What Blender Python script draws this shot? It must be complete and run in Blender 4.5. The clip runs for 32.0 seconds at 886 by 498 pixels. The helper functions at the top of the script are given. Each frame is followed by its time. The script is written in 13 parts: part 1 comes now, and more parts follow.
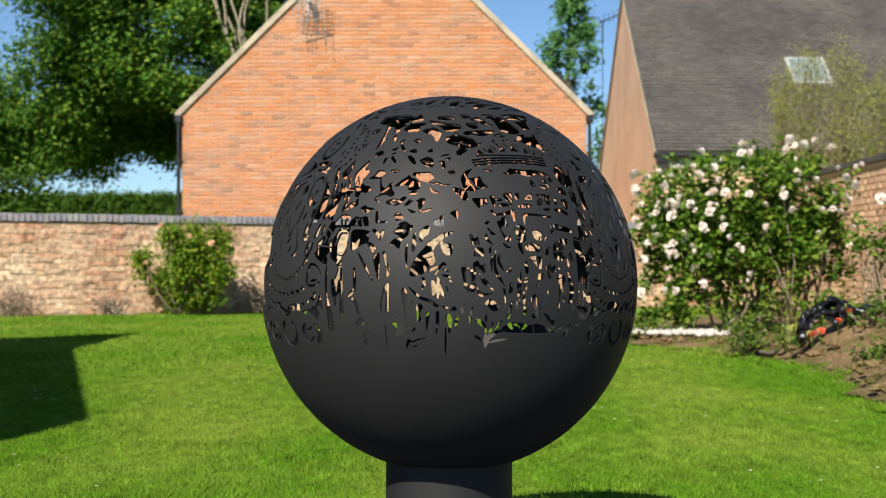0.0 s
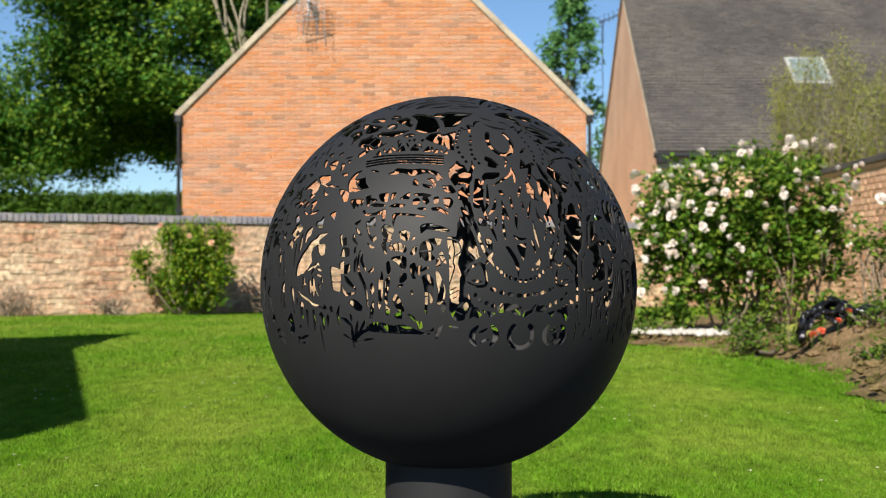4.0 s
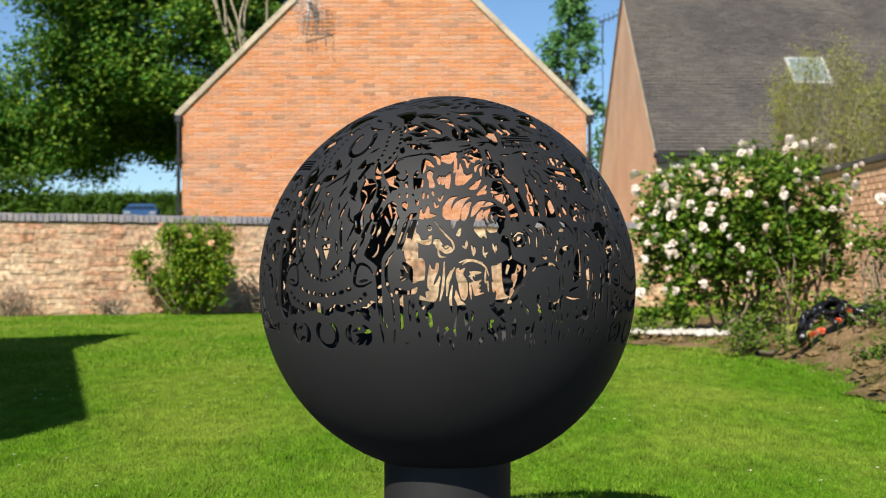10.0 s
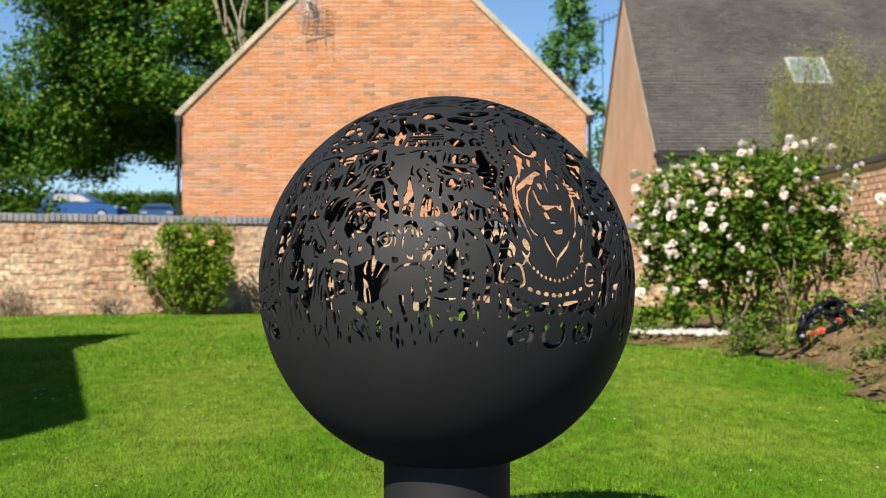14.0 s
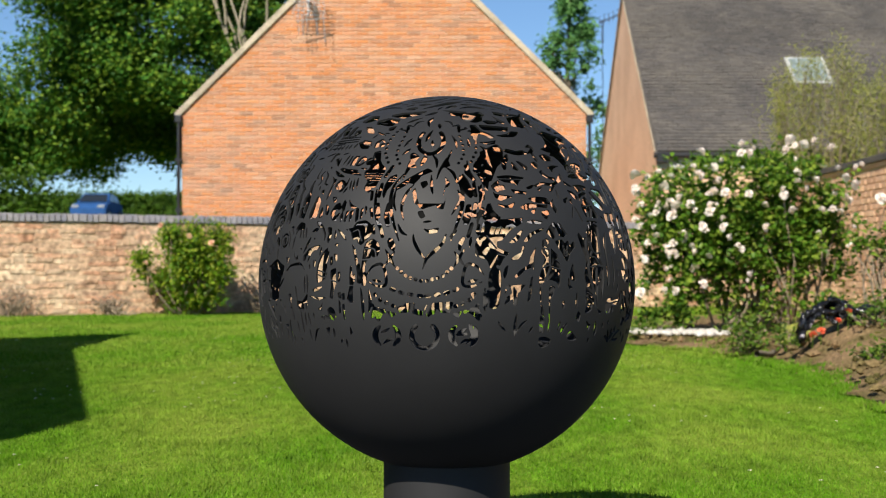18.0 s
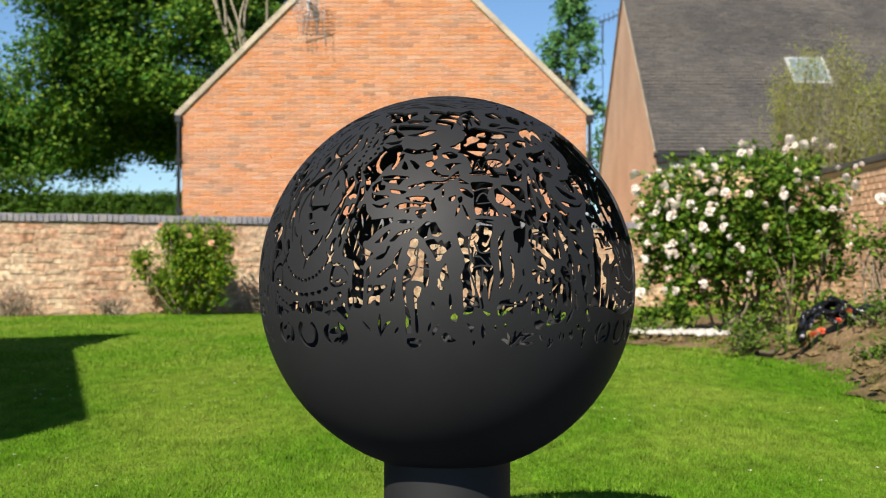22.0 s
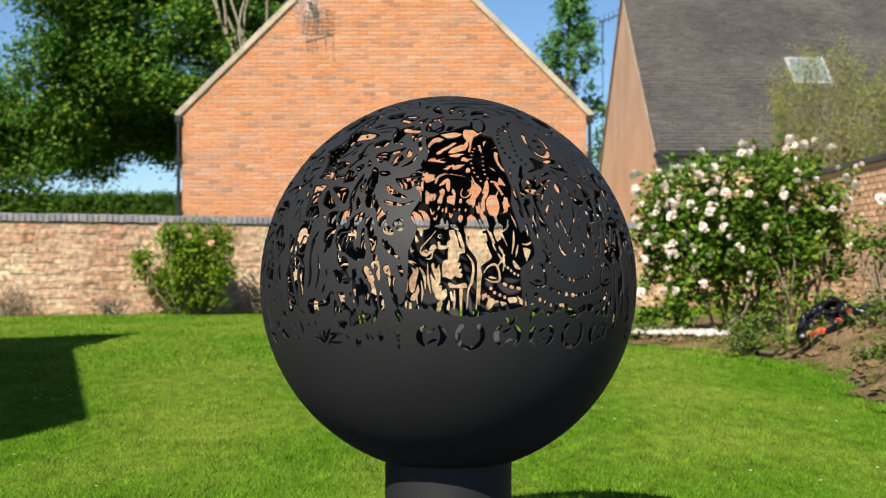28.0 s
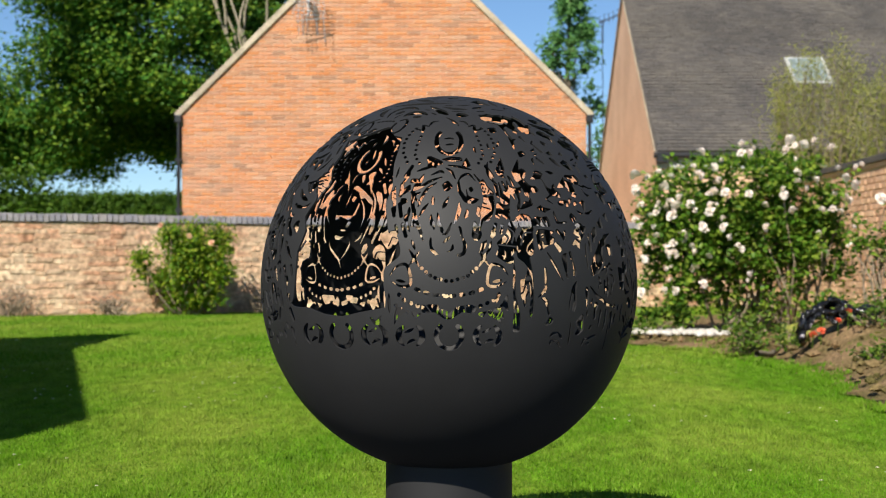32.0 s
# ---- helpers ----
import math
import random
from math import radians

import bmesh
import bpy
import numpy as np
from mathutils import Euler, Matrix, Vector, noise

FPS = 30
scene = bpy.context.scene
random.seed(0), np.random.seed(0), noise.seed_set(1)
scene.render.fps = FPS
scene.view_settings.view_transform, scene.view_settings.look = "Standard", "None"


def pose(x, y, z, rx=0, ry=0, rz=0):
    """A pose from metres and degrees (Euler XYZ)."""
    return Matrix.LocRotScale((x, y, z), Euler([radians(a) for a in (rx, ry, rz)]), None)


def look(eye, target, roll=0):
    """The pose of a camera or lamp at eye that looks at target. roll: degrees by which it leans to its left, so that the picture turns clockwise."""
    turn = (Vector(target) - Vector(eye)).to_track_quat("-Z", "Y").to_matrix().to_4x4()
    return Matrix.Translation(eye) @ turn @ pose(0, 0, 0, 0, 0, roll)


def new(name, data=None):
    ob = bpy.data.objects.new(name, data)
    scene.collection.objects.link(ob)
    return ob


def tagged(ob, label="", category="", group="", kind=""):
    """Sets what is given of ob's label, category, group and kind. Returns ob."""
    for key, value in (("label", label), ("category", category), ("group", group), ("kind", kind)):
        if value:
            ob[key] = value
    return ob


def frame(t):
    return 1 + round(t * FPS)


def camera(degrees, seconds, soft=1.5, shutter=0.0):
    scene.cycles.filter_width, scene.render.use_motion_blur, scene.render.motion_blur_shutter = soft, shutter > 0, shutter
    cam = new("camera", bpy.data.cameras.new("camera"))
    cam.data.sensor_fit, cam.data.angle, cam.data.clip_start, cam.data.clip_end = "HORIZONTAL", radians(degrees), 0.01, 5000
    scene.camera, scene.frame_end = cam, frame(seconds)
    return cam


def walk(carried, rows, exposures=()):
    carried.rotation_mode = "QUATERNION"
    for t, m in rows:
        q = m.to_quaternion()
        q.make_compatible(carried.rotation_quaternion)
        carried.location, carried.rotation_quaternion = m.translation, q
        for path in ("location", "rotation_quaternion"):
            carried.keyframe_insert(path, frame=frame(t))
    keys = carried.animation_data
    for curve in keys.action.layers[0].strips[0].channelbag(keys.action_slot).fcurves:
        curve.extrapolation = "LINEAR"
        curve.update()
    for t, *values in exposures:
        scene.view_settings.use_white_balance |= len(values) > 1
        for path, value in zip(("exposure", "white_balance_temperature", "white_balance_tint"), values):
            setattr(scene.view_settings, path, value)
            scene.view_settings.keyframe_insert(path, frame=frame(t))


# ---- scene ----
from collections import defaultdict

# ---- camera: stands still, a little under the globe's shoulder, looking along +y ----
cam = camera(33.2, 32.0, soft=1.1)
EYE = (0.0, 0.0, 0.65)
AIM = (0.0, 20.0, 0.87)
walk(cam, [(0.0, look(EYE, AIM)), (32.0, look(EYE, AIM))], exposures=[(0.0, 0.46), (32.0, 0.46)])
cam.data.dof.use_dof = True
cam.data.dof.focus_distance = 2.75
cam.data.dof.aperture_fstop = 10.0

# ---- world and sun: clear summer day, sun behind the camera and to its left ----
SUN_UP, SUN_SIDE = 39.0, 22.0
world = bpy.data.worlds.new("sky")
scene.world = world
world.use_nodes = True
wn = world.node_tree
sky = wn.nodes.new("ShaderNodeTexSky")
sky.sky_type = "NISHITA"
sky.sun_disc = False
sky.sun_elevation = radians(SUN_UP)
sky.sun_rotation = radians(180 + SUN_SIDE)
sky.altitude = 2000.0
sky.air_density = 1.0
sky.dust_density = 0.0
sky.ozone_density = 3.5
clear_blue = wn.nodes.new("ShaderNodeMix")
clear_blue.data_type, clear_blue.blend_type = "RGBA", "MULTIPLY"
clear_blue.inputs["Factor"].default_value = 1.0
clear_blue.inputs[7].default_value = (0.97, 1.09, 1.17, 1)
wn.links.new(sky.outputs[0], clear_blue.inputs[6])
wn.links.new(clear_blue.outputs[2], wn.nodes["Background"].inputs[0])
wn.nodes["Background"].inputs[1].default_value = 0.071
sun = new("sun", bpy.data.lights.new("sun", "SUN"))
sun.data.energy = 5.0
sun.data.angle = radians(0.53)
sun.data.color = (1.0, 0.93, 0.82)
sa, se = radians(SUN_SIDE), radians(SUN_UP)
SUN_WAY = Vector((-math.sin(sa) * math.cos(se), -math.cos(sa) * math.cos(se), math.sin(se)))
sun.matrix_basis = look(SUN_WAY * 60, (0, 0, 0))


# ---- materials ----
def mat(name, base, rough=0.7, metal=0.0, var=0.25, scale=6.0, fine=60.0, bump=0.15, second=None, amount=0.5,
        rnd=0.0, tint=None, coords="Object", gloss=0.3, through_light=0.0, stretch=(1, 1, 1), depth=0.01):
    """Procedural surface: coarse blotches towards second, fine grain, relief and change from piece to piece."""
    m = bpy.data.materials.new(name)
    m.use_nodes = True
    nt = m.node_tree
    n, ln = nt.nodes, nt.links
    bsdf = n["Principled BSDF"]
    if coords == "World":
        src = n.new("ShaderNodeNewGeometry").outputs["Position"]
    else:
        src = n.new("ShaderNodeTexCoord").outputs["Object"]
    mp = n.new("ShaderNodeMapping")
    mp.inputs["Scale"].default_value = stretch
    ln.new(src, mp.inputs["Vector"])
    co = mp.outputs[0]
    big = n.new("ShaderNodeTexNoise")
    big.inputs["Scale"].default_value, big.inputs["Detail"].default_value = scale, 4
    small = n.new("ShaderNodeTexNoise")
    small.inputs["Scale"].default_value, small.inputs["Detail"].default_value = fine, 3
    ln.new(co, big.inputs["Vector"])
    ln.new(co, small.inputs["Vector"])

    def mix(fac, a, b, kind="MIX"):
        x = n.new("ShaderNodeMix")
        x.data_type, x.blend_type = "RGBA", kind
        for sock, v in ((x.inputs["Factor"], fac), (x.inputs[6], a), (x.inputs[7], b)):
            if hasattr(v, "is_linked"):
                ln.new(v, sock)
            elif isinstance(v, (int, float)):
                sock.default_value = v
            else:
                sock.default_value = (*v, 1)
        return x.outputs[2]

    def ramp(v, lo, hi, a=0.0, b=1.0):
        x = n.new("ShaderNodeMapRange")
        x.inputs[1].default_value, x.inputs[2].default_value = lo, hi
        x.inputs[3].default_value, x.inputs[4].default_value = a, b
        ln.new(v, x.inputs[0])
        return x.outputs[0]

    col = mix(ramp(big.outputs[0], 0.4, 0.62, 0.0, amount), base, second or tuple(c * 0.75 for c in base))
    if rnd:
        oi = n.new("ShaderNodeObjectInfo").outputs["Random"]
        isl = n.new("ShaderNodeNewGeometry").outputs["Random Per Island"]
        add = n.new("ShaderNodeMath")
        ln.new(oi, add.inputs[0])
        ln.new(isl, add.inputs[1])
        fr = n.new("ShaderNodeMath")
        fr.operation = "FRACT"
        ln.new(add.outputs[0], fr.inputs[0])
        r1 = fr.outputs[0]
        if tint:
            rp = n.new("ShaderNodeValToRGB")
            rp.color_ramp.interpolation = "CONSTANT" if len(tint) > 5 else "LINEAR"
            while len(rp.color_ramp.elements) < len(tint):
                rp.color_ramp.elements.new(0.5)
            for k, c in enumerate(tint):
                rp.color_ramp.elements[k].position = k / (len(tint) - 1)
                rp.color_ramp.elements[k].color = (*c, 1)
            ln.new(r1, rp.inputs[0])
            col = mix(rnd, col, rp.outputs[0])
        m2 = n.new("ShaderNodeMath")
        m2.operation = "MULTIPLY_ADD"
        wv = n.new("ShaderNodeMath")
        wv.operation = "FRACT"
        m7 = n.new("ShaderNodeMath")
        m7.operation = "MULTIPLY"
        m7.inputs[1].default_value = 7.31
        ln.new(r1, m7.inputs[0])
        ln.new(m7.outputs[0], wv.inputs[0])
        ln.new(wv.outputs[0], m2.inputs[0])
        m2.inputs[1].default_value, m2.inputs[2].default_value = 0.5 * rnd, 1 - 0.25 * rnd
        cmb = n.new("ShaderNodeCombineColor")
        for k in range(3):
            ln.new(m2.outputs[0], cmb.inputs[k])
        col = mix(1.0, col, cmb.outputs[0], "MULTIPLY")
    g = ramp(small.outputs[0], 0.3, 0.7, 1 - var, 1 + var)
    cg = n.new("ShaderNodeCombineColor")
    for k in range(3):
        ln.new(g, cg.inputs[k])
    col = mix(1.0, col, cg.outputs[0], "MULTIPLY")
    ln.new(col, bsdf.inputs["Base Color"])
    bsdf.inputs["Metallic"].default_value = metal
    bsdf.inputs["Specular IOR Level"].default_value = gloss
    ln.new(ramp(small.outputs[0], 0.2, 0.8, max(rough - 0.08, 0.02), min(rough + 0.08, 1)), bsdf.inputs["Roughness"])
    if bump:
        b = n.new("ShaderNodeBump")
        b.inputs["Strength"].default_value, b.inputs["Distance"].default_value = bump, depth
        ln.new(small.outputs[0], b.inputs["Height"])
        ln.new(b.outputs[0], bsdf.inputs["Normal"])
    if through_light:
        tr = n.new("ShaderNodeBsdfTranslucent")
        ln.new(col, tr.inputs[0])
        ms = n.new("ShaderNodeMixShader")
        ms.inputs[0].default_value = through_light
        ln.new(bsdf.outputs[0], ms.inputs[1])
        ln.new(tr.outputs[0], ms.inputs[2])
        ln.new(ms.outputs[0], n["Material Output"].inputs["Surface"])
    return m


STEEL = mat("black_painted_steel", (0.0190, 0.0190, 0.0196), 0.62, 0.0, 0.14, 9, 900, 0.06, (0.0158, 0.0158, 0.0164), 0.6, gloss=0.36, depth=0.0006)
LAWN = mat("lawn_soil", (0.10, 0.20, 0.010), 0.9, 0, 0.35, 0.75, 55, 0.5, (0.20, 0.265, 0.032), 1.0, coords="World", gloss=0.05, depth=0.02, stretch=(1.6, 0.55, 1))
BLADE = mat("grass_blade", (0.090, 0.228, 0.006), 0.6, 0, 0.35, 0.75, 9, 0, (0.235, 0.315, 0.040), 1.0, rnd=0.4, stretch=(1.6, 0.55, 1),
            tint=[(0.070, 0.198, 0.005), (0.135, 0.278, 0.010), (0.28, 0.345, 0.07)], coords="World", gloss=0.12, through_light=0.25)
SOIL = mat("bed_soil", (0.25, 0.165, 0.088), 0.95, 0, 0.45, 2.2, 38, 0.9, (0.105, 0.092, 0.03), 0.95, coords="World", gloss=0.1, depth=0.03)
MORTAR = mat("lime_mortar", (0.62, 0.45, 0.31), 0.95, 0, 0.2, 4, 70, 0.5, (0.52, 0.38, 0.27), 0.7, coords="World", gloss=0.1)
BRICK = mat("orange_brick", (0.60, 0.235, 0.095), 0.9, 0, 0.30, 1.5, 60, 0.4, (0.53, 0.315, 0.21), 0.9, rnd=0.42,
            tint=[(0.58, 0.226, 0.0856), (0.53, 0.262, 0.133), (0.57, 0.294, 0.171), (0.50, 0.241, 0.149), (0.58, 0.375, 0.26), (0.20, 0.150, 0.120), (0.60, 0.231, 0.092), (0.55, 0.273, 0.161), (0.62, 0.252, 0.092), (0.47, 0.263, 0.177), (0.55, 0.263, 0.139)],
            stretch=(0.45, 0.45, 9.0), coords="World", gloss=0.12)
STONE = mat("old_sandstone_brick", (0.46, 0.27, 0.165), 0.95, 0, 0.45, 1.3, 14, 0.8, (0.70, 0.52, 0.345), 1.0, rnd=0.36,
            tint=[(0.60, 0.30, 0.19), (0.72, 0.53, 0.37), (0.44, 0.30, 0.21), (0.76, 0.60, 0.43), (0.66, 0.36, 0.24), (0.36, 0.27, 0.21), (0.68, 0.46, 0.32)],
            coords="World", gloss=0.08, depth=0.02)
COPING = mat("blue_brick_coping", (0.24, 0.235, 0.27), 0.7, 0, 0.2, 5, 50, 0.3, (0.40, 0.37, 0.37), 0.7, rnd=0.4,
             tint=[(0.20, 0.20, 0.25), (0.28, 0.27, 0.31), (0.38, 0.33, 0.31)], coords="World", gloss=0.2)
OLDMORTAR = mat("old_wall_mortar", (0.60, 0.42, 0.28), 0.95, 0, 0.4, 2, 20, 0.6, (0.46, 0.29, 0.19), 0.8, coords="World", gloss=0.08)
RENDER_COAT = mat("brown_render", (0.80, 0.53, 0.35), 0.9, 0, 0.15, 0.9, 30, 0.4, (0.68, 0.43, 0.28), 0.8, coords="World", gloss=0.15)
REDWALL = mat("weathered_red_brick", (0.64, 0.37, 0.22), 0.92, 0, 0.2, 2, 50, 0.5, (0.74, 0.49, 0.32), 0.7, rnd=0.6,
              tint=[(0.62, 0.34, 0.20), (0.72, 0.45, 0.29), (0.54, 0.31, 0.20), (0.76, 0.50, 0.32)], coords="World", gloss=0.12)
SLATE = mat("grey_roof_slate", (0.088, 0.080, 0.074), 0.8, 0, 0.3, 0.9, 30, 0.4, (0.142, 0.126, 0.108), 0.9, rnd=0.35,
            tint=[(0.060, 0.057, 0.057), (0.085, 0.080, 0.076), (0.12, 0.105, 0.090)], coords="World", gloss=0.2)
MOSS = mat("mossy_ridge", (0.20, 0.19, 0.12), 0.95, 0, 0.3, 3, 30, 0.5, (0.24, 0.20, 0.10), 0.8, coords="World")
VERGE = mat("pale_verge_mortar", (0.50, 0.42, 0.31), 0.9, 0, 0.25, 3, 40, 0.4, (0.34, 0.28, 0.21), 0.8, coords="World")
BLACK = mat("black_plastic_pipe", (0.018, 0.018, 0.02), 0.4, 0, 0.1, 5, 60, 0.1, gloss=0.5)
ALU = mat("dull_aluminium", (0.55, 0.55, 0.56), 0.4, 0.9, 0.1, 5, 60, 0.05)
LEAD = mat("weathered_gutter_grey", (0.42, 0.42, 0.40), 0.6, 0, 0.1, 4, 40, 0.1, coords="World")
BARK = mat("tree_bark", (0.20, 0.17, 0.12), 0.95, 0, 0.35, 3, 30, 0.9, (0.12, 0.10, 0.075), 0.8, stretch=(1, 1, 0.3), depth=0.02)
PALEBARK = mat("pale_bark", (0.36, 0.31, 0.22), 0.95, 0, 0.3, 3, 30, 0.7, (0.24, 0.21, 0.15), 0.8, stretch=(1, 1, 0.3), depth=0.02)


def leafmat(name, a, b, c, rough=0.5):
    return mat(name, b, rough, 0, 0.12, 0.7, 25, 0, a, 0.6, rnd=0.8, tint=[a, b, c, b, a], coords="World", gloss=0.18, through_light=0.3)


LEAF_TREE = leafmat("broadleaf", (0.018, 0.082, 0.010), (0.068, 0.180, 0.020), (0.26, 0.36, 0.033))
LEAF_FAR = leafmat("far_leaf", (0.06, 0.17, 0.05), (0.11, 0.26, 0.07), (0.17, 0.33, 0.09))
LEAF_HEDGE = leafmat("hedge_leaf", (0.028, 0.078, 0.006), (0.060, 0.128, 0.010), (0.11, 0.18, 0.018))
LEAF_ROSE = leafmat("rose_leaf", (0.028, 0.085, 0.007), (0.095, 0.20, 0.015), (0.28, 0.35, 0.045), 0.45)
LEAF_SHRUB = leafmat("shrub_leaf", (0.030, 0.095, 0.005), (0.115, 0.225, 0.010), (0.38, 0.42, 0.035), 0.45)
LEAF_BROOM = leafmat("broom_leaf", (0.17, 0.20, 0.04), (0.29, 0.31, 0.065), (0.42, 0.41, 0.11), 0.6)
LEAF_WEED = leafmat("weed_leaf", (0.038, 0.085, 0.008), (0.085, 0.155, 0.015), (0.21, 0.27, 0.04))
DRY = mat("dry_stems", (0.22, 0.17, 0.12), 0.95, 0, 0.3, 6, 50, 0.3, (0.32, 0.26, 0.18), 0.8)
PETAL = mat("white_rose_petal", (0.92, 0.86, 0.80), 0.6, 0, 0.05, 9, 50, 0.1, (0.92, 0.80, 0.73), 0.5, rnd=0.5,
            tint=[(0.94, 0.88, 0.82), (0.92, 0.77, 0.66), (0.94, 0.90, 0.85)], gloss=0.2, through_light=0.2)
PEACH = mat("peach_petal", (0.85, 0.55, 0.36), 0.6, 0, 0.05, 9, 50, 0.1, (0.85, 0.45, 0.30), 0.5, gloss=0.2, through_light=0.2)
RED_PETAL = mat("orange_red_petal", (0.80, 0.13, 0.06), 0.5, 0, 0.1, 9, 50, 0.1, (0.85, 0.22, 0.10), 0.5, gloss=0.2, through_light=0.2)
BAG = mat("black_plastic_sheet", (0.012, 0.012, 0.014), 0.22, 0, 0.1, 6, 40, 0.3, gloss=0.6, depth=0.01)
PEBBLE = mat("white_pebbles", (0.60, 0.57, 0.51), 0.8, 0, 0.15, 9, 60, 0.3, (0.60, 0.56, 0.50), 0.7, rnd=0.5, tint=[(0.74, 0.72, 0.67), (0.42, 0.38, 0.32), (0.64, 0.61, 0.56)])
ASPHALT = mat("road_asphalt", (0.05, 0.05, 0.052), 0.9, 0, 0.3, 1, 40, 0.3, coords="World")
BOUNCE_DARK = mat("unseen_dark_slab", (0.030, 0.030, 0.032), 0.85, 0, 0.3, 2, 50, 0.3, (0.042, 0.040, 0.038), 0.8, coords="World", gloss=0.15)
PLAINWALL = mat("plain_render", (0.45, 0.40, 0.34), 0.9, 0, 0.1, 1, 30, 0.2, coords="World")
GLASS_DARK = mat("car_glass", (0.02, 0.025, 0.03), 0.18, 0, 0.02, 4, 20, 0, gloss=0.5)
TYRE = mat("tyre_rubber", (0.02, 0.02, 0.02), 0.85, 0, 0.1, 9, 60, 0.2)
LAMP_CLEAR = mat("headlamp_lens", (0.30, 0.32, 0.35), 0.1, 0, 0.02, 9, 60, 0, gloss=0.7)
LAMP_RED = mat("tail_lamp_lens", (0.35, 0.02, 0.02), 0.15, 0, 0.02, 9, 60, 0, gloss=0.6)
SKYGLASS = mat("skylight_pane", (0.22, 0.27, 0.27), 0.25, 0, 0.3, 4, 20, 0, gloss=0.6)


# ---- mesh helpers ----
def mesh_np(name, verts, faces, smooth=False):
    """A mesh from arrays; faces is one array of rows of equal length, or a list of such arrays."""
    me = bpy.data.meshes.new(name)
    verts = np.asarray(verts, dtype=np.float32).reshape(-1, 3)
    groups = faces if isinstance(faces, list) else [faces]
    groups = [np.asarray(g, dtype=np.int32) for g in groups if len(g)]
    loops = np.concatenate([g.ravel() for g in groups])
    sizes = np.concatenate([np.full(len(g), g.shape[1], dtype=np.int32) for g in groups])
    starts = np.concatenate([[0], np.cumsum(sizes)[:-1]]).astype(np.int32)
    me.vertices.add(len(verts))
    me.vertices.foreach_set("co", verts.ravel())
    me.loops.add(len(loops))
    me.loops.foreach_set("vertex_index", loops)
    me.polygons.add(len(sizes))
    me.polygons.foreach_set("loop_start", starts)
    me.polygons.foreach_set("use_smooth", np.full(len(sizes), smooth))
    me.update(calc_edges=True)
    return me


def part(name, data, material, parent=None, label="", at=None):
    """Links a bmesh or a mesh as ONE object, under a thing or a part if parent is given."""
    if isinstance(data, bmesh.types.BMesh):
        me = bpy.data.meshes.new(name)
        data.to_mesh(me)
        data.free()
    else:
        me = data
    if not me.materials:
        me.materials.append(material)
    ob = new(name, me)
    ob.parent = parent
    if at is not None:
        ob.matrix_basis = at
    if label:
        ob["label"] = label
    if name in ("branchwork", "foliage"):
        ob["kind"] = "stuff"
    return ob


def thing(name, label, category, at=None, group="", kind=""):
    ob = new(name)
    ob.empty_display_size = 0.1
    if at is not None:
        ob.matrix_basis = at
    return tagged(ob, label, category, group, kind)


def box(bm, x0, x1, y0, y1, z0, z1, bevel=0.0):
    r = bmesh.ops.create_cube(bm, size=1.0, matrix=Matrix.Translation(((x0 + x1) / 2, (y0 + y1) / 2, (z0 + z1) / 2)) @ Matrix.Diagonal((x1 - x0, y1 - y0, z1 - z0, 1)))
    if bevel:
        es = list({e for v in r["verts"] for e in v.link_edges})
        bmesh.ops.bevel(bm, geom=es, offset=bevel, segments=2, affect="EDGES", profile=0.5)
    return bm


def boxed(*a, bevel=0.0):
    return box(bmesh.new(), *a, bevel=bevel)


def tube_mesh(name, paths, sides=6, smooth=True):
    """Tapered tubes: each path a list of (point, radius)."""
    V, F, base = [], [], 0
    for path in paths:
        pts = [Vector(p) for p, r in path]
        for i, (p, r) in enumerate(path):
            d = (pts[min(i + 1, len(pts) - 1)] - pts[max(i - 1, 0)]).normalized()
            a = d.orthogonal().normalized() if abs(d.x) < 0.9 and False else d.cross(Vector((0.31, 0.87, 0.37))).normalized()
            b = d.cross(a)
            for k in range(sides):
                w = 2 * math.pi * k / sides
                V.append(pts[i] + (a * math.cos(w) + b * math.sin(w)) * r)
        for i in range(len(path) - 1):
            for k in range(sides):
                q = (k + 1) % sides
                F.append((base + i * sides + k, base + i * sides + q, base + (i + 1) * sides + q, base + (i + 1) * sides + k))
        base += len(path) * sides
    return mesh_np(name, np.array([tuple(v) for v in V]), np.array(F), smooth)


def leaf_mesh(name, centres, size, rng, up=0.35, spread=0.35, slim=0.5):
    """Many small folded leaves, one island each."""
    c = np.asarray(centres, dtype=float)
    n = len(c)
    nor = rng.normal(size=(n, 3))
    nor[:, 2] = np.abs(nor[:, 2]) + up
    nor += 0.75 * np.array(SUN_WAY)
    nor /= np.linalg.norm(nor, axis=1)[:, None]
    t = np.cross(nor, rng.normal(size=(n, 3)))
    t /= np.linalg.norm(t, axis=1)[:, None]
    b = np.cross(nor, t)
    s = size * (1 + spread * rng.uniform(-1, 1, n))[:, None]
    V = np.stack([c - t * s * 0.5, c + b * s * 0.5 * slim + nor * s * 0.12, c + t * s * 0.5, c - b * s * 0.5 * slim + nor * s * 0.12], axis=1).reshape(-1, 3)
    i = np.arange(n)[:, None] * 4
    F = np.concatenate([i + np.array([[0, 1, 2]]), i + np.array([[0, 2, 3]])])
    return mesh_np(name, V, F)


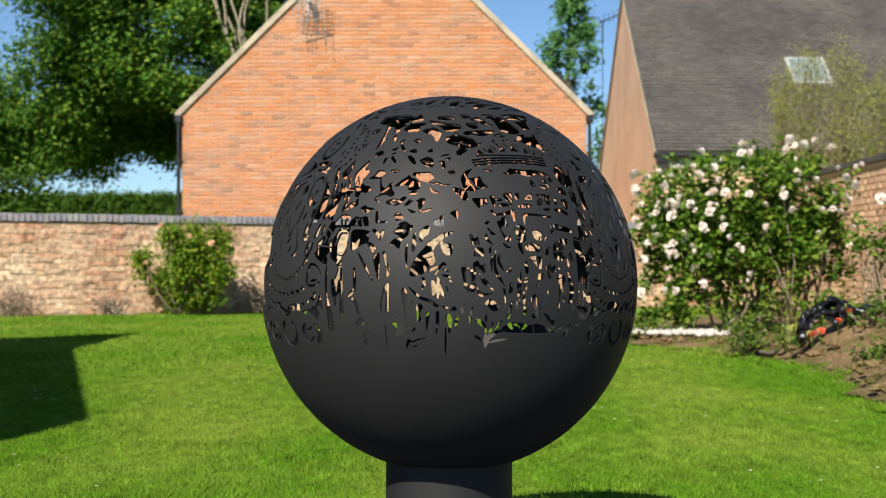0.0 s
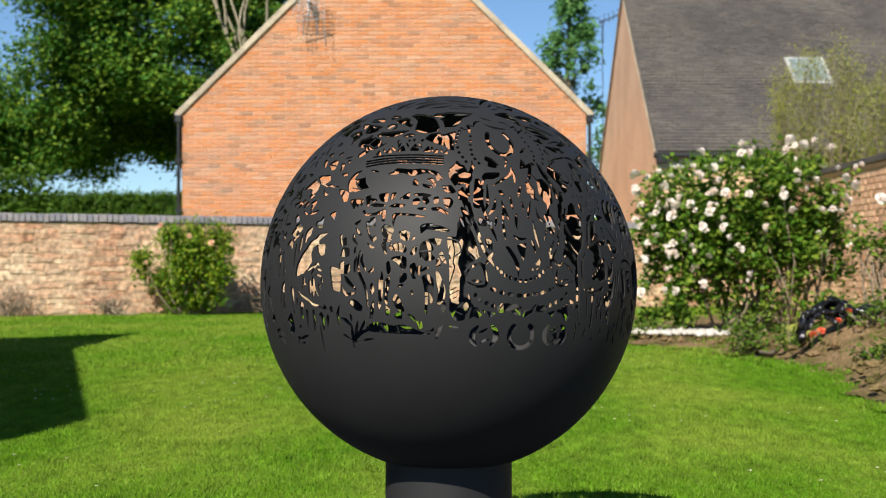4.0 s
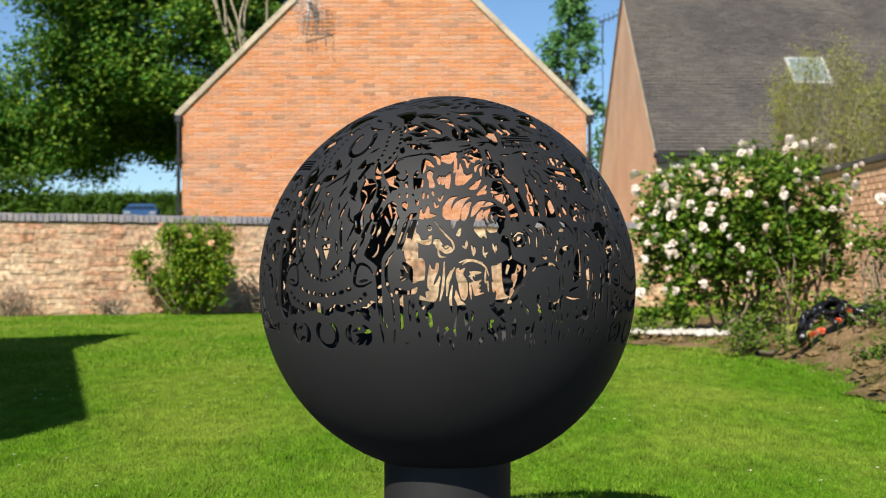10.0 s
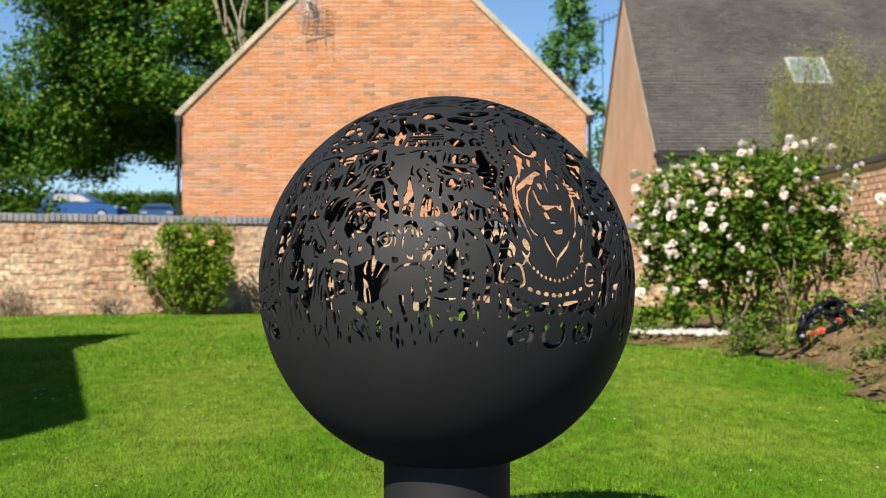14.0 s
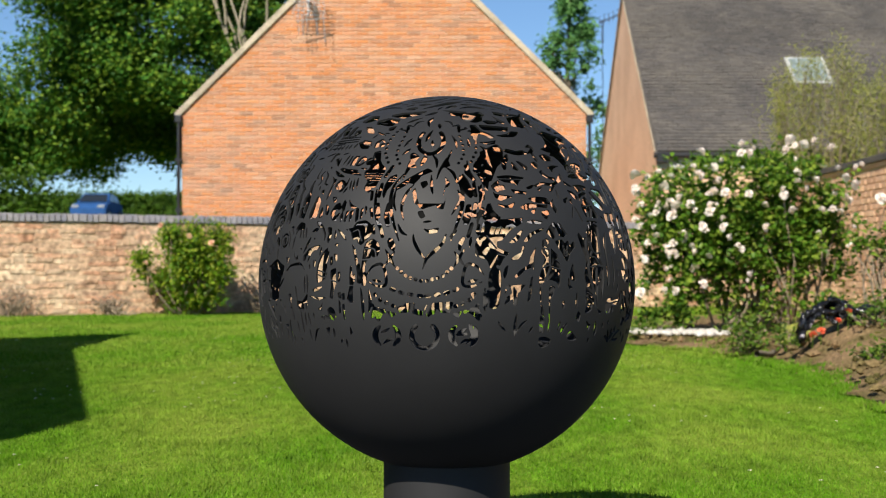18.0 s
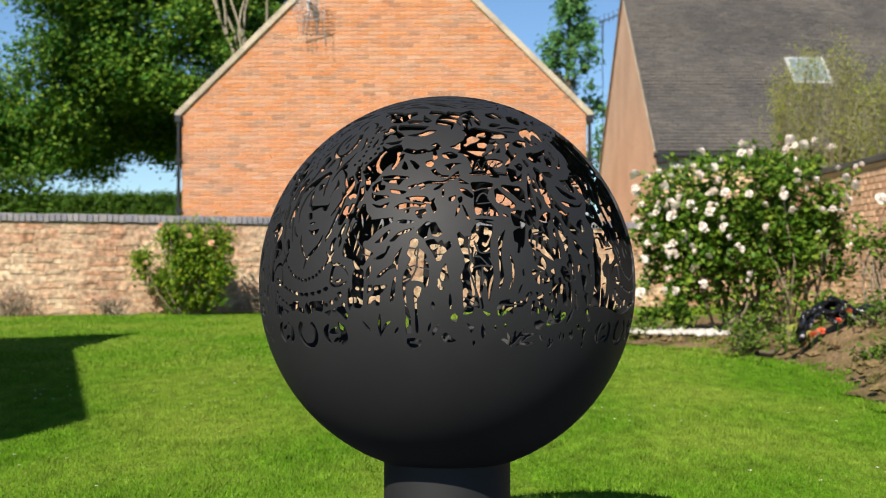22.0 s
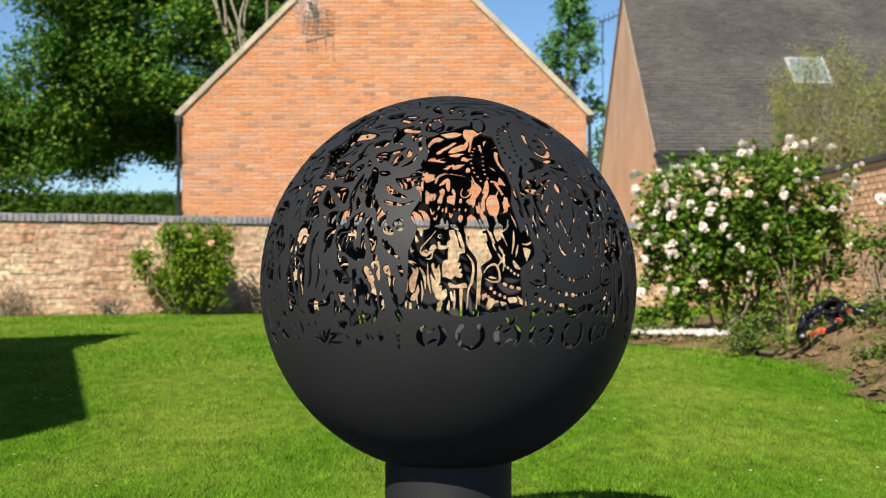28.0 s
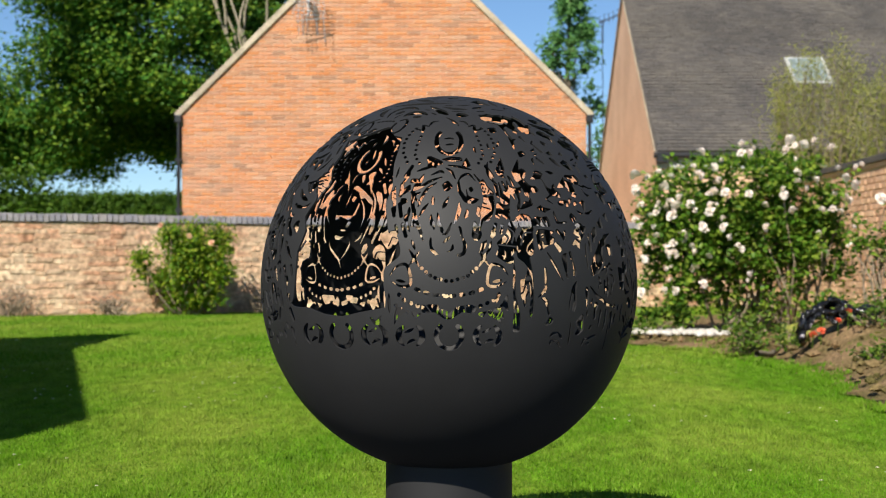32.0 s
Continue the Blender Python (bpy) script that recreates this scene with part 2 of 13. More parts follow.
def clump_points(rng, blobs, per, shell=0.55):
    """Points in uneven clumps: blobs rows of (x, y, z, rx, ry, rz)."""
    out = []
    for x, y, z, rx, ry, rz in blobs:
        k = max(int(per * rx * rz * 4), 4)
        d = rng.normal(size=(k, 3))
        d /= np.linalg.norm(d, axis=1)[:, None]
        r = shell + (1 - shell) * rng.random(k)
        r *= 1 + 0.25 * rng.normal(size=k)
        out.append(np.array([x, y, z]) + d * r[:, None] * np.array([rx, ry, rz]))
    return np.concatenate(out)


# ---- ground: one sheet, flat lawn, rising beyond the houses to the road ----
def smooth01(a):
    a = np.clip(a, 0, 1)
    return a * a * (3 - 2 * a)


def ground_z(x, y):
    x, y = np.asarray(x, float), np.asarray(y, float)
    return 2.75 * smooth01((y - 35) / 31)


gx = np.concatenate([-np.geomspace(1500, 12, 14), np.linspace(-10, 10, 41), np.geomspace(12, 1500, 14)])
gy = np.concatenate([[-1500, -600, -200, -80, -30, -10, -4], np.linspace(-2, 24, 53), np.linspace(26, 90, 33), np.geomspace(100, 2500, 12)])
GX, GY = np.meshgrid(gx, gy, indexing="ij")
GZ = ground_z(GX, GY)
GV = np.stack([GX, GY, GZ], -1).reshape(-1, 3)
idx = np.arange(len(gx) * len(gy)).reshape(len(gx), len(gy))
GF = np.stack([idx[:-1, :-1], idx[1:, :-1], idx[1:, 1:], idx[:-1, 1:]], -1).reshape(-1, 4)
ground = part("ground", mesh_np("ground", GV, GF, True), LAWN)
tagged(ground, "mown green lawn running to open ground", "lawn", kind="structure")

road = part("road", mesh_np("road", [(-300, 69, 2.79), (300, 69, 2.79), (300, 77, 2.79), (-300, 77, 2.79)], np.array([[0, 1, 2, 3]])), ASPHALT)
tagged(road, "dark asphalt country road behind the garden", "road", kind="structure")


# unseen dark slabs round the globe's foot, added to cut light bounced onto the bowl
paving = thing("paving", "unseen dark slabs added under the fire globe to cut bounced light", "paving", kind="structure")
for i in range(11):
    for j in range(9):
        part("slab", boxed(-3.3 + 0.6 * i, -2.708 + 0.6 * i, -1.5 + 0.6 * j, -0.908 + 0.6 * j, -0.02, 0.025, bevel=0.006), BOUNCE_DARK, paving)


def bed_edge(y):
    """The lawn's curved edge along the planting bed."""
    y = np.asarray(y, float)
    return 0.035 * np.sin(y * 9.1) + 0.025 * np.sin(y * 21.7 + 1) + np.interp(y, [3, 5.2, 6.3, 7.2, 8.5, 9.6, 10.5, 11.3, 12.0, 12.6, 13.4, 24], [1.45, 1.7, 1.9, 2.02, 2.12, 2.13, 2.07, 1.9, 1.56, 1.45, 1.5, 1.6])


rng = np.random.default_rng(5)


def grass_field(name, n, y0, y1, height, width):
    y = y0 + (y1 - y0) * rng.random(n * 2) ** 0.75
    x = rng.uniform(-0.33, 0.33, n * 2) * y
    keep = (x < bed_edge(y) + 0.03 * rng.normal(size=n * 2)) & (y < 19.0 + 0.488 * (x + 5.6) - 0.08)
    x, y = x[keep][:n], y[keep][:n]
    m = len(x)
    h = height * rng.uniform(0.5, 1.25, m) * (1 + 0.3 * np.sin(x * 5.1 + 3 * np.sin(y * 2.3)))
    a = rng.uniform(0, 2 * math.pi, m)
    lean = rng.uniform(0.2, 0.9, m) * h
    la = rng.uniform(0, 2 * math.pi, m)
    w = width * rng.uniform(0.7, 1.3, m)
    base = np.stack([x, y, np.zeros(m)], -1)
    side = np.stack([np.cos(a), np.sin(a), np.zeros(m)], -1) * w[:, None] * 0.5
    tip = base + np.stack([np.cos(la) * lean, np.sin(la) * lean, h], -1)
    V = np.stack([base - side, base + side, tip], 1).reshape(-1, 3)
    return mesh_np(name, V, np.arange(3 * m).reshape(-1, 3))


grass = part("grass", grass_field("grass", 300000, 3.4, 9.5, 0.0125, 0.0036), BLADE)
tagged(grass, "short bright green lawn grass", "grass", kind="stuff")
grass_far = part("grass", grass_field("grass_far", 130000, 9.0, 21.0, 0.019, 0.009), BLADE)
tagged(grass_far, "short bright green lawn grass", "grass", kind="stuff")

dr = np.random.default_rng(17)
dx, dy = dr.uniform(-0.3, 0.3, 900), 4.2 + 12 * dr.random(900) ** 1.3
dx = dx * dy
ok = (dx < bed_edge(dy) - 0.1) & (np.array([noise.noise(Vector((x * 1.3, y * 0.7, 3))) for x, y in zip(dx, dy)]) > 0.12)
dx, dy = dx[ok][:170], dy[ok][:170]
ring = np.array([(math.cos(a), math.sin(a), 0.25 * (k % 2)) for k, a in enumerate(np.linspace(0, 2 * math.pi, 8, endpoint=False))])
DV = np.concatenate([np.concatenate([ring * 0.006 + np.array([x, y, 0.017]), [[x, y, 0.0165]]]) for x, y in zip(dx, dy)])
DF = np.concatenate([np.array([[k, (k + 1) % 8, 8] for k in range(8)]) + 9 * n for n in range(len(dx))])
daisies = part("daisies", mesh_np("daisies", DV, DF), PETAL)
tagged(daisies, "tiny white daisies scattered in the mown lawn", "daisies", kind="stuff")

# planting bed with a low heap of soil
by = np.linspace(4.6, 17.5, 170)
bs = np.linspace(0, 1, 56) ** 1.6
BY, BS = np.meshgrid(by, bs, indexing="ij")
BX = bed_edge(BY) + BS * (5.02 - bed_edge(BY))
hump = 0.30 * np.exp(-(((BX - 2.95) / 0.55) ** 2 + ((BY - 9.7) / 1.2) ** 2)) + 0.12 * np.exp(-(((BX - 2.4) / 0.3) ** 2 + ((BY - 7.4) / 0.9) ** 2))
lump = np.array([noise.fractal(Vector((x * 3, y * 3, 0)), 1.0, 2.0, 4) for x, y in zip(BX.ravel(), BY.ravel())]).reshape(BX.shape)
BZ = 0.012 + smooth01(BS * 7) * (0.045 + hump) + smooth01(BS * 4) * 0.034 * lump
idx = np.arange(BX.size).reshape(BX.shape)
bed = part("flower_bed", mesh_np("flower_bed", np.stack([BX, BY, BZ], -1).reshape(-1, 3),
           np.stack([idx[:-1, :-1], idx[:-1, 1:], idx[1:, 1:], idx[1:, :-1]], -1).reshape(-1, 4), True), SOIL)
tagged(bed, "bare brown soil flower bed with a low heap beside the lawn", "flower bed", kind="structure")

# seedling weeds and grass creeping from the lawn over the soil
wr = np.random.default_rng(23)
wi, wj = wr.integers(10, 168, 60000), (wr.random(60000) ** 1.4 * 40).astype(int)
wx, wy, wz = BX[wi, wj] + wr.normal(size=60000) * 0.02, BY[wi, wj] + wr.normal(size=60000) * 0.03, BZ[wi, wj]
patch_ = np.array([noise.noise(Vector((x * 2.6, y * 1.1, 7))) for x, y in zip(wx, wy)])
ok = patch_ > 0.10 + 0.35 * wr.random(60000) - 0.30 * np.exp(-((wx - bed_edge(wy)) / 0.10) ** 2)
wx, wy, wz = wx[ok], wy[ok], wz[ok]
m_ = len(wx)
wa, wl, wh = wr.uniform(0, 2 * math.pi, m_), wr.uniform(0.004, 0.018, m_), wr.uniform(0.010, 0.034, m_)
wbase = np.stack([wx, wy, wz - 0.004], -1)
wside = np.stack([np.cos(wa), np.sin(wa), np.zeros(m_)], -1) * 0.0042
wtip = wbase + np.stack([np.sin(wa * 3) * wl, np.cos(wa * 3) * wl, wh], -1)
weeds = part("bed_weeds", mesh_np("bed_weeds", np.stack([wbase - wside, wbase + wside, wtip], 1).reshape(-1, 3), np.arange(3 * m_).reshape(-1, 3)), BLADE)
tagged(weeds, "low green seedling weeds creeping over the soil bed", "weeds", kind="stuff")


def bed_z(x, y):
    return 0.06 + float(0.30 * np.exp(-(((x - 2.95) / 0.55) ** 2 + ((y - 9.7) / 1.2) ** 2)) + 0.12 * np.exp(-(((x - 2.4) / 0.3) ** 2 + ((y - 7.4) / 0.9) ** 2)))


# ---- garden wall at the back: runs away to the right ----
WA, WB = Vector((-9.5, 17.1, 0)), Vector((5.1, 24.22, 0))
WDIR = (WB - WA).normalized()
WLEN = (WB - WA).length
WALL_AT = Matrix.Translation(WA) @ Matrix.Rotation(math.atan2(WDIR.y, WDIR.x), 4, "Z")
wall_back = part("wall_back", boxed(0, WLEN, 0.006, 0.24, -0.1, 1.21), OLDMORTAR, at=WALL_AT)
tagged(wall_back, "old garden wall of weathered sandstone and brick with blue brick coping", "garden wall", kind="structure")
# side wall along the right of the garden
wall_side = part("wall_side", boxed(5.112, 5.34, 3, 23.9, -0.1, 1.86), MORTAR)
tagged(wall_side, "weathered red brick garden wall with dark coping", "garden wall", kind="structure")
part("coping", boxed(5.05, 5.40, 3, 23.9, 1.86, 1.94, bevel=0.01), SLATE, wall_side, "dark slate coping")
part("brick_band", boxed(5.085, 5.37, 3, 23.9, 1.80, 1.858), REDWALL, wall_side, "projecting brick course")

# ---- brick house with its gable to the garden ----
HX0, HX1, HY, HEAVE, HTOP = -4.15, 2.28, 23.6, 3.08, 6.27
HMID = (HX0 + HX1) / 2
house = thing("brick_house", "orange brick house gable with pale verges and black downpipe", "house", pose(HMID, HY, 0))
hw = (HX1 - HX0) / 2


def prism(profile, y0, y1):
    bm = bmesh.new()
    a = [bm.verts.new((x, y0, z)) for x, z in profile]
    b = [bm.verts.new((x, y1, z)) for x, z in profile]
    bm.faces.new(a)
    bm.faces.new(b[::-1])
    for i in range(len(a)):
        j = (i + 1) % len(a)
        bm.faces.new((a[j], a[i], b[i], b[j]))
    bmesh.ops.recalc_face_normals(bm, faces=bm.faces)
    return bm


house_wall = part("wall", prism([(-hw, -0.1), (hw, -0.1), (hw, HEAVE), (0, HTOP), (-hw, HEAVE)], 0.010, 9.0), MORTAR, house)
pitch = math.atan2(HTOP - HEAVE, hw)
rl = hw / math.cos(pitch)
for s in (-1, 1):
    rp = Matrix.Translation((0, 0, HTOP)) @ Matrix.Rotation(s * pitch, 4, "Y")
    bm = boxed(0 if s > 0 else -rl - 0.12, rl + 0.12 if s > 0 else 0, 0.165, 9.1, 0.0, 0.068)
    part("roof", bm, SLATE, house, "dark slate roof slope", at=rp)
    bm = boxed(0 if s > 0 else -rl - 0.10, rl + 0.10 if s > 0 else 0, -0.045, 0.16, -0.02, 0.072, bevel=0.008)
    part("verge", bm, VERGE, house, "pale mortared verge", at=rp)
    gut = tube_mesh("gutter", [[((s * (hw + 0.07), -0.03, HEAVE - 0.06), 0.055), ((s * (hw + 0.07), 9.0, HEAVE - 0.06), 0.055)]], 10)
    part("gutter", gut, BLACK, house, "black plastic gutter")
    hop = boxed(s * (hw + 0.05) - 0.055, s * (hw + 0.05) + 0.055, -0.08, 0.06, HEAVE - 0.17, HEAVE - 0.04, bevel=0.015)
    part("hopper", hop, BLACK, house, "black gutter end box")
    pipe = tube_mesh("downpipe", [[((s * (hw + 0.045), -0.045, HEAVE - 0.15), 0.027), ((s * (hw + 0.045), -0.045, 0), 0.027)]], 10)
    dp = part("downpipe", pipe, BLACK, house, "black plastic downpipe")
    for z in (1.5, 2.3):
        part("bracket", boxed(s * (hw + 0.045) - 0.05, s * (hw + 0.045) + 0.05, -0.06, 0.02, z, z + 0.05), BLACK, dp)

# television aerial on the gable
aerial = thing("tv_aerial", "old television aerial on a bracket against the brick gable", "aerial", pose(-2.12, HY, 4.5))
part("bracket", boxed(-0.03, 0.03, -0.30, 0.005, 0.30, 0.34), ALU, aerial)
part("mast", tube_mesh("mast", [[((0, -0.26, 0.05), 0.014), ((0, -0.26, 1.0), 0.014)]], 8), ALU, aerial)
part("stay", tube_mesh("stay", [[((0, -0.26, 0.5), 0.009), ((0.16, 0.0, 0.05), 0.009)]], 6), ALU, aerial)
grid_bars = [[((-0.25 + 0.012 * k, -0.31, 0.10 + 0.062 * k), 0.006), ((0.27 - 0.012 * k, -0.29, 0.08 + 0.062 * k), 0.006)] for k in range(7)]
grid_bars += [[((-0.24 + 0.085 * k, -0.30, 0.09), 0.006), ((-0.19 + 0.068 * k, -0.30, 0.47), 0.006)] for k in range(7)]
part("reflector", tube_mesh("reflector", grid_bars, 5), ALU, aerial, "wire grid reflector")
part("boom", tube_mesh("boom", [[((-0.20, -0.33, -0.02), 0.010), ((0.27, -0.25, 0.04), 0.010)]], 6), ALU, aerial)
for k, (u, low) in enumerate(((-0.17, -0.22), (-0.10, -0.26), (-0.03, -0.20), (0.12, -0.24), (0.24, -0.36))):
    part("element", tube_mesh("element", [[((u, -0.31, 0.10), 0.006), ((u + 0.03, -0.29, low), 0.006)]], 5), ALU, aerial)

# ---- cottage with a rendered gable and slate roof ----
CX, CY, CE, CR = 3.51, 24.4, 2.52, 5.92
cottage = thing("cottage", "old cottage with brown rendered gable and grey slate roof", "house", pose(CX, CY, 0))
bm = bmesh.new()
prof = [(0, -0.1), (9.0, -0.1), (9.0, CE), (4.5, CR), (0, CE)]
a = [bm.verts.new((0, y, z)) for y, z in prof]
b = [bm.verts.new((14, y, z)) for y, z in prof]
bm.faces.new(a)
bm.faces.new(b[::-1])
for i in range(5):
    j = (i + 1) % 5
    bm.faces.new((a[j], a[i], b[i], b[j]))
bmesh.ops.recalc_face_normals(bm, faces=bm.faces)
part("wall", bm, RENDER_COAT, cottage, "brown rendered wall")
cpitch = math.atan2(CR - CE, 4.5)
cl = 4.5 / math.cos(cpitch)
ROOF_FRONT = Matrix.Translation((0, 4.5, CR)) @ Matrix.Rotation(cpitch, 4, "X")
roof_front = part("roof", boxed(-0.02, 14.1, -cl - 0.14, 0, 0.02, 0.07), SLATE, cottage, "grey slate roof slope", at=ROOF_FRONT)
part("roof", boxed(-0.02, 14.1, 0, cl + 0.14, 0.02, 0.09), SLATE, cottage, "grey slate roof slope", at=Matrix.Translation((0, 4.5, CR)) @ Matrix.Rotation(-cpitch, 4, "X"))
part("ridge", tube_mesh("ridge", [[((-0.03 + 0.4 * k, 4.5, CR + 0.06 + 0.012 * (k % 2)), 0.10) for k in range(36)]], 8), MOSS, cottage, "mossy ridge tiles")
part("verge", boxed(-0.035, 0.03, -cl - 0.12, 0, -0.02, 0.018), VERGE, cottage, "pale mortared verge", at=ROOF_FRONT)
part("verge", boxed(-0.045, 0.03, 0, cl + 0.12, -0.05, 0.018), VERGE, cottage, "pale mortared verge", at=Matrix.Translation((0, 4.5, CR)) @ Matrix.Rotation(-cpitch, 4, "X"))
part("gutter", tube_mesh("gutter", [[((-0.06, -0.13, CE - 0.07), 0.055), ((14, -0.13, CE - 0.07), 0.055)]], 10), BLACK, cottage, "black gutter")
part("fascia", boxed(0.01, 14, -0.035, -0.003, CE - 0.28, CE - 0.07), LEAD, cottage, "weathered grey fascia board")
part("hopper", boxed(-0.02, 0.16, -0.2, -0.04, CE - 0.2, CE - 0.02, bevel=0.015), BLACK, cottage, "black gutter end")
sky_l = part("skylight", boxed(2.62, 3.32, -3.62, -2.70, 0.075, 0.13, bevel=0.01), LEAD, cottage, "pale roof window", at=ROOF_FRONT)
part("pane", boxed(2.68, 3.26, -3.55, -2.77, 0.132, 0.14), SKYGLASS, sky_l)
aer2 = thing("roof_aerial", "small television aerial beyond the cottage roof", "aerial", pose(3.35, 33.0, 0))
part("mast", tube_mesh("mast", [[((0.2, 0, 0), 0.009), ((0.2, 0, 5.65), 0.009)]], 6), BLACK, aer2)
part("boom", tube_mesh("boom", [[((0.12, 0, 6.05), 0.016), ((0.75, 0, 6.3), 0.016)]], 6), BLACK, aer2)
for k in range(6):
    part("element", tube_mesh("element", [[((0.14 + k * 0.1, -0.02, 5.96 + k * 0.04), 0.008), ((0.14 + k * 0.1, 0.02, 6.2 + k * 0.04), 0.008)]], 5), BLACK, aer2)
part("mast_top", tube_mesh("mast_top", [[((0.2, 0, 5.6), 0.02), ((0.2, 0, 6.12), 0.014)]], 6), BLACK, aer2)

# ---- block added out of view to the left, its outline fitted to shade the lawn ----
shade = [(-2.77, 2.66), (-2.63, 3.36), (-3.99, 8.56), (-4.07, 11.31), (-5.08, 10.26), (-7.7, 9.3), (-7.2, 1.7)]
bm = bmesh.new()
lo = [bm.verts.new((x, y, -0.1)) for x, y in shade]
hi = [bm.verts.new((x, y, 2.5)) for x, y in shade]
bm.faces.new(lo)
bm.faces.new(hi)
for i in range(len(lo)):
    j = (i + 1) % len(lo)
    bm.faces.new((lo[i], lo[j], hi[j], hi[i]))
bmesh.ops.recalc_face_normals(bm, faces=bm.faces)
caster = part("wall_annex", bm, PLAINWALL)
tagged(caster, "plain unseen block added to cast the shade on the lawn", "building", kind="structure")


# ---- trees, hedge, shrubs ----
def limb(p, q, r0, r1, rng, bend=0.1, n=6):
    p, q = np.array(p, float), np.array(q, float)
    L = np.linalg.norm(q - p)
    off = rng.normal(size=3) * bend * L
    out = []
    for i in range(n + 1):
        u = i / n
        w = p + (q - p) * u + off * math.sin(math.pi * u) + rng.normal(size=3) * 0.012 * L * (0 < i < n)
        out.append((tuple(w), r0 + (r1 - r0) * u))
    return out


def broad_tree(x, y, z):
    r = np.random.default_rng(11)
    t = thing("broadleaf_tree", "large spreading broadleaf tree in full green leaf", "tree", pose(x, y, z))
    trunk = limb((0, 0, -0.2), (0.2, 0, 3.4), 0.42, 0.28, r, 0.04, 8)
    part("trunk", tube_mesh("trunk", [trunk], 12), BARK, t)
    blobs = []
    ends = []
    for k in range(11):
        a = 2 * math.pi * k / 11 + r.uniform(-0.2, 0.2)
        e = (0.8 + math.cos(a) * r.uniform(2.0, 4.6), math.sin(a) * r.uniform(1.5, 2.8), r.uniform(2.6, 6.6))
        if e[0] < 3.2:
            e = (e[0], e[1], min(e[2], 3.7 if e[0] < 1.8 else 4.4))
        ends.append(e)
        shape = limb((0.15, 0, r.uniform(2.2, 3.4)), e, 0.16, 0.04, r, 0.05)
        if e[0] > 2.6 and e[1] > 0.9:
            part("limb", tube_mesh("limb", [shape], 8), BARK, t)
    # crown: uneven clumps over a wide dome, ragged below
    while len(blobs) < 600:
        px, py, pz = r.uniform(-5.5, 6.7), r.uniform(-2.6, 2.6), r.uniform(1.9, 7.6)
        low = (2.78 if px > 1.7 else 2.5) + 0.20 * math.sin(px * 2.3) + 0.15 * math.sin(px * 5.1)
        if pz < low or (px / 7.0) ** 2 + (py / 3.0) ** 2 + ((pz - 3.9) / 4.2) ** 2 > 1.05:
            continue
        if py < 0.5 and (pz < 3.7 if px > 2.5 else pz < 2.6 and r.random() < 0.5):
            continue
        if pz > 3.7 and noise.noise(Vector((px * 1.1, py * 1.1 + 5, pz * 1.3))) < -0.14:
            continue
        if px < 1.9 and pz > 4.15 + 0.25 * math.sin(px * 4):
            continue
        if 5.2 < px and 4.9 < pz and py < 0.2 and r.random() < 0.55:
            continue
        s = r.uniform(0.32, 0.66)
        blobs.append((px, py, pz, s * 1.25, s, s * 0.8))
    for k in range(110):
        s = r.uniform(0.3, 0.55)
        blobs.append((r.uniform(2.3, 4.7), r.uniform(0.7, 2.5), r.uniform(2.95, 4.3), s * 1.2, s, s * 0.8))
    for k in range(90):
        s = r.uniform(0.3, 0.55)
        blobs.append((r.uniform(4.4, 7.3), r.uniform(0.9, 2.6), r.uniform(4.6, 7.2), s * 1.2, s, s * 0.8))
    part("crown", leaf_mesh("crown", clump_points(r, blobs, 400, 0.3), 0.094, r, slim=0.68), LEAF_TREE, t)
    # bare pale upper boughs
    for k in range(9):
        bx = 4.6 + 0.25 * k + r.uniform(-0.1, 0.1)
        part("limb", tube_mesh("bough", [limb((5.6 + 0.06 * k, -1.9, 3.9), (bx, -2.3 + 0.2 * r.random(), 5.9 + 0.8 * r.random()), 0.035, 0.012, r, 0.10)], 6), PALEBARK, t, "pale bare bough")
    return t


broad_tree(-9.3, 28.5, 0)


def column_tree(x, y, z):
    r = np.random.default_rng(23)
    t = thing("slender_tree", "slender young tree with open feathery green crown", "tree", pose(x, y, z))
    part("trunk", tube_mesh("trunk", [limb((0, 0, -0.3), (0.05, 0, 7.4), 0.11, 0.02, r, 0.01, 10)], 8), BARK, t)
    blobs = []
    for k in range(120):
        u = r.random()
        h = 1.9 + 5.9 * u
        w = (1.45 * (1 - u) ** 1.05 + 0.08) * r.uniform(0.5, 1.0)
        a = r.uniform(0, 2 * math.pi)
        e = (math.cos(a) * w, math.sin(a) * w, h + 0.25 * w)
        if k % 2 == 0:
            part("limb", tube_mesh("limb", [limb((0.02, 0, h - 0.35), e, 0.03, 0.008, r, 0.08)], 5), BARK, t)
        s = r.uniform(0.14, 0.32)
        blobs.append((*e, s, s, s * 1.3))
    part("crown", leaf_mesh("crown", clump_points(r, blobs, 260, 0.25), 0.125, r, slim=0.6), LEAF_FAR, t)
    return t


column_tree(2.95, 34.6, 0)

r = np.random.default_rng(31)
hb = []
for k in range(230):
    x = -42 + 34 * k / 230
    for lvl in range(4):
        hb.append((x + r.uniform(-0.1, 0.1), 80.5 + r.uniform(-0.35, 0.35), 2.95 + lvl * 0.46 + r.uniform(-0.1, 0.1), 0.42, 0.5, 0.34))
hedge = thing("hedge", "dense clipped green roadside hedge", "hedge", pose(0, 0, 0))
part("foliage", leaf_mesh("hedge_leaves", clump_points(r, hb, 130, 0.5), 0.15, r, slim=0.7), LEAF_HEDGE, hedge)
part("core", boxed(-42, -8, 80.3, 80.8, 2.7, 4.45), LEAF_HEDGE, hedge, "dark inner growth")

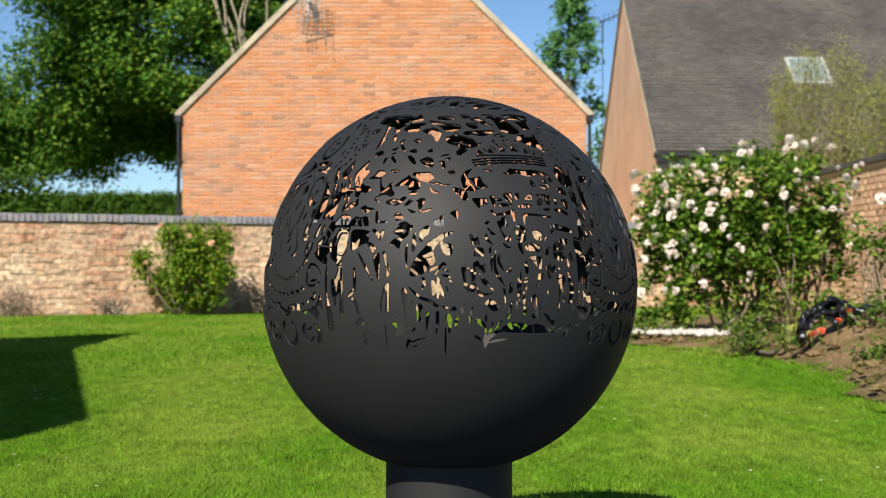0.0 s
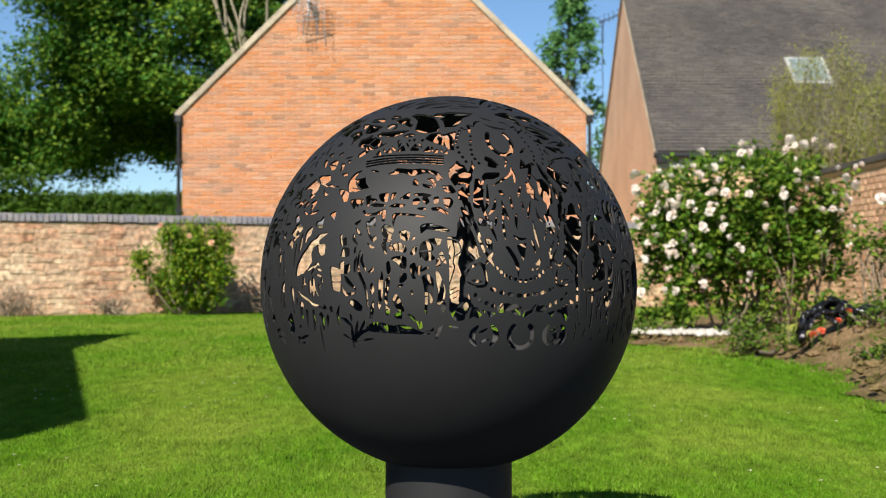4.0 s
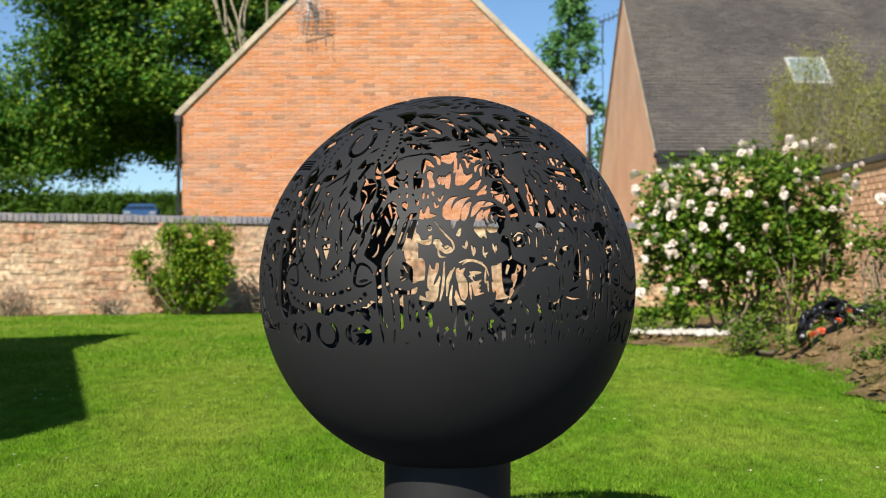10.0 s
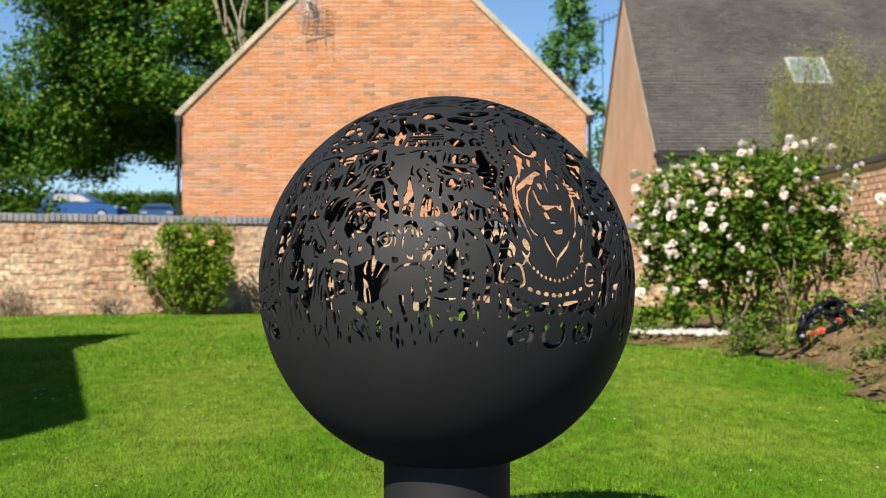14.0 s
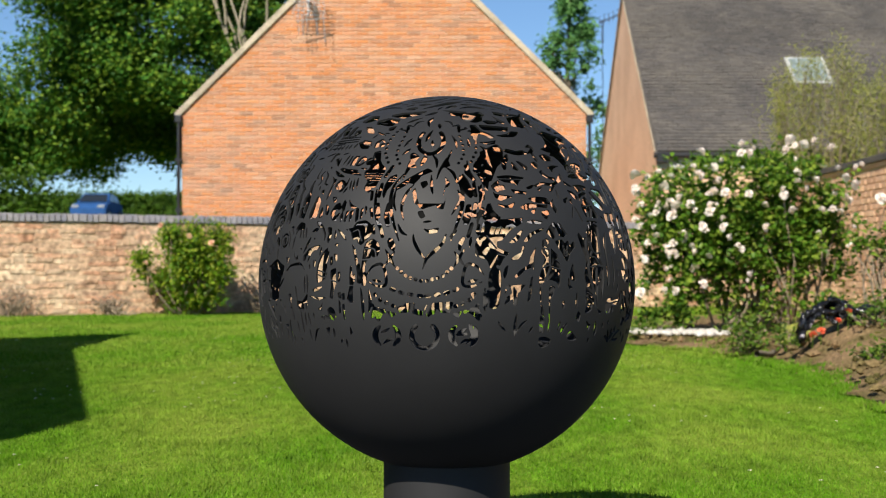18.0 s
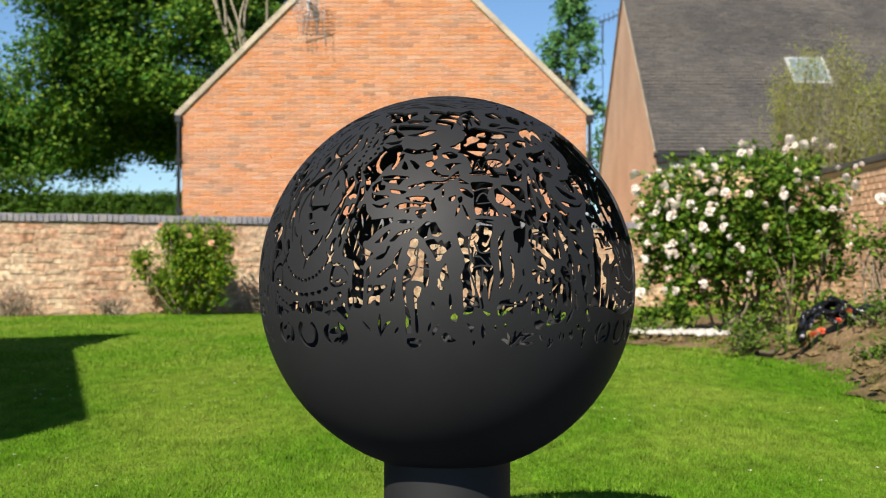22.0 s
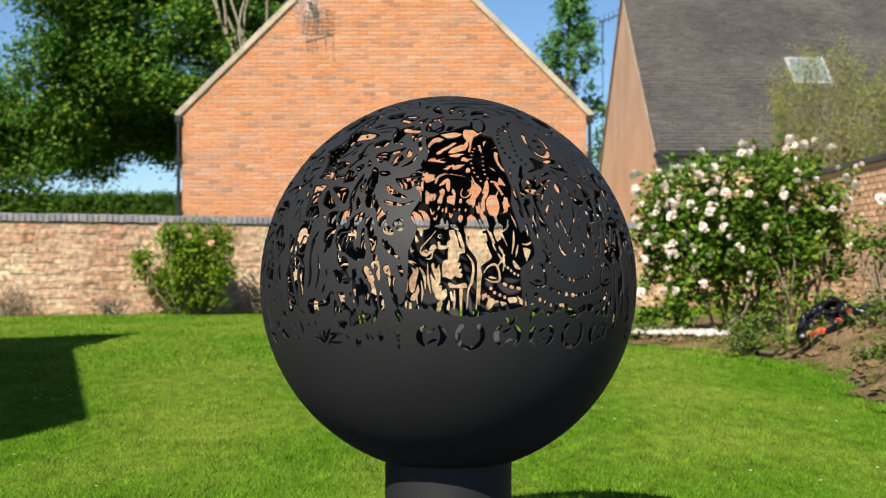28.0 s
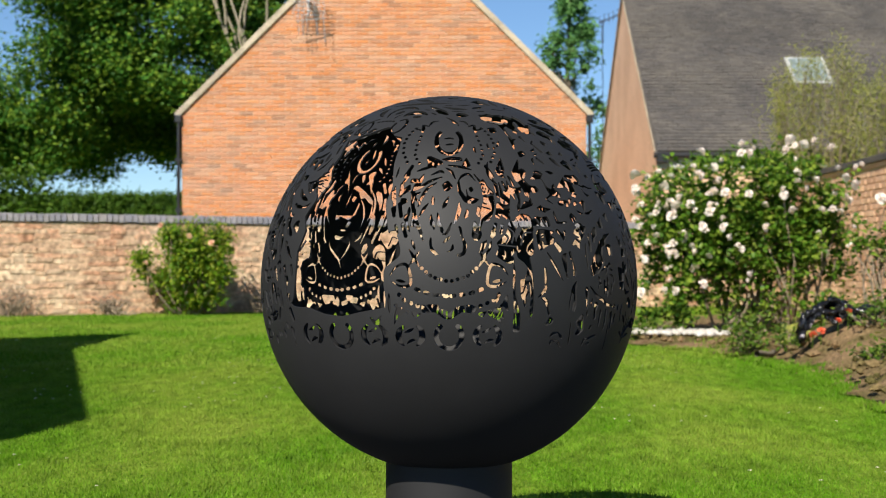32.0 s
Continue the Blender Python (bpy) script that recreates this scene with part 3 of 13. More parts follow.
# low growth between wall and road
r = np.random.default_rng(37)
scrub = thing("roadside_bush", "leafy bush hanging over beyond the garden wall", "bush", pose(-7.3, 24.0, 0))
sb = [(r.uniform(-2.4, 0.95), r.uniform(-0.5, 0.5), 1.0 + r.uniform(0, 1.15), 0.36, 0.3, 0.28) for k in range(95)]
part("branchwork", tube_mesh("stems", [limb((r.uniform(-1.5, 0.5), 0, -0.1), (r.uniform(-2, 1), 0, 1.7), 0.03, 0.01, r) for k in range(10)], 5), BARK, scrub)
part("foliage", leaf_mesh("scrub_leaves", clump_points(r, sb, 150, 0.3), 0.11, r, slim=0.6), LEAF_HEDGE, scrub)


def bloom_mesh(name, r, petals=16):
    """A full round rose: cupped petals in layers."""
    V, F = [], []
    for k in range(petals):
        lay = k / petals
        a = k * 2.4
        out = 0.25 + 0.75 * lay
        tilt = 1.1 - 1.25 * lay
        rad = Vector((math.cos(a), math.sin(a), 0))
        tan = Vector((-math.sin(a), math.cos(a), 0))
        upv = (rad * math.cos(tilt) + Vector((0, 0, 1)) * math.sin(tilt)).normalized()
        base = rad * 0.12 * out + Vector((0, 0, 0.25 - 0.4 * lay))
        b0 = len(V)
        for (u, v, d) in ((-0.18, 0, 0), (0.18, 0, 0), (0.36, 0.45, 0.06), (0.16, 0.75, -0.04), (-0.16, 0.75, -0.04), (-0.36, 0.45, 0.06)):
            V.append(tuple(base + tan * u * (0.6 + 0.6 * out) + upv * v * (0.5 + 0.5 * out) + rad * d))
        F.append((b0, b0 + 1, b0 + 2, b0 + 3, b0 + 4, b0 + 5))
    return mesh_np(name, V, np.array(F), True)


bloom_a, bloom_b, bloom_p = bloom_mesh("rose_bloom", r), bloom_mesh("rose_bloom_open", r, 13), bloom_mesh("peach_bloom", r, 13)
for me_, m_ in ((bloom_a, PETAL), (bloom_b, PETAL), (bloom_p, PEACH)):
    me_.materials.append(m_)


def rose_bush():
    r = np.random.default_rng(41)
    t = thing("rose_bush", "tall rose bush covered in white and pale pink blooms", "rose bush", pose(2.72, 13.1, 0.05))
    stems, blobs = [], []
    for k in range(34):
        a = r.uniform(0, 2 * math.pi)
        w = r.uniform(0.2, 0.92)
        e = (math.cos(a) * w, math.sin(a) * 0.55 * w, r.uniform(0.75, 1.62) * (1 - 0.18 * w))
        stems.append(limb((r.uniform(-0.35, 0.45), r.uniform(-0.1, 0.1), 0), e, 0.016, 0.005, r, 0.1))
        if e[2] > 0.3:
            s = r.uniform(0.12, 0.22)
            blobs.append((*e, s, s, s))
    part("branchwork", tube_mesh("stems", stems, 5), DRY, t)
    while len(blobs) < 380:
        px, py, pz = r.uniform(-1.02, 0.9), r.uniform(-0.5, 0.5), r.uniform(0.10, 1.6)
        top = 1.60 - 0.22 * abs(px) ** 1.5
        if pz > top or (pz < 0.5 and px > -0.55 and r.random() < 0.8) or (pz > 1.0 and px > 0.72) or (pz > 1.15 and r.random() < 0.45) or ((px / 1.0) ** 2 + (py / 0.55) ** 2 > 1):
            continue
        s = r.uniform(0.09, 0.17)
        blobs.append((px, py, pz, s, s, s))
    part("foliage", leaf_mesh("rose_leaves", clump_points(r, blobs, 760, 0.25), 0.056, r, slim=0.62), LEAF_ROSE, t)
    n = 0
    while n < 112:
        px = r.uniform(-1.05, 0.95)
        pz = r.uniform(0.35, 1.72)
        if pz > 1.76 - 0.24 * abs(px) ** 1.5 or (px > -0.1 and pz < 1.0 and r.random() < 0.75) or (px > 0.3 and pz < 0.7):
            continue
        if px > -0.35 and r.random() < 0.62 or (px < -0.35 and pz > 1.15 and r.random() < 0.35) or (px < -0.35 and pz < 0.85 and r.random() < 0.6):
            continue
        s = r.uniform(0.028, 0.067)
        py = -0.52 * math.sqrt(max(1 - (px / 1.08) ** 2, 0.05)) - 0.03
        part("bloom", bloom_a if n % 2 else bloom_b, PETAL, t, at=Matrix.LocRotScale((px, py, pz), Euler((r.uniform(0.2, 1.3), r.uniform(-0.4, 0.4), r.uniform(0, 6))), (s, s, s)))
        n += 1
    return t


rose_bush()


def shrub(name, label, x, y, z, w, h, leafm, size, seed, per=520, flowers=0):
    r = np.random.default_rng(seed)
    t = thing(name, label, "shrub", pose(x, y, z))
    stems, blobs = [], []
    for k in range(22):
        a = r.uniform(0, 2 * math.pi)
        q = r.uniform(0.1, 0.85) * w / 2
        e = (math.cos(a) * q, math.sin(a) * 0.7 * q, h * r.uniform(0.45, 0.98) * (1 - 0.35 * (q / (w / 2)) ** 2))
        stems.append(limb((r.uniform(-0.08, 0.08), 0, -0.02), e, 0.014, 0.004, r, 0.1))
        s = r.uniform(0.10, 0.17) * w
        blobs.append((*e, s, s, s * 0.9))
    for k in range(46):
        a, v = r.uniform(0, 2 * math.pi), r.uniform(0.06, 0.86)
        q = r.uniform(0.2, 0.95) * w / 2 * math.sin(math.pi * min(0.12 + v * 0.62, 0.9)) * 0.95
        s = r.uniform(0.07, 0.13) * w
        blobs.append((math.cos(a) * q, math.sin(a) * 0.7 * q, h * v, s, s, s))
    part("branchwork", tube_mesh("stems", stems, 5), DRY, t)
    part("foliage", leaf_mesh("leaves", clump_points(r, blobs, per, 0.3), size, r, slim=0.6), leafm, t)
    for k in range(flowers):
        a = 0.9 + k * 1.3
        part("bloom", bloom_p, PEACH, t, at=Matrix.LocRotScale((w * 0.36 * math.cos(a), -0.30 * w, h * (0.75 + 0.22 * math.sin(k * 2.2))), Euler((1.0, 0, k)), (0.055, 0.055, 0.055)))
    return t


shrub("garden_shrub", "rounded yellow-green shrub growing against the stone wall", -3.28, 19.35, 0, 1.50, 1.25, LEAF_SHRUB, 0.054, 51, 1500, 5)


def wispy(name, label, x, y, z, w, z0, z1, seed, n=70):
    """Fine upright twigs with tiny leaves."""
    r = np.random.default_rng(seed)
    t = thing(name, label, "shrub", pose(x, y, z))
    stems, pts = [], []
    for k in range(n):
        a = r.uniform(-1, 1)
        top = z1 - (z1 - z0) * 0.55 * abs(a) ** 1.5 * r.uniform(0.5, 1.1) - r.uniform(0, 0.45)
        lm = limb((a * 0.15 * w, r.uniform(-0.1, 0.1), 0), (a * w / 2 + r.normal() * 0.08, r.uniform(-0.35, 0.35), top), 0.014, 0.003, r, 0.06, 8)
        stems.append(lm)
        for p, _ in lm[3:]:
            if p[2] > z0 - 0.3:
                for j in range(34):
                    pts.append(np.array(p) + r.normal(size=3) * np.array([0.07, 0.06, 0.15]))
    part("branchwork", tube_mesh("twigs", stems, 4), DRY, t)
    part("foliage", leaf_mesh("twig_leaves", np.array(pts), 0.046, r, up=0.0, slim=0.36), LEAF_BROOM, t)
    return t


wispy("wispy_shrub", "tall wispy yellow-green shrub before the cottage roof", 5.66, 21.9, 0, 1.7, 1.9, 3.95, 61, 90)
wispy("wispy_shrub", "tall wispy yellow-green shrub before the cottage roof", 6.45, 21.0, 0, 1.3, 1.9, 3.55, 62, 60)


# long dark slanting line before the roof, built as a rod with an added upright
slant_path = limb((6.15, 21.0, 0.0), (6.2, 21.0, 3.05), 0.016, 0.010, np.random.default_rng(3), 0.01) + limb((6.2, 21.0, 3.05), (7.1, 21.0, 3.70), 0.010, 0.006, np.random.default_rng(4), 0.02)[1:]
cane = part("cane", tube_mesh("cane", [slant_path], 6), BARK)
tagged(cane, "thin dark slanting line before the cottage roof, built as a bent rod", "cane")


def weed(x, y, w, h, leafm, seed, name="weed_clump", label="low green weeds in the flower bed", n=360, size=0.045, zz=None):
    r = np.random.default_rng(seed)
    z = bed_z(x, y) if zz is None else zz
    t = thing(name, label, "plant", pose(x, y, z - 0.02))
    pts = r.normal(size=(n, 3)) * np.array([w * 0.28, w * 0.22, h * 0.3]) + np.array([0, 0, h * 0.5])
    pts[:, 2] = np.abs(pts[:, 2])
    part("foliage", leaf_mesh("weed_leaves", pts, size, r, slim=0.5), leafm, t)
    part("branchwork", tube_mesh("weed_stems", [limb((0, 0, 0), tuple(pts[k]), 0.006, 0.002, r) for k in range(0, min(60, n), 3)], 4), DRY, t)
    return t


weed(2.20, 10.6, 0.40, 0.26, LEAF_WEED, 71)
weed(2.10, 10.35, 0.22, 0.14, LEAF_WEED, 72, n=140)
weed(2.72, 9.3, 0.35, 0.16, LEAF_WEED, 73, n=160)
weed(2.62, 8.1, 0.22, 0.18, LEAF_WEED, 74, n=110)
weed(3.05, 9.8, 0.6, 0.18, LEAF_WEED, 75, n=260)
weed(1.75, 12.6, 0.45, 0.15, LEAF_WEED, 76, n=220)
weed(2.9, 8.6, 0.5, 0.12, LEAF_BROOM, 77, n=160)
weed(2.46, 7.11, 0.24, 0.06, LEAF_WEED, 120, n=52)
weed(2.64, 11.10, 0.35, 0.12, LEAF_WEED, 121, n=116)
weed(2.79, 7.96, 0.18, 0.06, LEAF_WEED, 122, n=53)
weed(3.11, 10.55, 0.35, 0.07, LEAF_WEED, 123, n=87)
weed(2.89, 10.19, 0.36, 0.13, LEAF_WEED, 124, n=127)
weed(2.57, 8.50, 0.20, 0.07, LEAF_WEED, 125, n=61)
weed(3.24, 10.61, 0.38, 0.13, LEAF_WEED, 126, n=87)
weed(2.83, 10.92, 0.36, 0.10, LEAF_WEED, 127, n=104)
weed(2.86, 8.71, 0.18, 0.08, LEAF_WEED, 128, n=60)
weed(2.25, 9.67, 0.21, 0.10, LEAF_WEED, 129, n=93)
weed(2.36, 9.90, 0.16, 0.13, LEAF_BROOM, 130, n=130)
weed(2.69, 7.50, 0.25, 0.10, LEAF_BROOM, 131, n=121)
weed(2.42, 8.19, 0.36, 0.11, LEAF_WEED, 132, n=124)
weed(2.88, 7.76, 0.23, 0.07, LEAF_WEED, 133, n=53)
shrub("side_rose", "leggy rose growing before the red brick wall", 3.62, 12.0, 0.05, 0.75, 1.15, LEAF_ROSE, 0.06, 53, 330)
part("bloom", bloom_a, PETAL, bpy.data.objects["side_rose"], at=Matrix.LocRotScale((-0.17, -0.3, 1.13), Euler((0.9, 0, 0)), (0.065,) * 3))

# dry dead plants along the back wall
for k, (x, y, w, h) in enumerate(((-5.45, 18.75, 0.5, 0.42), (-4.28, 19.25, 0.38, 0.25), (-2.45, 20.2, 0.35, 0.3))):
    r = np.random.default_rng(81 + k)
    t = thing("dead_plant", "dry grey-brown dead plant at the wall's foot", "plant", pose(x, y, 0))
    part("branchwork", tube_mesh("dry", [limb((r.normal() * 0.05, r.normal() * 0.05, -0.02), (r.normal() * w / 2.2, r.normal() * 0.12, h * r.uniform(0.4, 1)), 0.008, 0.003, r, 0.15) for j in range(60)], 4), DRY, t)
    part("foliage", leaf_mesh("dry_leaves", r.normal(size=(220, 3)) * np.array([w * 0.3, 0.1, h * 0.25]) + np.array([0, 0, h * 0.45]), 0.05, r), DRY, t)

# strip of white pebbles at the lawn's edge
r = np.random.default_rng(91)
ps = []
for k in range(420):
    x = 1.62 + 0.72 * r.random() ** 1.5
    y = 12.75 - 0.9 * (x - 1.6) * 0.55 + r.normal() * 0.14
    s = r.uniform(0.018, 0.045)
    ps.append((x, y, s))
bm = bmesh.new()
bmesh.ops.create_icosphere(bm, subdivisions=1, radius=1)
iv = np.array([v.co[:] for v in bm.verts])
ifc = np.array([[v.index for v in f.verts] for f in bm.faces])
bm.free()
PV = np.concatenate([iv * np.array([s * r.uniform(0.8, 1.5), s, s * 0.6]) + np.array([x, y, 0.075 + s * 0.3]) for x, y, s in ps])
PF = np.concatenate([ifc + k * len(iv) for k in range(len(ps))])
pebbles = part("pebbles", mesh_np("pebbles", PV, PF, True), PEBBLE)
tagged(pebbles, "strip of white pebbles at the bed's edge", "pebbles", kind="stuff")

# loose clods and stones on the bed
cs = []
while len(cs) < 420:
    x, y = r.uniform(1.6, 3.4), r.uniform(5.2, 12.3)
    if x > bed_edge(y) + 0.03:
        cs.append((x, y, r.uniform(0.008, 0.034)))
CV = np.concatenate([(iv * (1 + 0.25 * r.normal(size=iv.shape))) * np.array([s * r.uniform(0.8, 1.5), s * r.uniform(0.8, 1.3), s * 0.7]) + np.array([x, y, bed_z(x, y) + s * 0.2]) for x, y, s in cs])
CF = np.concatenate([ifc + k * len(iv) for k in range(len(cs))])
clods = part("clods", mesh_np("clods", CV, CF), SOIL)
tagged(clods, "loose brown clods and small stones on the bed", "clods", kind="stuff")

# crumpled black plastic sheet arched over the soil heap
NB, MB = 90, 18
uu, vv = np.meshgrid(np.linspace(0, 1, NB), np.linspace(-1, 1, MB), indexing="ij")
ax = np.interp(uu, [0, 0.12, 0.28, 0.5, 0.75, 1], [2.29, 2.32, 2.42, 2.56, 2.72, 2.96])
az = np.interp(uu, [0, 0.12, 0.28, 0.5, 0.75, 1], [0.20, 0.28, 0.365, 0.375, 0.30, 0.18])
wob = np.array([noise.fractal(Vector((a * 9, b * 3, 0)), 1.0, 2.0, 4) for a, b in zip(ax.ravel(), vv.ravel())]).reshape(ax.shape)
wob2 = np.array([noise.fractal(Vector((a * 7 + 9, b * 4, 5)), 1.0, 2.0, 4) for a, b in zip(ax.ravel(), vv.ravel())]).reshape(ax.shape)
ay = 9.55 + 0.05 * vv + 0.10 * wob
wid = 0.042 * (1 + 0.5 * np.sin(uu * 19))
azz = az + wid * np.where(vv > 0, 1 - np.abs(vv) * 0.6, -vv * -1.0) + 0.05 * wob2
idx = np.arange(ax.size).reshape(ax.shape)
bag = part("plastic_sheet", mesh_np("plastic_sheet", np.stack([ax + 0.03 * wob2, ay, azz], -1).reshape(-1, 3),
           np.stack([idx[:-1, :-1], idx[1:, :-1], idx[1:, 1:], idx[:-1, 1:]], -1).reshape(-1, 4), True), BAG)
sm = bag.modifiers.new("thickness", "SOLIDIFY")
sm.thickness = 0.02
tagged(bag, "crumpled glossy black plastic sheet over the soil heap", "plastic sheet")
for k, (x, y) in enumerate(((2.40, 9.45), (2.50, 9.42), (2.57, 9.44), (2.34, 9.42))):
    t = thing("red_flower", "small orange-red flower in the soil bed", "flower", pose(x, y, bed_z(x, y) - 0.02), group="red flowers")
    zf = 0.09 + 0.025 * (k % 3)
    part("stem", tube_mesh("stem", [[((0, 0, 0), 0.004), ((0, -0.02, zf), 0.003)]], 5), LEAF_WEED, t)
    me_ = bloom_mesh("red_bloom", r, 12)
    me_.materials.append(RED_PETAL)
    part("bloom", me_, RED_PETAL, t, at=Matrix.LocRotScale((0, -0.02, zf), Euler((0.9, 0, k)), (0.038, 0.032, 0.03)))
edging = part("log_edging", tube_mesh("log_edging", [limb((2.06, 9.75, 0.07), (2.38, 10.35, 0.12), 0.022, 0.014, r, 0.05)], 6), BARK)
tagged(edging, "short dark stick lying on the bed's edge", "stick")


# ---- cars on the road ----
def car(label, paint, length=4.2, height=1.45, estate=0.0):
    t = thing("car", label, "car", pose(-200, 73, 2.8), group="cars on the road")
    pm = mat("car_paint", paint, 0.50, 0.0, 0.03, 4, 60, 0, gloss=0.10)
    L, H, W = length, height, 1.72
    bm = bmesh.new()
    body = [(-L / 2, 0.35), (-L / 2 + 0.05, 0.75), (-L / 2 + 0.25 + 0.0, 0.92), (L * 0.20, 0.94), (L * 0.42, 0.78), (L / 2, 0.62), (L / 2 - 0.02, 0.28), (-L / 2 + 0.1, 0.25)]
    roof = [(-L / 2 + 0.18, 0.92), (-L * 0.33 - estate, H - 0.05), (-L * 0.12, H), (L * 0.03, H - 0.04), (L * 0.24, 0.94)]
    for prof, w0, w1 in ((body, W / 2, W / 2), (roof, W / 2 - 0.06, W / 2 - 0.24)):
        zs = [z for _, z in prof]
        lo_, hi_ = min(zs), max(zs)
        rows = []
        for s in (-1, 1):
            rows.append([bm.verts.new((x, s * (w0 + (w1 - w0) * (z - lo_) / (hi_ - lo_)), z)) for x, z in prof])
        bm.faces.new(rows[0])
        bm.faces.new(rows[1][::-1])
        for i in range(len(prof)):
            j = (i + 1) % len(prof)
            bm.faces.new((rows[0][j], rows[0][i], rows[1][i], rows[1][j]))
    bmesh.ops.recalc_face_normals(bm, faces=bm.faces)
    bmesh.ops.bevel(bm, geom=list(bm.edges), offset=0.045, segments=2, affect="EDGES")
    part("body", bm, pm, t)
    for s in (-1, 1):
        for xs in (((-L * 0.33 - estate * 0.6, 0.98), (-L * 0.28 - estate * 0.8, H - 0.12), (-L * 0.12, H - 0.08), (-L * 0.09, 0.98)), ((-L * 0.075, 0.98), (-L * 0.10, H - 0.08), (L * 0.02, H - 0.11), (L * 0.17, 0.98))):
            bm = bmesh.new()
            vs = [bm.verts.new((x, s * (W / 2 - 0.045 - 0.18 * (z - 0.92) / (H - 0.92)), z)) for x, z in xs]
            f = bm.faces.new(vs)
            r_ = bmesh.ops.extrude_face_region(bm, geom=[f])
            bmesh.ops.translate(bm, vec=(0, -s * 0.05, 0), verts=[v for v in r_["geom"] if isinstance(v, bmesh.types.BMVert)])
            bmesh.ops.recalc_face_normals(bm, faces=bm.faces)
            part("window", bm, GLASS_DARK, t)
    for name, pts in (("windscreen", ((L * 0.225, 0.98), (L * 0.05, H - 0.09))), ("rear_window", ((-L / 2 + 0.19, 1.0), (-L * 0.335 - estate, H - 0.11)))):
        (xa, za), (xb, zb) = pts
        n_ = 0.025 if xa > 0 else -0.025
        bm = bmesh.new()
        q = [(xa + n_, -W / 2 + 0.16, za), (xa + n_, W / 2 - 0.16, za), (xb + n_, W / 2 - 0.30, zb), (xb + n_, -W / 2 + 0.30, zb)]
        vs = [bm.verts.new(p) for p in q] + [bm.verts.new((p[0] - 2.2 * n_, p[1], p[2] - 0.02)) for p in q]
        bm.faces.new(vs[:4])
        bm.faces.new(vs[4:][::-1])
        for i in range(4):
            j = (i + 1) % 4
            bm.faces.new((vs[i], vs[j], vs[4 + j], vs[4 + i]))
        bmesh.ops.recalc_face_normals(bm, faces=bm.faces)
        part(name, bm, GLASS_DARK, t)
    for s in (-1, 1):
        part("headlight", boxed(L / 2 - 0.20, L / 2 - 0.01, s * 0.62 - 0.17, s * 0.62 + 0.17, 0.62, 0.76, bevel=0.03), LAMP_CLEAR, t)
        part("tail_light", boxed(-L / 2 - 0.01, -L / 2 + 0.16, s * 0.74 - 0.07, s * 0.74 + 0.07, 0.74, 0.92, bevel=0.02), LAMP_RED, t)
        for xw in (-L * 0.31, L * 0.31):
            bm = bmesh.new()
            bmesh.ops.create_cone(bm, cap_ends=True, segments=20, radius1=0.31, radius2=0.31, depth=0.2, matrix=Matrix.Translation((xw, s * (W / 2 - 0.10), 0.31)) @ Matrix.Rotation(math.pi / 2, 4, "X"))
            wl = part("wheel", bm, TYRE, t)
            bm = bmesh.new()
            bmesh.ops.create_cone(bm, cap_ends=True, segments=16, radius1=0.2, radius2=0.2, depth=0.22, matrix=Matrix.Translation((xw, s * (W / 2 - 0.10), 0.31)) @ Matrix.Rotation(math.pi / 2, 4, "X"))
            part("rim", bm, ALU, wl)
    return t


car_grey = car("grey hatchback driving along the road", (0.12, 0.13, 0.15))
car_black = car("black estate car driving along the road", (0.010, 0.011, 0.013), 4.4, 1.45, 0.25)
car_white = car("silver-white saloon car driving along the road", (0.62, 0.65, 0.68), 4.4, 1.42)
car_slate = car("dusty blue car waiting on the road", (0.035, 0.085, 0.19), 4.0, 1.24)
car_blue = car("bright blue hatchback manoeuvring on the road", (0.030, 0.095, 0.26), 4.2, 1.44)


# ---- the fire globe: steel sphere with a laser-cut upper part, turning slowly ----
GC, GR = Vector((0.010, 3.0, 0.6125)), 0.3772
TURN = 9.55          # degrees a second
STEP = 0.25          # degrees of the cutting grid
LON = np.arange(0, 360, STEP)
LAT0, LAT1 = -24.0, 80.0
LAT = np.arange(LAT0, LAT1 + STEP / 2, STEP)
field = np.full((len(LON), len(LAT)), 3.0)   # above 0: steel, below: cut away

clear = np.zeros(field.shape, int)           # 1: medallions, 2: left plain


def spot(axis, x, y):
    """From the globe as it looks from the front, eight radii off (percent of its outline, from the axis and the middle), to longitude and latitude."""
    k, tilt = 8.0, radians(0.67)
    edge = math.hypot(x, y) / 98.5
    if edge > 1:
        x, y = x / edge, y / edge
    u, v = x / 100 / math.sqrt(k * k - 1), y / 100 / math.sqrt(k * k - 1)
    w = 1 + u * u + v * v
    t = (k - math.sqrt(max(k * k - w * (k * k - 1), 0))) / w
    px, py, pz = u * t, v * t, k - t
    py, pz = py * math.cos(tilt) + pz * math.sin(tilt), pz * math.cos(tilt) - py * math.sin(tilt)
    return axis + math.degrees(math.atan2(px, pz)), math.degrees(math.asin(max(min(py, 1), -1)))


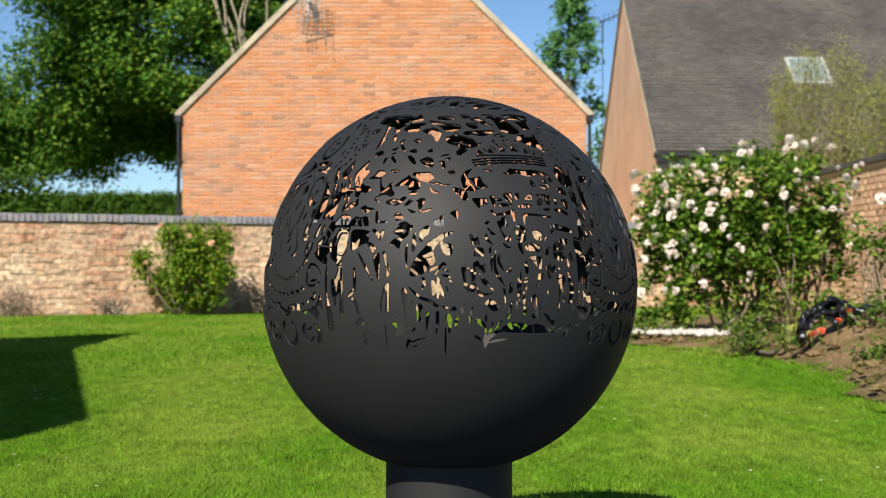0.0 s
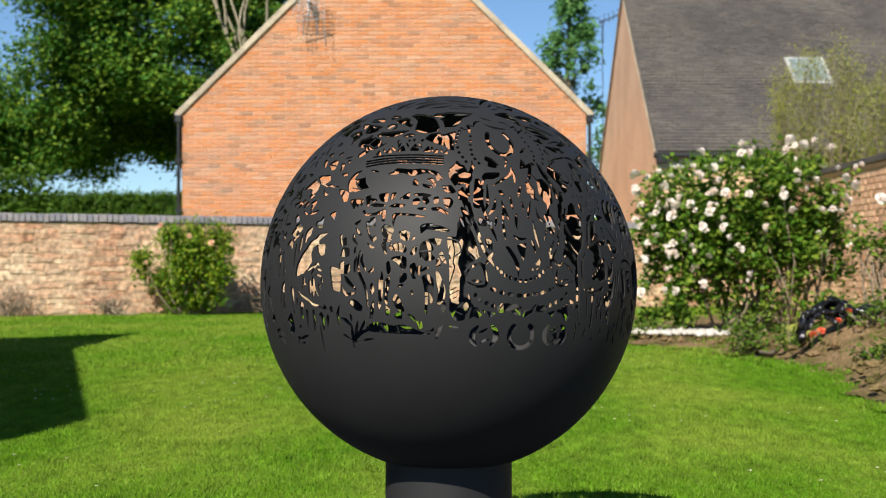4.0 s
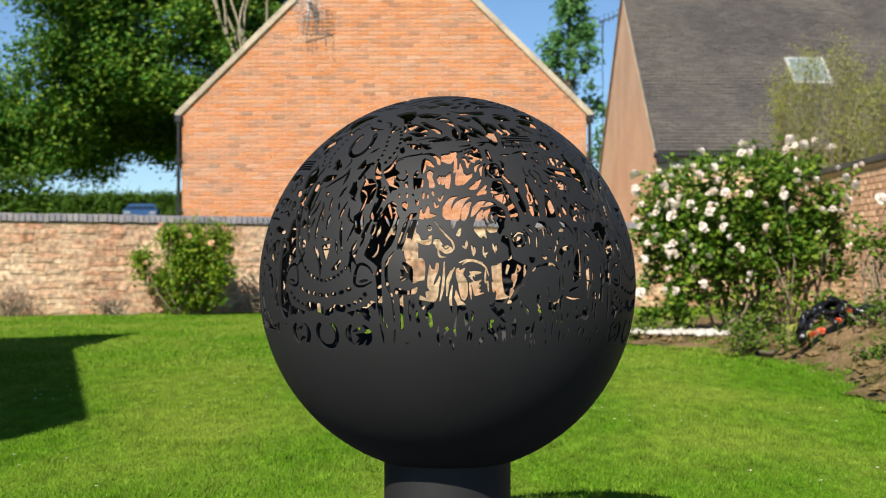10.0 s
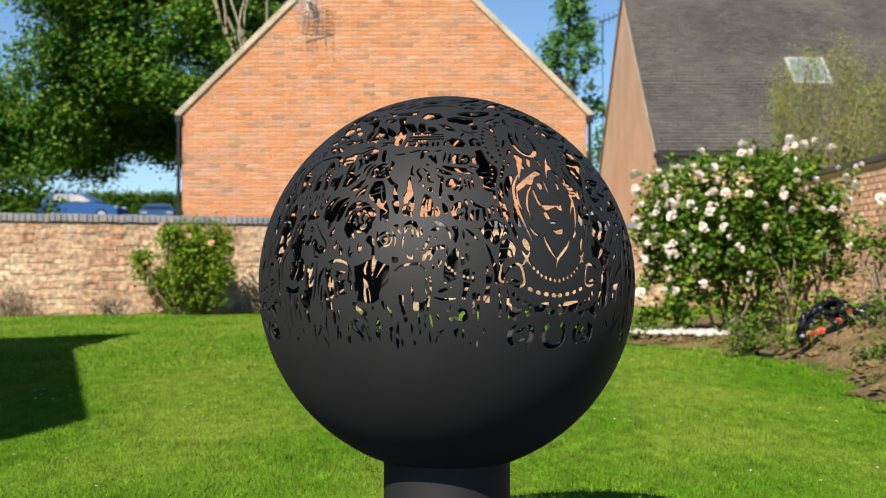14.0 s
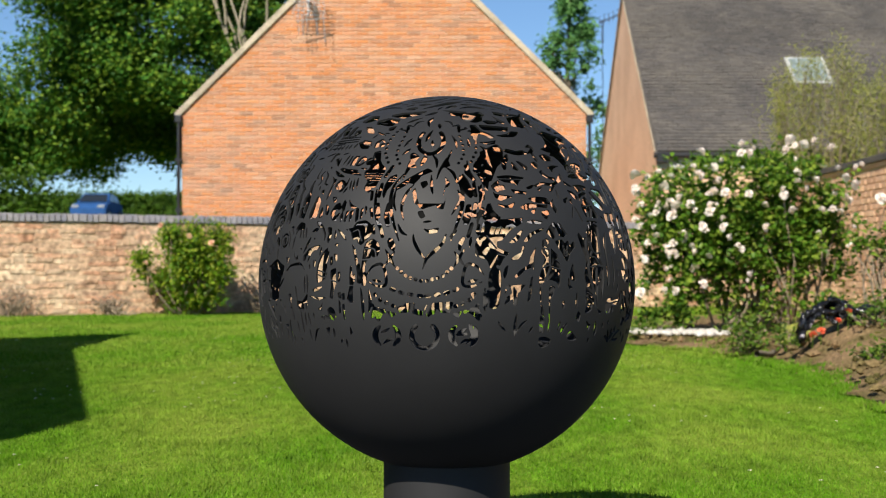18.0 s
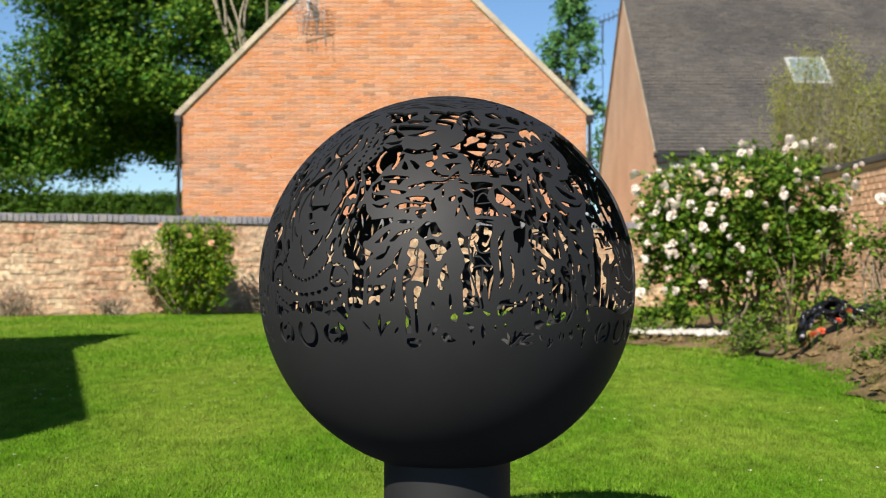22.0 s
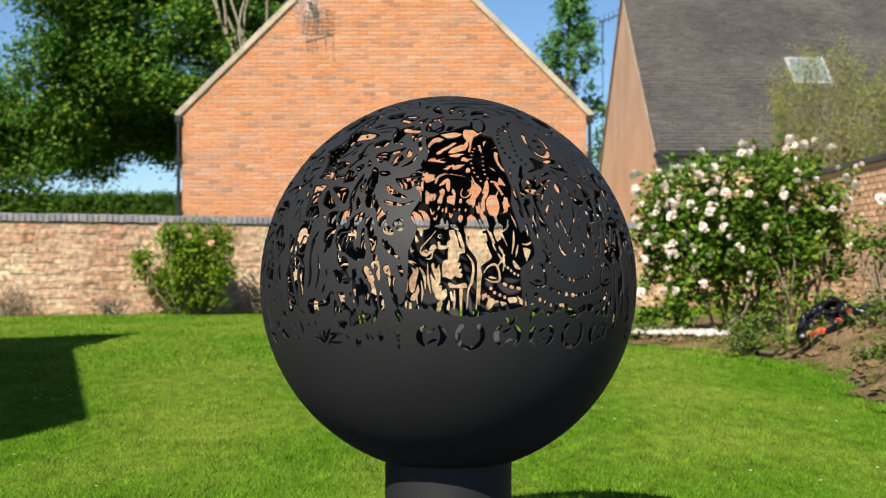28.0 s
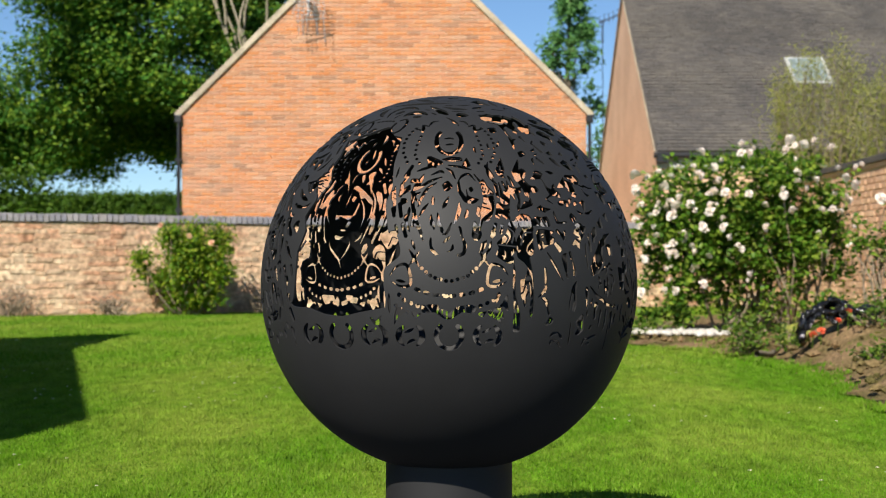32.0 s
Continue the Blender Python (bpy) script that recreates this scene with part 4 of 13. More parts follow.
def seg(p, q, r0, r1, fill=False):
    """One tapered bar, cut out or filled in; p, q are longitude and latitude, radii in degrees."""
    lm, fm = (p[0] + q[0]) / 2, (p[1] + q[1]) / 2
    cf = max(math.cos(radians(fm)), 0.15)
    reach = max(r0, r1) + 1.2
    j0 = max(int((min(p[1], q[1]) - reach - LAT0) / STEP), 0)
    j1 = min(int((max(p[1], q[1]) + reach - LAT0) / STEP) + 2, len(LAT))
    if j1 <= j0:
        return
    hw_ = abs(p[0] - q[0]) / 2 + reach / cf
    i0, i1 = int((lm - hw_) / STEP) - 1, int((lm + hw_) / STEP) + 2
    ii = np.arange(i0, i1)
    X = ((ii * STEP - lm) * cf)[:, None]
    Y = (LAT[j0:j1] - fm)[None, :]
    ax_, ay_, bx_, by_ = (p[0] - lm) * cf, p[1] - fm, (q[0] - lm) * cf, q[1] - fm
    dx, dy = bx_ - ax_, by_ - ay_
    L2 = dx * dx + dy * dy + 1e-9
    u = np.clip(((X - ax_) * dx + (Y - ay_) * dy) / L2, 0, 1)
    d = np.hypot(X - ax_ - u * dx, Y - ay_ - u * dy) - (r0 + (r1 - r0) * u)
    cols = ii % len(LON)
    cur = field[cols, j0:j1]
    field[cols, j0:j1] = np.maximum(cur, -d) if fill else np.minimum(cur, d)


def curve(axis, pts, w, fill=False, taper=True, n=5, ends=0.25):
    """A smooth stroke through points of the front view; w is its full width in percent of the radius."""
    P = [np.array(p, float) for p in pts]
    if len(P) == 2:
        dense = [P[0] + (P[1] - P[0]) * i / n for i in range(n + 1)]
    else:
        E = [2 * P[0] - P[1]] + P + [2 * P[-1] - P[-2]]
        dense = []
        for k in range(len(P) - 1):
            a, b, c, d = E[k:k + 4]
            for i in range(n):
                t = i / n
                dense.append(0.5 * (2 * b + (c - a) * t + (2 * a - 5 * b + 4 * c - d) * t * t + (3 * b - a - 3 * c + d) * t ** 3))
        dense.append(P[-1])
    m = len(dense) - 1
    rad = w * 0.573 / 2
    for k in range(m):
        u0, u1 = k / m, (k + 1) / m
        f0 = ends + (1 - ends) * math.sin(math.pi * u0) if taper else 1
        f1 = ends + (1 - ends) * math.sin(math.pi * u1) if taper else 1
        seg(spot(axis, *dense[k]), spot(axis, *dense[k + 1]), rad * f0, rad * f1, fill)


def dashes(axis, pts, w, gap=2.6, long=1.4, fill=False):
    """A row of short slots along a curve."""
    P = np.array(pts, float)
    fine = np.array([P[0]] + [P[k] + (P[k + 1] - P[k]) * i / 12 for k in range(len(P) - 1) for i in range(1, 13)])
    run = np.concatenate([[0], np.cumsum(np.hypot(*np.diff(fine, axis=0).T))])
    s = gap / 2
    while s + long / 2 < run[-1]:
        a = [np.interp(s - long / 2, run, fine[:, k]) for k in (0, 1)]
        b = [np.interp(s + long / 2, run, fine[:, k]) for k in (0, 1)]
        seg(spot(axis, *a), spot(axis, *b), w * 0.2865, w * 0.2865, fill)
        s += gap


def arc(cx, cy, r, a0, a1, n=9, sq=1.0):
    return [(cx + r * math.cos(radians(a0 + (a1 - a0) * k / (n - 1))), cy + sq * r * math.sin(radians(a0 + (a1 - a0) * k / (n - 1)))) for k in range(n)]


def patch(axis, pts, fill=False, keep=False):
    """A closed shape with a smooth outline, cut out or filled in."""
    P = np.array(pts, float)
    n = len(P)
    dense = []
    for k in range(n):
        a, b, c, d = P[k - 1], P[k], P[(k + 1) % n], P[(k + 2) % n]
        for i in range(5):
            t = i / 5
            m0, m1 = (c - a) * 0.26, (d - b) * 0.26
            dense.append((2 * t ** 3 - 3 * t * t + 1) * b + (t ** 3 - 2 * t * t + t) * m0 + (3 * t * t - 2 * t ** 3) * c + (t ** 3 - t * t) * m1)
    Q = np.array([spot(axis, *p) for p in dense])
    lm = Q[:, 0].mean()
    j0 = max(int((Q[:, 1].min() - 2 - LAT0) / STEP), 0)
    j1 = min(int((Q[:, 1].max() + 2 - LAT0) / STEP) + 2, len(LAT))
    ii = np.arange(int((Q[:, 0].min() - 3) / STEP), int((Q[:, 0].max() + 3) / STEP) + 1)
    cf = np.cos(np.radians(LAT[j0:j1]))[None, :]
    X = (ii * STEP - lm)[:, None] * cf
    Y = np.broadcast_to(LAT[j0:j1][None, :], X.shape)
    cq = np.cos(np.radians(Q[:, 1]))
    px, py = (Q[:, 0] - lm) * cq, Q[:, 1]
    inside = np.zeros(X.shape, bool)
    dist = np.full(X.shape, 1e9)
    for k in range(len(px)):
        x0, y0, x1, y1 = px[k - 1], py[k - 1], px[k], py[k]
        dx, dy = x1 - x0, y1 - y0
        u = np.clip(((X - x0) * dx + (Y - y0) * dy) / (dx * dx + dy * dy + 1e-12), 0, 1)
        dist = np.minimum(dist, np.hypot(X - x0 - u * dx, Y - y0 - u * dy))
        cross = ((y0 > Y) != (y1 > Y)) & (X < (x1 - x0) * (Y - y0) / (y1 - y0 + 1e-12) + x0)
        inside ^= cross
    d = np.where(inside, -dist, dist)
    cols = ii % len(LON)
    if keep:
        clear[cols, j0:j1] = np.where(d < 0.3, int(keep), clear[cols, j0:j1])
        if keep >= 2:
            return
    cur = field[cols, j0:j1]
    field[cols, j0:j1] = np.maximum(cur, -d) if fill else np.minimum(cur, d)


def ring_slots(axis, cx, cy, r, w, a0, a1, n, gapdeg=10):
    """A ring of slots, as in a horseshoe with its nail holes."""
    for k in range(n):
        b0 = a0 + (a1 - a0) * k / n + gapdeg / 2
        b1 = a0 + (a1 - a0) * (k + 1) / n - gapdeg / 2
        curve(axis, arc(cx, cy, r, b0, b1, 4), w, taper=False, n=2)


def horseshoe_trio(ax):
    """Two bit rings and a horseshoe under a medallion."""
    patch(ax, [(-30, -22), (0, -19.5), (30, -22), (31, -35), (0, -37), (-31, -35)], True, True)
    ring_slots(ax, 0, -27.5, 6.8, 2.3, 128, 412, 7, 11)
    for s in (-1, 1):
        cx, cy = s * 20.5, -27.5
        for a in (0, 180):
            curve(ax, arc(cx, cy, 6.3, a - 52, a + 52, 5), 2.9, n=3, ends=0.45)
        curve(ax, [(cx - 3.0, cy + 1.8), (cx - 0.6, cy + 2.6), (cx + 1.6, cy + 4.0)], 1.5)
        curve(ax, [(cx - 1.8, cy - 4.2), (cx + 0.8, cy - 2.4), (cx + 3.0, cy - 2.2)], 1.5)


def medallion(ax):
    """A harness medallion: horseshoe above, a horse's head between straps, beads and collar below."""
    patch(ax, [(-15, 87), (0, 89), (15, 87), (24, 80), (27, 70), (25, 61), (30, 50), (30, 38), (28, 24), (33, 12), (35, 0), (32, -12), (20, -19), (0, -21), (-20, -19), (-32, -12), (-35, 0), (-33, 12), (-28, 24), (-30, 38), (-30, 50), (-25, 61), (-27, 70), (-24, 80)], True, True)
    ring_slots(ax, 0, 75.8, 6.6, 2.2, 130, 410, 7, 11)
    for s in (-1, 1):
        dashes(ax, [(s * 21.8, 63.7), (s * 24.2, 69.8), (s * 23.6, 75.8), (s * 19.9, 80.7), (s * 15.1, 84.3)], 1.5, 2.6, 0.1)
        dashes(ax, [(s * 15.1, 63.1), (s * 18.1, 68), (s * 17.2, 73.4), (s * 15.1, 77.6), (s * 13.9, 81.3)], 1.4, 2.6, 0.1)
        curve(ax, [(s * 10.3, 83.7), (s * 13.3, 84.3), (s * 13.9, 81.9), (s * 18.1, 82.5)], 1.5)
        curve(ax, [(s * 5.4, 86.7), (s * 8.5, 86.1), (s * 10.3, 84.3)], 1.2)
        patch(ax, [(s * 6.6, 61.9), (s * 11.5, 62.8), (s * 9.1, 67.1)])
        dashes(ax, [(s * 18.1, 64.4), (s * 22.7, 58.3), (s * 25.7, 50.2), (s * 26.3, 41.1), (s * 24.8, 32), (s * 22.7, 24.5)], 1.7, 10.9, 6.5)
        curve(ax, [(s * 13.3, 58.3), (s * 18.1, 51.7), (s * 19.3, 42.6), (s * 17.2, 32.9), (s * 13.9, 23)], 1.7)
        dashes(ax, [(s * 29.6, 51.7), (s * 30.2, 41.1), (s * 28.1, 30.5), (s * 27.2, 21.5)], 1.5, 9.1, 3.9)
        curve(ax, [(s * 31.4, 4.8), (s * 27.8, 9.4), (s * 22.4, 10), (s * 20.5, 0.3), (s * 25.4, -1.2), (s * 30.5, 1.2)], 1.4)
        curve(ax, [(s * 28.1, 2.1), (s * 23.3, 1.2)], 1.4)
        curve(ax, [(s * 21.1, 18.4), (s * 16, 9.4)], 1.5)
        curve(ax, [(s * 16, 17.2), (s * 21.1, 10)], 1.4)
        curve(ax, [(s * 19.9, 23.3), (s * 18.1, 18.4)], 1.4)
        dashes(ax, [(s * 15.7, 9.4), (s * 9.4, 3.9), (s * 0, 1.2)], 1.7, 3, 0.1)
        dashes(ax, [(s * 19.3, -2.1), (s * 10.9, -5.1), (s * 0, -6.6)], 1.8, 5.1, 1.5)
        dashes(ax, [(s * 27.8, -4.2), (s * 23.6, -8.8), (s * 15.7, -12.1)], 2, 3.9, 0.1)
        dashes(ax, [(s * 29.6, -10.3), (s * 25.4, -13.3), (s * 19.9, -15.4)], 1.7, 3.6, 0.2)
        patch(ax, [(s * 14.5, -12.1), (s * 8.5, -11.5), (s * 7.9, -14.8), (s * 13.3, -15.4)])
        patch(ax, [(s * 6, -13), (s * 0.9, -14.5), (s * 1.2, -16.9), (s * 6, -15.7)])
        patch(ax, [(s * 29, -18.4), (s * 27.5, -12.1), (s * 23, -14.5)])
        patch(ax, [(s * 18.1, -17.8), (s * 15.1, -15.7), (s * 19.9, -14.5)])
    horseshoe_trio(ax)


def ripple(seed, wave, tall=1.0, n=34):
    """A random pattern of worm-like ripples over the globe; wave is their spacing in degrees, tall stretches them upright."""
    r = np.random.default_rng(seed)
    lo, la = np.radians(LON)[:, None], np.radians(LAT)[None, :]
    out = np.zeros(field.shape)
    k = 360.0 / wave
    for i in range(n):
        d = r.normal(size=3)
        d[2] /= tall
        d *= k / np.linalg.norm(d)
        out += np.cos(d[0] * np.cos(la) * np.sin(lo) - d[1] * np.cos(la) * np.cos(lo) + d[2] * np.sin(la) + r.uniform(0, 6.3))
    return out / math.sqrt(n / 2)


def spiral(ax, cx, cy, r0, turns, w, side=1, start=0.0):
    n = int(turns * 10)
    pts = [(cx + side * r0 * (1 - k / n * 0.9) * math.cos(start + 2 * math.pi * turns * k / n), cy + r0 * (1 - k / n * 0.9) * math.sin(start + 2 * math.pi * turns * k / n)) for k in range(n + 1)]
    curve(ax, pts, w, n=2, ends=0.5)


# scenes between the medallions

def scene_rider(ax):
    patch(ax, [(-33.9, 88.9), (-27.9, 89.4), (-22.4, 89.9), (-23.9, 87.4), (-26.9, 86.4), (-27.9, 83.9), (-30.9, 83.4), (-33.4, 79.9), (-34.9, 75.9), (-37.4, 72.9), (-39.4, 71.4), (-36.9, 75.9), (-33.9, 80.9), (-32.7, 84.9)])
    patch(ax, [(-29.4, 80.9), (-27.4, 82.9), (-25.9, 81.9), (-27.9, 80.4)])
    patch(ax, [(-24.9, 88.4), (-20.9, 89.9), (-17.9, 88.9), (-14.9, 90.4), (-13.9, 87.9), (-15.9, 83.4), (-16.9, 79.9), (-18.4, 80.9), (-18.9, 83.4), (-19.9, 82.4), (-23.9, 81.4), (-23.4, 83.4), (-20.9, 84.9), (-19.9, 86.9), (-23.9, 87.1)])
    patch(ax, [(-21.9, 96.9), (-18.9, 97.9), (-13.9, 97.4), (-14.9, 95.4), (-19.9, 94.9)])
    curve(ax, [(-30.9, 90.9), (-26.9, 91.4)], 0.896)
    curve(ax, [(-11.9, 93.4), (-7.9, 94.9), (-3.9, 93.9)], 0.896)
    curve(ax, [(-20.9, 92.9), (-13.9, 93.1)], 0.896)
    patch(ax, [(-14.4, 81.4), (-11.9, 82.7), (-6.9, 82.9), (-4.4, 80.4), (-5.9, 76.4), (-7.4, 75.9), (-8.4, 78.9), (-11.9, 79.9)])
    patch(ax, [(-11.4, 86.9), (-7.9, 86.9), (-2.9, 85.9), (2.1, 85.4), (6.1, 84.4), (5.1, 83.4), (0.1, 83.4), (-7.9, 85.1)])
    patch(ax, [(-6.4, 88.4), (-4.9, 89.4), (2.1, 88.9), (3.1, 87.4), (-1.9, 87.1), (-5.4, 87.4)])
    patch(ax, [(-3.9, 82.7), (0.1, 83.1), (4.1, 82.7), (2.1, 81.4), (-1.9, 81.4)])
    patch(ax, [(-1.9, 77.4), (2.1, 79.4), (7.1, 78.9), (13.1, 76.9), (12.1, 73.4), (7.1, 71.4), (7.6, 69.9), (5.1, 68.9), (4.1, 70.9), (6.1, 72.9), (2.1, 73.9), (-0.4, 75.4)])
    patch(ax, [(9.6, 85.9), (14.1, 85.4), (14.1, 83.4), (10.6, 83.9)])
    patch(ax, [(8.1, 81.4), (13.1, 81.4), (10.1, 80.2)])
    patch(ax, [(5.1, 90.4), (10.1, 89.9), (12.1, 88.4), (8.1, 88.4)])
    curve(ax, [(-25.9, 75.4), (-23.4, 76.9)], 1.12)
    patch(ax, [(-26.4, 74.9), (-25.4, 75.9), (-24.4, 73.4), (-23.4, 70.9), (-24.9, 70.9)])
    patch(ax, [(-18.9, 75.9), (-17.4, 77.4), (-14.9, 76.4), (-17.4, 74.9)])
    patch(ax, [(-29.9, 78.4), (-27.9, 79.1), (-28.9, 75.9), (-29.4, 76.4)])
    patch(ax, [(-30.9, 71.4), (-26.9, 72.9), (-28.9, 70.9)])
    curve(ax, [(-30.9, 68.9), (-28.4, 69.9)], 1.008)
    patch(ax, [(-31.4, 67.4), (-29.9, 67.9), (-28.4, 64.9), (-29.4, 64.4)])
    patch(ax, [(-35.4, 63.4), (-34.9, 66.4), (-32.9, 67.4), (-33.9, 65.4)])
    patch(ax, [(-21.4, 70.9), (-17.9, 71.9), (-17.4, 69.9), (-20.4, 69.9)])
    patch(ax, [(-22.4, 67.9), (-20.9, 68.4), (-18.9, 66.9), (-17.9, 63.9), (-19.4, 63.9), (-21.4, 65.9)])
    patch(ax, [(-11.9, 70.9), (-9.4, 71.9), (-8.9, 70.4), (-10.9, 69.9)])
    patch(ax, [(-15.9, 65.9), (-11.9, 67.7), (-8.9, 66.4), (-8.9, 62.4), (-11.9, 62.4), (-14.9, 64.4)])
    curve(ax, [(-14.9, 65.4), (-9.9, 64.9)], 0.6, True, False)
    curve(ax, [(-4.9, 67.9), (0.1, 69.1)], 1.008)
    patch(ax, [(-1.9, 66.9), (0.6, 67.4), (-0.4, 65.4)])
    patch(ax, [(-5.9, 65.4), (-2.9, 65.4), (-2.4, 61.9), (-3.9, 61.4), (-4.4, 63.9)])
    patch(ax, [(-0.9, 59.9), (2.1, 60.4), (3.1, 58.9), (0.1, 58.4)])
    patch(ax, [(-50.9, 54.9), (-49.9, 58.9), (-45.9, 62.9), (-42.4, 65.9), (-42.9, 64.4), (-45.9, 59.9), (-46.4, 55.9), (-45.4, 52.4), (-42.4, 51.9), (-41.9, 49.9), (-44.9, 48.4), (-46.9, 48.9), (-48.9, 45.9), (-50.4, 46.9), (-49.9, 50.9)])
    patch(ax, [(-53.9, 51.9), (-53.4, 56.9), (-52.4, 55.9), (-52.9, 51.4)])
    patch(ax, [(-54.4, 47.9), (-52.9, 50.9), (-52.4, 49.9), (-53.9, 43.9), (-55.9, 39.9), (-57.4, 37.4), (-56.9, 40.9), (-54.9, 43.9)])
    patch(ax, [(-57.9, 52.9), (-56.9, 53.9), (-56.9, 47.9), (-57.9, 45.4), (-59.9, 40.9), (-60.9, 37.9), (-62.9, 34.9), (-63.9, 33.9), (-63.9, 39.9), (-61.4, 41.9), (-59.9, 45.9), (-57.9, 47.9)])
    patch(ax, [(-50.9, 41.9), (-49.4, 44.9), (-48.4, 45.4), (-48.9, 42.4), (-50.4, 41.4)])
    patch(ax, [(-42.9, 55.9), (-39.9, 57.9), (-37.9, 60.4), (-35.4, 60.4), (-33.9, 58.9), (-35.9, 57.4), (-36.4, 55.9), (-35.9, 51.9), (-33.9, 50.9), (-32.4, 52.9), (-30.4, 53.9), (-30.9, 50.9), (-29.4, 47.9), (-30.9, 46.4), (-33.9, 47.4), (-36.9, 46.9), (-39.4, 45.4), (-36.9, 42.9), (-39.9, 44.4), (-39.9, 45.9), (-36.9, 47.9), (-37.1, 51.9), (-36.9, 55.9), (-39.9, 55.9)])
    patch(ax, [(-31.4, 60.4), (-28.9, 60.9), (-26.4, 59.9), (-28.9, 59.1)])
    patch(ax, [(-33.9, 43.9), (-29.9, 45.4), (-26.9, 44.9), (-30.9, 42.4), (-33.4, 42.4)])
    patch(ax, [(-29.4, 51.9), (-25.9, 54.9), (-22.9, 56.9), (-21.4, 57.9), (-20.4, 56.4), (-18.4, 55.9), (-15.9, 54.4), (-15.9, 51.4), (-17.4, 49.9), (-21.9, 49.9), (-22.4, 52.4), (-24.9, 52.4)])
    patch(ax, [(-19.9, 58.4), (-18.4, 59.4), (-13.9, 59.4), (-10.9, 59.7), (-8.9, 57.9), (-8.4, 56.4), (-11.9, 54.4), (-15.4, 54.9), (-17.9, 56.9)])
    curve(ax, [(-12.4, 54.4), (-8.9, 53.4), (-6.9, 53.9), (-3.9, 52.9), (0.6, 53.1)], 1.008)
    patch(ax, [(-10.9, 52.4), (-8.9, 49.9), (-5.9, 48.9), (-7.9, 47.9), (-9.9, 49.4)])
    patch(ax, [(-21.9, 47.9), (-19.9, 49.4), (-16.9, 48.9), (-18.9, 47.1)])
    patch(ax, [(-29.9, 41.4), (-27.9, 43.4), (-24.9, 46.4), (-22.9, 45.9), (-26.9, 42.4)])
    patch(ax, [(-24.4, 41.9), (-20.9, 45.4), (-18.9, 43.9), (-14.9, 45.9), (-12.9, 44.9), (-14.9, 40.9), (-15.9, 38.9), (-16.9, 40.9), (-16.9, 43.9), (-19.9, 43.9), (-22.4, 41.9)])
    curve(ax, [(-22.4, 39.9), (-19.9, 38.4), (-18.4, 38.4)], 1.232)
    curve(ax, [(-16.9, 38.4), (-12.9, 38.9), (-9.4, 40.4)], 1.232)
    patch(ax, [(1.6, 51.4), (5.1, 50.9), (9.1, 48.9), (9.6, 44.9), (7.1, 44.4), (5.1, 46.9), (2.6, 48.9)])
    curve(ax, [(5.1, 50.4), (4.1, 47.4)], 0.6, True, False)
    patch(ax, [(7.1, 53.9), (9.1, 57.9), (9.6, 54.9), (11.1, 49.9), (13.6, 52.9), (14.1, 49.9), (11.1, 49.4), (9.6, 50.9)])
    patch(ax, [(-47.4, 40.4), (-44.9, 41.9), (-43.9, 40.9), (-40.9, 40.4), (-39.9, 39.9), (-42.9, 38.9), (-43.4, 37.9), (-45.9, 38.9)])
    patch(ax, [(-39.4, 37.9), (-38.4, 38.9), (-37.7, 33.4), (-33.9, 33.7), (-32.4, 33.1), (-34.9, 32.5), (-39.4, 32.5)])
    patch(ax, [(-51.9, 33.9), (-49.9, 35.9), (-47.4, 35.4), (-43.9, 35.9), (-43.4, 30.9), (-51.9, 30.9)])
    curve(ax, [(-49.9, 34.9), (-48.9, 30.9)], 0.7, True, False)
    curve(ax, [(-46.9, 34.9), (-45.9, 30.9)], 0.7, True, False)
    patch(ax, [(-55.9, 30.9), (-54.9, 34.9), (-53.9, 35.9), (-54.4, 30.9)])
    curve(ax, [(-59.4, 30.9), (-57.9, 34.9)], 1.12)
    patch(ax, [(-29.4, 36.9), (-27.4, 38.4), (-24.9, 35.9), (-24.9, 34.4), (-27.9, 33.4), (-29.4, 34.9)])
    curve(ax, [(-27.4, 31.7), (-23.9, 32.5), (-20.9, 30.9)], 1.344)
    patch(ax, [(-8.9, 33.9), (-6.4, 34.4), (-3.9, 36.9), (-3.4, 30.9), (-6.9, 30.9), (-8.9, 31.9)])
    patch(ax, [(0.1, 37.9), (4.1, 39.4), (4.1, 34.4), (2.1, 35.9)])
    patch(ax, [(-63.4, 18.9), (-61.9, 23.9), (-59.9, 26.9), (-57.9, 29.9), (-55.9, 25.9), (-54.9, 22.9), (-54.9, 18.9), (-55.9, 15.9), (-57.9, 13.9), (-57.4, 7.9), (-56.9, -4.1), (-56.4, -15.1), (-57.4, -18.1), (-58.4, -14.1), (-58.4, -6.1), (-59.4, -0.1), (-59.4, 7.9), (-60.9, 11.4), (-63.4, 13.9)])
    patch(ax, [(-52.9, 21.9), (-52.4, 26.9), (-50.9, 28.9), (-45.9, 28.9), (-42.4, 27.9), (-44.9, 25.9), (-42.9, 24.4), (-43.9, 21.9), (-46.9, 20.9), (-49.9, 18.9), (-52.4, 17.9)])
    patch(ax, [(-55.4, 30.4), (-52.9, 31.1), (-52.9, 28.7), (-54.9, 27.7)])
    patch(ax, [(-43.9, 21.4), (-42.4, 22.4), (-39.9, 19.9), (-39.4, 18.4), (-41.4, 16.9)])
    patch(ax, [(-40.9, 14.9), (-39.4, 16.1), (-37.4, 16.4), (-37.4, 10.9), (-37.7, 5.9), (-39.4, 6.4), (-40.4, 10.9)])
    curve(ax, [(-38.9, 5.4), (-37.9, 2.7)], 1.12)
    patch(ax, [(-35.9, 16.9), (-34.4, 17.4), (-33.4, 11.9), (-31.9, 6.9), (-32.9, 3.9), (-34.1, 3.9), (-33.9, 7.9), (-34.9, 11.9)])
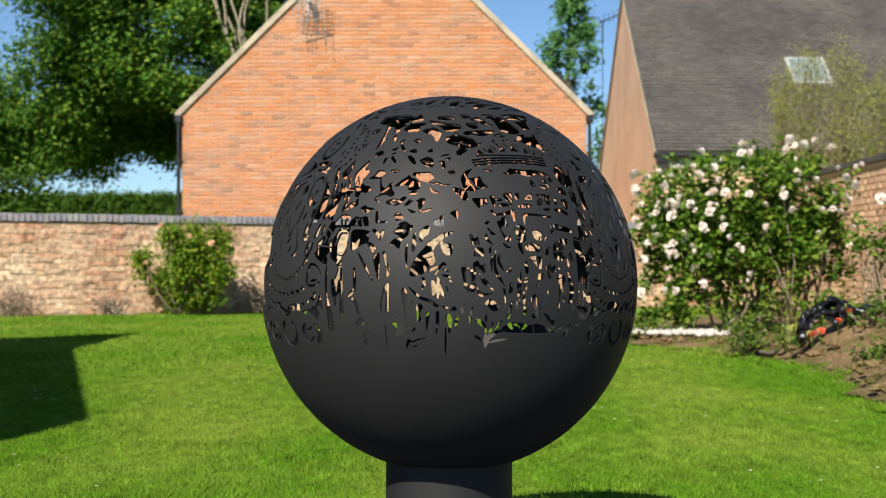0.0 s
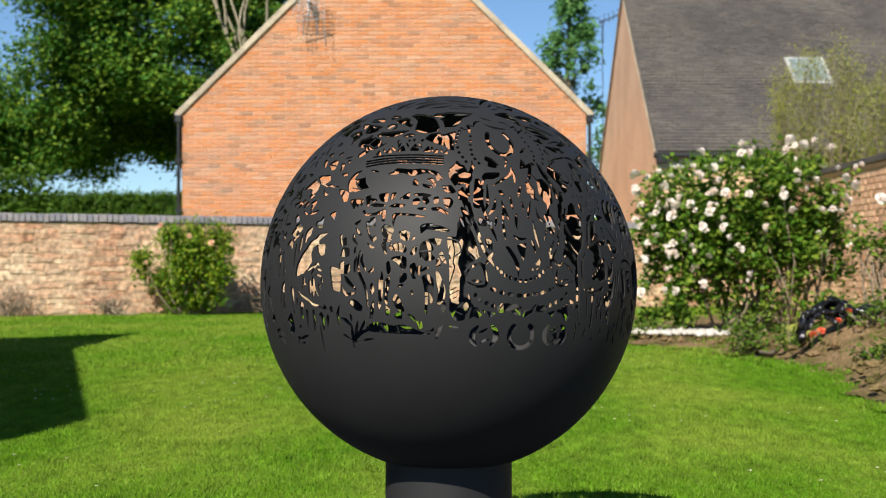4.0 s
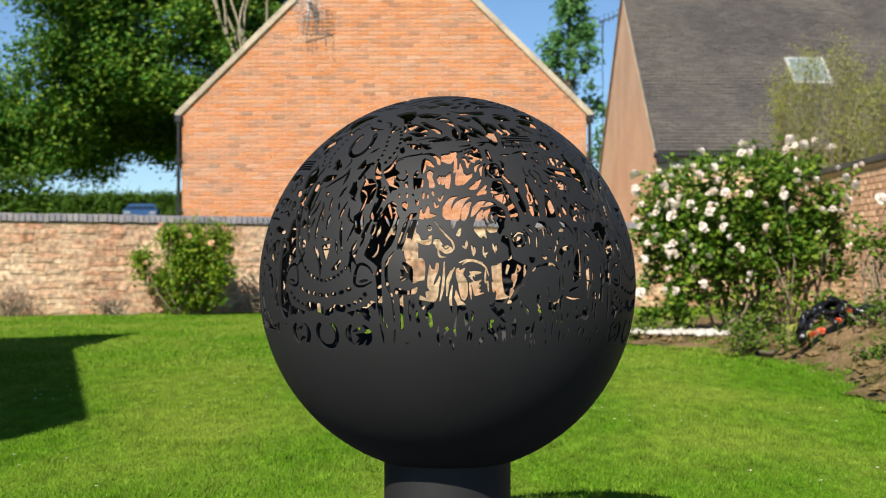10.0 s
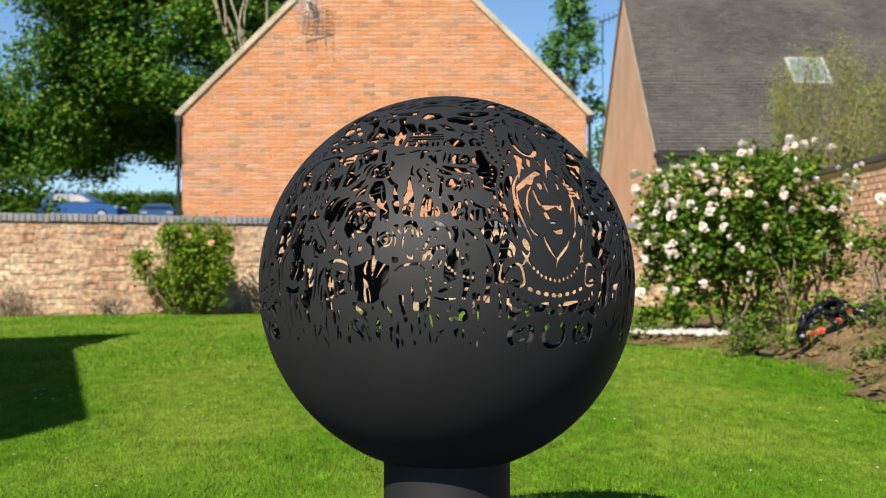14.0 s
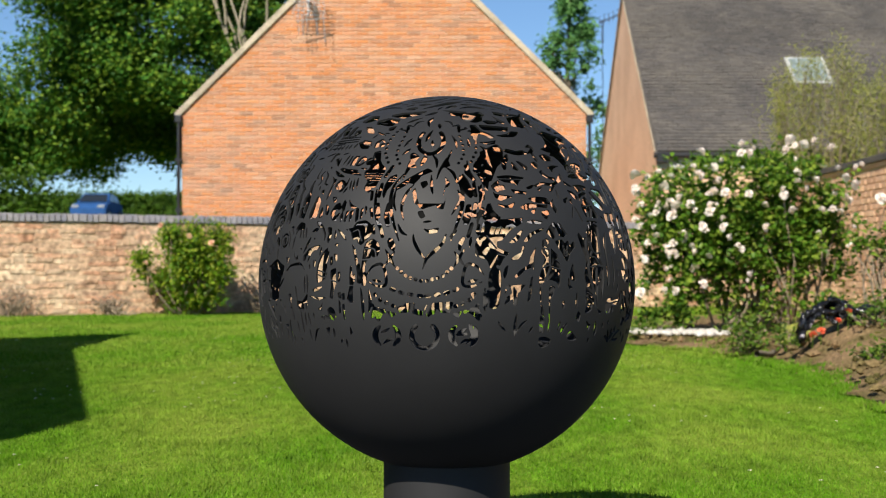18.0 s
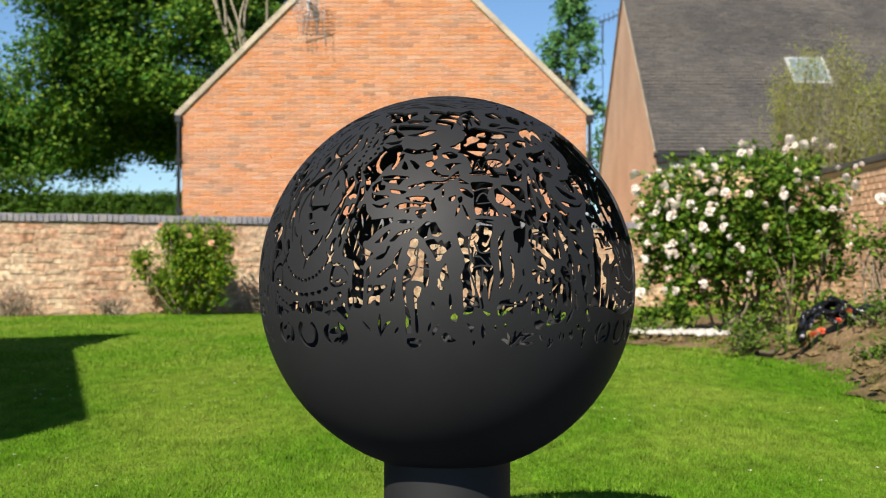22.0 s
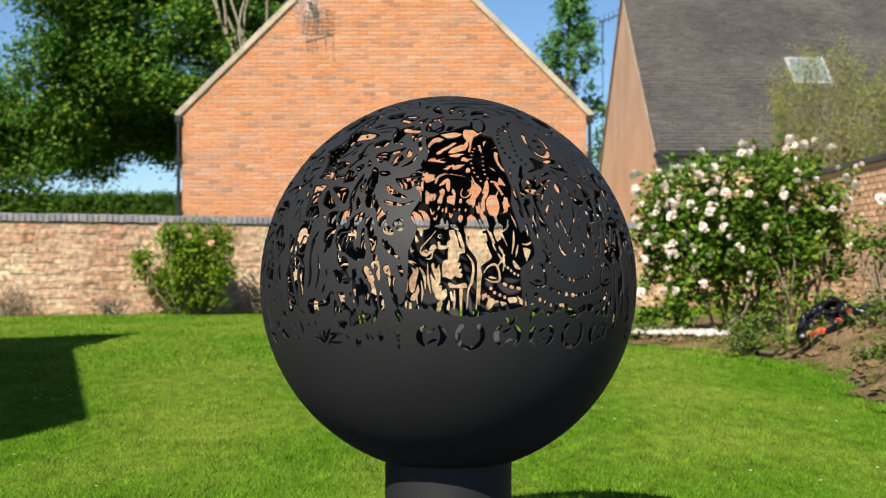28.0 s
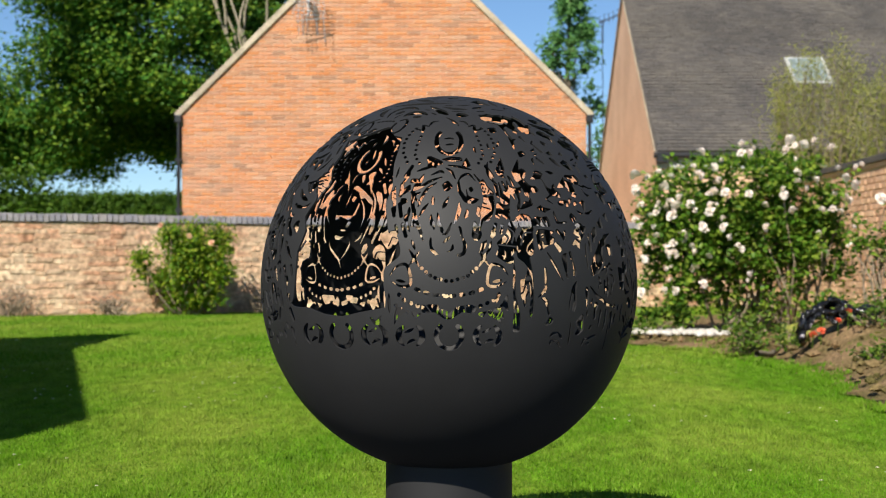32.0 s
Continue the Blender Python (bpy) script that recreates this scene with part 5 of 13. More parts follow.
    curve(ax, [(-48.9, 16.9), (-47.4, 13.9), (-44.4, 7.9), (-40.9, 1.4)], 1.232)
    patch(ax, [(-51.4, 7.9), (-50.4, 8.9), (-49.9, 3.9), (-49.9, -2.1), (-50.9, -5.1), (-51.4, -1.1)])
    patch(ax, [(-54.9, -7.1), (-52.9, -4.1), (-50.9, -1.1), (-51.9, -5.6)])
    patch(ax, [(-53.4, -7.6), (-50.9, -7.1), (-48.9, -10.1), (-48.4, -14.1), (-47.4, -16.6), (-48.9, -16.1), (-49.9, -12.6), (-51.4, -9.1)])
    patch(ax, [(-49.9, -20.6), (-47.4, -17.6), (-45.4, -19.1), (-45.9, -21.1), (-48.9, -22.1)])
    patch(ax, [(-35.9, -4.1), (-34.9, -1.1), (-32.1, 1.4), (-32.4, -3.1), (-31.9, -12.1), (-32.9, -15.1), (-34.4, -14.1), (-33.9, -6.1)])
    curve(ax, [(-35.4, -4.1), (-36.4, -10.1), (-36.4, -15.6)], 0.896)
    patch(ax, [(-41.4, 28.4), (-39.9, 29.4), (-37.4, 26.9), (-35.9, 28.9), (-34.9, 27.9), (-35.9, 24.9), (-37.9, 22.9), (-38.9, 25.9)])
    patch(ax, [(-61.9, -8.1), (-60.9, -5.1), (-60.1, -10.1), (-60.9, -12.1)])
    curve(ax, [(-63.9, -14.1), (-63.4, -18.1)], 1.12)
    patch(ax, [(-29.9, 27.4), (-26.9, 30.9), (-23.9, 31.9), (-24.9, 27.9), (-25.9, 25.4)])
    patch(ax, [(-24.4, 30.9), (-19.9, 31.4), (-19.9, 29.9), (-21.9, 27.9), (-23.9, 28.9)])
    patch(ax, [(-32.4, 20.9), (-29.9, 23.9), (-26.9, 24.9), (-22.9, 27.9), (-21.9, 26.4), (-25.9, 22.9), (-26.9, 18.9), (-28.9, 19.9), (-29.9, 21.4)])
    curve(ax, [(-29.4, 25.4), (-26.4, 22.7)], 0.7, True, False)
    patch(ax, [(-23.9, 15.9), (-23.4, 20.9), (-22.4, 21.9), (-22.7, 13.9), (-22.9, 7.9), (-23.7, 9.9)])
    patch(ax, [(-19.9, 24.9), (-18.4, 27.9), (-17.9, 21.9), (-18.9, 17.4), (-20.4, 17.9)])
    patch(ax, [(-16.4, 22.9), (-16.1, 27.9), (-12.9, 30.9), (-10.9, 30.9), (-11.4, 26.9), (-13.9, 24.9), (-14.9, 22.4), (-15.9, 22.9)])
    patch(ax, [(-18.9, 12.9), (-16.9, 15.9), (-13.9, 18.9), (-10.9, 22.9), (-6.9, 24.9), (-4.9, 26.9), (2.1, 27.9), (-3.9, 23.9), (-3.9, 21.9), (-7.9, 19.9), (-8.9, 15.9), (-7.9, 11.9), (-10.9, 8.9), (-13.9, 6.9), (-16.9, 4.9), (-19.9, 3.9), (-21.4, 4.9), (-20.9, 8.9)])
    patch(ax, [(-4.9, 20.9), (-1.9, 21.9), (1.1, 20.9), (1.1, 15.9), (-1.9, 15.4), (-3.9, 17.4)])
    curve(ax, [(-15.4, 4.9), (-12.9, 7.9), (-9.9, 9.4)], 1.344)
    curve(ax, [(-14.9, 3.7), (-13.9, 1.9), (-14.9, -3.1)], 1.344)
    curve(ax, [(-11.9, 6.7), (-8.9, 8.2), (-5.9, 9.7)], 1.232)
    patch(ax, [(-9.9, 1.9), (-7.9, 0.9), (-7.4, -4.1), (-9.4, -6.1)])
    patch(ax, [(-6.9, 3.9), (-4.9, 0.9), (-5.4, -6.1), (-6.9, -7.6)])
    curve(ax, [(-7.9, 4.9), (-3.9, 10.7), (-1.9, 9.9)], 1.232)
    curve(ax, [(-3.9, 7.9), (0.1, 6.9)], 1.12)
    curve(ax, [(-4.4, 4.9), (0.1, 3.9)], 1.12)
    curve(ax, [(-4.9, -1.1), (-3.9, -5.1), (-1.9, -7.1)], 1.12)
    curve(ax, [(-1.9, -0.1), (-0.9, -4.1)], 1.12)
    curve(ax, [(0.1, 3.4), (0.6, -0.6)], 1.12)
    curve(ax, [(-13.9, -0.1), (-11.9, -0.6)], 1.008)
    patch(ax, [(6.1, 8.9), (12.1, 7.9), (13.6, 3.9), (13.1, -4.1), (8.1, -3.1), (7.1, 1.9)])
    curve(ax, [(6.6, 0.9), (13.6, 0.9)], 0.7, True, False)
    patch(ax, [(10.1, -16.1), (12.6, -11.1), (12.1, -14.1), (11.1, -22.1), (10.6, -22.1)])
    curve(ax, [(-21.9, -1.6), (-18.9, -4.6), (-15.9, -7.1), (-10.9, -9.1), (-6.9, -11.6), (-1.9, -12.6), (1.1, -14.1)], 1.568)
    patch(ax, [(1.1, -13.1), (2.1, -11.6), (3.6, -13.1), (2.6, -14.6)])
    patch(ax, [(-25.9, -4.1), (-24.9, -1.6), (-22.9, -4.1), (-22.9, -12.1), (-23.9, -14.1), (-24.9, -9.1)])
    curve(ax, [(-19.9, -8.1), (-20.1, -12.6)], 1.344)
    patch(ax, [(-17.9, -11.1), (-15.9, -10.1), (-14.4, -12.1), (-15.9, -15.1), (-15.4, -19.1), (-17.4, -20.1), (-17.9, -16.1)])
    curve(ax, [(-23.4, -14.6), (-23.1, -18.3)], 1.12)
    patch(ax, [(-12.9, -16.1), (-11.9, -14.1), (-10.9, -16.1), (-11.9, -23.1), (-12.6, -24.6)])
    patch(ax, [(-7.4, -15.1), (-5.9, -14.6), (-5.9, -22.1), (-7.4, -26.6)])
    patch(ax, [(-2.4, -17.1), (-0.4, -15.6), (1.1, -19.1), (0.1, -26.1), (-0.9, -25.1), (-0.9, -21.1)])
    patch(ax, [(2.6, -19.1), (4.1, -16.6), (4.6, -19.1), (3.1, -24.1)])
    patch(ax, [(5.6, -13.1), (7.1, -12.1), (7.6, -15.1), (6.1, -15.6)])
    patch(ax, [(-30.9, -21.1), (-29.4, -19.1), (-26.9, -16.6), (-25.4, -18.1), (-24.4, -25.1), (-25.9, -27.1), (-27.9, -28.1), (-29.9, -27.1), (-28.4, -24.1)])
    curve(ax, [(-45.4, -28.1), (-43.9, -26.6), (-40.9, -26.1)], 1.456)
    curve(ax, [(-43.9, -30.1), (-40.4, -31.1), (-37.4, -34.1)], 1.456)
    curve(ax, [(-44.4, -32.3), (-43.9, -29.3)], 1.344)
    curve(ax, [(-40.7, -26.6), (-37.9, -29.3)], 1.344)
    curve(ax, [(-19.9, -25.1), (-18.4, -23.1)], 1.344)
    curve(ax, [(-22.9, -34.1), (-21.9, -30.1), (-19.9, -31.1)], 1.344)
    curve(ax, [(-20.9, -31.1), (-16.9, -29.6), (-12.9, -28.6)], 1.232)
    curve(ax, [(-19.9, -33.3), (-16.9, -32.6)], 1.12)


def scene_wagon(ax):
    patch(ax, [(-42.4, 78.9), (-40.9, 80.4), (-38.9, 82.4), (-37.9, 80.9), (-36.9, 79.9), (-39.9, 78.4), (-41.9, 77.4)])
    patch(ax, [(-38.4, 84.4), (-36.4, 85.4), (-31.9, 84.9), (-26.4, 84.4), (-25.9, 83.4), (-27.9, 81.9), (-32.9, 80.4), (-34.9, 81.9)])
    patch(ax, [(-23.4, 84.4), (-20.9, 85.7), (-17.4, 84.9), (-17.9, 82.9), (-21.4, 82.4)])
    patch(ax, [(-18.9, 87.4), (-13.9, 88.9), (-10.9, 87.9), (-10.9, 85.9), (-8.4, 84.9), (-9.9, 83.7), (-12.9, 84.9), (-16.9, 85.9)])
    patch(ax, [(-10.9, 89.4), (-8.4, 90.7), (-3.9, 90.4), (-1.4, 89.4), (1.1, 88.9), (1.6, 86.4), (-0.9, 85.9), (-2.9, 87.1), (-5.9, 86.4), (-8.4, 88.4)])
    patch(ax, [(-6.9, 83.4), (-4.4, 85.7), (1.1, 86.1), (6.1, 83.9), (5.1, 81.4), (1.1, 80.4), (-2.9, 80.7), (-5.9, 81.7)])
    patch(ax, [(-27.9, 79.9), (-24.9, 80.9), (-20.9, 81.4), (-14.9, 81.9), (-9.9, 81.9), (-12.9, 80.4), (-17.9, 78.7), (-20.9, 78.7), (-23.9, 79.4), (-26.9, 78.7)])
    patch(ax, [(-12.9, 78.9), (-8.9, 80.4), (-5.9, 79.4), (-7.9, 78.4)])
    curve(ax, [(-33.4, 86.4), (-25.9, 86.9)], 0.896)
    curve(ax, [(-32.9, 87.9), (-26.4, 88.7)], 0.896)
    curve(ax, [(-22.4, 88.9), (-20.9, 87.9), (-18.9, 88.7)], 0.896)
    patch(ax, [(2.1, 90.4), (9.1, 91.4), (17.1, 90.9), (21.1, 90.4), (19.1, 88.9), (16.6, 87.9), (15.1, 83.9), (11.1, 83.4), (8.1, 84.9), (8.6, 87.4), (5.1, 88.4)])
    patch(ax, [(0.1, 77.9), (3.1, 79.9), (5.1, 80.4), (7.1, 80.4), (11.1, 78.4), (13.1, 80.4), (15.1, 80.9), (15.1, 71.9), (11.1, 73.4), (7.1, 74.4), (9.1, 76.4), (6.1, 77.4), (3.1, 76.4)])
    curve(ax, [(7.6, 80.4), (9.1, 77.4), (15.1, 75.4)], 0.7, True, False)
    patch(ax, [(-37.9, 75.4), (-36.9, 77.4), (-33.9, 77.9), (-30.9, 79.9), (-28.9, 77.4), (-24.4, 76.4), (-23.9, 74.4), (-26.9, 72.9), (-30.9, 72.4), (-34.9, 72.9), (-37.9, 73.9)])
    curve(ax, [(-35.4, 74.4), (-31.9, 74.4), (-27.9, 72.7)], 0.7, True, False)
    patch(ax, [(-36.4, 69.9), (-32.9, 70.9), (-30.4, 70.9), (-33.9, 68.9), (-35.4, 67.9), (-36.9, 68.1)])
    curve(ax, [(-29.9, 71.9), (-25.9, 73.1), (-21.4, 75.2)], 1.12)
    dashes(ax, [(-31.4, 65.4), (-22.9, 66.7), (-12.9, 67.4), (-2.9, 67.4), (7.1, 66.9), (14.3, 66.2)], 0.9, 3.6, 2.7)
    dashes(ax, [(-31.4, 64.1), (-22.9, 65.4), (-12.9, 66.1), (-2.9, 66.1), (7.1, 65.5), (14.1, 64.9)], 0.9, 3.6, 2.7)
    dashes(ax, [(-31.1, 62.7), (-22.9, 64.1), (-12.9, 64.8), (-2.9, 64.8), (7.1, 64.2), (13.6, 63.6)], 0.9, 3.6, 2.7)
    dashes(ax, [(-27.9, 67.7), (-22.9, 68.4), (-12.9, 68.8), (-2.9, 68.8), (7.1, 68.2), (13.1, 67.7)], 0.8, 3.6, 2.7)
    patch(ax, [(-15.4, 76.4), (-13.9, 76.9), (-14.4, 74.1)])
    patch(ax, [(-26.4, 68.9), (-24.9, 71.4), (-23.4, 69.1)])
    patch(ax, [(-20.7, 69.9), (-18.9, 72.4), (-17.4, 70.1)])
    patch(ax, [(-14.4, 70.9), (-11.7, 73.9), (-9.9, 71.1)])
    patch(ax, [(-7.4, 71.3), (-4.9, 74.7), (-2.4, 71.1)])
    patch(ax, [(0.1, 70.4), (2.1, 73.4), (3.9, 70.7)])
    patch(ax, [(5.6, 69.7), (7.1, 72.1), (8.1, 69.9)])
    patch(ax, [(11.1, 69.4), (12.6, 71.2), (13.1, 69.2)])
    curve(ax, [(-22.4, 72.1), (-21.1, 70.1)], 0.896)
    curve(ax, [(-17.9, 73.7), (-15.7, 71.1)], 0.896)
    curve(ax, [(-12.9, 75.4), (-14.4, 72.4)], 0.896)
    curve(ax, [(-9.9, 75.4), (-8.4, 72.9)], 0.896)
    curve(ax, [(-3.4, 75.4), (-0.9, 72.4)], 0.896)
    curve(ax, [(4.1, 73.1), (5.1, 70.7)], 0.896)
    curve(ax, [(9.1, 71.7), (10.3, 69.9)], 0.896)
    patch(ax, [(-9.4, 76.9), (-7.9, 76.9), (-8.4, 75.7)])
    patch(ax, [(-6.7, 77.3), (-5.2, 77.3), (-5.9, 75.7)])
    patch(ax, [(-2.4, 76.9), (-0.4, 77.1), (-1.4, 75.7)])
    patch(ax, [(-17.9, 58.9), (-14.9, 59.9), (-12.9, 61.7), (-4.9, 61.1), (0.1, 61.4), (7.1, 60.4), (10.1, 58.9), (12.6, 55.9), (10.6, 55.4), (7.1, 58.4), (3.1, 59.1), (0.1, 58.4), (-2.4, 57.9), (-4.9, 57.9), (-9.9, 59.4), (-13.9, 58.4)])
    patch(ax, [(-3.4, 52.9), (-2.9, 55.9), (-0.9, 54.9), (-0.4, 52.4)])
    patch(ax, [(2.1, 53.4), (7.1, 52.1), (6.1, 50.9), (2.6, 51.9)])
    patch(ax, [(4.1, 55.9), (7.1, 56.4), (9.1, 52.9), (8.1, 51.4), (6.6, 53.9)])
    patch(ax, [(-40.4, 52.9), (-39.9, 55.9), (-36.9, 59.4), (-32.9, 60.9), (-35.9, 57.9), (-37.9, 55.9), (-35.4, 55.9), (-32.9, 56.4), (-30.4, 56.9), (-29.9, 53.9), (-27.9, 51.4), (-30.9, 50.9), (-33.9, 49.9), (-37.9, 49.4), (-39.9, 49.4)])
    curve(ax, [(-35.9, 54.9), (-34.4, 51.9), (-32.4, 50.9)], 0.8, True, False)
    curve(ax, [(-27.4, 60.9), (-22.9, 59.9)], 1.008)
    patch(ax, [(-37.9, 44.4), (-36.9, 45.4), (-30.4, 45.4), (-30.9, 41.9), (-32.4, 42.9), (-33.4, 40.9), (-34.4, 42.4), (-35.4, 39.9), (-36.4, 41.4)])
    patch(ax, [(-28.9, 46.4), (-25.9, 47.4), (-26.4, 45.9), (-22.9, 45.4), (-22.4, 44.4), (-24.9, 43.9), (-25.9, 45.4), (-26.9, 41.9), (-27.9, 41.4)])
    patch(ax, [(-21.4, 47.9), (-16.4, 48.7), (-16.7, 43.9), (-19.4, 44.1), (-20.9, 45.4)])
    patch(ax, [(-14.4, 48.4), (-11.9, 48.9), (-12.9, 45.4), (-14.9, 45.4)])
    patch(ax, [(-9.9, 45.4), (-5.9, 48.4), (-4.4, 48.7), (-4.7, 45.4), (-8.4, 45.4)])
    patch(ax, [(-2.9, 47.9), (2.1, 48.4), (7.1, 47.4), (6.1, 46.4), (1.1, 46.9)])
    patch(ax, [(-2.4, 44.9), (0.1, 45.9), (1.6, 44.4), (0.1, 42.4), (-2.4, 42.4)])
    patch(ax, [(2.6, 45.9), (4.6, 46.7), (6.6, 43.9), (5.1, 42.4), (3.1, 43.9)])
    patch(ax, [(8.6, 45.9), (11.1, 46.4), (11.1, 42.9), (9.1, 42.9)])
    patch(ax, [(14.1, 51.9), (17.1, 52.4), (20.1, 48.9), (17.1, 48.4), (15.1, 49.9)])
    patch(ax, [(13.6, 45.4), (17.1, 45.9), (19.1, 43.9), (18.1, 40.9), (16.1, 41.4)])
    patch(ax, [(-25.9, 42.4), (-22.9, 43.1), (-17.4, 42.4), (-18.9, 41.3), (-23.9, 41.3)])
    patch(ax, [(-15.4, 41.4), (-11.9, 42.9), (-6.4, 42.4), (-7.9, 41.1), (-12.9, 40.9)])
    patch(ax, [(0.1, 40.4), (4.1, 40.9), (5.1, 39.9), (2.1, 39.4)])
    patch(ax, [(7.6, 40.4), (12.1, 40.9), (17.1, 37.9), (16.1, 36.9), (12.1, 38.9), (8.6, 39.1)])
    patch(ax, [(-30.4, 38.9), (-28.9, 39.4), (-27.9, 37.4), (-22.9, 38.1), (-17.9, 40.1), (-17.1, 38.4), (-17.4, 33.4), (-18.9, 33.9), (-19.1, 36.9), (-22.4, 36.9), (-27.9, 36.4)])
    patch(ax, [(-25.4, 34.9), (-23.9, 35.7), (-22.9, 35.7), (-22.4, 30.9), (-24.9, 30.9)])
    patch(ax, [(-34.4, 32.4), (-30.9, 34.4), (-31.4, 32.9), (-33.4, 31.4)])
    patch(ax, [(-12.9, 32.9), (-13.1, 36.9), (-10.9, 37.9), (-2.9, 37.4), (5.1, 36.1), (3.1, 35.7), (-2.9, 36.4), (-9.9, 36.7), (-11.4, 34.9), (-12.1, 30.9)])
    curve(ax, [(3.1, 31.4), (9.1, 31.9)], 1.12)
    patch(ax, [(15.1, 61.4), (18.1, 63.9), (18.6, 65.4), (21.1, 63.4), (22.6, 62.9), (24.6, 59.9), (25.1, 56.9), (23.6, 53.9), (21.1, 52.4), (19.1, 53.9), (17.6, 56.9), (16.6, 59.9)])
    patch(ax, [(25.1, 52.9), (26.1, 56.9), (27.1, 57.9), (27.6, 55.9), (26.1, 52.9)])
    patch(ax, [(29.1, 52.9), (30.1, 55.9), (31.6, 54.9), (32.1, 50.9), (34.1, 49.9), (33.1, 43.9), (32.6, 39.9), (31.6, 40.9), (30.6, 44.9), (29.6, 47.9)])
    curve(ax, [(31.1, 53.9), (31.3, 47.9), (32.6, 43.9)], 0.7, True, False)
    curve(ax, [(23.1, 51.4), (24.6, 47.9), (26.1, 42.9), (27.6, 39.9)], 1.568)
    patch(ax, [(23.6, 33.9), (25.1, 36.4), (26.1, 33.9), (25.6, 31.4)])
    curve(ax, [(28.6, 36.4), (31.1, 31.9)], 1.12)
    curve(ax, [(26.1, 65.4), (27.1, 61.9), (26.6, 57.9)], 1.008)
    patch(ax, [(-42.9, 25.9), (-41.4, 26.4), (-40.9, 23.9), (-38.9, 24.9), (-38.4, 20.9), (-41.9, 20.9)])
    patch(ax, [(-41.9, 14.9), (-40.4, 19.4), (-36.9, 18.9), (-36.9, 14.9)])
    patch(ax, [(-42.4, 10.9), (-39.9, 12.4), (-38.9, 9.9), (-36.4, 10.9), (-36.4, 6.9), (-38.4, 5.4), (-41.9, 5.9)])
    patch(ax, [(-39.4, 4.4), (-36.9, 2.9), (-32.9, -2.1), (-32.4, -3.6), (-36.9, -0.6), (-38.4, 0.9)])
    patch(ax, [(-40.9, -0.1), (-39.9, -3.1), (-36.9, -4.9), (-32.4, -4.6), (-34.9, -5.9), (-38.9, -6.6), (-40.9, -4.1)])
    curve(ax, [(-34.4, 26.9), (-34.4, 23.9), (-31.9, 20.9)], 1.344)
    curve(ax, [(-33.4, 29.9), (-31.4, 26.9), (-29.9, 26.4)], 1.232)
    patch(ax, [(-33.9, 18.9), (-32.9, 19.9), (-32.9, 16.9), (-34.1, 16.4)])
    patch(ax, [(-33.9, 6.9), (-33.9, 11.9), (-32.4, 14.9), (-32.9, 9.9), (-33.1, 5.9)])
    curve(ax, [(-30.4, 17.9), (-31.4, 12.9), (-31.4, 7.9), (-29.9, 3.9), (-27.9, -0.1), (-26.4, -6.1), (-25.9, -13.1)], 1.568)
    curve(ax, [(-28.9, 15.9), (-29.4, 11.9), (-26.9, 6.9)], 1.344)
    patch(ax, [(-27.9, 32.9), (-24.9, 33.9), (-22.4, 33.9), (-23.4, 30.9), (-25.4, 30.9), (-26.4, 28.9), (-23.9, 24.9), (-21.9, 25.9), (-21.4, 23.9), (-23.4, 22.4), (-24.9, 23.9), (-25.9, 25.9)])
    curve(ax, [(-26.4, 21.9), (-24.4, 19.9), (-22.4, 19.4)], 1.008)
    patch(ax, [(-18.9, 29.9), (-16.9, 31.9), (-13.9, 30.9), (-11.9, 28.9), (-12.9, 25.9), (-12.9, 23.4), (-14.9, 23.9), (-17.4, 25.4), (-18.9, 27.9)])
    curve(ax, [(-17.4, 30.4), (-14.9, 27.9), (-12.4, 26.9)], 0.7, True, False)
    patch(ax, [(-18.4, 20.9), (-16.9, 22.7), (-15.9, 21.9), (-15.4, 16.9), (-15.1, 15.9), (-16.7, 16.4)])
    curve(ax, [(-18.4, 23.9), (-13.9, 22.7)], 1.008)
    patch(ax, [(-14.4, 19.4), (-13.4, 21.4), (-12.9, 21.9), (-12.9, 17.9)])
    patch(ax, [(-12.4, 18.9), (-11.7, 21.4), (-8.9, 22.1), (-5.9, 20.9), (-4.4, 18.9), (-4.9, 16.9), (-7.9, 17.4), (-9.9, 17.9), (-11.7, 17.4)])
    patch(ax, [(-8.4, 25.4), (-8.9, 27.9), (-5.9, 28.9), (-2.9, 27.4), (-3.4, 23.9), (-5.4, 23.1), (-7.9, 24.4)])
    curve(ax, [(-1.9, 23.4), (0.1, 25.4)], 1.12)
    patch(ax, [(-2.4, 15.9), (-1.4, 18.9), (1.1, 20.4), (1.1, 17.9), (-0.4, 15.4)])
    patch(ax, [(-12.9, 13.4), (-10.9, 14.7), (-6.9, 14.9), (-4.4, 13.9), (-4.4, 8.9), (-6.4, 7.9), (-8.4, 9.9), (-9.9, 11.7)])
    curve(ax, [(-7.9, 14.7), (-6.4, 9.9)], 0.6, True, False)
    patch(ax, [(-15.4, 10.9), (-13.9, 12.4), (-12.9, 7.9), (-13.4, 5.4), (-14.9, 5.9)])
    patch(ax, [(-25.9, 6.4), (-24.4, 7.4), (-22.9, 8.9), (-22.4, 7.4), (-24.4, 5.9)])
    patch(ax, [(-19.9, 1.9), (-18.4, 3.9), (-17.9, 6.9), (-17.1, 3.9), (-17.4, -6.1), (-17.9, -9.1), (-19.4, -9.1), (-19.9, -4.1)])
    patch(ax, [(-15.9, 1.9), (-13.9, 3.9), (-13.4, 0.9), (-14.4, -6.1), (-14.9, -11.1), (-16.4, -10.1), (-16.4, -6.1)])
    patch(ax, [(-24.4, -1.1), (-23.4, 0.9), (-22.1, -3.1), (-23.4, -5.6), (-24.4, -4.6)])
    patch(ax, [(-7.4, 4.9), (-4.4, 5.9), (-3.9, 2.9), (-5.9, 0.9), (-7.9, 0.9)])
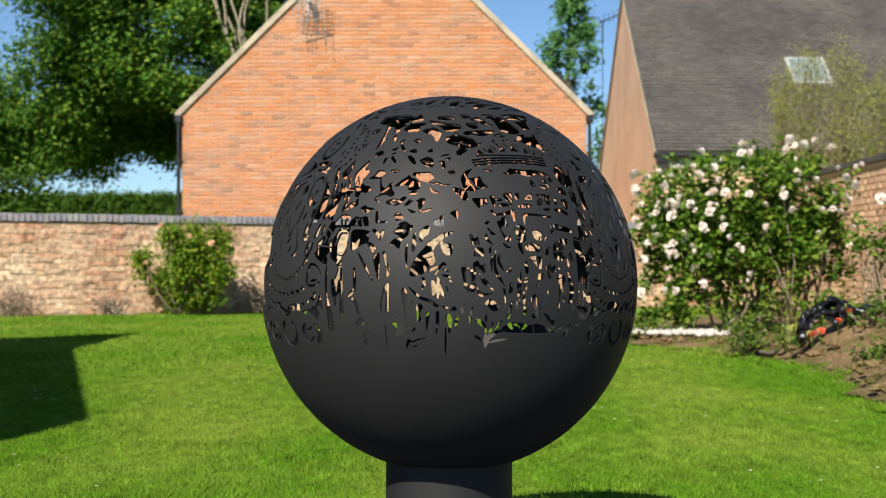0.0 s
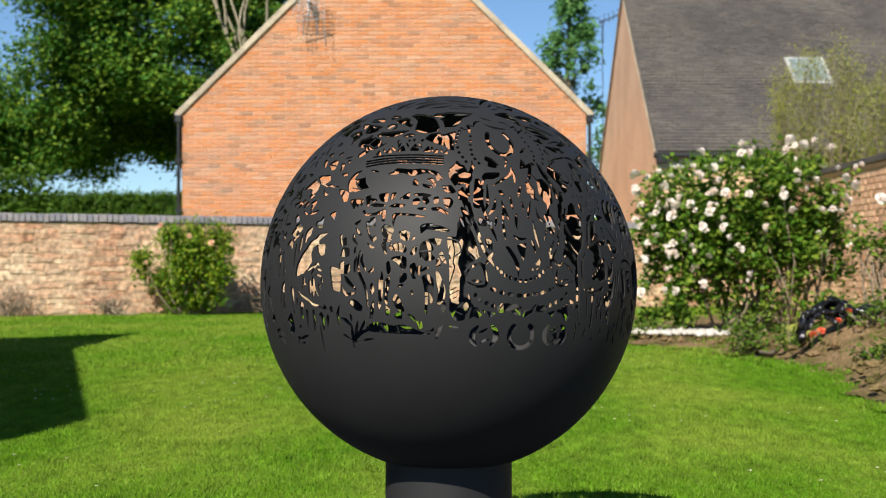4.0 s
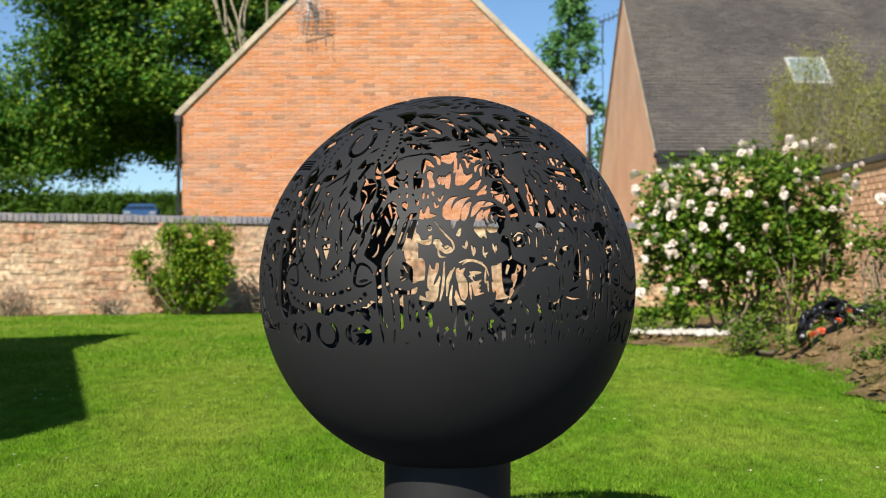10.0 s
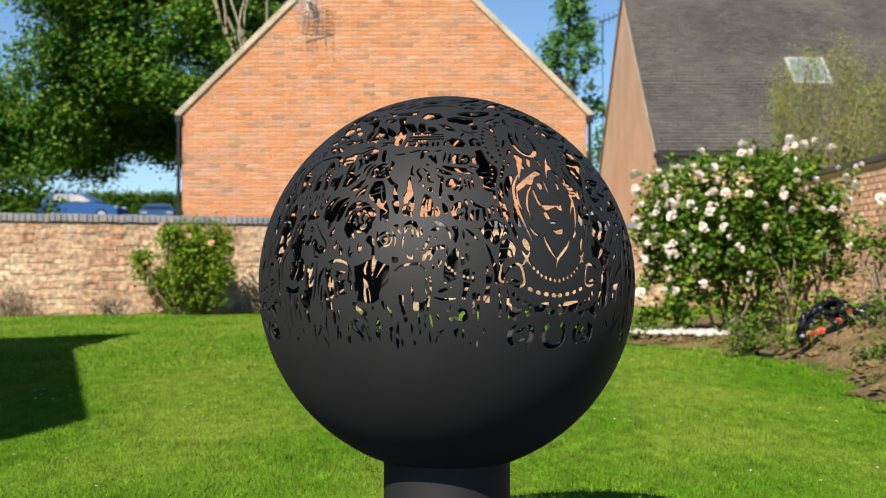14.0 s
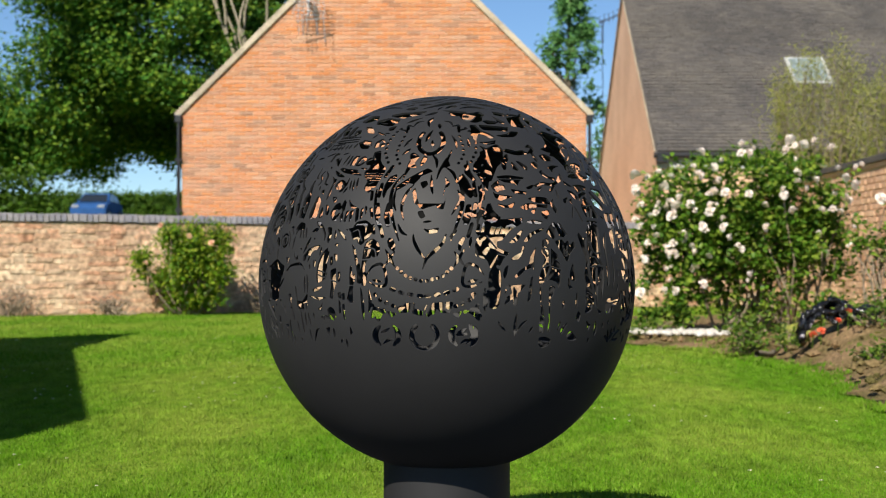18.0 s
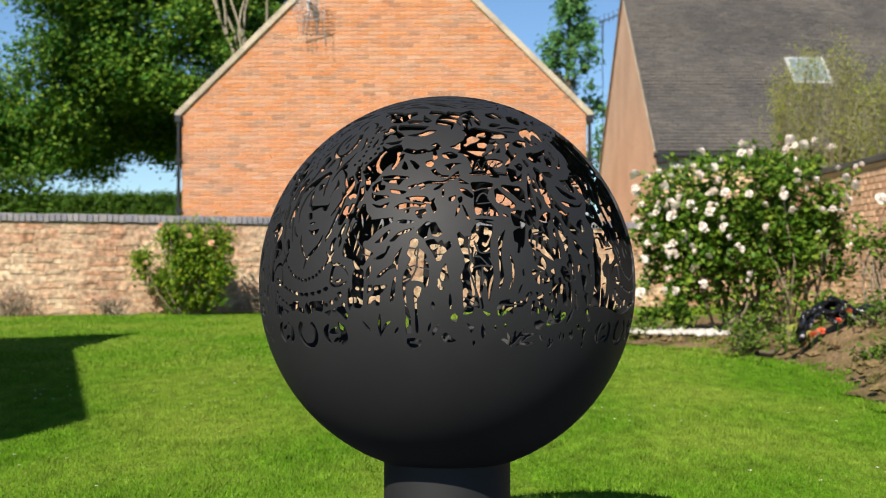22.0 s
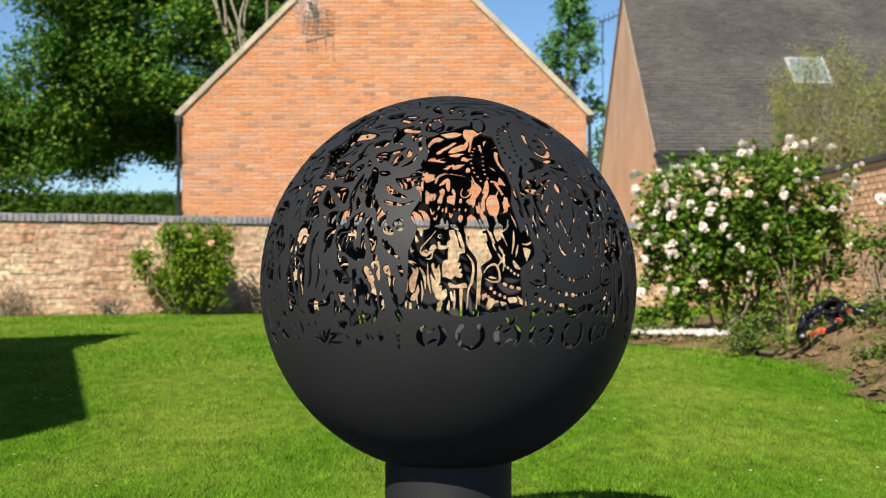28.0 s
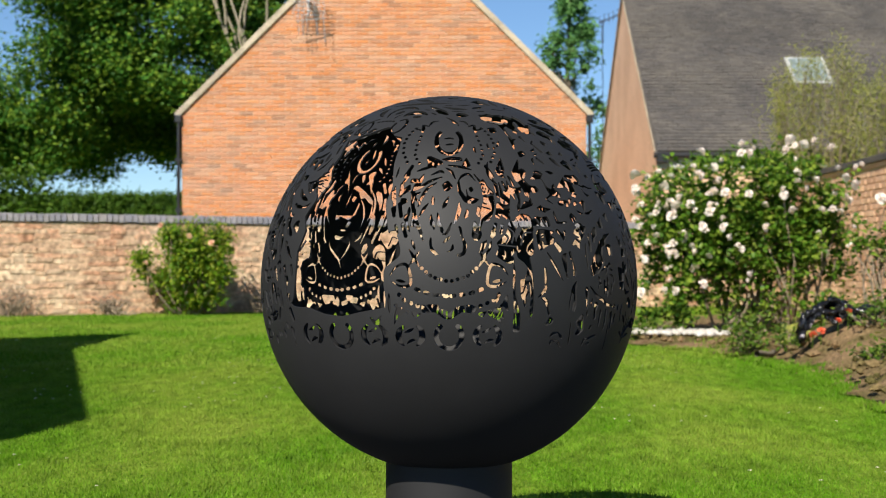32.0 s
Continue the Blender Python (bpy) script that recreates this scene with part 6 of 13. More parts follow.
    curve(ax, [(-8.9, -1.3), (-5.9, -0.3)], 1.232)
    patch(ax, [(-11.9, -8.1), (-10.4, -5.6), (-8.9, -6.1), (-6.9, -10.1), (-5.4, -14.1), (-7.9, -15.1), (-10.4, -12.1)])
    patch(ax, [(-9.9, -15.5), (-6.9, -15.5), (-6.9, -18.6), (-9.4, -18.6), (-10.9, -17.6)])
    curve(ax, [(-1.4, -3.1), (-1.1, -6.1)], 1.12)
    patch(ax, [(-24.9, -18.1), (-23.9, -11.1), (-22.4, -9.1), (-22.4, -14.1), (-23.4, -18.6)])
    patch(ax, [(-20.4, -11.1), (-18.9, -7.6), (-18.4, -11.1), (-19.4, -14.1)])
    patch(ax, [(-15.9, -15.1), (-15.9, -11.6), (-12.9, -14.1), (-14.9, -17.1)])
    curve(ax, [(-3.4, -16.1), (-0.9, -18.1), (1.1, -20.6)], 1.568)
    patch(ax, [(1.1, -20.1), (3.6, -19.6), (4.1, -23.1), (2.1, -24.1)])
    patch(ax, [(5.6, -24.9), (10.1, -23.1), (9.6, -25.3)])
    patch(ax, [(-26.9, -23.1), (-22.9, -20.6), (-17.9, -20.6), (-12.9, -22.1), (-6.9, -21.6), (-0.9, -23.6), (4.1, -25.6), (8.1, -26.1), (7.1, -27.1), (-0.9, -26.9), (-12.9, -26.6), (-20.9, -26.1), (-24.9, -25.6)])
    curve(ax, [(-18.9, -20.9), (-17.4, -23.6), (-14.9, -26.1)], 0.6, True, False)
    curve(ax, [(-9.9, -22.1), (-8.4, -26.1)], 0.6, True, False)
    curve(ax, [(-34.4, -34.1), (-34.9, -28.1), (-35.4, -22.1)], 1.568)
    curve(ax, [(-33.9, -34.1), (-32.9, -26.1), (-31.9, -20.1)], 1.568)
    curve(ax, [(-35.9, -30.1), (-38.9, -28.1), (-40.4, -27.1)], 1.456)
    curve(ax, [(-33.4, -30.1), (-29.9, -26.1), (-22.9, -23.6)], 1.568)
    curve(ax, [(-32.9, -31.1), (-28.9, -30.1), (-22.9, -29.3)], 1.456)
    patch(ax, [(-41.9, -18.1), (-38.4, -18.6), (-35.4, -21.6), (-36.9, -22.6), (-39.9, -20.1)])
    curve(ax, [(-31.9, -27.1), (-28.9, -22.1), (-27.4, -19.1)], 1.232)
    curve(ax, [(-35.9, -16.1), (-35.4, -20.1)], 1.232)
    patch(ax, [(-36.9, -10.1), (-34.9, -8.1), (-31.9, -9.1), (-28.9, -12.1), (-29.9, -14.6), (-32.9, -14.1), (-34.9, -12.1)])
    patch(ax, [(3.1, 26.9), (2.6, 30.9), (7.1, 31.4), (13.1, 30.9), (18.1, 28.9), (17.1, 27.7), (11.1, 28.4), (6.1, 29.1)])
    patch(ax, [(2.6, 16.9), (3.1, 20.9), (5.1, 22.9), (8.1, 22.4), (10.1, 18.9), (9.1, 15.9), (11.1, 13.9), (10.1, 12.9), (6.1, 12.4), (4.6, 13.9), (3.1, 13.9)])
    curve(ax, [(3.1, 17.4), (7.1, 17.7), (10.1, 17.1)], 0.8, True, False)
    patch(ax, [(7.1, 23.7), (11.1, 24.4), (14.1, 23.9), (13.1, 20.9), (11.1, 20.9)])
    patch(ax, [(1.1, 7.9), (2.6, 9.9), (4.1, 9.4), (3.1, 4.9), (1.6, 4.9)])
    curve(ax, [(4.1, 6.9), (5.6, 8.1), (7.6, 8.9)], 1.232)
    patch(ax, [(-2.4, 9.9), (0.1, 11.4), (1.1, 8.9), (0.1, 4.9), (1.1, 2.9), (-0.9, 2.9), (-1.9, 5.9)])
    patch(ax, [(4.1, 3.9), (7.1, 5.4), (10.1, 2.9), (10.6, -0.1), (9.6, -6.1), (10.1, -9.1), (8.6, -10.1), (8.1, -4.1), (7.6, -1.1), (7.1, -11.1), (6.6, -15.6), (5.6, -15.1), (5.9, -6.1), (5.1, -0.1)])
    patch(ax, [(11.6, 6.9), (13.1, 5.9), (15.1, 1.9), (16.6, -3.1), (16.1, -8.1), (14.1, -11.1), (12.1, -10.1), (13.1, -4.1), (12.1, 0.9)])
    patch(ax, [(13.1, 15.9), (14.6, 17.4), (16.1, 13.9), (17.1, 10.9), (15.1, 11.9)])
    patch(ax, [(11.6, 12.9), (13.1, 13.9), (14.1, 9.9), (12.1, 8.9)])
    patch(ax, [(17.1, 24.9), (21.1, 20.9), (23.1, 15.9), (21.1, 13.9), (18.1, 17.9)])
    patch(ax, [(24.1, 31.9), (26.1, 33.9), (27.1, 31.9), (30.1, 26.9), (32.1, 21.9), (33.6, 15.9), (34.6, 14.9), (29.1, 10.9), (27.1, 7.9), (26.1, 6.9), (28.1, 4.9), (27.1, 3.9), (21.1, 3.4), (20.1, 4.9), (22.1, 5.9), (25.1, 5.4), (21.1, 9.9), (21.1, 13.9), (24.1, 15.9), (26.1, 11.9), (28.6, 11.9), (26.1, 13.9), (24.1, 18.9), (23.1, 23.9), (25.1, 25.9)])
    curve(ax, [(23.6, 22.4), (29.1, 20.9), (31.6, 19.9)], 0.7, True, False)
    curve(ax, [(27.1, 17.9), (31.1, 12.9)], 0.7, True, False)
    curve(ax, [(22.1, 9.9), (26.1, 7.4)], 0.7, True, False)
    patch(ax, [(21.1, 0.9), (23.1, 3.9), (26.6, 3.4), (26.1, -4.1), (27.1, -6.1), (26.1, -9.1), (24.1, -10.1), (23.6, -6.1), (22.1, -4.1), (19.1, -5.1), (19.6, -1.1)])
    curve(ax, [(22.6, 0.9), (24.1, -5.1)], 0.7, True, False)
    patch(ax, [(18.6, -13.1), (21.1, -7.1), (22.6, -8.1), (22.1, -13.1), (26.1, -11.1), (27.1, -14.1), (26.1, -19.1), (21.1, -19.1)])
    curve(ax, [(21.1, -14.1), (25.1, -16.1)], 0.7, True, False)
    patch(ax, [(15.1, -15.1), (17.1, -12.1), (16.1, -9.1), (14.1, -13.1)])


def scene_foals(ax):
    patch(ax, [(-6.4, 96.1), (-2.9, 96.5), (1.3, 95.9), (0.1, 94.9), (-4.9, 95.1)])
    patch(ax, [(-15.4, 94.7), (-12.4, 95.1), (-10.4, 94.3), (-12.9, 93.3), (-15.4, 93.9)])
    patch(ax, [(-27.4, 89.7), (-21.9, 91.3), (-16.7, 91.7), (-17.1, 88.7), (-19.4, 86.7), (-22.9, 86.4), (-22.1, 88.4), (-24.9, 88.7)])
    patch(ax, [(-15.9, 90.1), (-9.9, 90.7), (-3.4, 90.1), (-4.9, 88.9), (-8.9, 88.7), (-12.9, 89.1)])
    patch(ax, [(-6.4, 87.4), (-1.9, 88.7), (0.9, 87.7), (-0.4, 86.3), (-3.4, 86.1)])
    patch(ax, [(-21.4, 83.9), (-18.4, 84.9), (-13.9, 83.7), (-9.9, 80.9), (-11.9, 80.3), (-16.9, 81.1), (-19.9, 81.7)])
    patch(ax, [(-14.4, 85.7), (-9.9, 84.9), (-5.4, 82.7), (-3.1, 80.4), (-4.9, 79.9), (-7.4, 81.7), (-11.4, 83.4)])
    patch(ax, [(-23.9, 77.4), (-19.9, 77.4), (-19.1, 76.1), (-23.4, 75.9)])
    patch(ax, [(-17.9, 79.4), (-12.9, 80.1), (-10.4, 79.3), (-12.9, 78.4), (-16.9, 78.3)])
    curve(ax, [(-16.7, 76.3), (-10.9, 77.4), (-6.9, 77.7), (-3.9, 77.1), (-0.4, 78.4), (0.9, 76.7)], 0.896)
    patch(ax, [(-0.4, 90.7), (1.1, 90.7), (0.9, 89.9), (-0.3, 89.9)])
    patch(ax, [(5.6, 90.9), (8.3, 90.7), (7.9, 89.7), (5.9, 89.9)])
    patch(ax, [(12.1, 91.4), (16.1, 91.7), (19.3, 90.3), (16.1, 89.9), (13.1, 90.1)])
    patch(ax, [(24.1, 90.4), (27.6, 90.1), (26.1, 88.9), (24.1, 89.3)])
    patch(ax, [(24.1, 88.7), (30.1, 88.5), (32.1, 87.1), (29.1, 86.7), (25.6, 87.5)])
    patch(ax, [(4.9, 88.1), (9.1, 88.4), (12.6, 87.7), (10.1, 86.4), (6.6, 86.7)])
    patch(ax, [(4.6, 84.9), (9.1, 82.9), (13.1, 79.9), (15.6, 77.7), (12.1, 78.7), (7.6, 81.4)])
    patch(ax, [(11.1, 83.9), (16.1, 82.1), (21.1, 78.4), (18.1, 78.7), (14.6, 80.4)])
    patch(ax, [(16.1, 87.9), (20.1, 84.9), (22.1, 83.9), (20.1, 83.4), (17.1, 85.9)])
    patch(ax, [(20.1, 85.4), (24.1, 84.9), (29.1, 80.9), (26.1, 80.9), (22.1, 83.1)])
    patch(ax, [(26.6, 84.9), (30.1, 83.4), (32.3, 80.4), (30.1, 80.9)])
    patch(ax, [(21.1, 81.9), (24.1, 81.4), (26.6, 76.9), (25.1, 73.7), (22.6, 75.9), (20.6, 78.4)])
    patch(ax, [(1.6, 85.9), (2.9, 84.9), (2.9, 82.9), (1.9, 83.4)])
    patch(ax, [(2.1, 81.9), (4.1, 82.9), (5.6, 79.9), (4.1, 77.4), (2.6, 78.9)])
    patch(ax, [(7.1, 80.9), (10.1, 78.9), (12.1, 76.9), (10.1, 76.4), (7.6, 77.9)])
    curve(ax, [(4.1, 76.1), (8.1, 77.1), (12.1, 75.7)], 0.896)
    curve(ax, [(15.1, 74.9), (20.1, 75.4), (24.1, 74.7)], 0.896)
    dashes(ax, [(28.1, 79.4), (39.1, 79.4)], 0.9, 1.5, 0.5)
    dashes(ax, [(28.1, 77.4), (39.1, 77.4)], 0.9, 1.5, 0.5)
    dashes(ax, [(29.1, 75.4), (39.1, 75.4)], 0.9, 1.5, 0.5)
    dashes(ax, [(30.1, 73.4), (39.1, 73.4)], 0.9, 1.5, 0.5)
    patch(ax, [(-21.9, 74.4), (-16.9, 74.4), (-13.9, 72.9), (-15.4, 71.4), (-18.4, 71.9)])
    patch(ax, [(-15.1, 75.1), (-11.9, 73.7), (-8.1, 72.1), (-11.4, 71.4), (-13.4, 72.9)])
    patch(ax, [(-25.4, 71.9), (-23.4, 72.7), (-22.9, 70.4), (-23.9, 69.4), (-25.4, 69.9)])
    curve(ax, [(-26.9, 66.4), (-20.9, 67.9), (-14.9, 68.9), (-13.7, 69.9)], 0.896)
    curve(ax, [(-23.4, 66.4), (-27.4, 64.9), (-28.4, 59.9), (-26.9, 55.9), (-23.9, 54.9), (-21.7, 56.9), (-22.4, 60.4)], 1.008)
    patch(ax, [(-34.4, 59.9), (-29.9, 63.9), (-28.4, 60.4), (-29.4, 56.9), (-27.9, 54.9), (-30.4, 52.9), (-32.4, 54.9)])
    patch(ax, [(-38.1, 56.9), (-36.4, 56.9), (-35.9, 52.9), (-37.4, 53.4)])
    patch(ax, [(-13.7, 65.4), (-11.9, 66.9), (-11.4, 64.9), (-12.1, 60.4), (-13.7, 58.4), (-14.3, 60.4)])
    patch(ax, [(-18.4, 56.9), (-17.4, 59.4), (-15.9, 60.4), (-15.9, 57.9), (-17.1, 56.4), (-13.4, 55.9), (-13.4, 51.9), (-15.9, 50.9), (-18.1, 50.4)])
    patch(ax, [(-10.9, 59.9), (-9.4, 60.7), (-7.9, 58.9), (-8.4, 56.9), (-6.9, 52.9), (-7.4, 51.4), (-9.9, 51.4), (-10.1, 54.9), (-11.1, 56.9)])
    patch(ax, [(-5.9, 55.9), (-4.4, 57.9), (-4.1, 52.9), (-4.9, 53.7)])
    patch(ax, [(-3.4, 57.4), (-1.7, 57.4), (-1.9, 53.1), (-3.4, 52.9)])
    patch(ax, [(0.1, 58.4), (1.3, 59.4), (1.3, 54.9), (0.6, 50.9), (-0.9, 50.9), (-1.1, 53.4)])
    patch(ax, [(5.6, 60.4), (7.1, 63.4), (8.1, 60.9), (8.1, 58.4), (10.1, 57.4), (12.9, 59.4), (12.6, 56.9), (9.6, 53.9), (8.1, 52.9), (4.1, 52.7)])
    patch(ax, [(10.6, 50.9), (13.1, 51.9), (15.6, 55.4), (16.9, 53.9), (15.6, 50.9), (13.1, 50.1)])
    patch(ax, [(15.9, 47.9), (18.6, 51.4), (20.6, 50.4), (20.1, 47.9)])
    patch(ax, [(-9.9, 68.7), (-6.9, 69.1), (-4.4, 66.9), (-4.1, 63.4), (-5.4, 63.9), (-6.4, 66.9)])
    patch(ax, [(-3.7, 68.9), (0.1, 68.7), (4.1, 70.9), (4.1, 68.9), (2.1, 66.4), (1.6, 63.9), (0.6, 65.4), (-0.4, 63.9), (-1.4, 65.4), (-2.4, 64.9), (-2.9, 66.9)])
    patch(ax, [(3.6, 66.9), (4.6, 67.9), (4.9, 63.9), (4.6, 60.4), (3.1, 58.9), (3.3, 62.9)])
    patch(ax, [(-9.9, 65.9), (-8.9, 64.9), (-6.9, 62.4), (-8.4, 62.1), (-9.9, 63.9)])
    patch(ax, [(6.9, 66.9), (9.1, 67.4), (10.6, 64.9), (10.9, 62.4), (9.6, 63.9), (9.1, 65.4)])
    patch(ax, [(11.1, 66.9), (14.6, 66.4), (14.1, 64.4), (12.6, 64.9)])
    patch(ax, [(12.1, 72.4), (13.6, 73.1), (16.1, 67.9), (16.1, 65.9), (13.6, 66.9)])
    patch(ax, [(20.1, 71.4), (21.6, 70.9), (23.3, 66.9), (23.1, 64.9), (21.3, 66.9)])
    curve(ax, arc(24.1, 60.4, 3.6, 20, 340), 0.8, taper=False)
    curve(ax, arc(24.3, 60.4, 1.7, -60, 250), 0.8, taper=False)
    patch(ax, [(28.1, 65.4), (30.1, 63.9), (29.6, 61.9), (28.6, 62.4)])
    patch(ax, [(29.1, 61.7), (30.1, 61.2), (29.7, 58.4), (29.1, 58.4)])
    curve(ax, [(30.1, 57.9), (33.1, 54.4), (36.1, 52.9)], 0.896)
    patch(ax, [(23.6, 54.4), (28.1, 54.9), (31.1, 50.9), (33.6, 44.9), (37.1, 38.9), (36.1, 34.9), (34.1, 35.9), (32.6, 39.9), (29.1, 42.9), (26.1, 45.4), (23.6, 46.4), (24.1, 49.9)])
    patch(ax, [(35.6, 51.9), (37.1, 52.4), (38.1, 45.4), (37.1, 45.9)])
    curve(ax, [(-26.9, 53.9), (-25.9, 51.4)], 0.784)
    patch(ax, [(-22.9, 53.9), (-21.4, 54.4), (-21.4, 51.4), (-22.7, 51.4)])
    curve(ax, [(-25.9, 47.9), (-25.7, 45.9)], 0.896)
    curve(ax, [(-21.9, 48.4), (-21.7, 45.9)], 0.896)
    curve(ax, [(-18.9, 47.9), (-18.1, 46.9)], 0.896)
    curve(ax, [(-17.4, 44.9), (-16.4, 42.4), (-15.4, 45.4)], 1.008)
    curve(ax, [(-13.1, 49.1), (-13.1, 45.1)], 1.008)
    curve(ax, [(-10.9, 48.1), (-10.6, 45.7)], 1.008)
    curve(ax, [(-8.4, 49.9), (-7.7, 46.9)], 1.12)
    curve(ax, [(-5.4, 46.4), (-4.1, 44.4), (-2.4, 48.1)], 1.008)
    curve(ax, [(-7.4, 43.9), (-6.4, 40.9), (-4.9, 42.4)], 1.008)
    patch(ax, [(-24.4, 42.9), (-22.4, 43.9), (-21.4, 41.9), (-22.4, 38.9), (-23.9, 39.4)])
    patch(ax, [(-22.4, 34.4), (-19.9, 37.4), (-16.4, 37.7), (-17.4, 35.9), (-20.9, 33.9)])
    patch(ax, [(-15.4, 34.9), (-14.9, 39.4), (-14.1, 40.4), (-13.7, 37.4), (-12.4, 38.4), (-10.9, 41.9), (-9.9, 39.9), (-9.9, 37.9), (-5.9, 36.7), (-8.9, 35.4), (-11.4, 34.9), (-12.4, 35.9), (-13.1, 34.4)])
    patch(ax, [(-2.7, 38.9), (-1.4, 43.4), (1.6, 46.4), (5.6, 46.9), (3.1, 44.9), (1.6, 41.4), (1.6, 37.9), (1.1, 34.4), (-0.9, 34.4), (-2.4, 35.9)])
    patch(ax, [(2.1, 35.9), (3.6, 41.9), (6.6, 45.4), (12.1, 46.7), (9.1, 43.9), (7.1, 39.9), (6.1, 34.9), (4.6, 33.4), (2.6, 33.9)])
    patch(ax, [(7.1, 34.9), (8.1, 40.9), (10.1, 43.4), (12.6, 44.2), (11.6, 40.9), (10.6, 36.9), (9.1, 33.9)])
    patch(ax, [(12.6, 37.9), (14.1, 41.4), (17.1, 43.9), (20.1, 44.4), (18.1, 41.9), (15.1, 37.9), (13.1, 36.7)])
    patch(ax, [(14.6, 33.9), (16.1, 37.9), (18.6, 39.9), (18.1, 35.9), (17.6, 29.9), (15.6, 27.9)])
    curve(ax, [(19.1, 41.4), (22.1, 43.4), (26.1, 41.9)], 1.12)
    curve(ax, arc(25.3, 35.9, 4.8, -40, 215), 1.2, taper=False)
    curve(ax, arc(25.3, 35.4, 2, -60, 240), 1, taper=False)
    patch(ax, [(-32.9, 41.4), (-31.4, 42.9), (-29.4, 42.4), (-27.9, 39.4), (-26.9, 34.9), (-28.4, 29.9), (-34.4, 27.9), (-35.4, 30.9), (-34.4, 35.9)])
    curve(ax, [(-31.4, 42.4), (-32.4, 35.9), (-33.9, 29.9)], 0.8, True, False)
    curve(ax, [(-28.9, 41.9), (-30.1, 35.9), (-29.5, 29.9)], 0.8, True, False)
    patch(ax, [(-39.9, 33.9), (-38.4, 37.4), (-36.9, 36.9), (-37.9, 32.9)])
    patch(ax, [(-22.9, 22.9), (-21.9, 27.9), (-19.9, 31.9), (-19.4, 33.9), (-16.4, 33.9), (-15.9, 32.4), (-17.1, 28.9), (-17.9, 24.9), (-16.1, 20.9), (-15.9, 13.9), (-14.4, 13.9), (-12.7, 12.4), (-12.1, 7.9), (-12.7, 2.4), (-14.9, 1.9), (-18.4, 0.4), (-19.4, 1.4), (-21.4, 3.4), (-22.4, 2.4), (-24.9, 1.4), (-25.9, 3.9), (-24.4, 4.9), (-25.4, 7.7), (-22.9, 7.4), (-24.4, 10.9), (-23.9, 11.9), (-22.4, 11.4), (-23.4, 15.9)])
    patch(ax, [(-27.1, 18.9), (-26.4, 23.9), (-24.9, 27.9), (-23.4, 31.9), (-21.4, 33.4), (-22.4, 28.9), (-23.9, 24.9), (-25.4, 20.9), (-26.4, 18.4)])
    patch(ax, [(-29.4, 24.9), (-28.4, 28.9), (-27.1, 32.4), (-27.4, 27.9), (-28.4, 24.9)])
    patch(ax, [(-17.7, 23.9), (-17.1, 27.4), (-15.4, 25.9), (-14.4, 23.4), (-10.4, 23.9), (-10.4, 25.4), (-8.7, 26.4), (-9.1, 21.4), (-11.4, 20.9), (-14.4, 21.4), (-16.4, 22.4)])
    curve(ax, [(-11.4, 30.1), (-9.9, 30.9), (-8.4, 29.7)], 0.672)
    curve(ax, [(-10.9, 29.3), (-9.7, 28.7), (-8.7, 29.3)], 0.672)
    curve(ax, [(-7.4, 33.9), (-3.9, 29.4), (0.1, 24.9), (2.1, 22.9), (3.1, 19.4), (1.6, 16.9)], 0.896)
    patch(ax, [(-8.1, 21.9), (-6.9, 24.1), (-4.9, 23.9), (-3.7, 22.4), (-1.9, 19.9), (-0.9, 20.9), (2.1, 19.4), (1.6, 16.9), (-1.4, 16.1), (-3.9, 17.9), (-5.9, 18.9), (-6.9, 20.9)])
    curve(ax, [(-3.4, 20.9), (-1.4, 18.7), (0.6, 19.7)], 0.6, True, False)
    curve(ax, [(-5.4, 18.4), (-4.4, 14.9), (-1.1, 14.4)], 0.896)
    patch(ax, [(-9.9, 10.4), (-8.7, 7.9), (-6.9, 7.9), (-6.4, 11.4), (-4.9, 10.9), (-5.4, 6.9), (-7.4, 1.9), (-7.9, -1.1), (-5.9, 1.4), (-4.4, 4.4), (-4.1, 2.9), (-4.9, -1.1), (-5.4, -6.1), (-6.9, -9.1), (-11.4, -7.3), (-11.9, -4.1), (-9.4, -3.6), (-10.9, -1.6), (-10.9, 3.9)])
    curve(ax, [(-2.1, 11.9), (-2.3, 3.9), (-3.1, -3.1), (-4.4, -9.1)], 1.12)
    curve(ax, [(3.6, 8.9), (1.6, 5.4), (0.1, 0.9), (-0.7, -4.6)], 1.12)
    curve(ax, [(2.3, -0.6), (1.3, -8.1), (2.1, -15.1)], 1.12)
    patch(ax, [(5.1, 3.9), (5.9, 6.7), (9.1, 8.7), (7.9, 5.4), (9.9, 2.1), (10.6, -1.6), (10.3, -6.1), (9.1, -8.6), (7.1, -7.6), (5.9, -3.1)])
    patch(ax, [(12.1, 5.9), (13.6, 6.9), (18.1, 6.4), (16.1, 5.4), (13.1, 4.9), (13.1, 2.9), (14.6, 1.4), (18.1, 2.4), (16.1, -0.1), (17.6, -0.6), (16.1, -2.6), (17.6, -3.1), (16.1, -4.6), (19.3, -4.6), (17.1, -5.6), (14.1, -6.1), (13.1, -2.1), (12.3, 0.9), (14.1, 1.4), (12.1, 2.9)])
    curve(ax, [(7.6, 10.4), (11.1, 12.4), (16.1, 11.7), (20.1, 8.9), (21.9, 3.9)], 1.008)
    curve(ax, [(21.3, 1.9), (21.6, -4.1)], 1.008)
    patch(ax, [(23.3, 1.4), (25.1, -1.1), (24.6, -4.6), (23.6, -3.1)])
    patch(ax, [(4.1, -3.1), (5.6, -6.1), (6.6, -9.1), (4.1, -9.1)])
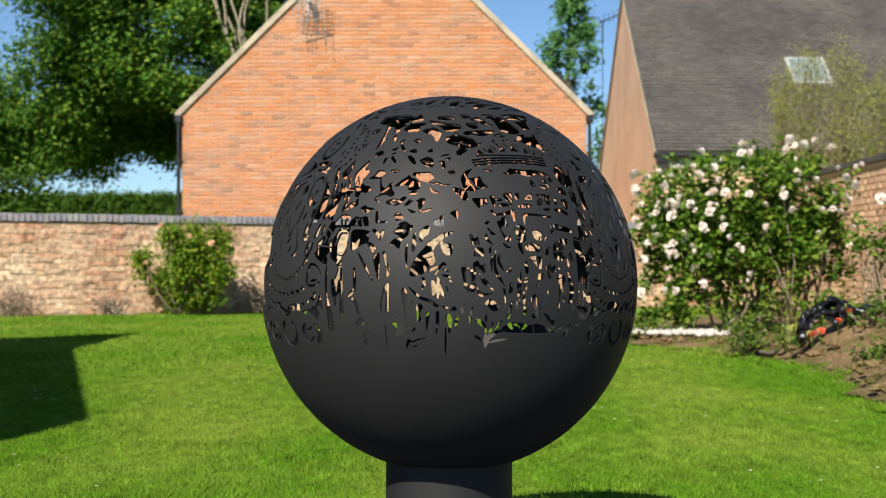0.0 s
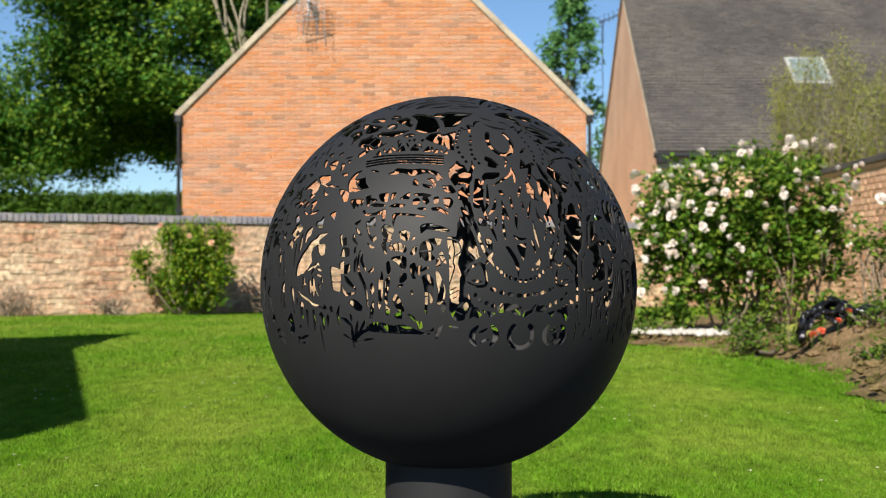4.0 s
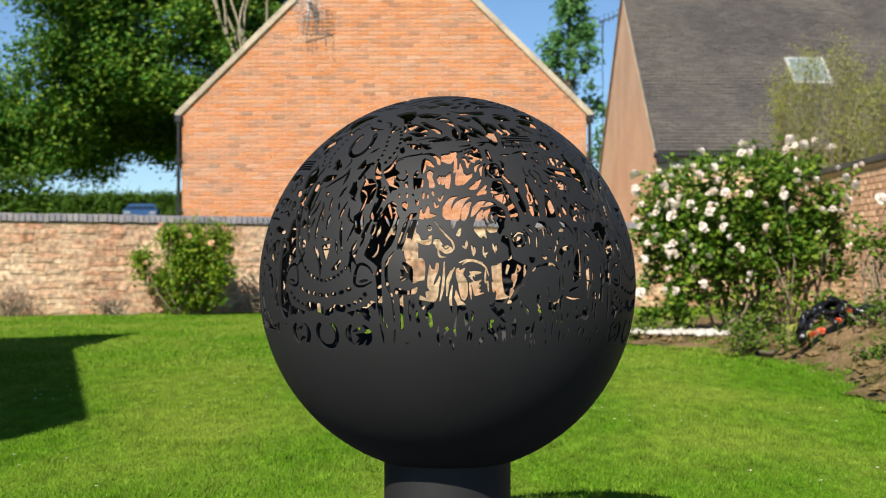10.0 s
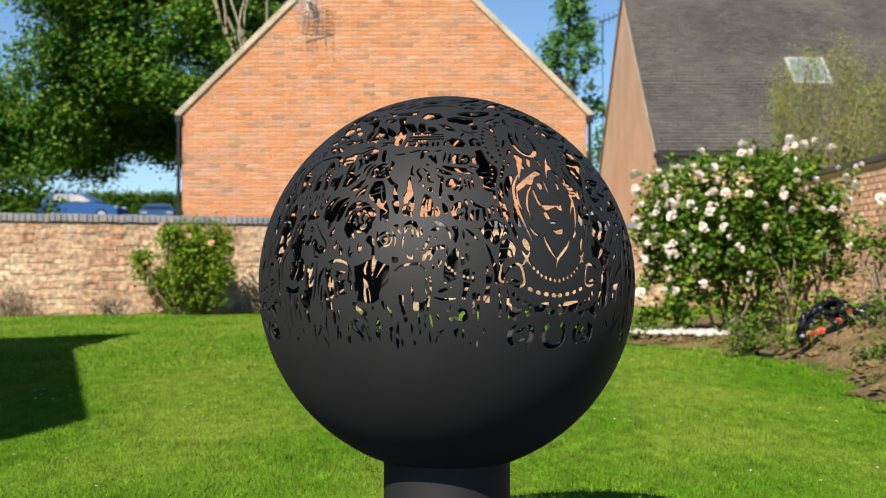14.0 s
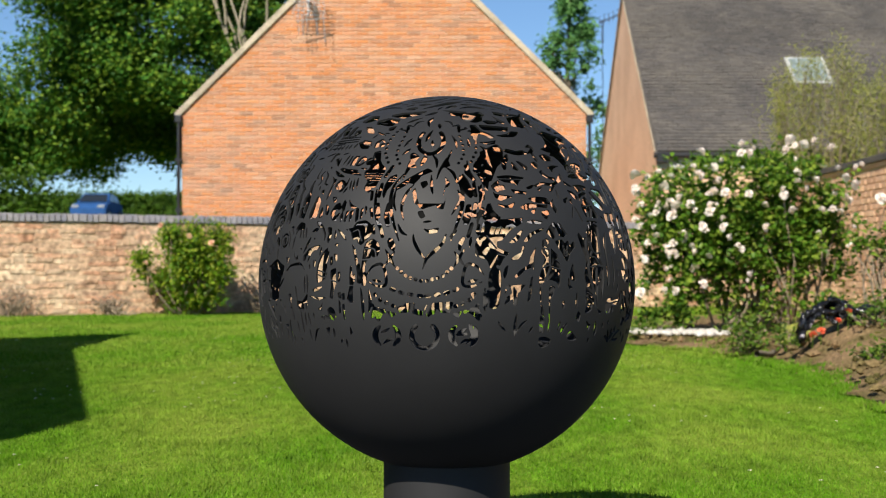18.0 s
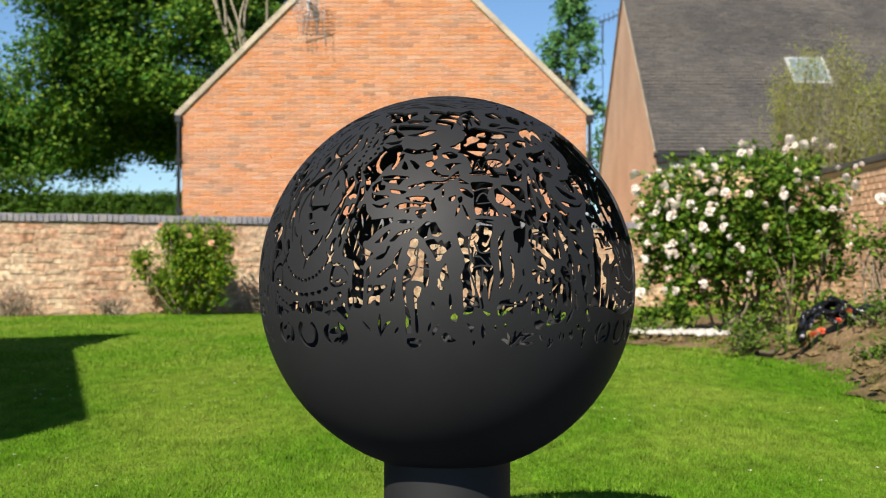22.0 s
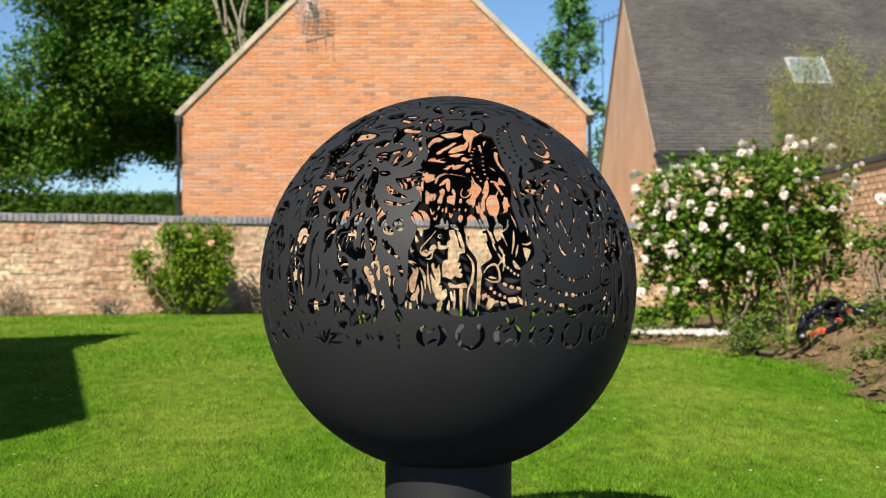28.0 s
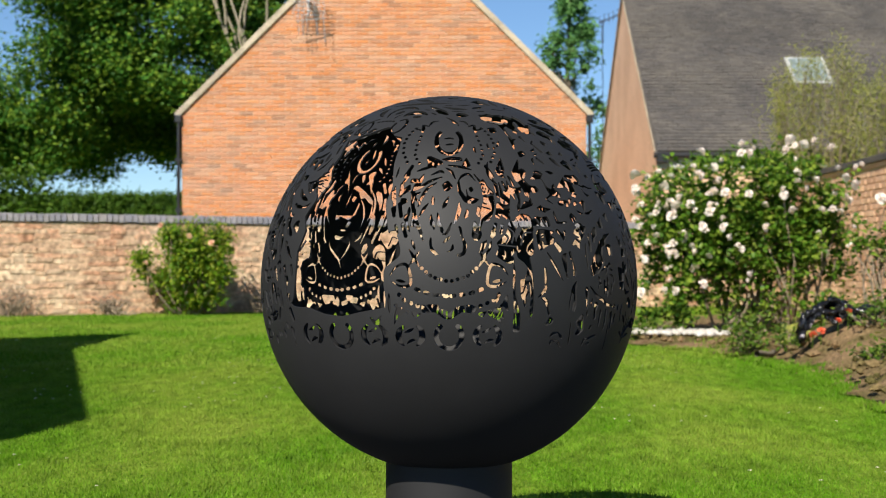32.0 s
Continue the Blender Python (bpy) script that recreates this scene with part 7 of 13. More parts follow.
    patch(ax, [(24.6, 5.4), (25.6, 9.4), (28.1, 10.9), (31.6, 12.4), (34.1, 11.9), (33.6, 8.4), (31.6, 1.9), (30.1, 0.9), (28.1, 1.9), (26.1, 2.4)])
    patch(ax, [(35.1, 11.9), (37.6, 11.4), (36.1, 5.9), (34.6, 4.9)])
    patch(ax, [(27.1, -1.1), (32.1, 0.9), (32.1, -3.1), (29.1, -6.1), (26.6, -7.1)])
    patch(ax, [(29.1, 23.9), (31.1, 25.4), (32.6, 23.4), (33.6, 17.9), (34.3, 13.9), (33.6, 12.4), (33.1, 17.9), (31.6, 20.9)])
    curve(ax, [(7.1, 30.9), (5.6, 26.4)], 1.008)
    curve(ax, [(10.1, 23.4), (9.6, 19.4)], 1.12)
    curve(ax, [(7.6, 20.4), (9.6, 18.9)], 0.896)
    curve(ax, [(14.1, 19.9), (14.3, 15.9)], 1.008)
    curve(ax, [(18.9, 20.4), (19.1, 15.9), (21.3, 16.9)], 1.008)
    curve(ax, [(25.8, 20.9), (25.8, 17.4)], 0.896)
    patch(ax, [(14.6, 27.9), (15.1, 31.9), (17.1, 33.9), (19.6, 33.9), (20.1, 26.9), (21.1, 23.9), (19.1, 25.4), (16.6, 25.4)])
    patch(ax, [(21.1, 29.9), (22.1, 32.4), (25.1, 31.9), (25.6, 28.9), (24.1, 27.9), (22.6, 28.9)])
    patch(ax, [(26.6, 27.9), (27.6, 32.4), (29.1, 33.9), (30.1, 31.9), (28.6, 27.9), (27.6, 26.4)])
    patch(ax, [(-28.9, -5.1), (-27.9, -2.1), (-24.9, -2.6), (-20.9, -3.6), (-16.4, -1.6), (-17.4, -5.1), (-24.9, -5.6)])
    patch(ax, [(-25.9, -6.6), (-23.9, -6.6), (-23.9, -18.1), (-23.7, -24.1), (-25.1, -24.1), (-25.4, -16.1)])
    curve(ax, [(-20.4, -6.6), (-20.4, -14.1), (-19.9, -20.1)], 1.12)
    patch(ax, [(-18.4, -8.1), (-17.4, -8.6), (-18.4, -14.1), (-19.9, -14.1)])
    patch(ax, [(-14.9, -6.1), (-10.9, -8.1), (-7.1, -9.6), (-7.9, -12.6), (-10.9, -14.1), (-13.4, -13.6), (-15.4, -10.1)])
    patch(ax, [(-16.9, -13.6), (-15.9, -16.1), (-14.9, -20.1), (-16.4, -21.1), (-17.1, -18.1)])
    patch(ax, [(-12.4, -15.3), (-10.9, -14.6), (-8.9, -16.1), (-8.1, -22.1), (-9.4, -23.1), (-10.9, -20.1)])
    curve(ax, [(-15.4, -25.1), (-14.7, -28.6)], 1.008)
    curve(ax, [(-28.1, -24.1), (-28.4, -31.1)], 0.896)
    curve(ax, [(-21.9, -31.6), (-20.4, -30.1)], 1.12)
    curve(ax, [(-5.1, -22.1), (-5.4, -28.1), (-4.4, -33.1)], 1.008)
    curve(ax, [(-3.4, -28.6), (-1.4, -25.6), (0.6, -23.6)], 1.008)
    curve(ax, [(2.6, -31.1), (2.9, -35.1)], 1.008)
    patch(ax, [(5.1, -9.3), (7.6, -9.3), (9.1, -10.8), (9.6, -13.6), (7.1, -14.1), (5.6, -12.1)])
    curve(ax, [(10.1, -15.1), (10.4, -21.6)], 1.008)
    curve(ax, [(12.1, -14.1), (13.1, -18.1)], 0.896)
    curve(ax, [(12.6, -25.6), (12.1, -30.1)], 1.008)
    curve(ax, [(18.6, -28.1), (17.6, -32.1)], 1.008)
    patch(ax, [(22.6, -9.8), (25.1, -10.1), (24.1, -12.1), (22.6, -11.6)])
    curve(ax, [(22.1, -18.1), (23.1, -23.1), (26.1, -28.1), (26.6, -31.1)], 0.896)
    curve(ax, [(30.1, -22.1), (30.6, -30.1)], 0.896)
    curve(ax, [(35.6, -18.1), (36.1, -22.1), (35.1, -30.1)], 1.008)
    patch(ax, [(24.1, -14.1), (29.1, -13.1), (30.1, -16.1), (28.1, -18.1), (25.6, -16.1)])
    curve(ax, [(19.1, -22.1), (17.6, -25.1)], 0.896)
    curve(ax, [(27.1, -21.1), (29.1, -26.1)], 0.896)
    curve(ax, [(-33.1, 11.9), (-32.9, 3.9), (-32.4, -1.1), (-29.9, -6.1), (-28.9, -14.1), (-28.4, -20.1)], 1.008)
    curve(ax, [(-37.9, 6.9), (-37.4, -1.1), (-36.9, -9.1), (-36.4, -17.1)], 1.008)
    curve(ax, [(-32.9, -21.1), (-32.4, -23.6)], 0.896)
    patch(ax, [(-38.9, 10.9), (-37.9, 14.9), (-35.9, 20.9), (-34.4, 21.9), (-35.4, 16.9), (-36.4, 11.9)])
    patch(ax, [(-33.4, 18.9), (-30.4, 24.4), (-29.9, 22.9), (-32.4, 18.9)])
    patch(ax, [(-39.9, 25.9), (-37.9, 31.9), (-35.9, 33.9), (-33.9, 33.9), (-35.9, 27.9), (-38.9, 22.9)])
    patch(ax, [(-33.9, 25.9), (-32.4, 31.9), (-30.9, 33.9), (-29.9, 32.9), (-30.9, 27.9)])


def scene_team(ax):
    patch(ax, [(-35.9, 88.7), (-30.9, 89.9), (-25.1, 89.3), (-30.9, 87.1), (-35.4, 87.4)])
    patch(ax, [(-21.4, 95.4), (-15.9, 96.3), (-12.9, 95.7), (-16.9, 94.4), (-20.9, 94.4)])
    patch(ax, [(-3.9, 96.9), (2.1, 97.5), (7.1, 96.9), (4.1, 95.7), (-1.9, 95.9)])
    patch(ax, [(-20.9, 91.9), (-15.9, 91.1), (-9.9, 91.5), (-1.9, 92.1), (-2.9, 90.4), (-7.9, 89.9), (-15.9, 90.1)])
    patch(ax, [(2.1, 90.4), (5.1, 91.1), (10.1, 90.4), (12.6, 88.7), (10.1, 87.7), (5.1, 87.4), (1.6, 88.4)])
    patch(ax, [(14.6, 87.9), (19.1, 88.7), (24.1, 87.9), (27.6, 86.4), (25.1, 84.4), (20.1, 85.4), (16.6, 85.9)])
    patch(ax, [(18.1, 90.4), (23.1, 91.1), (27.6, 90.7), (26.6, 89.4), (22.1, 89.1)])
    patch(ax, [(27.6, 90.9), (32.1, 90.7), (31.6, 88.7), (28.6, 89.1)])
    patch(ax, [(-42.4, 81.9), (-40.4, 83.9), (-37.4, 82.4), (-36.9, 80.4), (-39.4, 79.4), (-41.9, 80.1)])
    patch(ax, [(-37.1, 84.9), (-35.4, 85.1), (-32.9, 82.4), (-30.9, 80.9), (-31.9, 79.1), (-33.9, 80.4), (-35.9, 82.4)])
    patch(ax, [(-29.4, 86.9), (-25.9, 88.1), (-23.4, 87.7), (-22.9, 84.4), (-24.9, 83.4), (-26.4, 85.4)])
    patch(ax, [(-26.9, 77.4), (-25.4, 81.4), (-23.4, 81.9), (-24.4, 78.4), (-25.9, 76.4)])
    patch(ax, [(-24.4, 75.9), (-22.9, 79.4), (-20.4, 80.7), (-19.7, 79.4), (-22.4, 76.4)])
    patch(ax, [(-21.4, 84.4), (-17.9, 82.9), (-14.4, 79.4), (-13.4, 77.1), (-15.9, 78.4), (-18.9, 80.9)])
    patch(ax, [(-16.9, 83.7), (-11.9, 82.1), (-9.9, 79.9), (-10.9, 78.7), (-13.4, 79.4)])
    patch(ax, [(-19.4, 87.9), (-15.9, 88.7), (-12.9, 87.4), (-14.9, 86.1), (-17.9, 86.7)])
    patch(ax, [(-11.9, 88.4), (-7.9, 89.1), (-6.9, 84.9), (-4.9, 80.9), (-4.7, 75.9), (-7.4, 73.7), (-9.7, 75.4), (-9.4, 79.4), (-8.4, 81.4), (-9.4, 84.9)])
    patch(ax, [(-5.4, 84.9), (-2.9, 85.4), (0.1, 83.4), (1.6, 81.4), (-0.4, 80.4), (-2.9, 82.4)])
    patch(ax, [(1.1, 85.4), (4.1, 85.4), (5.1, 83.4), (6.1, 81.4), (4.1, 80.4), (2.1, 82.4)])
    patch(ax, [(6.6, 83.4), (10.1, 83.4), (12.6, 81.4), (9.6, 80.7), (7.1, 81.9)])
    patch(ax, [(11.6, 84.9), (16.1, 84.4), (20.6, 82.1), (22.1, 80.9), (18.1, 81.4), (14.1, 83.4)])
    patch(ax, [(-45.9, 78.9), (-41.9, 79.4), (-38.4, 78.4), (-42.9, 77.1)])
    patch(ax, [(-39.9, 75.1), (-33.9, 76.5), (-29.4, 77.2), (-28.9, 75.7), (-33.9, 75.2), (-37.9, 74.5)])
    dashes(ax, [(-0.9, 79.4), (17.1, 79.4)], 0.8, 1.9, 1)
    dashes(ax, [(-0.4, 78.2), (17.1, 78.2)], 0.8, 1.9, 1)
    dashes(ax, [(0.1, 77), (17.1, 77)], 0.8, 1.9, 1)
    curve(ax, [(-2.4, 76.4), (-2.4, 72.9)], 1.344)
    curve(ax, [(3.1, 75.5), (3.1, 72.9)], 1.232)
    curve(ax, [(6.1, 75.5), (6.3, 72.9)], 1.232)
    curve(ax, [(9.1, 75.5), (9.3, 72.9)], 1.232)
    curve(ax, [(12.1, 75.5), (12.3, 73.1)], 1.232)
    curve(ax, [(14.6, 75.5), (14.7, 73.3)], 1.232)
    curve(ax, [(18.1, 75.9), (18.1, 73.5)], 1.232)
    patch(ax, [(20.6, 77.4), (26.1, 76.4), (28.6, 74.4), (27.6, 73.1), (24.1, 73.4), (22.1, 74.9)])
    curve(ax, [(24.1, 81.4), (28.1, 79.9)], 0.896)
    curve(ax, [(28.6, 83.4), (31.1, 82.9)], 0.896)
    curve(ax, [(29.1, 80.4), (32.1, 79.9)], 0.896)
    curve(ax, [(-6.9, 68.9), (-1.4, 69.4)], 1.008)
    curve(ax, [(0.6, 69.9), (7.1, 71.4)], 0.896)
    curve(ax, [(14.1, 70.4), (17.6, 70.9)], 0.896)
    curve(ax, [(-45.9, 67.9), (-41.9, 68.4), (-39.4, 67.4)], 1.12)
    patch(ax, [(-38.4, 64.9), (-36.4, 68.4), (-33.4, 68.9), (-31.4, 69.9), (-29.4, 69.9), (-30.9, 66.9), (-32.9, 64.9), (-34.9, 63.4)])
    patch(ax, [(-45.9, 64.9), (-43.9, 65.4), (-42.9, 62.4), (-44.9, 61.9)])
    curve(ax, [(-39.9, 73.1), (-45.9, 72.7)], 1.008)
    curve(ax, [(-26.9, 72.9), (-21.9, 73.4), (-20.9, 74.4)], 0.896)
    curve(ax, [(-16.9, 73.4), (-12.4, 74.9)], 1.008)
    curve(ax, [(-32.9, 69.9), (-27.9, 69.9), (-23.9, 71.4), (-19.9, 72.9)], 0.896)
    patch(ax, [(-26.4, 68.7), (-24.4, 69.7), (-21.9, 70.9), (-18.4, 72.7), (-17.4, 71.4), (-17.4, 66.9), (-18.9, 65.4), (-19.4, 67.9), (-21.9, 67.4), (-24.4, 67.7)])
    curve(ax, [(-24.4, 68.9), (-21.9, 69.9), (-19.7, 68.9)], 0.6, True, False)
    patch(ax, [(-14.4, 71.4), (-12.9, 70.9), (-12.1, 65.4), (-13.9, 65.9), (-14.7, 67.9)])
    curve(ax, [(-24.4, 64.9), (-26.4, 63.4), (-26.9, 61.4)], 1.232)
    curve(ax, [(-19.4, 64.4), (-22.4, 62.4), (-23.7, 59.4)], 1.232)
    curve(ax, [(-16.9, 64.1), (-20.1, 61.4), (-21.4, 57.4)], 1.232)
    curve(ax, [(-14.1, 63.9), (-17.4, 61.4), (-18.9, 56.9)], 1.232)
    curve(ax, arc(-12.4, 60.2, 3.4, 100, 300), 0.9, taper=False)
    curve(ax, arc(-12.1, 60.2, 1.8, -90, 200), 0.9, taper=False)
    curve(ax, [(-8.9, 65.9), (-7.4, 64.9), (-7.9, 61.9), (-9.4, 59.9), (-9.1, 57.4), (-6.4, 53.9), (-3.9, 52.4)], 1.12)
    curve(ax, [(-40.4, 50.9), (-38.9, 55.9), (-36.4, 58.7)], 1.344)
    curve(ax, [(-43.4, 52.9), (-41.4, 56.9)], 1.344)
    curve(ax, [(-45.9, 57.9), (-43.9, 58.9)], 1.232)
    curve(ax, [(-35.4, 52.4), (-33.7, 56.4), (-32.9, 59.4)], 1.344)
    patch(ax, [(-32.9, 59.9), (-30.9, 61.9), (-29.4, 64.9), (-29.9, 59.9), (-28.4, 57.9), (-25.9, 58.9), (-28.9, 55.4), (-31.9, 54.9)])
    patch(ax, [(-29.4, 50.9), (-25.9, 53.4), (-21.4, 56.4), (-22.9, 53.9), (-26.4, 50.9), (-28.4, 49.9)])
    patch(ax, [(-26.4, 47.4), (-23.4, 50.4), (-19.4, 53.4), (-20.9, 50.4), (-23.4, 47.9), (-25.4, 46.9)])
    patch(ax, [(-18.4, 47.9), (-17.4, 51.9), (-14.9, 54.4), (-11.4, 54.9), (-9.9, 50.9), (-8.4, 47.9), (-7.9, 43.9), (-5.4, 37.9), (-5.4, 33.9), (-6.9, 33.1), (-7.4, 35.9), (-8.9, 40.9), (-9.4, 33.9), (-10.1, 33.9), (-10.9, 40.9), (-12.9, 42.9), (-15.9, 44.9)])
    curve(ax, [(-15.1, 50.7), (-11.4, 51.9)], 0.7, True, False)
    curve(ax, [(-17.4, 47.4), (-12.9, 48.7), (-9.9, 49.9)], 0.7, True, False)
    curve(ax, [(-11.4, 52.9), (-10.9, 47.9), (-9.4, 43.9)], 0.7, True, False)
    patch(ax, [(-4.4, 52.4), (-2.9, 51.9), (-1.9, 47.9), (0.1, 40.9), (-0.4, 37.4), (-1.9, 37.9), (-3.4, 40.9), (-4.4, 43.9), (-2.9, 44.9), (-4.4, 47.9)])
    patch(ax, [(3.1, 56.4), (4.1, 56.9), (4.6, 53.9), (6.1, 49.9), (7.1, 46.9), (8.1, 43.9), (7.6, 35.9), (6.1, 36.4), (3.1, 36.4), (1.6, 39.9), (2.1, 42.9), (1.6, 46.9), (3.1, 49.9), (2.6, 52.9)])
    curve(ax, [(1.9, 42.4), (4.9, 42.7)], 0.8, True, False)
    curve(ax, [(4.9, 43.9), (5.1, 39.9), (6.6, 38.9)], 0.8, True, False)
    patch(ax, [(13.1, 47.9), (16.6, 45.9), (18.1, 41.9), (18.6, 36.4), (12.1, 35.9), (11.9, 39.9), (12.3, 43.9)])
    patch(ax, [(19.6, 39.9), (20.3, 41.9), (21.9, 38.9), (22.1, 36.4), (20.1, 35.9)])
    patch(ax, [(22.6, 42.9), (24.1, 42.4), (26.1, 39.9), (26.1, 37.4), (24.1, 37.9)])
    patch(ax, [(25.1, 46.9), (27.6, 46.9), (28.6, 44.4), (27.1, 44.1)])
    patch(ax, [(16.6, 61.7), (19.1, 60.9), (24.1, 58.9), (26.1, 57.7), (23.1, 57.9), (20.1, 58.7)])
    patch(ax, [(19.6, 62.9), (26.1, 61.9), (32.1, 61.1), (32.1, 59.3), (26.1, 59.9)])
    patch(ax, [(17.6, 58.4), (19.6, 57.1), (21.6, 56.6), (21.3, 51.9), (22.1, 48.9), (21.1, 45.4), (20.3, 49.9), (20.1, 54.9)])
    spiral(ax, 25.6, 53.4, 2.8, 2, 0.9)
    curve(ax, [(28.1, 49.9), (30.1, 52.9), (30.1, 56.9)], 1.008)
    curve(ax, [(30.6, 48.9), (31.9, 51.9)], 1.008)
    curve(ax, [(19.6, 64.9), (20.1, 68.9)], 0.896)
    curve(ax, [(23.1, 64.9), (22.1, 68.9)], 1.12)
    curve(ax, [(24.9, 64.9), (24.3, 68.4)], 1.12)
    curve(ax, [(27.1, 64.4), (26.3, 67.9)], 1.12)
    curve(ax, arc(30.6, 65.4, 1.8, 20, 300), 0.9, taper=False)
    curve(ax, [(10.1, 61.4), (13.1, 58.9), (14.1, 54.9), (17.1, 53.9)], 1.12)
    patch(ax, [(11.1, 67.9), (13.1, 68.4), (14.1, 66.9), (15.1, 68.4), (16.6, 63.9), (14.1, 65.4), (13.1, 66.4)])
    curve(ax, [(11.1, 63.9), (12.6, 62.9)], 0.896)
    patch(ax, [(8.6, 71.4), (11.1, 70.9), (10.6, 69.9), (9.1, 70.2), (8.6, 66.9), (7.1, 66.9), (7.1, 70.4)])
    curve(ax, [(8.6, 61.9), (7.1, 59.9), (9.1, 57.4), (10.1, 55.9), (8.6, 53.9)], 1.12)
    curve(ax, [(4.1, 63.4), (4.1, 58.9), (6.1, 57.9)], 1.008)
    curve(ax, [(11.1, 53.4), (12.1, 51.4)], 1.008)
    patch(ax, [(14.1, 50.9), (16.1, 51.4), (16.9, 48.9), (15.1, 49.4)])
    patch(ax, [(-44.9, 35.9), (-43.9, 40.9), (-41.9, 42.9), (-36.4, 46.4), (-38.9, 43.9), (-41.9, 39.9), (-43.4, 33.9)])
    patch(ax, [(-41.4, 34.9), (-39.9, 39.9), (-36.9, 43.9), (-34.4, 44.4), (-36.4, 39.9), (-38.4, 34.9), (-40.4, 29.9), (-41.4, 29.9)])
    patch(ax, [(-36.4, 33.9), (-34.9, 39.9), (-30.9, 43.9), (-29.9, 43.4), (-32.9, 38.9), (-34.4, 33.9)])
    patch(ax, [(-31.4, 35.9), (-29.4, 40.9), (-25.9, 43.9), (-21.9, 44.4), (-25.9, 41.4), (-28.4, 37.9), (-30.4, 35.9)])
    curve(ax, [(-25.9, 40.9), (-21.9, 41.9), (-17.9, 42.9)], 1.12)
    curve(ax, [(-25.4, 34.9), (-23.4, 38.4), (-18.9, 39.4), (-15.4, 37.4), (-14.7, 29.9)], 1.568)
    patch(ax, [(-30.4, 29.9), (-29.4, 33.9), (-27.4, 35.9), (-27.4, 29.9)])
    curve(ax, [(-20.9, 30.9), (-19.4, 32.9)], 1.12)
    patch(ax, [(3.1, 29.9), (6.1, 33.7), (10.1, 33.1), (11.1, 29.9)])
    patch(ax, [(-2.4, 30.9), (-0.4, 31.9), (1.1, 30.9)])
    curve(ax, arc(31.1, 38.9, 2.8, 60, 330), 1.1, taper=False)
    patch(ax, [(19.6, 33.9), (23.1, 32.9), (25.1, 30.9), (22.1, 30.9)])
    patch(ax, [(-30.9, 28.9), (-30.1, 32.9), (-27.9, 33.9), (-27.4, 28.9), (-25.9, 27.9), (-27.4, 24.4), (-28.4, 24.9)])
    patch(ax, [(-39.9, 25.9), (-38.4, 28.9), (-37.4, 28.4), (-38.4, 25.4)])
    patch(ax, [(-24.9, 32.9), (-23.4, 29.9), (-19.9, 29.4), (-18.9, 31.9), (-17.4, 33.9), (-15.9, 31.9), (-18.9, 27.9), (-22.9, 27.4), (-24.7, 29.9)])
    patch(ax, [(-17.4, 22.9), (-16.4, 25.4), (-14.9, 25.9), (-13.4, 22.9), (-12.4, 20.9), (-13.4, 19.4), (-15.4, 21.4)])
    curve(ax, [(-13.4, 19.9), (-12.9, 14.9), (-11.9, 12.4)], 1.12)
    patch(ax, [(-23.4, 9.4), (-20.9, 9.9), (-15.9, 12.4), (-11.9, 13.4), (-6.9, 10.9), (-3.1, 9.4), (-4.4, 4.9), (-6.4, 1.9), (-7.4, -1.1), (-8.9, -6.1), (-8.9, -8.1), (-12.9, -10.3), (-14.9, -10.3), (-21.4, -9.3), (-20.9, -5.1), (-21.9, -1.1), (-23.1, 2.9)])
    curve(ax, [(-21.9, 21.9), (-21.4, 18.9), (-20.9, 16.4)], 1.008)
    curve(ax, [(-32.9, 20.9), (-32.4, 14.9)], 0.896)
    curve(ax, [(-26.9, 14.9), (-25.9, 14.4)], 0.784)
    curve(ax, [(-10.9, 27.9), (-10.4, 22.9), (-8.9, 18.9)], 1.12)
    curve(ax, arc(-6.4, 23.9, 3.6, -160, 150), 0.9, taper=False)
    patch(ax, [(-8.4, 23.4), (-7.4, 25.4), (-5.4, 25.4), (-4.7, 22.9), (-5.9, 21.4), (-7.7, 21.9)])
    curve(ax, [(-3.9, 29.4), (-0.9, 24.9), (-0.9, 19.9)], 0.896)
    curve(ax, [(-0.9, 30.9), (2.1, 26.9)], 0.896)
    curve(ax, [(-39.9, 11.4), (-35.9, 12.7), (-31.9, 12.4), (-27.9, 11.4)], 1.12)
    curve(ax, [(-43.9, 6.9), (-45.4, 1.9), (-45.9, -6.1)], 1.344)
    patch(ax, [(-41.4, 7.9), (-39.9, 8.4), (-40.4, 0.9), (-41.4, 3.9)])
    patch(ax, [(-38.9, -1.1), (-36.9, -0.6), (-36.7, -6.1), (-37.9, -8.1), (-38.7, -5.1)])
    curve(ax, [(-42.4, -6.1), (-40.4, -10.1), (-40.4, -16.1)], 1.008)
    curve(ax, [(-34.9, 6.4), (-32.9, 5.9)], 0.896)
    curve(ax, [(-35.4, 3.9), (-33.4, 4.9), (-31.9, 3.9)], 0.896)
    curve(ax, [(-34.9, 0.9), (-33.9, -8.1)], 1.008)
    curve(ax, [(-26.4, 8.9), (-26.9, 1.9), (-25.9, 0.9)], 1.008)
    curve(ax, [(-7.4, -2.1), (-2.9, 2.9)], 1.12)
    curve(ax, [(-0.4, 6.9), (1.6, 7.9)], 0.896)
    curve(ax, [(0.6, 7.9), (4.1, 9.9), (10.1, 10.7), (13.1, 10.4), (16.6, 7.4)], 1.232)
    patch(ax, [(-1.9, 14.4), (1.6, 13.9), (1.1, 11.4), (-1.4, 11.4)])
    patch(ax, [(5.6, 17.9), (6.6, 14.9), (8.6, 14.4), (9.1, 15.9), (9.6, 13.4), (7.6, 13.1), (6.1, 14.9)])
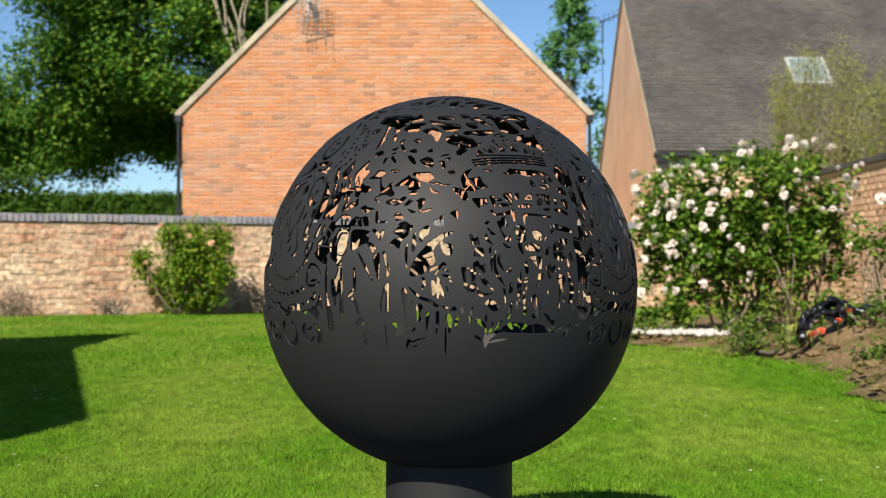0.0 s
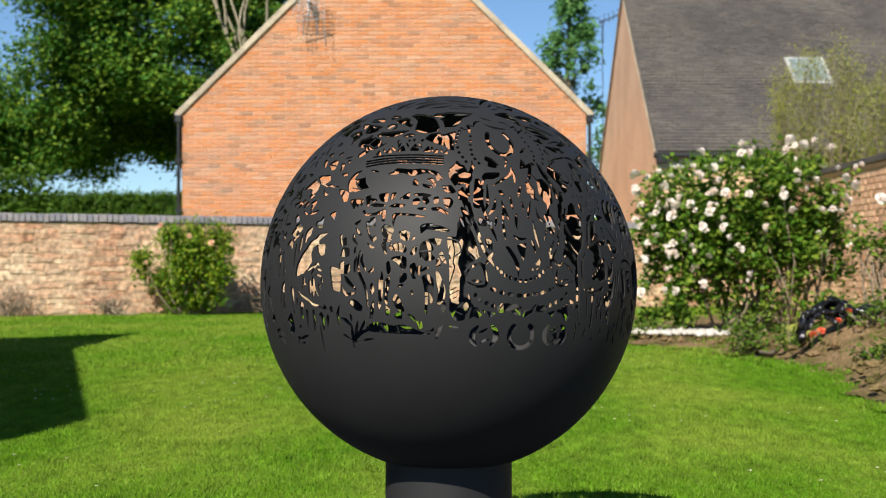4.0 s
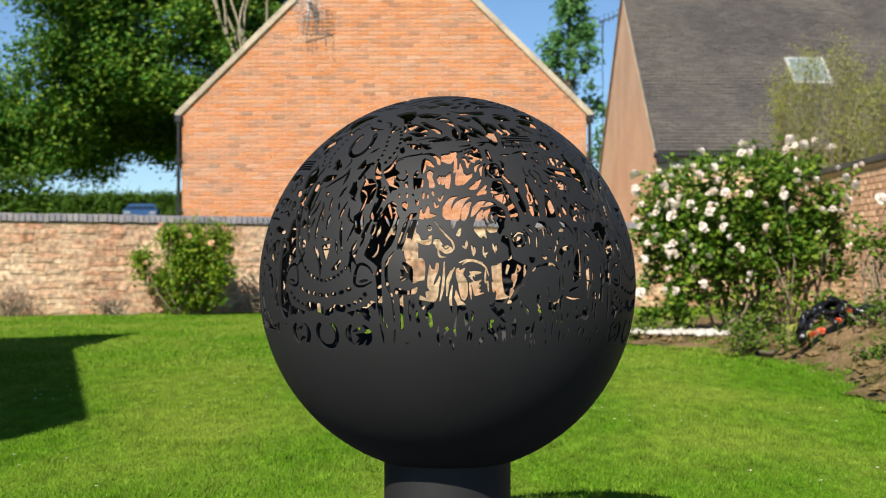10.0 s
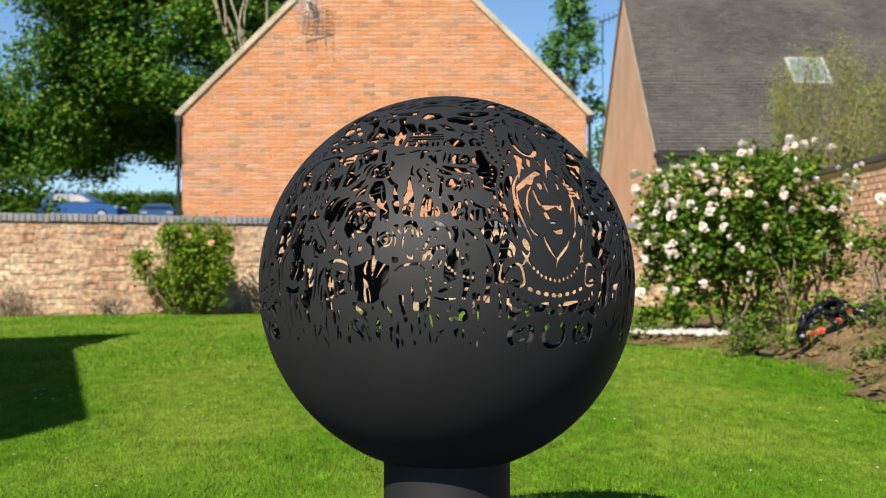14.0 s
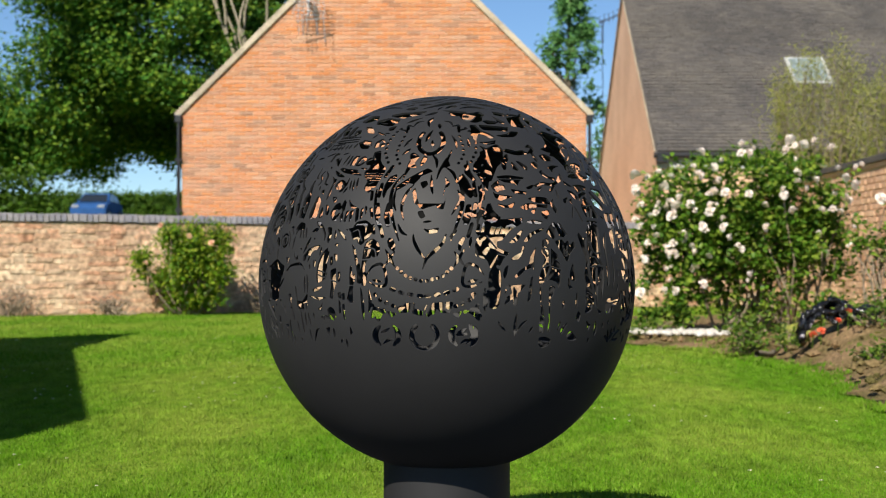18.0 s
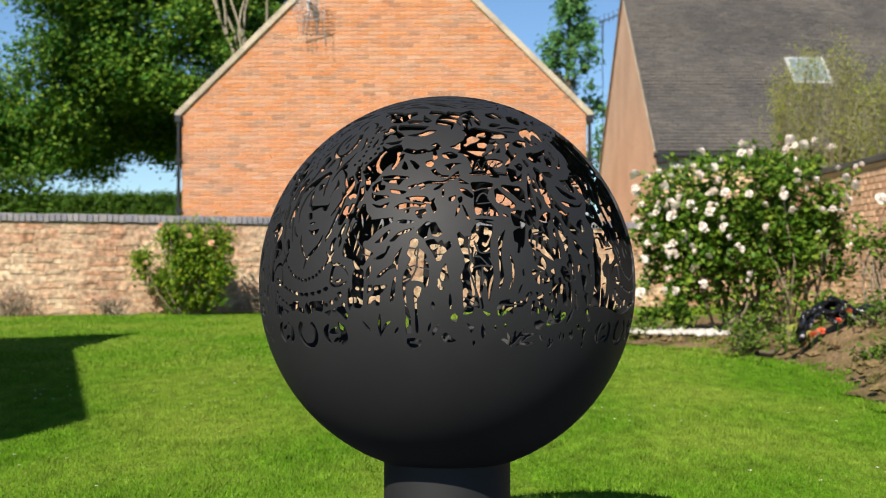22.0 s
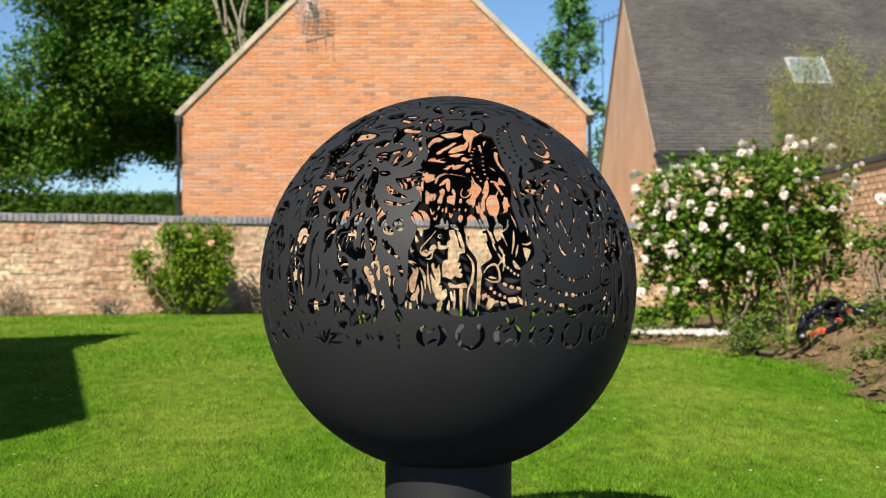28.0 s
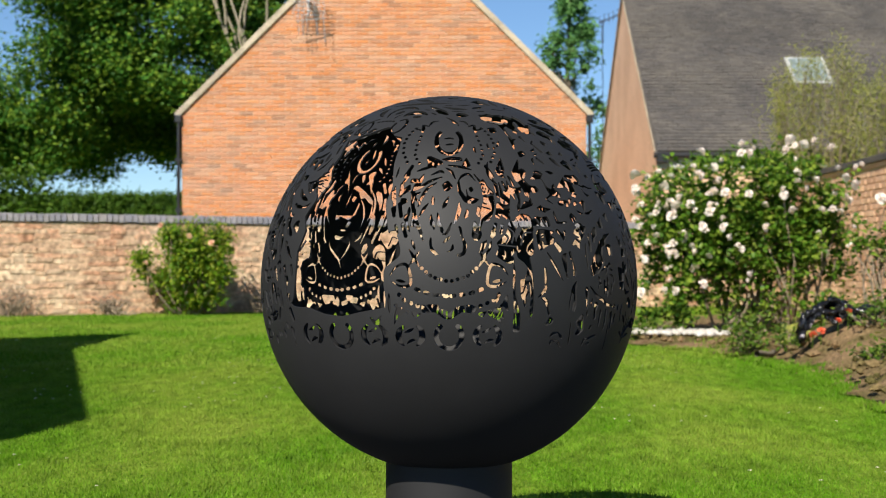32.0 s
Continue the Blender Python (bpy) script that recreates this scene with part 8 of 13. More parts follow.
    patch(ax, [(4.1, 31.9), (6.1, 32.9), (7.1, 32.4), (5.1, 27.9), (4.1, 26.9)])
    curve(ax, [(3.9, 25.9), (3.6, 22.9), (3.3, 18.9)], 1.008)
    curve(ax, [(7.6, 30.9), (8.6, 27.9), (8.6, 24.9)], 1.12)
    curve(ax, [(10.1, 29.9), (12.1, 24.9)], 1.12)
    curve(ax, [(12.6, 30.9), (14.1, 24.9)], 1.12)
    patch(ax, [(14.6, 15.4), (16.1, 16.4), (18.1, 18.9), (22.1, 20.4), (26.1, 20.9), (25.9, 18.9), (23.1, 18.4), (21.1, 17.4), (19.1, 12.9), (18.1, 11.9), (19.1, 15.4), (17.1, 15.4), (16.1, 12.4), (14.6, 12.4)])
    curve(ax, [(18.1, 25.4), (16.6, 21.9), (14.1, 16.9)], 1.344)
    curve(ax, [(20.6, 33.9), (24.1, 31.9), (28.1, 26.9), (28.6, 23.4)], 1.008)
    patch(ax, [(18.1, 28.4), (20.6, 30.4), (22.6, 29.9), (21.6, 28.4)])
    curve(ax, [(27.6, 19.9), (27.1, 14.9)], 1.008)
    curve(ax, [(23.1, 12.9), (23.6, 9.4), (24.6, 12.9)], 1.008)
    curve(ax, [(20.1, 10.4), (20.6, 7.9)], 0.896)
    curve(ax, [(21.1, 24.9), (21.3, 23.9)], 0.784)
    curve(ax, [(11.1, 19.4), (12.1, 18.4)], 0.896)
    patch(ax, [(26.1, 8.9), (27.6, 13.9), (30.1, 17.9), (32.1, 18.9), (33.1, 4.9), (30.1, 1.9), (28.1, 1.4), (26.1, 2.9)])
    patch(ax, [(23.1, -3.6), (26.1, -2.1), (30.1, -1.6), (28.1, -3.1), (24.1, -4.6)])
    curve(ax, [(21.1, -7.1), (26.1, -8.1), (32.1, -7.6)], 1.12)
    curve(ax, [(16.9, 3.9), (16.9, -5.1)], 1.12)
    curve(ax, [(18.6, 4.9), (19.3, -0.1), (19.1, -5.1)], 1.12)
    curve(ax, [(8.9, -1.6), (9.6, -5.1), (10.3, -9.1)], 1.12)
    patch(ax, [(10.1, -9.6), (14.1, -10.1), (16.1, -8.6), (19.1, -5.6), (18.9, -8.1), (18.1, -10.1), (15.6, -11.1), (15.6, -14.1), (14.1, -15.1), (13.1, -14.1), (10.6, -14.6), (9.6, -13.1)])
    patch(ax, [(2.1, -6.1), (4.6, -6.1), (4.6, -9.6), (2.6, -9.1)])
    patch(ax, [(2.1, -9.1), (4.1, -10.1), (5.1, -12.6), (3.6, -13.1)])
    patch(ax, [(3.1, -13.6), (5.1, -13.6), (6.6, -19.1), (5.1, -20.6), (4.1, -16.1)])
    curve(ax, [(18.1, -9.1), (17.6, -14.1)], 1.12)
    curve(ax, [(16.1, -16.1), (16.1, -23.1)], 1.008)
    curve(ax, [(18.6, -16.1), (19.6, -23.1)], 1.008)
    curve(ax, [(8.6, -21.1), (8.9, -27.1)], 1.008)
    curve(ax, [(12.6, -15.1), (13.1, -22.1), (12.9, -27.1)], 1.008)
    curve(ax, [(-42.9, -28.1), (-41.9, -32.1)], 1.008)
    curve(ax, [(-33.9, -22.1), (-34.4, -30.1)], 1.008)
    curve(ax, [(-27.9, -28.1), (-27.7, -32.1)], 1.008)
    curve(ax, [(-25.4, -20.1), (-23.9, -25.1), (-20.9, -27.1), (-19.4, -31.1)], 1.12)
    curve(ax, [(-19.4, -22.6), (-18.9, -26.1)], 1.12)
    curve(ax, [(-16.4, -23.1), (-15.4, -31.1)], 1.008)
    curve(ax, [(-10.9, -24.1), (-10.7, -29.1)], 1.12)
    patch(ax, [(-3.4, -23.1), (-0.9, -23.1), (-1.4, -25.1), (-3.4, -25.1)])
    curve(ax, [(-2.9, -25.6), (-2.9, -31.1)], 1.12)
    curve(ax, [(3.1, -29.1), (3.1, -33.1)], 1.008)
    curve(ax, [(9.6, -30.1), (10.1, -33.1)], 1.008)
    curve(ax, [(18.1, -25.1), (18.1, -31.1)], 1.008)
    curve(ax, [(20.6, -31.1), (23.1, -26.1), (25.6, -24.1)], 1.008)
    patch(ax, [(-24.9, -10.1), (-22.4, -11.6), (-19.4, -14.1), (-20.4, -16.1), (-22.9, -14.1)])
    curve(ax, [(-19.4, -16.6), (-14.9, -21.1)], 1.008)
    patch(ax, [(-23.9, -19.1), (-21.4, -19.1), (-21.9, -20.6), (-23.4, -20.1)])
    curve(ax, [(-12.9, -12.1), (-12.4, -14.1)], 1.008)
    patch(ax, [(-7.9, -10.1), (-6.4, -9.1), (-5.9, -14.1)])
    curve(ax, [(-4.9, -11.1), (-2.9, -16.1)], 0.896)
    curve(ax, [(-2.9, -13.1), (-1.9, -18.1)], 0.896)
    patch(ax, [(-9.9, -18.1), (-8.7, -20.1), (-9.9, -22.6), (-11.4, -22.1)])
    curve(ax, [(-40.9, -17.1), (-41.1, -24.1), (-39.9, -28.1)], 1.008)
    curve(ax, [(-36.4, -15.1), (-35.9, -22.1)], 1.008)
    patch(ax, [(-33.9, -14.1), (-32.4, -15.1), (-32.9, -20.1)])
    patch(ax, [(-45.9, -23.1), (-44.4, -22.1), (-44.9, -24.1)])
    patch(ax, [(28.1, -18.1), (30.6, -17.1), (30.1, -20.1)])
    curve(ax, [(22.6, -16.1), (23.1, -19.1)], 1.008)
    curve(ax, [(30.6, -24.1), (31.6, -28.1)], 1.008)


def scene_cart(ax):
    patch(ax, [(5.6, 89.9), (10.1, 90.4), (8.1, 88.9)])
    patch(ax, [(11.1, 91.1), (19.1, 91.7), (18.6, 90.1), (14.1, 89.1)])
    patch(ax, [(-2.9, 87.9), (2.1, 88.4), (10.1, 87.9), (8.1, 86.4), (3.1, 85.9), (-0.9, 86.7)])
    patch(ax, [(8.1, 83.9), (11.6, 84.4), (11.6, 82.4), (9.1, 82.1)])
    curve(ax, [(4.1, 81.4), (9.6, 79.4)], 1.008)
    curve(ax, [(2.1, 78.4), (4.1, 80.4)], 1.008)
    patch(ax, [(-0.9, 75.9), (2.1, 76.2), (2.6, 73.7), (-0.4, 73.4)])
    curve(ax, [(6.6, 75.9), (9.1, 77.4), (12.1, 75.7)], 1.008)
    patch(ax, [(7.1, 75.5), (8.6, 75.7), (9.6, 73.5), (7.1, 73.5)])
    patch(ax, [(10.1, 75.2), (12.6, 75.2), (12.6, 73.5), (10.6, 73.5)])
    curve(ax, [(-6.4, 69.9), (-7.9, 65.4)], 1.008)
    curve(ax, [(-3.9, 69.4), (-5.4, 64.4)], 1.12)
    curve(ax, [(-1.4, 69.4), (-2.7, 63.9)], 1.12)
    curve(ax, arc(0.6, 66.4, 2.4, 90, 300), 1, taper=False)
    curve(ax, arc(4.1, 66.4, 1.9, -60, 200), 1, taper=False)
    patch(ax, [(7.1, 66.9), (9.1, 67.9), (11.1, 65.9), (10.1, 63.9), (7.6, 64.4)])
    patch(ax, [(9.1, 70.4), (12.1, 71.4), (14.1, 68.9), (16.1, 64.9), (20.1, 62.4), (21.1, 59.9), (20.1, 55.9), (19.1, 51.9), (16.1, 51.9), (13.6, 54.9), (12.1, 57.4), (11.1, 58.9), (12.1, 61.9), (15.1, 63.4), (13.6, 66.9), (11.6, 68.9)])
    curve(ax, [(13.6, 66.9), (15.1, 63.9), (17.1, 62.9)], 0.8, True, False)
    patch(ax, [(-8.9, 62.4), (-1.9, 61.4), (4.1, 60.4), (8.1, 58.4), (2.1, 59.1), (-4.9, 60.4)])
    curve(ax, [(5.6, 62.4), (9.6, 61.9)], 0.896)
    curve(ax, arc(-3.4, 52.9, 2.8, -80, 140), 0.9, taper=False)
    curve(ax, arc(-3.4, 52.9, 1.2, 0, 300), 0.9, taper=False)
    curve(ax, [(2.6, 55.9), (3.6, 50.9)], 0.896)
    curve(ax, [(4.6, 56.4), (5.6, 50.4)], 1.008)
    curve(ax, [(6.6, 56.9), (7.6, 51.4)], 1.008)
    patch(ax, [(12.6, 52.9), (14.6, 52.4), (17.6, 49.9), (16.1, 49.4), (13.6, 50.4)])
    patch(ax, [(-4.4, 39.9), (-2.9, 42.9), (0.1, 43.9), (1.6, 40.9), (0.1, 39.9), (-1.4, 40.9), (-2.4, 37.9), (0.1, 34.4), (-2.9, 34.4), (-4.4, 36.4)])
    patch(ax, [(2.6, 45.4), (4.1, 43.9), (4.1, 39.9), (3.1, 38.9), (1.6, 41.9)])
    patch(ax, [(5.6, 45.4), (8.1, 42.9), (12.1, 40.9), (10.6, 40.4), (7.1, 41.9)])
    patch(ax, [(2.1, 35.9), (3.1, 39.4), (4.1, 35.9), (3.1, 33.4)])
    patch(ax, [(5.6, 38.9), (7.1, 39.4), (6.6, 33.9), (5.1, 33.9)])
    patch(ax, [(8.1, 38.9), (10.1, 39.7), (9.6, 34.9), (8.6, 33.4)])
    patch(ax, [(11.6, 39.7), (13.1, 40.7), (14.1, 34.9), (12.6, 33.4)])
    patch(ax, [(14.6, 39.9), (16.1, 40.9), (16.1, 35.9), (15.1, 34.9)])
    patch(ax, [(16.6, 41.9), (18.1, 40.9), (18.1, 36.9)])
    patch(ax, [(8.1, 29.4), (12.1, 30.1), (16.1, 30.9), (15.6, 24.9), (14.1, 23.9), (12.6, 25.9), (10.1, 27.9)])
    curve(ax, [(9.1, 29.4), (13.1, 25.4)], 0.7, True, False)
    curve(ax, [(2.6, 29.4), (6.1, 26.4), (9.1, 23.4)], 1.232)
    patch(ax, [(-4.9, 30.4), (-1.9, 30.4), (-1.4, 25.9), (-2.9, 21.9), (-4.1, 23.9), (-3.4, 26.9)])
    curve(ax, [(1.1, 28.9), (1.6, 23.9)], 1.12)
    patch(ax, [(2.1, 21.4), (4.1, 21.9), (4.1, 20.4), (2.6, 20.4)])
    patch(ax, [(-5.4, 14.9), (-2.9, 16.4), (-1.4, 17.9), (-1.9, 12.9), (-3.9, 10.9), (-2.4, 7.9), (-1.9, 4.9), (-2.9, 2.9), (-4.9, 1.9), (-8.9, 0.4), (-9.4, 3.9), (-7.9, 7.9), (-6.9, 10.9)])
    curve(ax, [(-8.9, 7.4), (-3.9, 5.9)], 0.7, True, False)
    curve(ax, [(-8.9, 4.9), (-3.4, 3.4), (-2.4, 7.9)], 0.7, True, False)
    patch(ax, [(-0.4, 13.9), (1.1, 14.9), (1.6, 10.9), (0.1, 9.9)])
    patch(ax, [(2.1, 15.9), (4.1, 15.9), (4.6, 12.9), (3.1, 12.4)])
    curve(ax, [(14.1, 19.9), (16.1, 14.9)], 1.344)
    patch(ax, [(0.6, 6.9), (4.1, 8.4), (4.1, 3.9), (4.6, -0.6), (3.1, -3.1), (2.1, -8.1), (0.1, -7.6), (1.1, -1.1)])
    curve(ax, [(0.6, 1.9), (4.6, 0.9)], 0.8, True, False)
    patch(ax, [(5.6, 5.9), (7.1, 6.4), (7.1, 1.9), (5.6, 0.9)])
    patch(ax, [(5.6, -5.1), (7.6, -4.6), (7.3, -8.1), (5.9, -7.6)])
    patch(ax, [(8.1, -5.6), (9.9, -5.1), (9.9, -8.6), (8.3, -8.6)])
    patch(ax, [(13.1, 8.9), (14.1, 9.4), (14.9, 3.9), (16.1, 5.4), (16.6, 2.9), (15.6, -0.1), (15.1, -6.1), (15.1, -10.1), (13.1, -10.1), (11.6, -8.1), (13.1, -2.1), (13.1, 2.9)])
    curve(ax, [(12.6, -1.1), (16.1, -0.6)], 0.7, True, False)
    patch(ax, [(18.1, 10.9), (19.1, 9.9), (20.1, 0.9), (18.6, 0.4)])
    patch(ax, [(6.1, -9.1), (7.1, -10.1), (7.1, -15.1), (5.9, -16.1)])
    patch(ax, [(8.3, -11.6), (9.6, -11.1), (9.3, -19.1), (8.6, -19.1)])
    patch(ax, [(-1.9, -14.1), (0.1, -12.6), (2.6, -14.1), (3.6, -18.1), (1.6, -20.1), (-0.4, -19.6), (-2.9, -19.1), (-3.9, -17.1), (-1.4, -17.6)])
    patch(ax, [(-8.9, -14.1), (-6.4, -12.6), (-5.4, -10.1), (-6.4, -15.1)])
    curve(ax, [(1.1, -24.1), (1.1, -29.1)], 1.12)
    curve(ax, [(8.6, -30.1), (8.6, -34.1)], 1.008)
    patch(ax, [(-3.4, -24.1), (-1.4, -23.6), (-2.4, -26.6)])
    curve(ax, [(5.6, -30.1), (5.1, -32.3)], 1.008)
    patch(ax, [(12.1, -23.1), (13.1, -26.1), (11.6, -27.6)])


def scene_gate(ax):
    patch(ax, [(-22.4, 91.7), (-15.9, 91.9), (-9.9, 90.9), (-3.9, 91.9), (-2.4, 90.4), (-4.9, 88.9), (-6.9, 86.9), (-10.9, 85.9), (-15.4, 86.4), (-16.9, 88.4), (-16.4, 90.4)])
    curve(ax, [(-15.9, 89.5), (-3.9, 89.5)], 0.7, True, False)
    patch(ax, [(-9.9, 83.9), (-6.9, 84.7), (0.1, 83.9), (6.6, 84.1), (5.1, 82.7), (-1.9, 82.1), (-8.9, 82.1)])
    patch(ax, [(-6.4, 86.9), (-3.4, 87.4), (2.6, 86.9), (0.1, 85.7), (-4.4, 85.4)])
    patch(ax, [(-15.4, 83.9), (-11.9, 84.7), (-10.4, 81.9), (-6.9, 80.4), (-4.9, 78.7), (-7.9, 77.7), (-9.9, 79.4), (-13.4, 79.9), (-15.4, 77.4)])
    patch(ax, [(-3.4, 79.4), (3.1, 80.4), (7.1, 81.9), (11.6, 81.7), (9.1, 79.9), (6.1, 78.9), (0.1, 78.7)])
    patch(ax, [(-14.9, 75.4), (-9.9, 75.9), (-5.4, 76.7), (-6.9, 74.9), (-10.9, 74.4)])
    patch(ax, [(-23.4, 62.7), (-19.9, 66.4), (-15.9, 69.9), (-12.4, 67.7), (-15.9, 64.9), (-19.9, 63.1)])
    patch(ax, [(-15.9, 73.7), (-11.4, 71.9), (-5.4, 74.4), (-4.9, 72.7), (-8.9, 69.9), (-11.9, 67.7), (-13.7, 69.9)])
    patch(ax, [(-24.4, 60.4), (-19.9, 62.4), (-12.9, 64.4), (-12.7, 60.4), (-15.9, 57.9), (-17.4, 54.9), (-19.4, 49.9), (-20.9, 50.9), (-21.9, 55.9), (-23.4, 58.9)])
    curve(ax, [(-23.4, 58.7), (-13.4, 60.4)], 0.6, True, False)
    curve(ax, [(-21.4, 55.9), (-16.9, 57.1)], 0.6, True, False)
    curve(ax, [(-19.9, 61.9), (-18.4, 59.9)], 0.5, True, False)
    curve(ax, [(-16.4, 62.9), (-15.9, 59.9)], 0.5, True, False)
    patch(ax, [(3.6, 90.9), (6.1, 92.1), (8.1, 90.9), (7.1, 90.4), (10.1, 91.4), (13.1, 90.9), (16.1, 91.4), (20.1, 90.9), (24.1, 91.9), (26.6, 89.9), (26.1, 88.7), (22.1, 90.4), (20.1, 88.9), (19.1, 84.9), (16.1, 83.9), (14.1, 84.4), (10.1, 84.9), (9.3, 86.9), (10.1, 89.9), (6.1, 90.1)])
    patch(ax, [(1.6, 89.9), (4.1, 88.4), (7.1, 86.9), (5.1, 85.7), (2.6, 86.9)])
    patch(ax, [(26.1, 89.4), (29.1, 87.9), (32.1, 85.4), (30.1, 85.9)])
    patch(ax, [(32.1, 89.9), (36.1, 89.4), (34.1, 88.4)])
    patch(ax, [(26.6, 81.4), (30.1, 82.7), (34.1, 81.9), (37.6, 80.9), (38.6, 74.9), (38.1, 69.9), (34.1, 70.9), (30.1, 70.9), (25.1, 71.4), (21.1, 72.9), (24.1, 73.7), (26.6, 74.9), (27.1, 78.9)])
    patch(ax, [(-3.4, 70.9), (-1.4, 72.4), (4.1, 71.4), (8.1, 71.9), (11.1, 70.9), (14.1, 73.1), (11.1, 73.7), (13.6, 75.1), (16.1, 73.4), (15.6, 71.4), (10.1, 69.9), (4.1, 69.1), (0.1, 69.7)])
    patch(ax, [(-7.9, 62.9), (-6.4, 65.9), (-3.9, 68.9), (-2.1, 69.4), (-2.4, 66.9), (-4.4, 64.9), (-5.4, 61.9), (-7.1, 60.9)])
    patch(ax, [(-1.4, 65.4), (0.1, 64.4), (1.6, 61.4), (0.1, 60.9), (-1.9, 61.9)])
    patch(ax, [(1.6, 65.9), (4.1, 65.4), (7.6, 62.9), (6.6, 60.9), (4.6, 62.4)])
    patch(ax, [(10.3, 64.9), (13.1, 65.9), (14.9, 64.4), (14.1, 62.4), (11.6, 62.7)])
    patch(ax, [(13.1, 70.2), (14.6, 70.7), (16.1, 66.9), (14.6, 65.9), (13.6, 67.9)])
    patch(ax, [(18.1, 69.4), (22.1, 70.1), (26.1, 68.4), (25.6, 66.7), (22.1, 66.4), (19.1, 67.4)])
    patch(ax, [(20.6, 62.9), (24.1, 64.1), (29.1, 63.9), (25.1, 62.7), (24.1, 60.9), (23.1, 60.4), (22.1, 62.1)])
    patch(ax, [(-12.4, 57.4), (-5.9, 58.1), (3.1, 57.1), (0.1, 55.4), (-1.9, 52.9), (-3.9, 53.9), (-8.9, 54.4), (-11.9, 55.9)])
    curve(ax, [(-12.4, 56.1), (2.1, 56.1)], 0.6, True, False)
    patch(ax, [(-16.9, 52.4), (-9.9, 52.9), (-9.9, 50.4), (-15.9, 49.9)])
    patch(ax, [(-6.4, 50.7), (-1.9, 50.1), (2.9, 49.4), (1.1, 48.1), (-4.9, 48.7)])
    patch(ax, [(-16.7, 49.2), (-15.4, 47.9), (-6.4, 46.9), (-11.9, 45.1), (-13.9, 44.4), (-16.4, 46.4)])
    patch(ax, [(-15.9, 42.9), (-10.9, 41.9), (-5.9, 43.7), (-7.9, 40.9), (-12.9, 40.9)])
    patch(ax, [(2.6, 45.9), (8.1, 46.9), (14.1, 46.4), (16.1, 43.9), (18.6, 45.9), (18.1, 43.9), (20.1, 39.9), (19.1, 37.9), (17.6, 39.9), (16.1, 42.9), (12.1, 43.4), (7.1, 43.9)])
    patch(ax, [(8.1, 52.9), (10.1, 53.9), (14.1, 54.9), (20.1, 54.4), (24.1, 55.9), (28.1, 59.9), (29.1, 56.9), (24.1, 54.4), (20.1, 52.9), (14.1, 53.4), (10.1, 52.1)])
    patch(ax, [(3.1, 51.9), (7.6, 53.4), (7.1, 51.9), (4.1, 50.9)])
    patch(ax, [(9.6, 50.9), (13.1, 52.4), (11.1, 50.4)])
    patch(ax, [(17.1, 50.4), (20.1, 52.4), (22.1, 52.9), (20.1, 50.7), (18.1, 49.9)])
    patch(ax, [(14.1, 60.4), (16.1, 61.4), (17.1, 59.9), (20.1, 57.9), (24.1, 57.4), (22.1, 55.9), (18.1, 57.4), (16.1, 58.4)])
    patch(ax, [(-2.9, 40.9), (0.1, 42.9), (4.1, 43.4), (12.1, 42.4), (14.1, 42.9), (13.6, 40.9), (8.1, 41.4), (4.1, 40.9), (0.1, 39.9)])
    patch(ax, [(3.1, 39.4), (6.1, 40.2), (5.1, 37.9), (3.6, 38.1)])
    patch(ax, [(9.1, 38.9), (14.1, 39.9), (14.6, 37.9), (10.1, 36.4)])
    patch(ax, [(10.1, 35.7), (13.1, 36.5), (12.6, 34.7)])
    patch(ax, [(-0.9, 33.4), (3.1, 34.4), (9.1, 33.4), (7.1, 32.4), (2.1, 32.4)])
    patch(ax, [(25.6, 45.9), (29.1, 46.9), (28.1, 44.4), (26.1, 43.9)])
    curve(ax, [(22.1, 50.9), (22.6, 45.9)], 1.12)
    patch(ax, [(30.1, 50.9), (34.1, 49.9), (37.6, 46.9), (37.1, 45.4), (33.1, 47.4)])
    curve(ax, [(31.6, 41.9), (30.1, 35.9)], 1.12)
    patch(ax, [(30.1, 45.4), (32.1, 46.4), (32.6, 43.9), (31.3, 42.9)])
    patch(ax, [(32.6, 42.4), (34.6, 39.9), (37.6, 33.9), (36.1, 34.9), (33.6, 39.9)])
    patch(ax, [(34.6, 62.4), (37.6, 62.9), (37.1, 60.9), (35.6, 60.4), (35.1, 57.9)])
    patch(ax, [(29.1, 55.9), (30.1, 53.4), (34.6, 52.9), (32.1, 54.4)])
    patch(ax, [(-33.4, 51.9), (-31.9, 57.4), (-29.9, 54.9), (-28.4, 49.9), (-28.9, 45.4), (-30.9, 46.9), (-32.9, 49.9)])
    curve(ax, [(-27.4, 60.9), (-27.9, 58.9), (-24.9, 53.9)], 1.568)
    curve(ax, [(-32.4, 40.9), (-32.9, 37.9), (-35.4, 33.9)], 1.568)
    curve(ax, [(-23.9, 51.9), (-23.9, 45.9)], 1.12)
    curve(ax, [(-28.9, 34.9), (-26.9, 37.9)], 1.12)
    curve(ax, [(-24.9, 43.9), (-25.9, 40.9)], 1.344)
    patch(ax, [(-24.9, 34.4), (-23.9, 36.9), (-20.9, 42.9), (-17.9, 37.9), (-15.4, 35.9), (-15.4, 34.4), (-9.9, 34.9), (-2.9, 35.4), (-4.9, 33.4), (-14.9, 31.9)])
    curve(ax, [(-23.9, 35.9), (-15.4, 36.4)], 0.7, True, False)
    curve(ax, [(-18.4, 31.1), (-9.9, 32.3), (-5.9, 31.5)], 1.344)
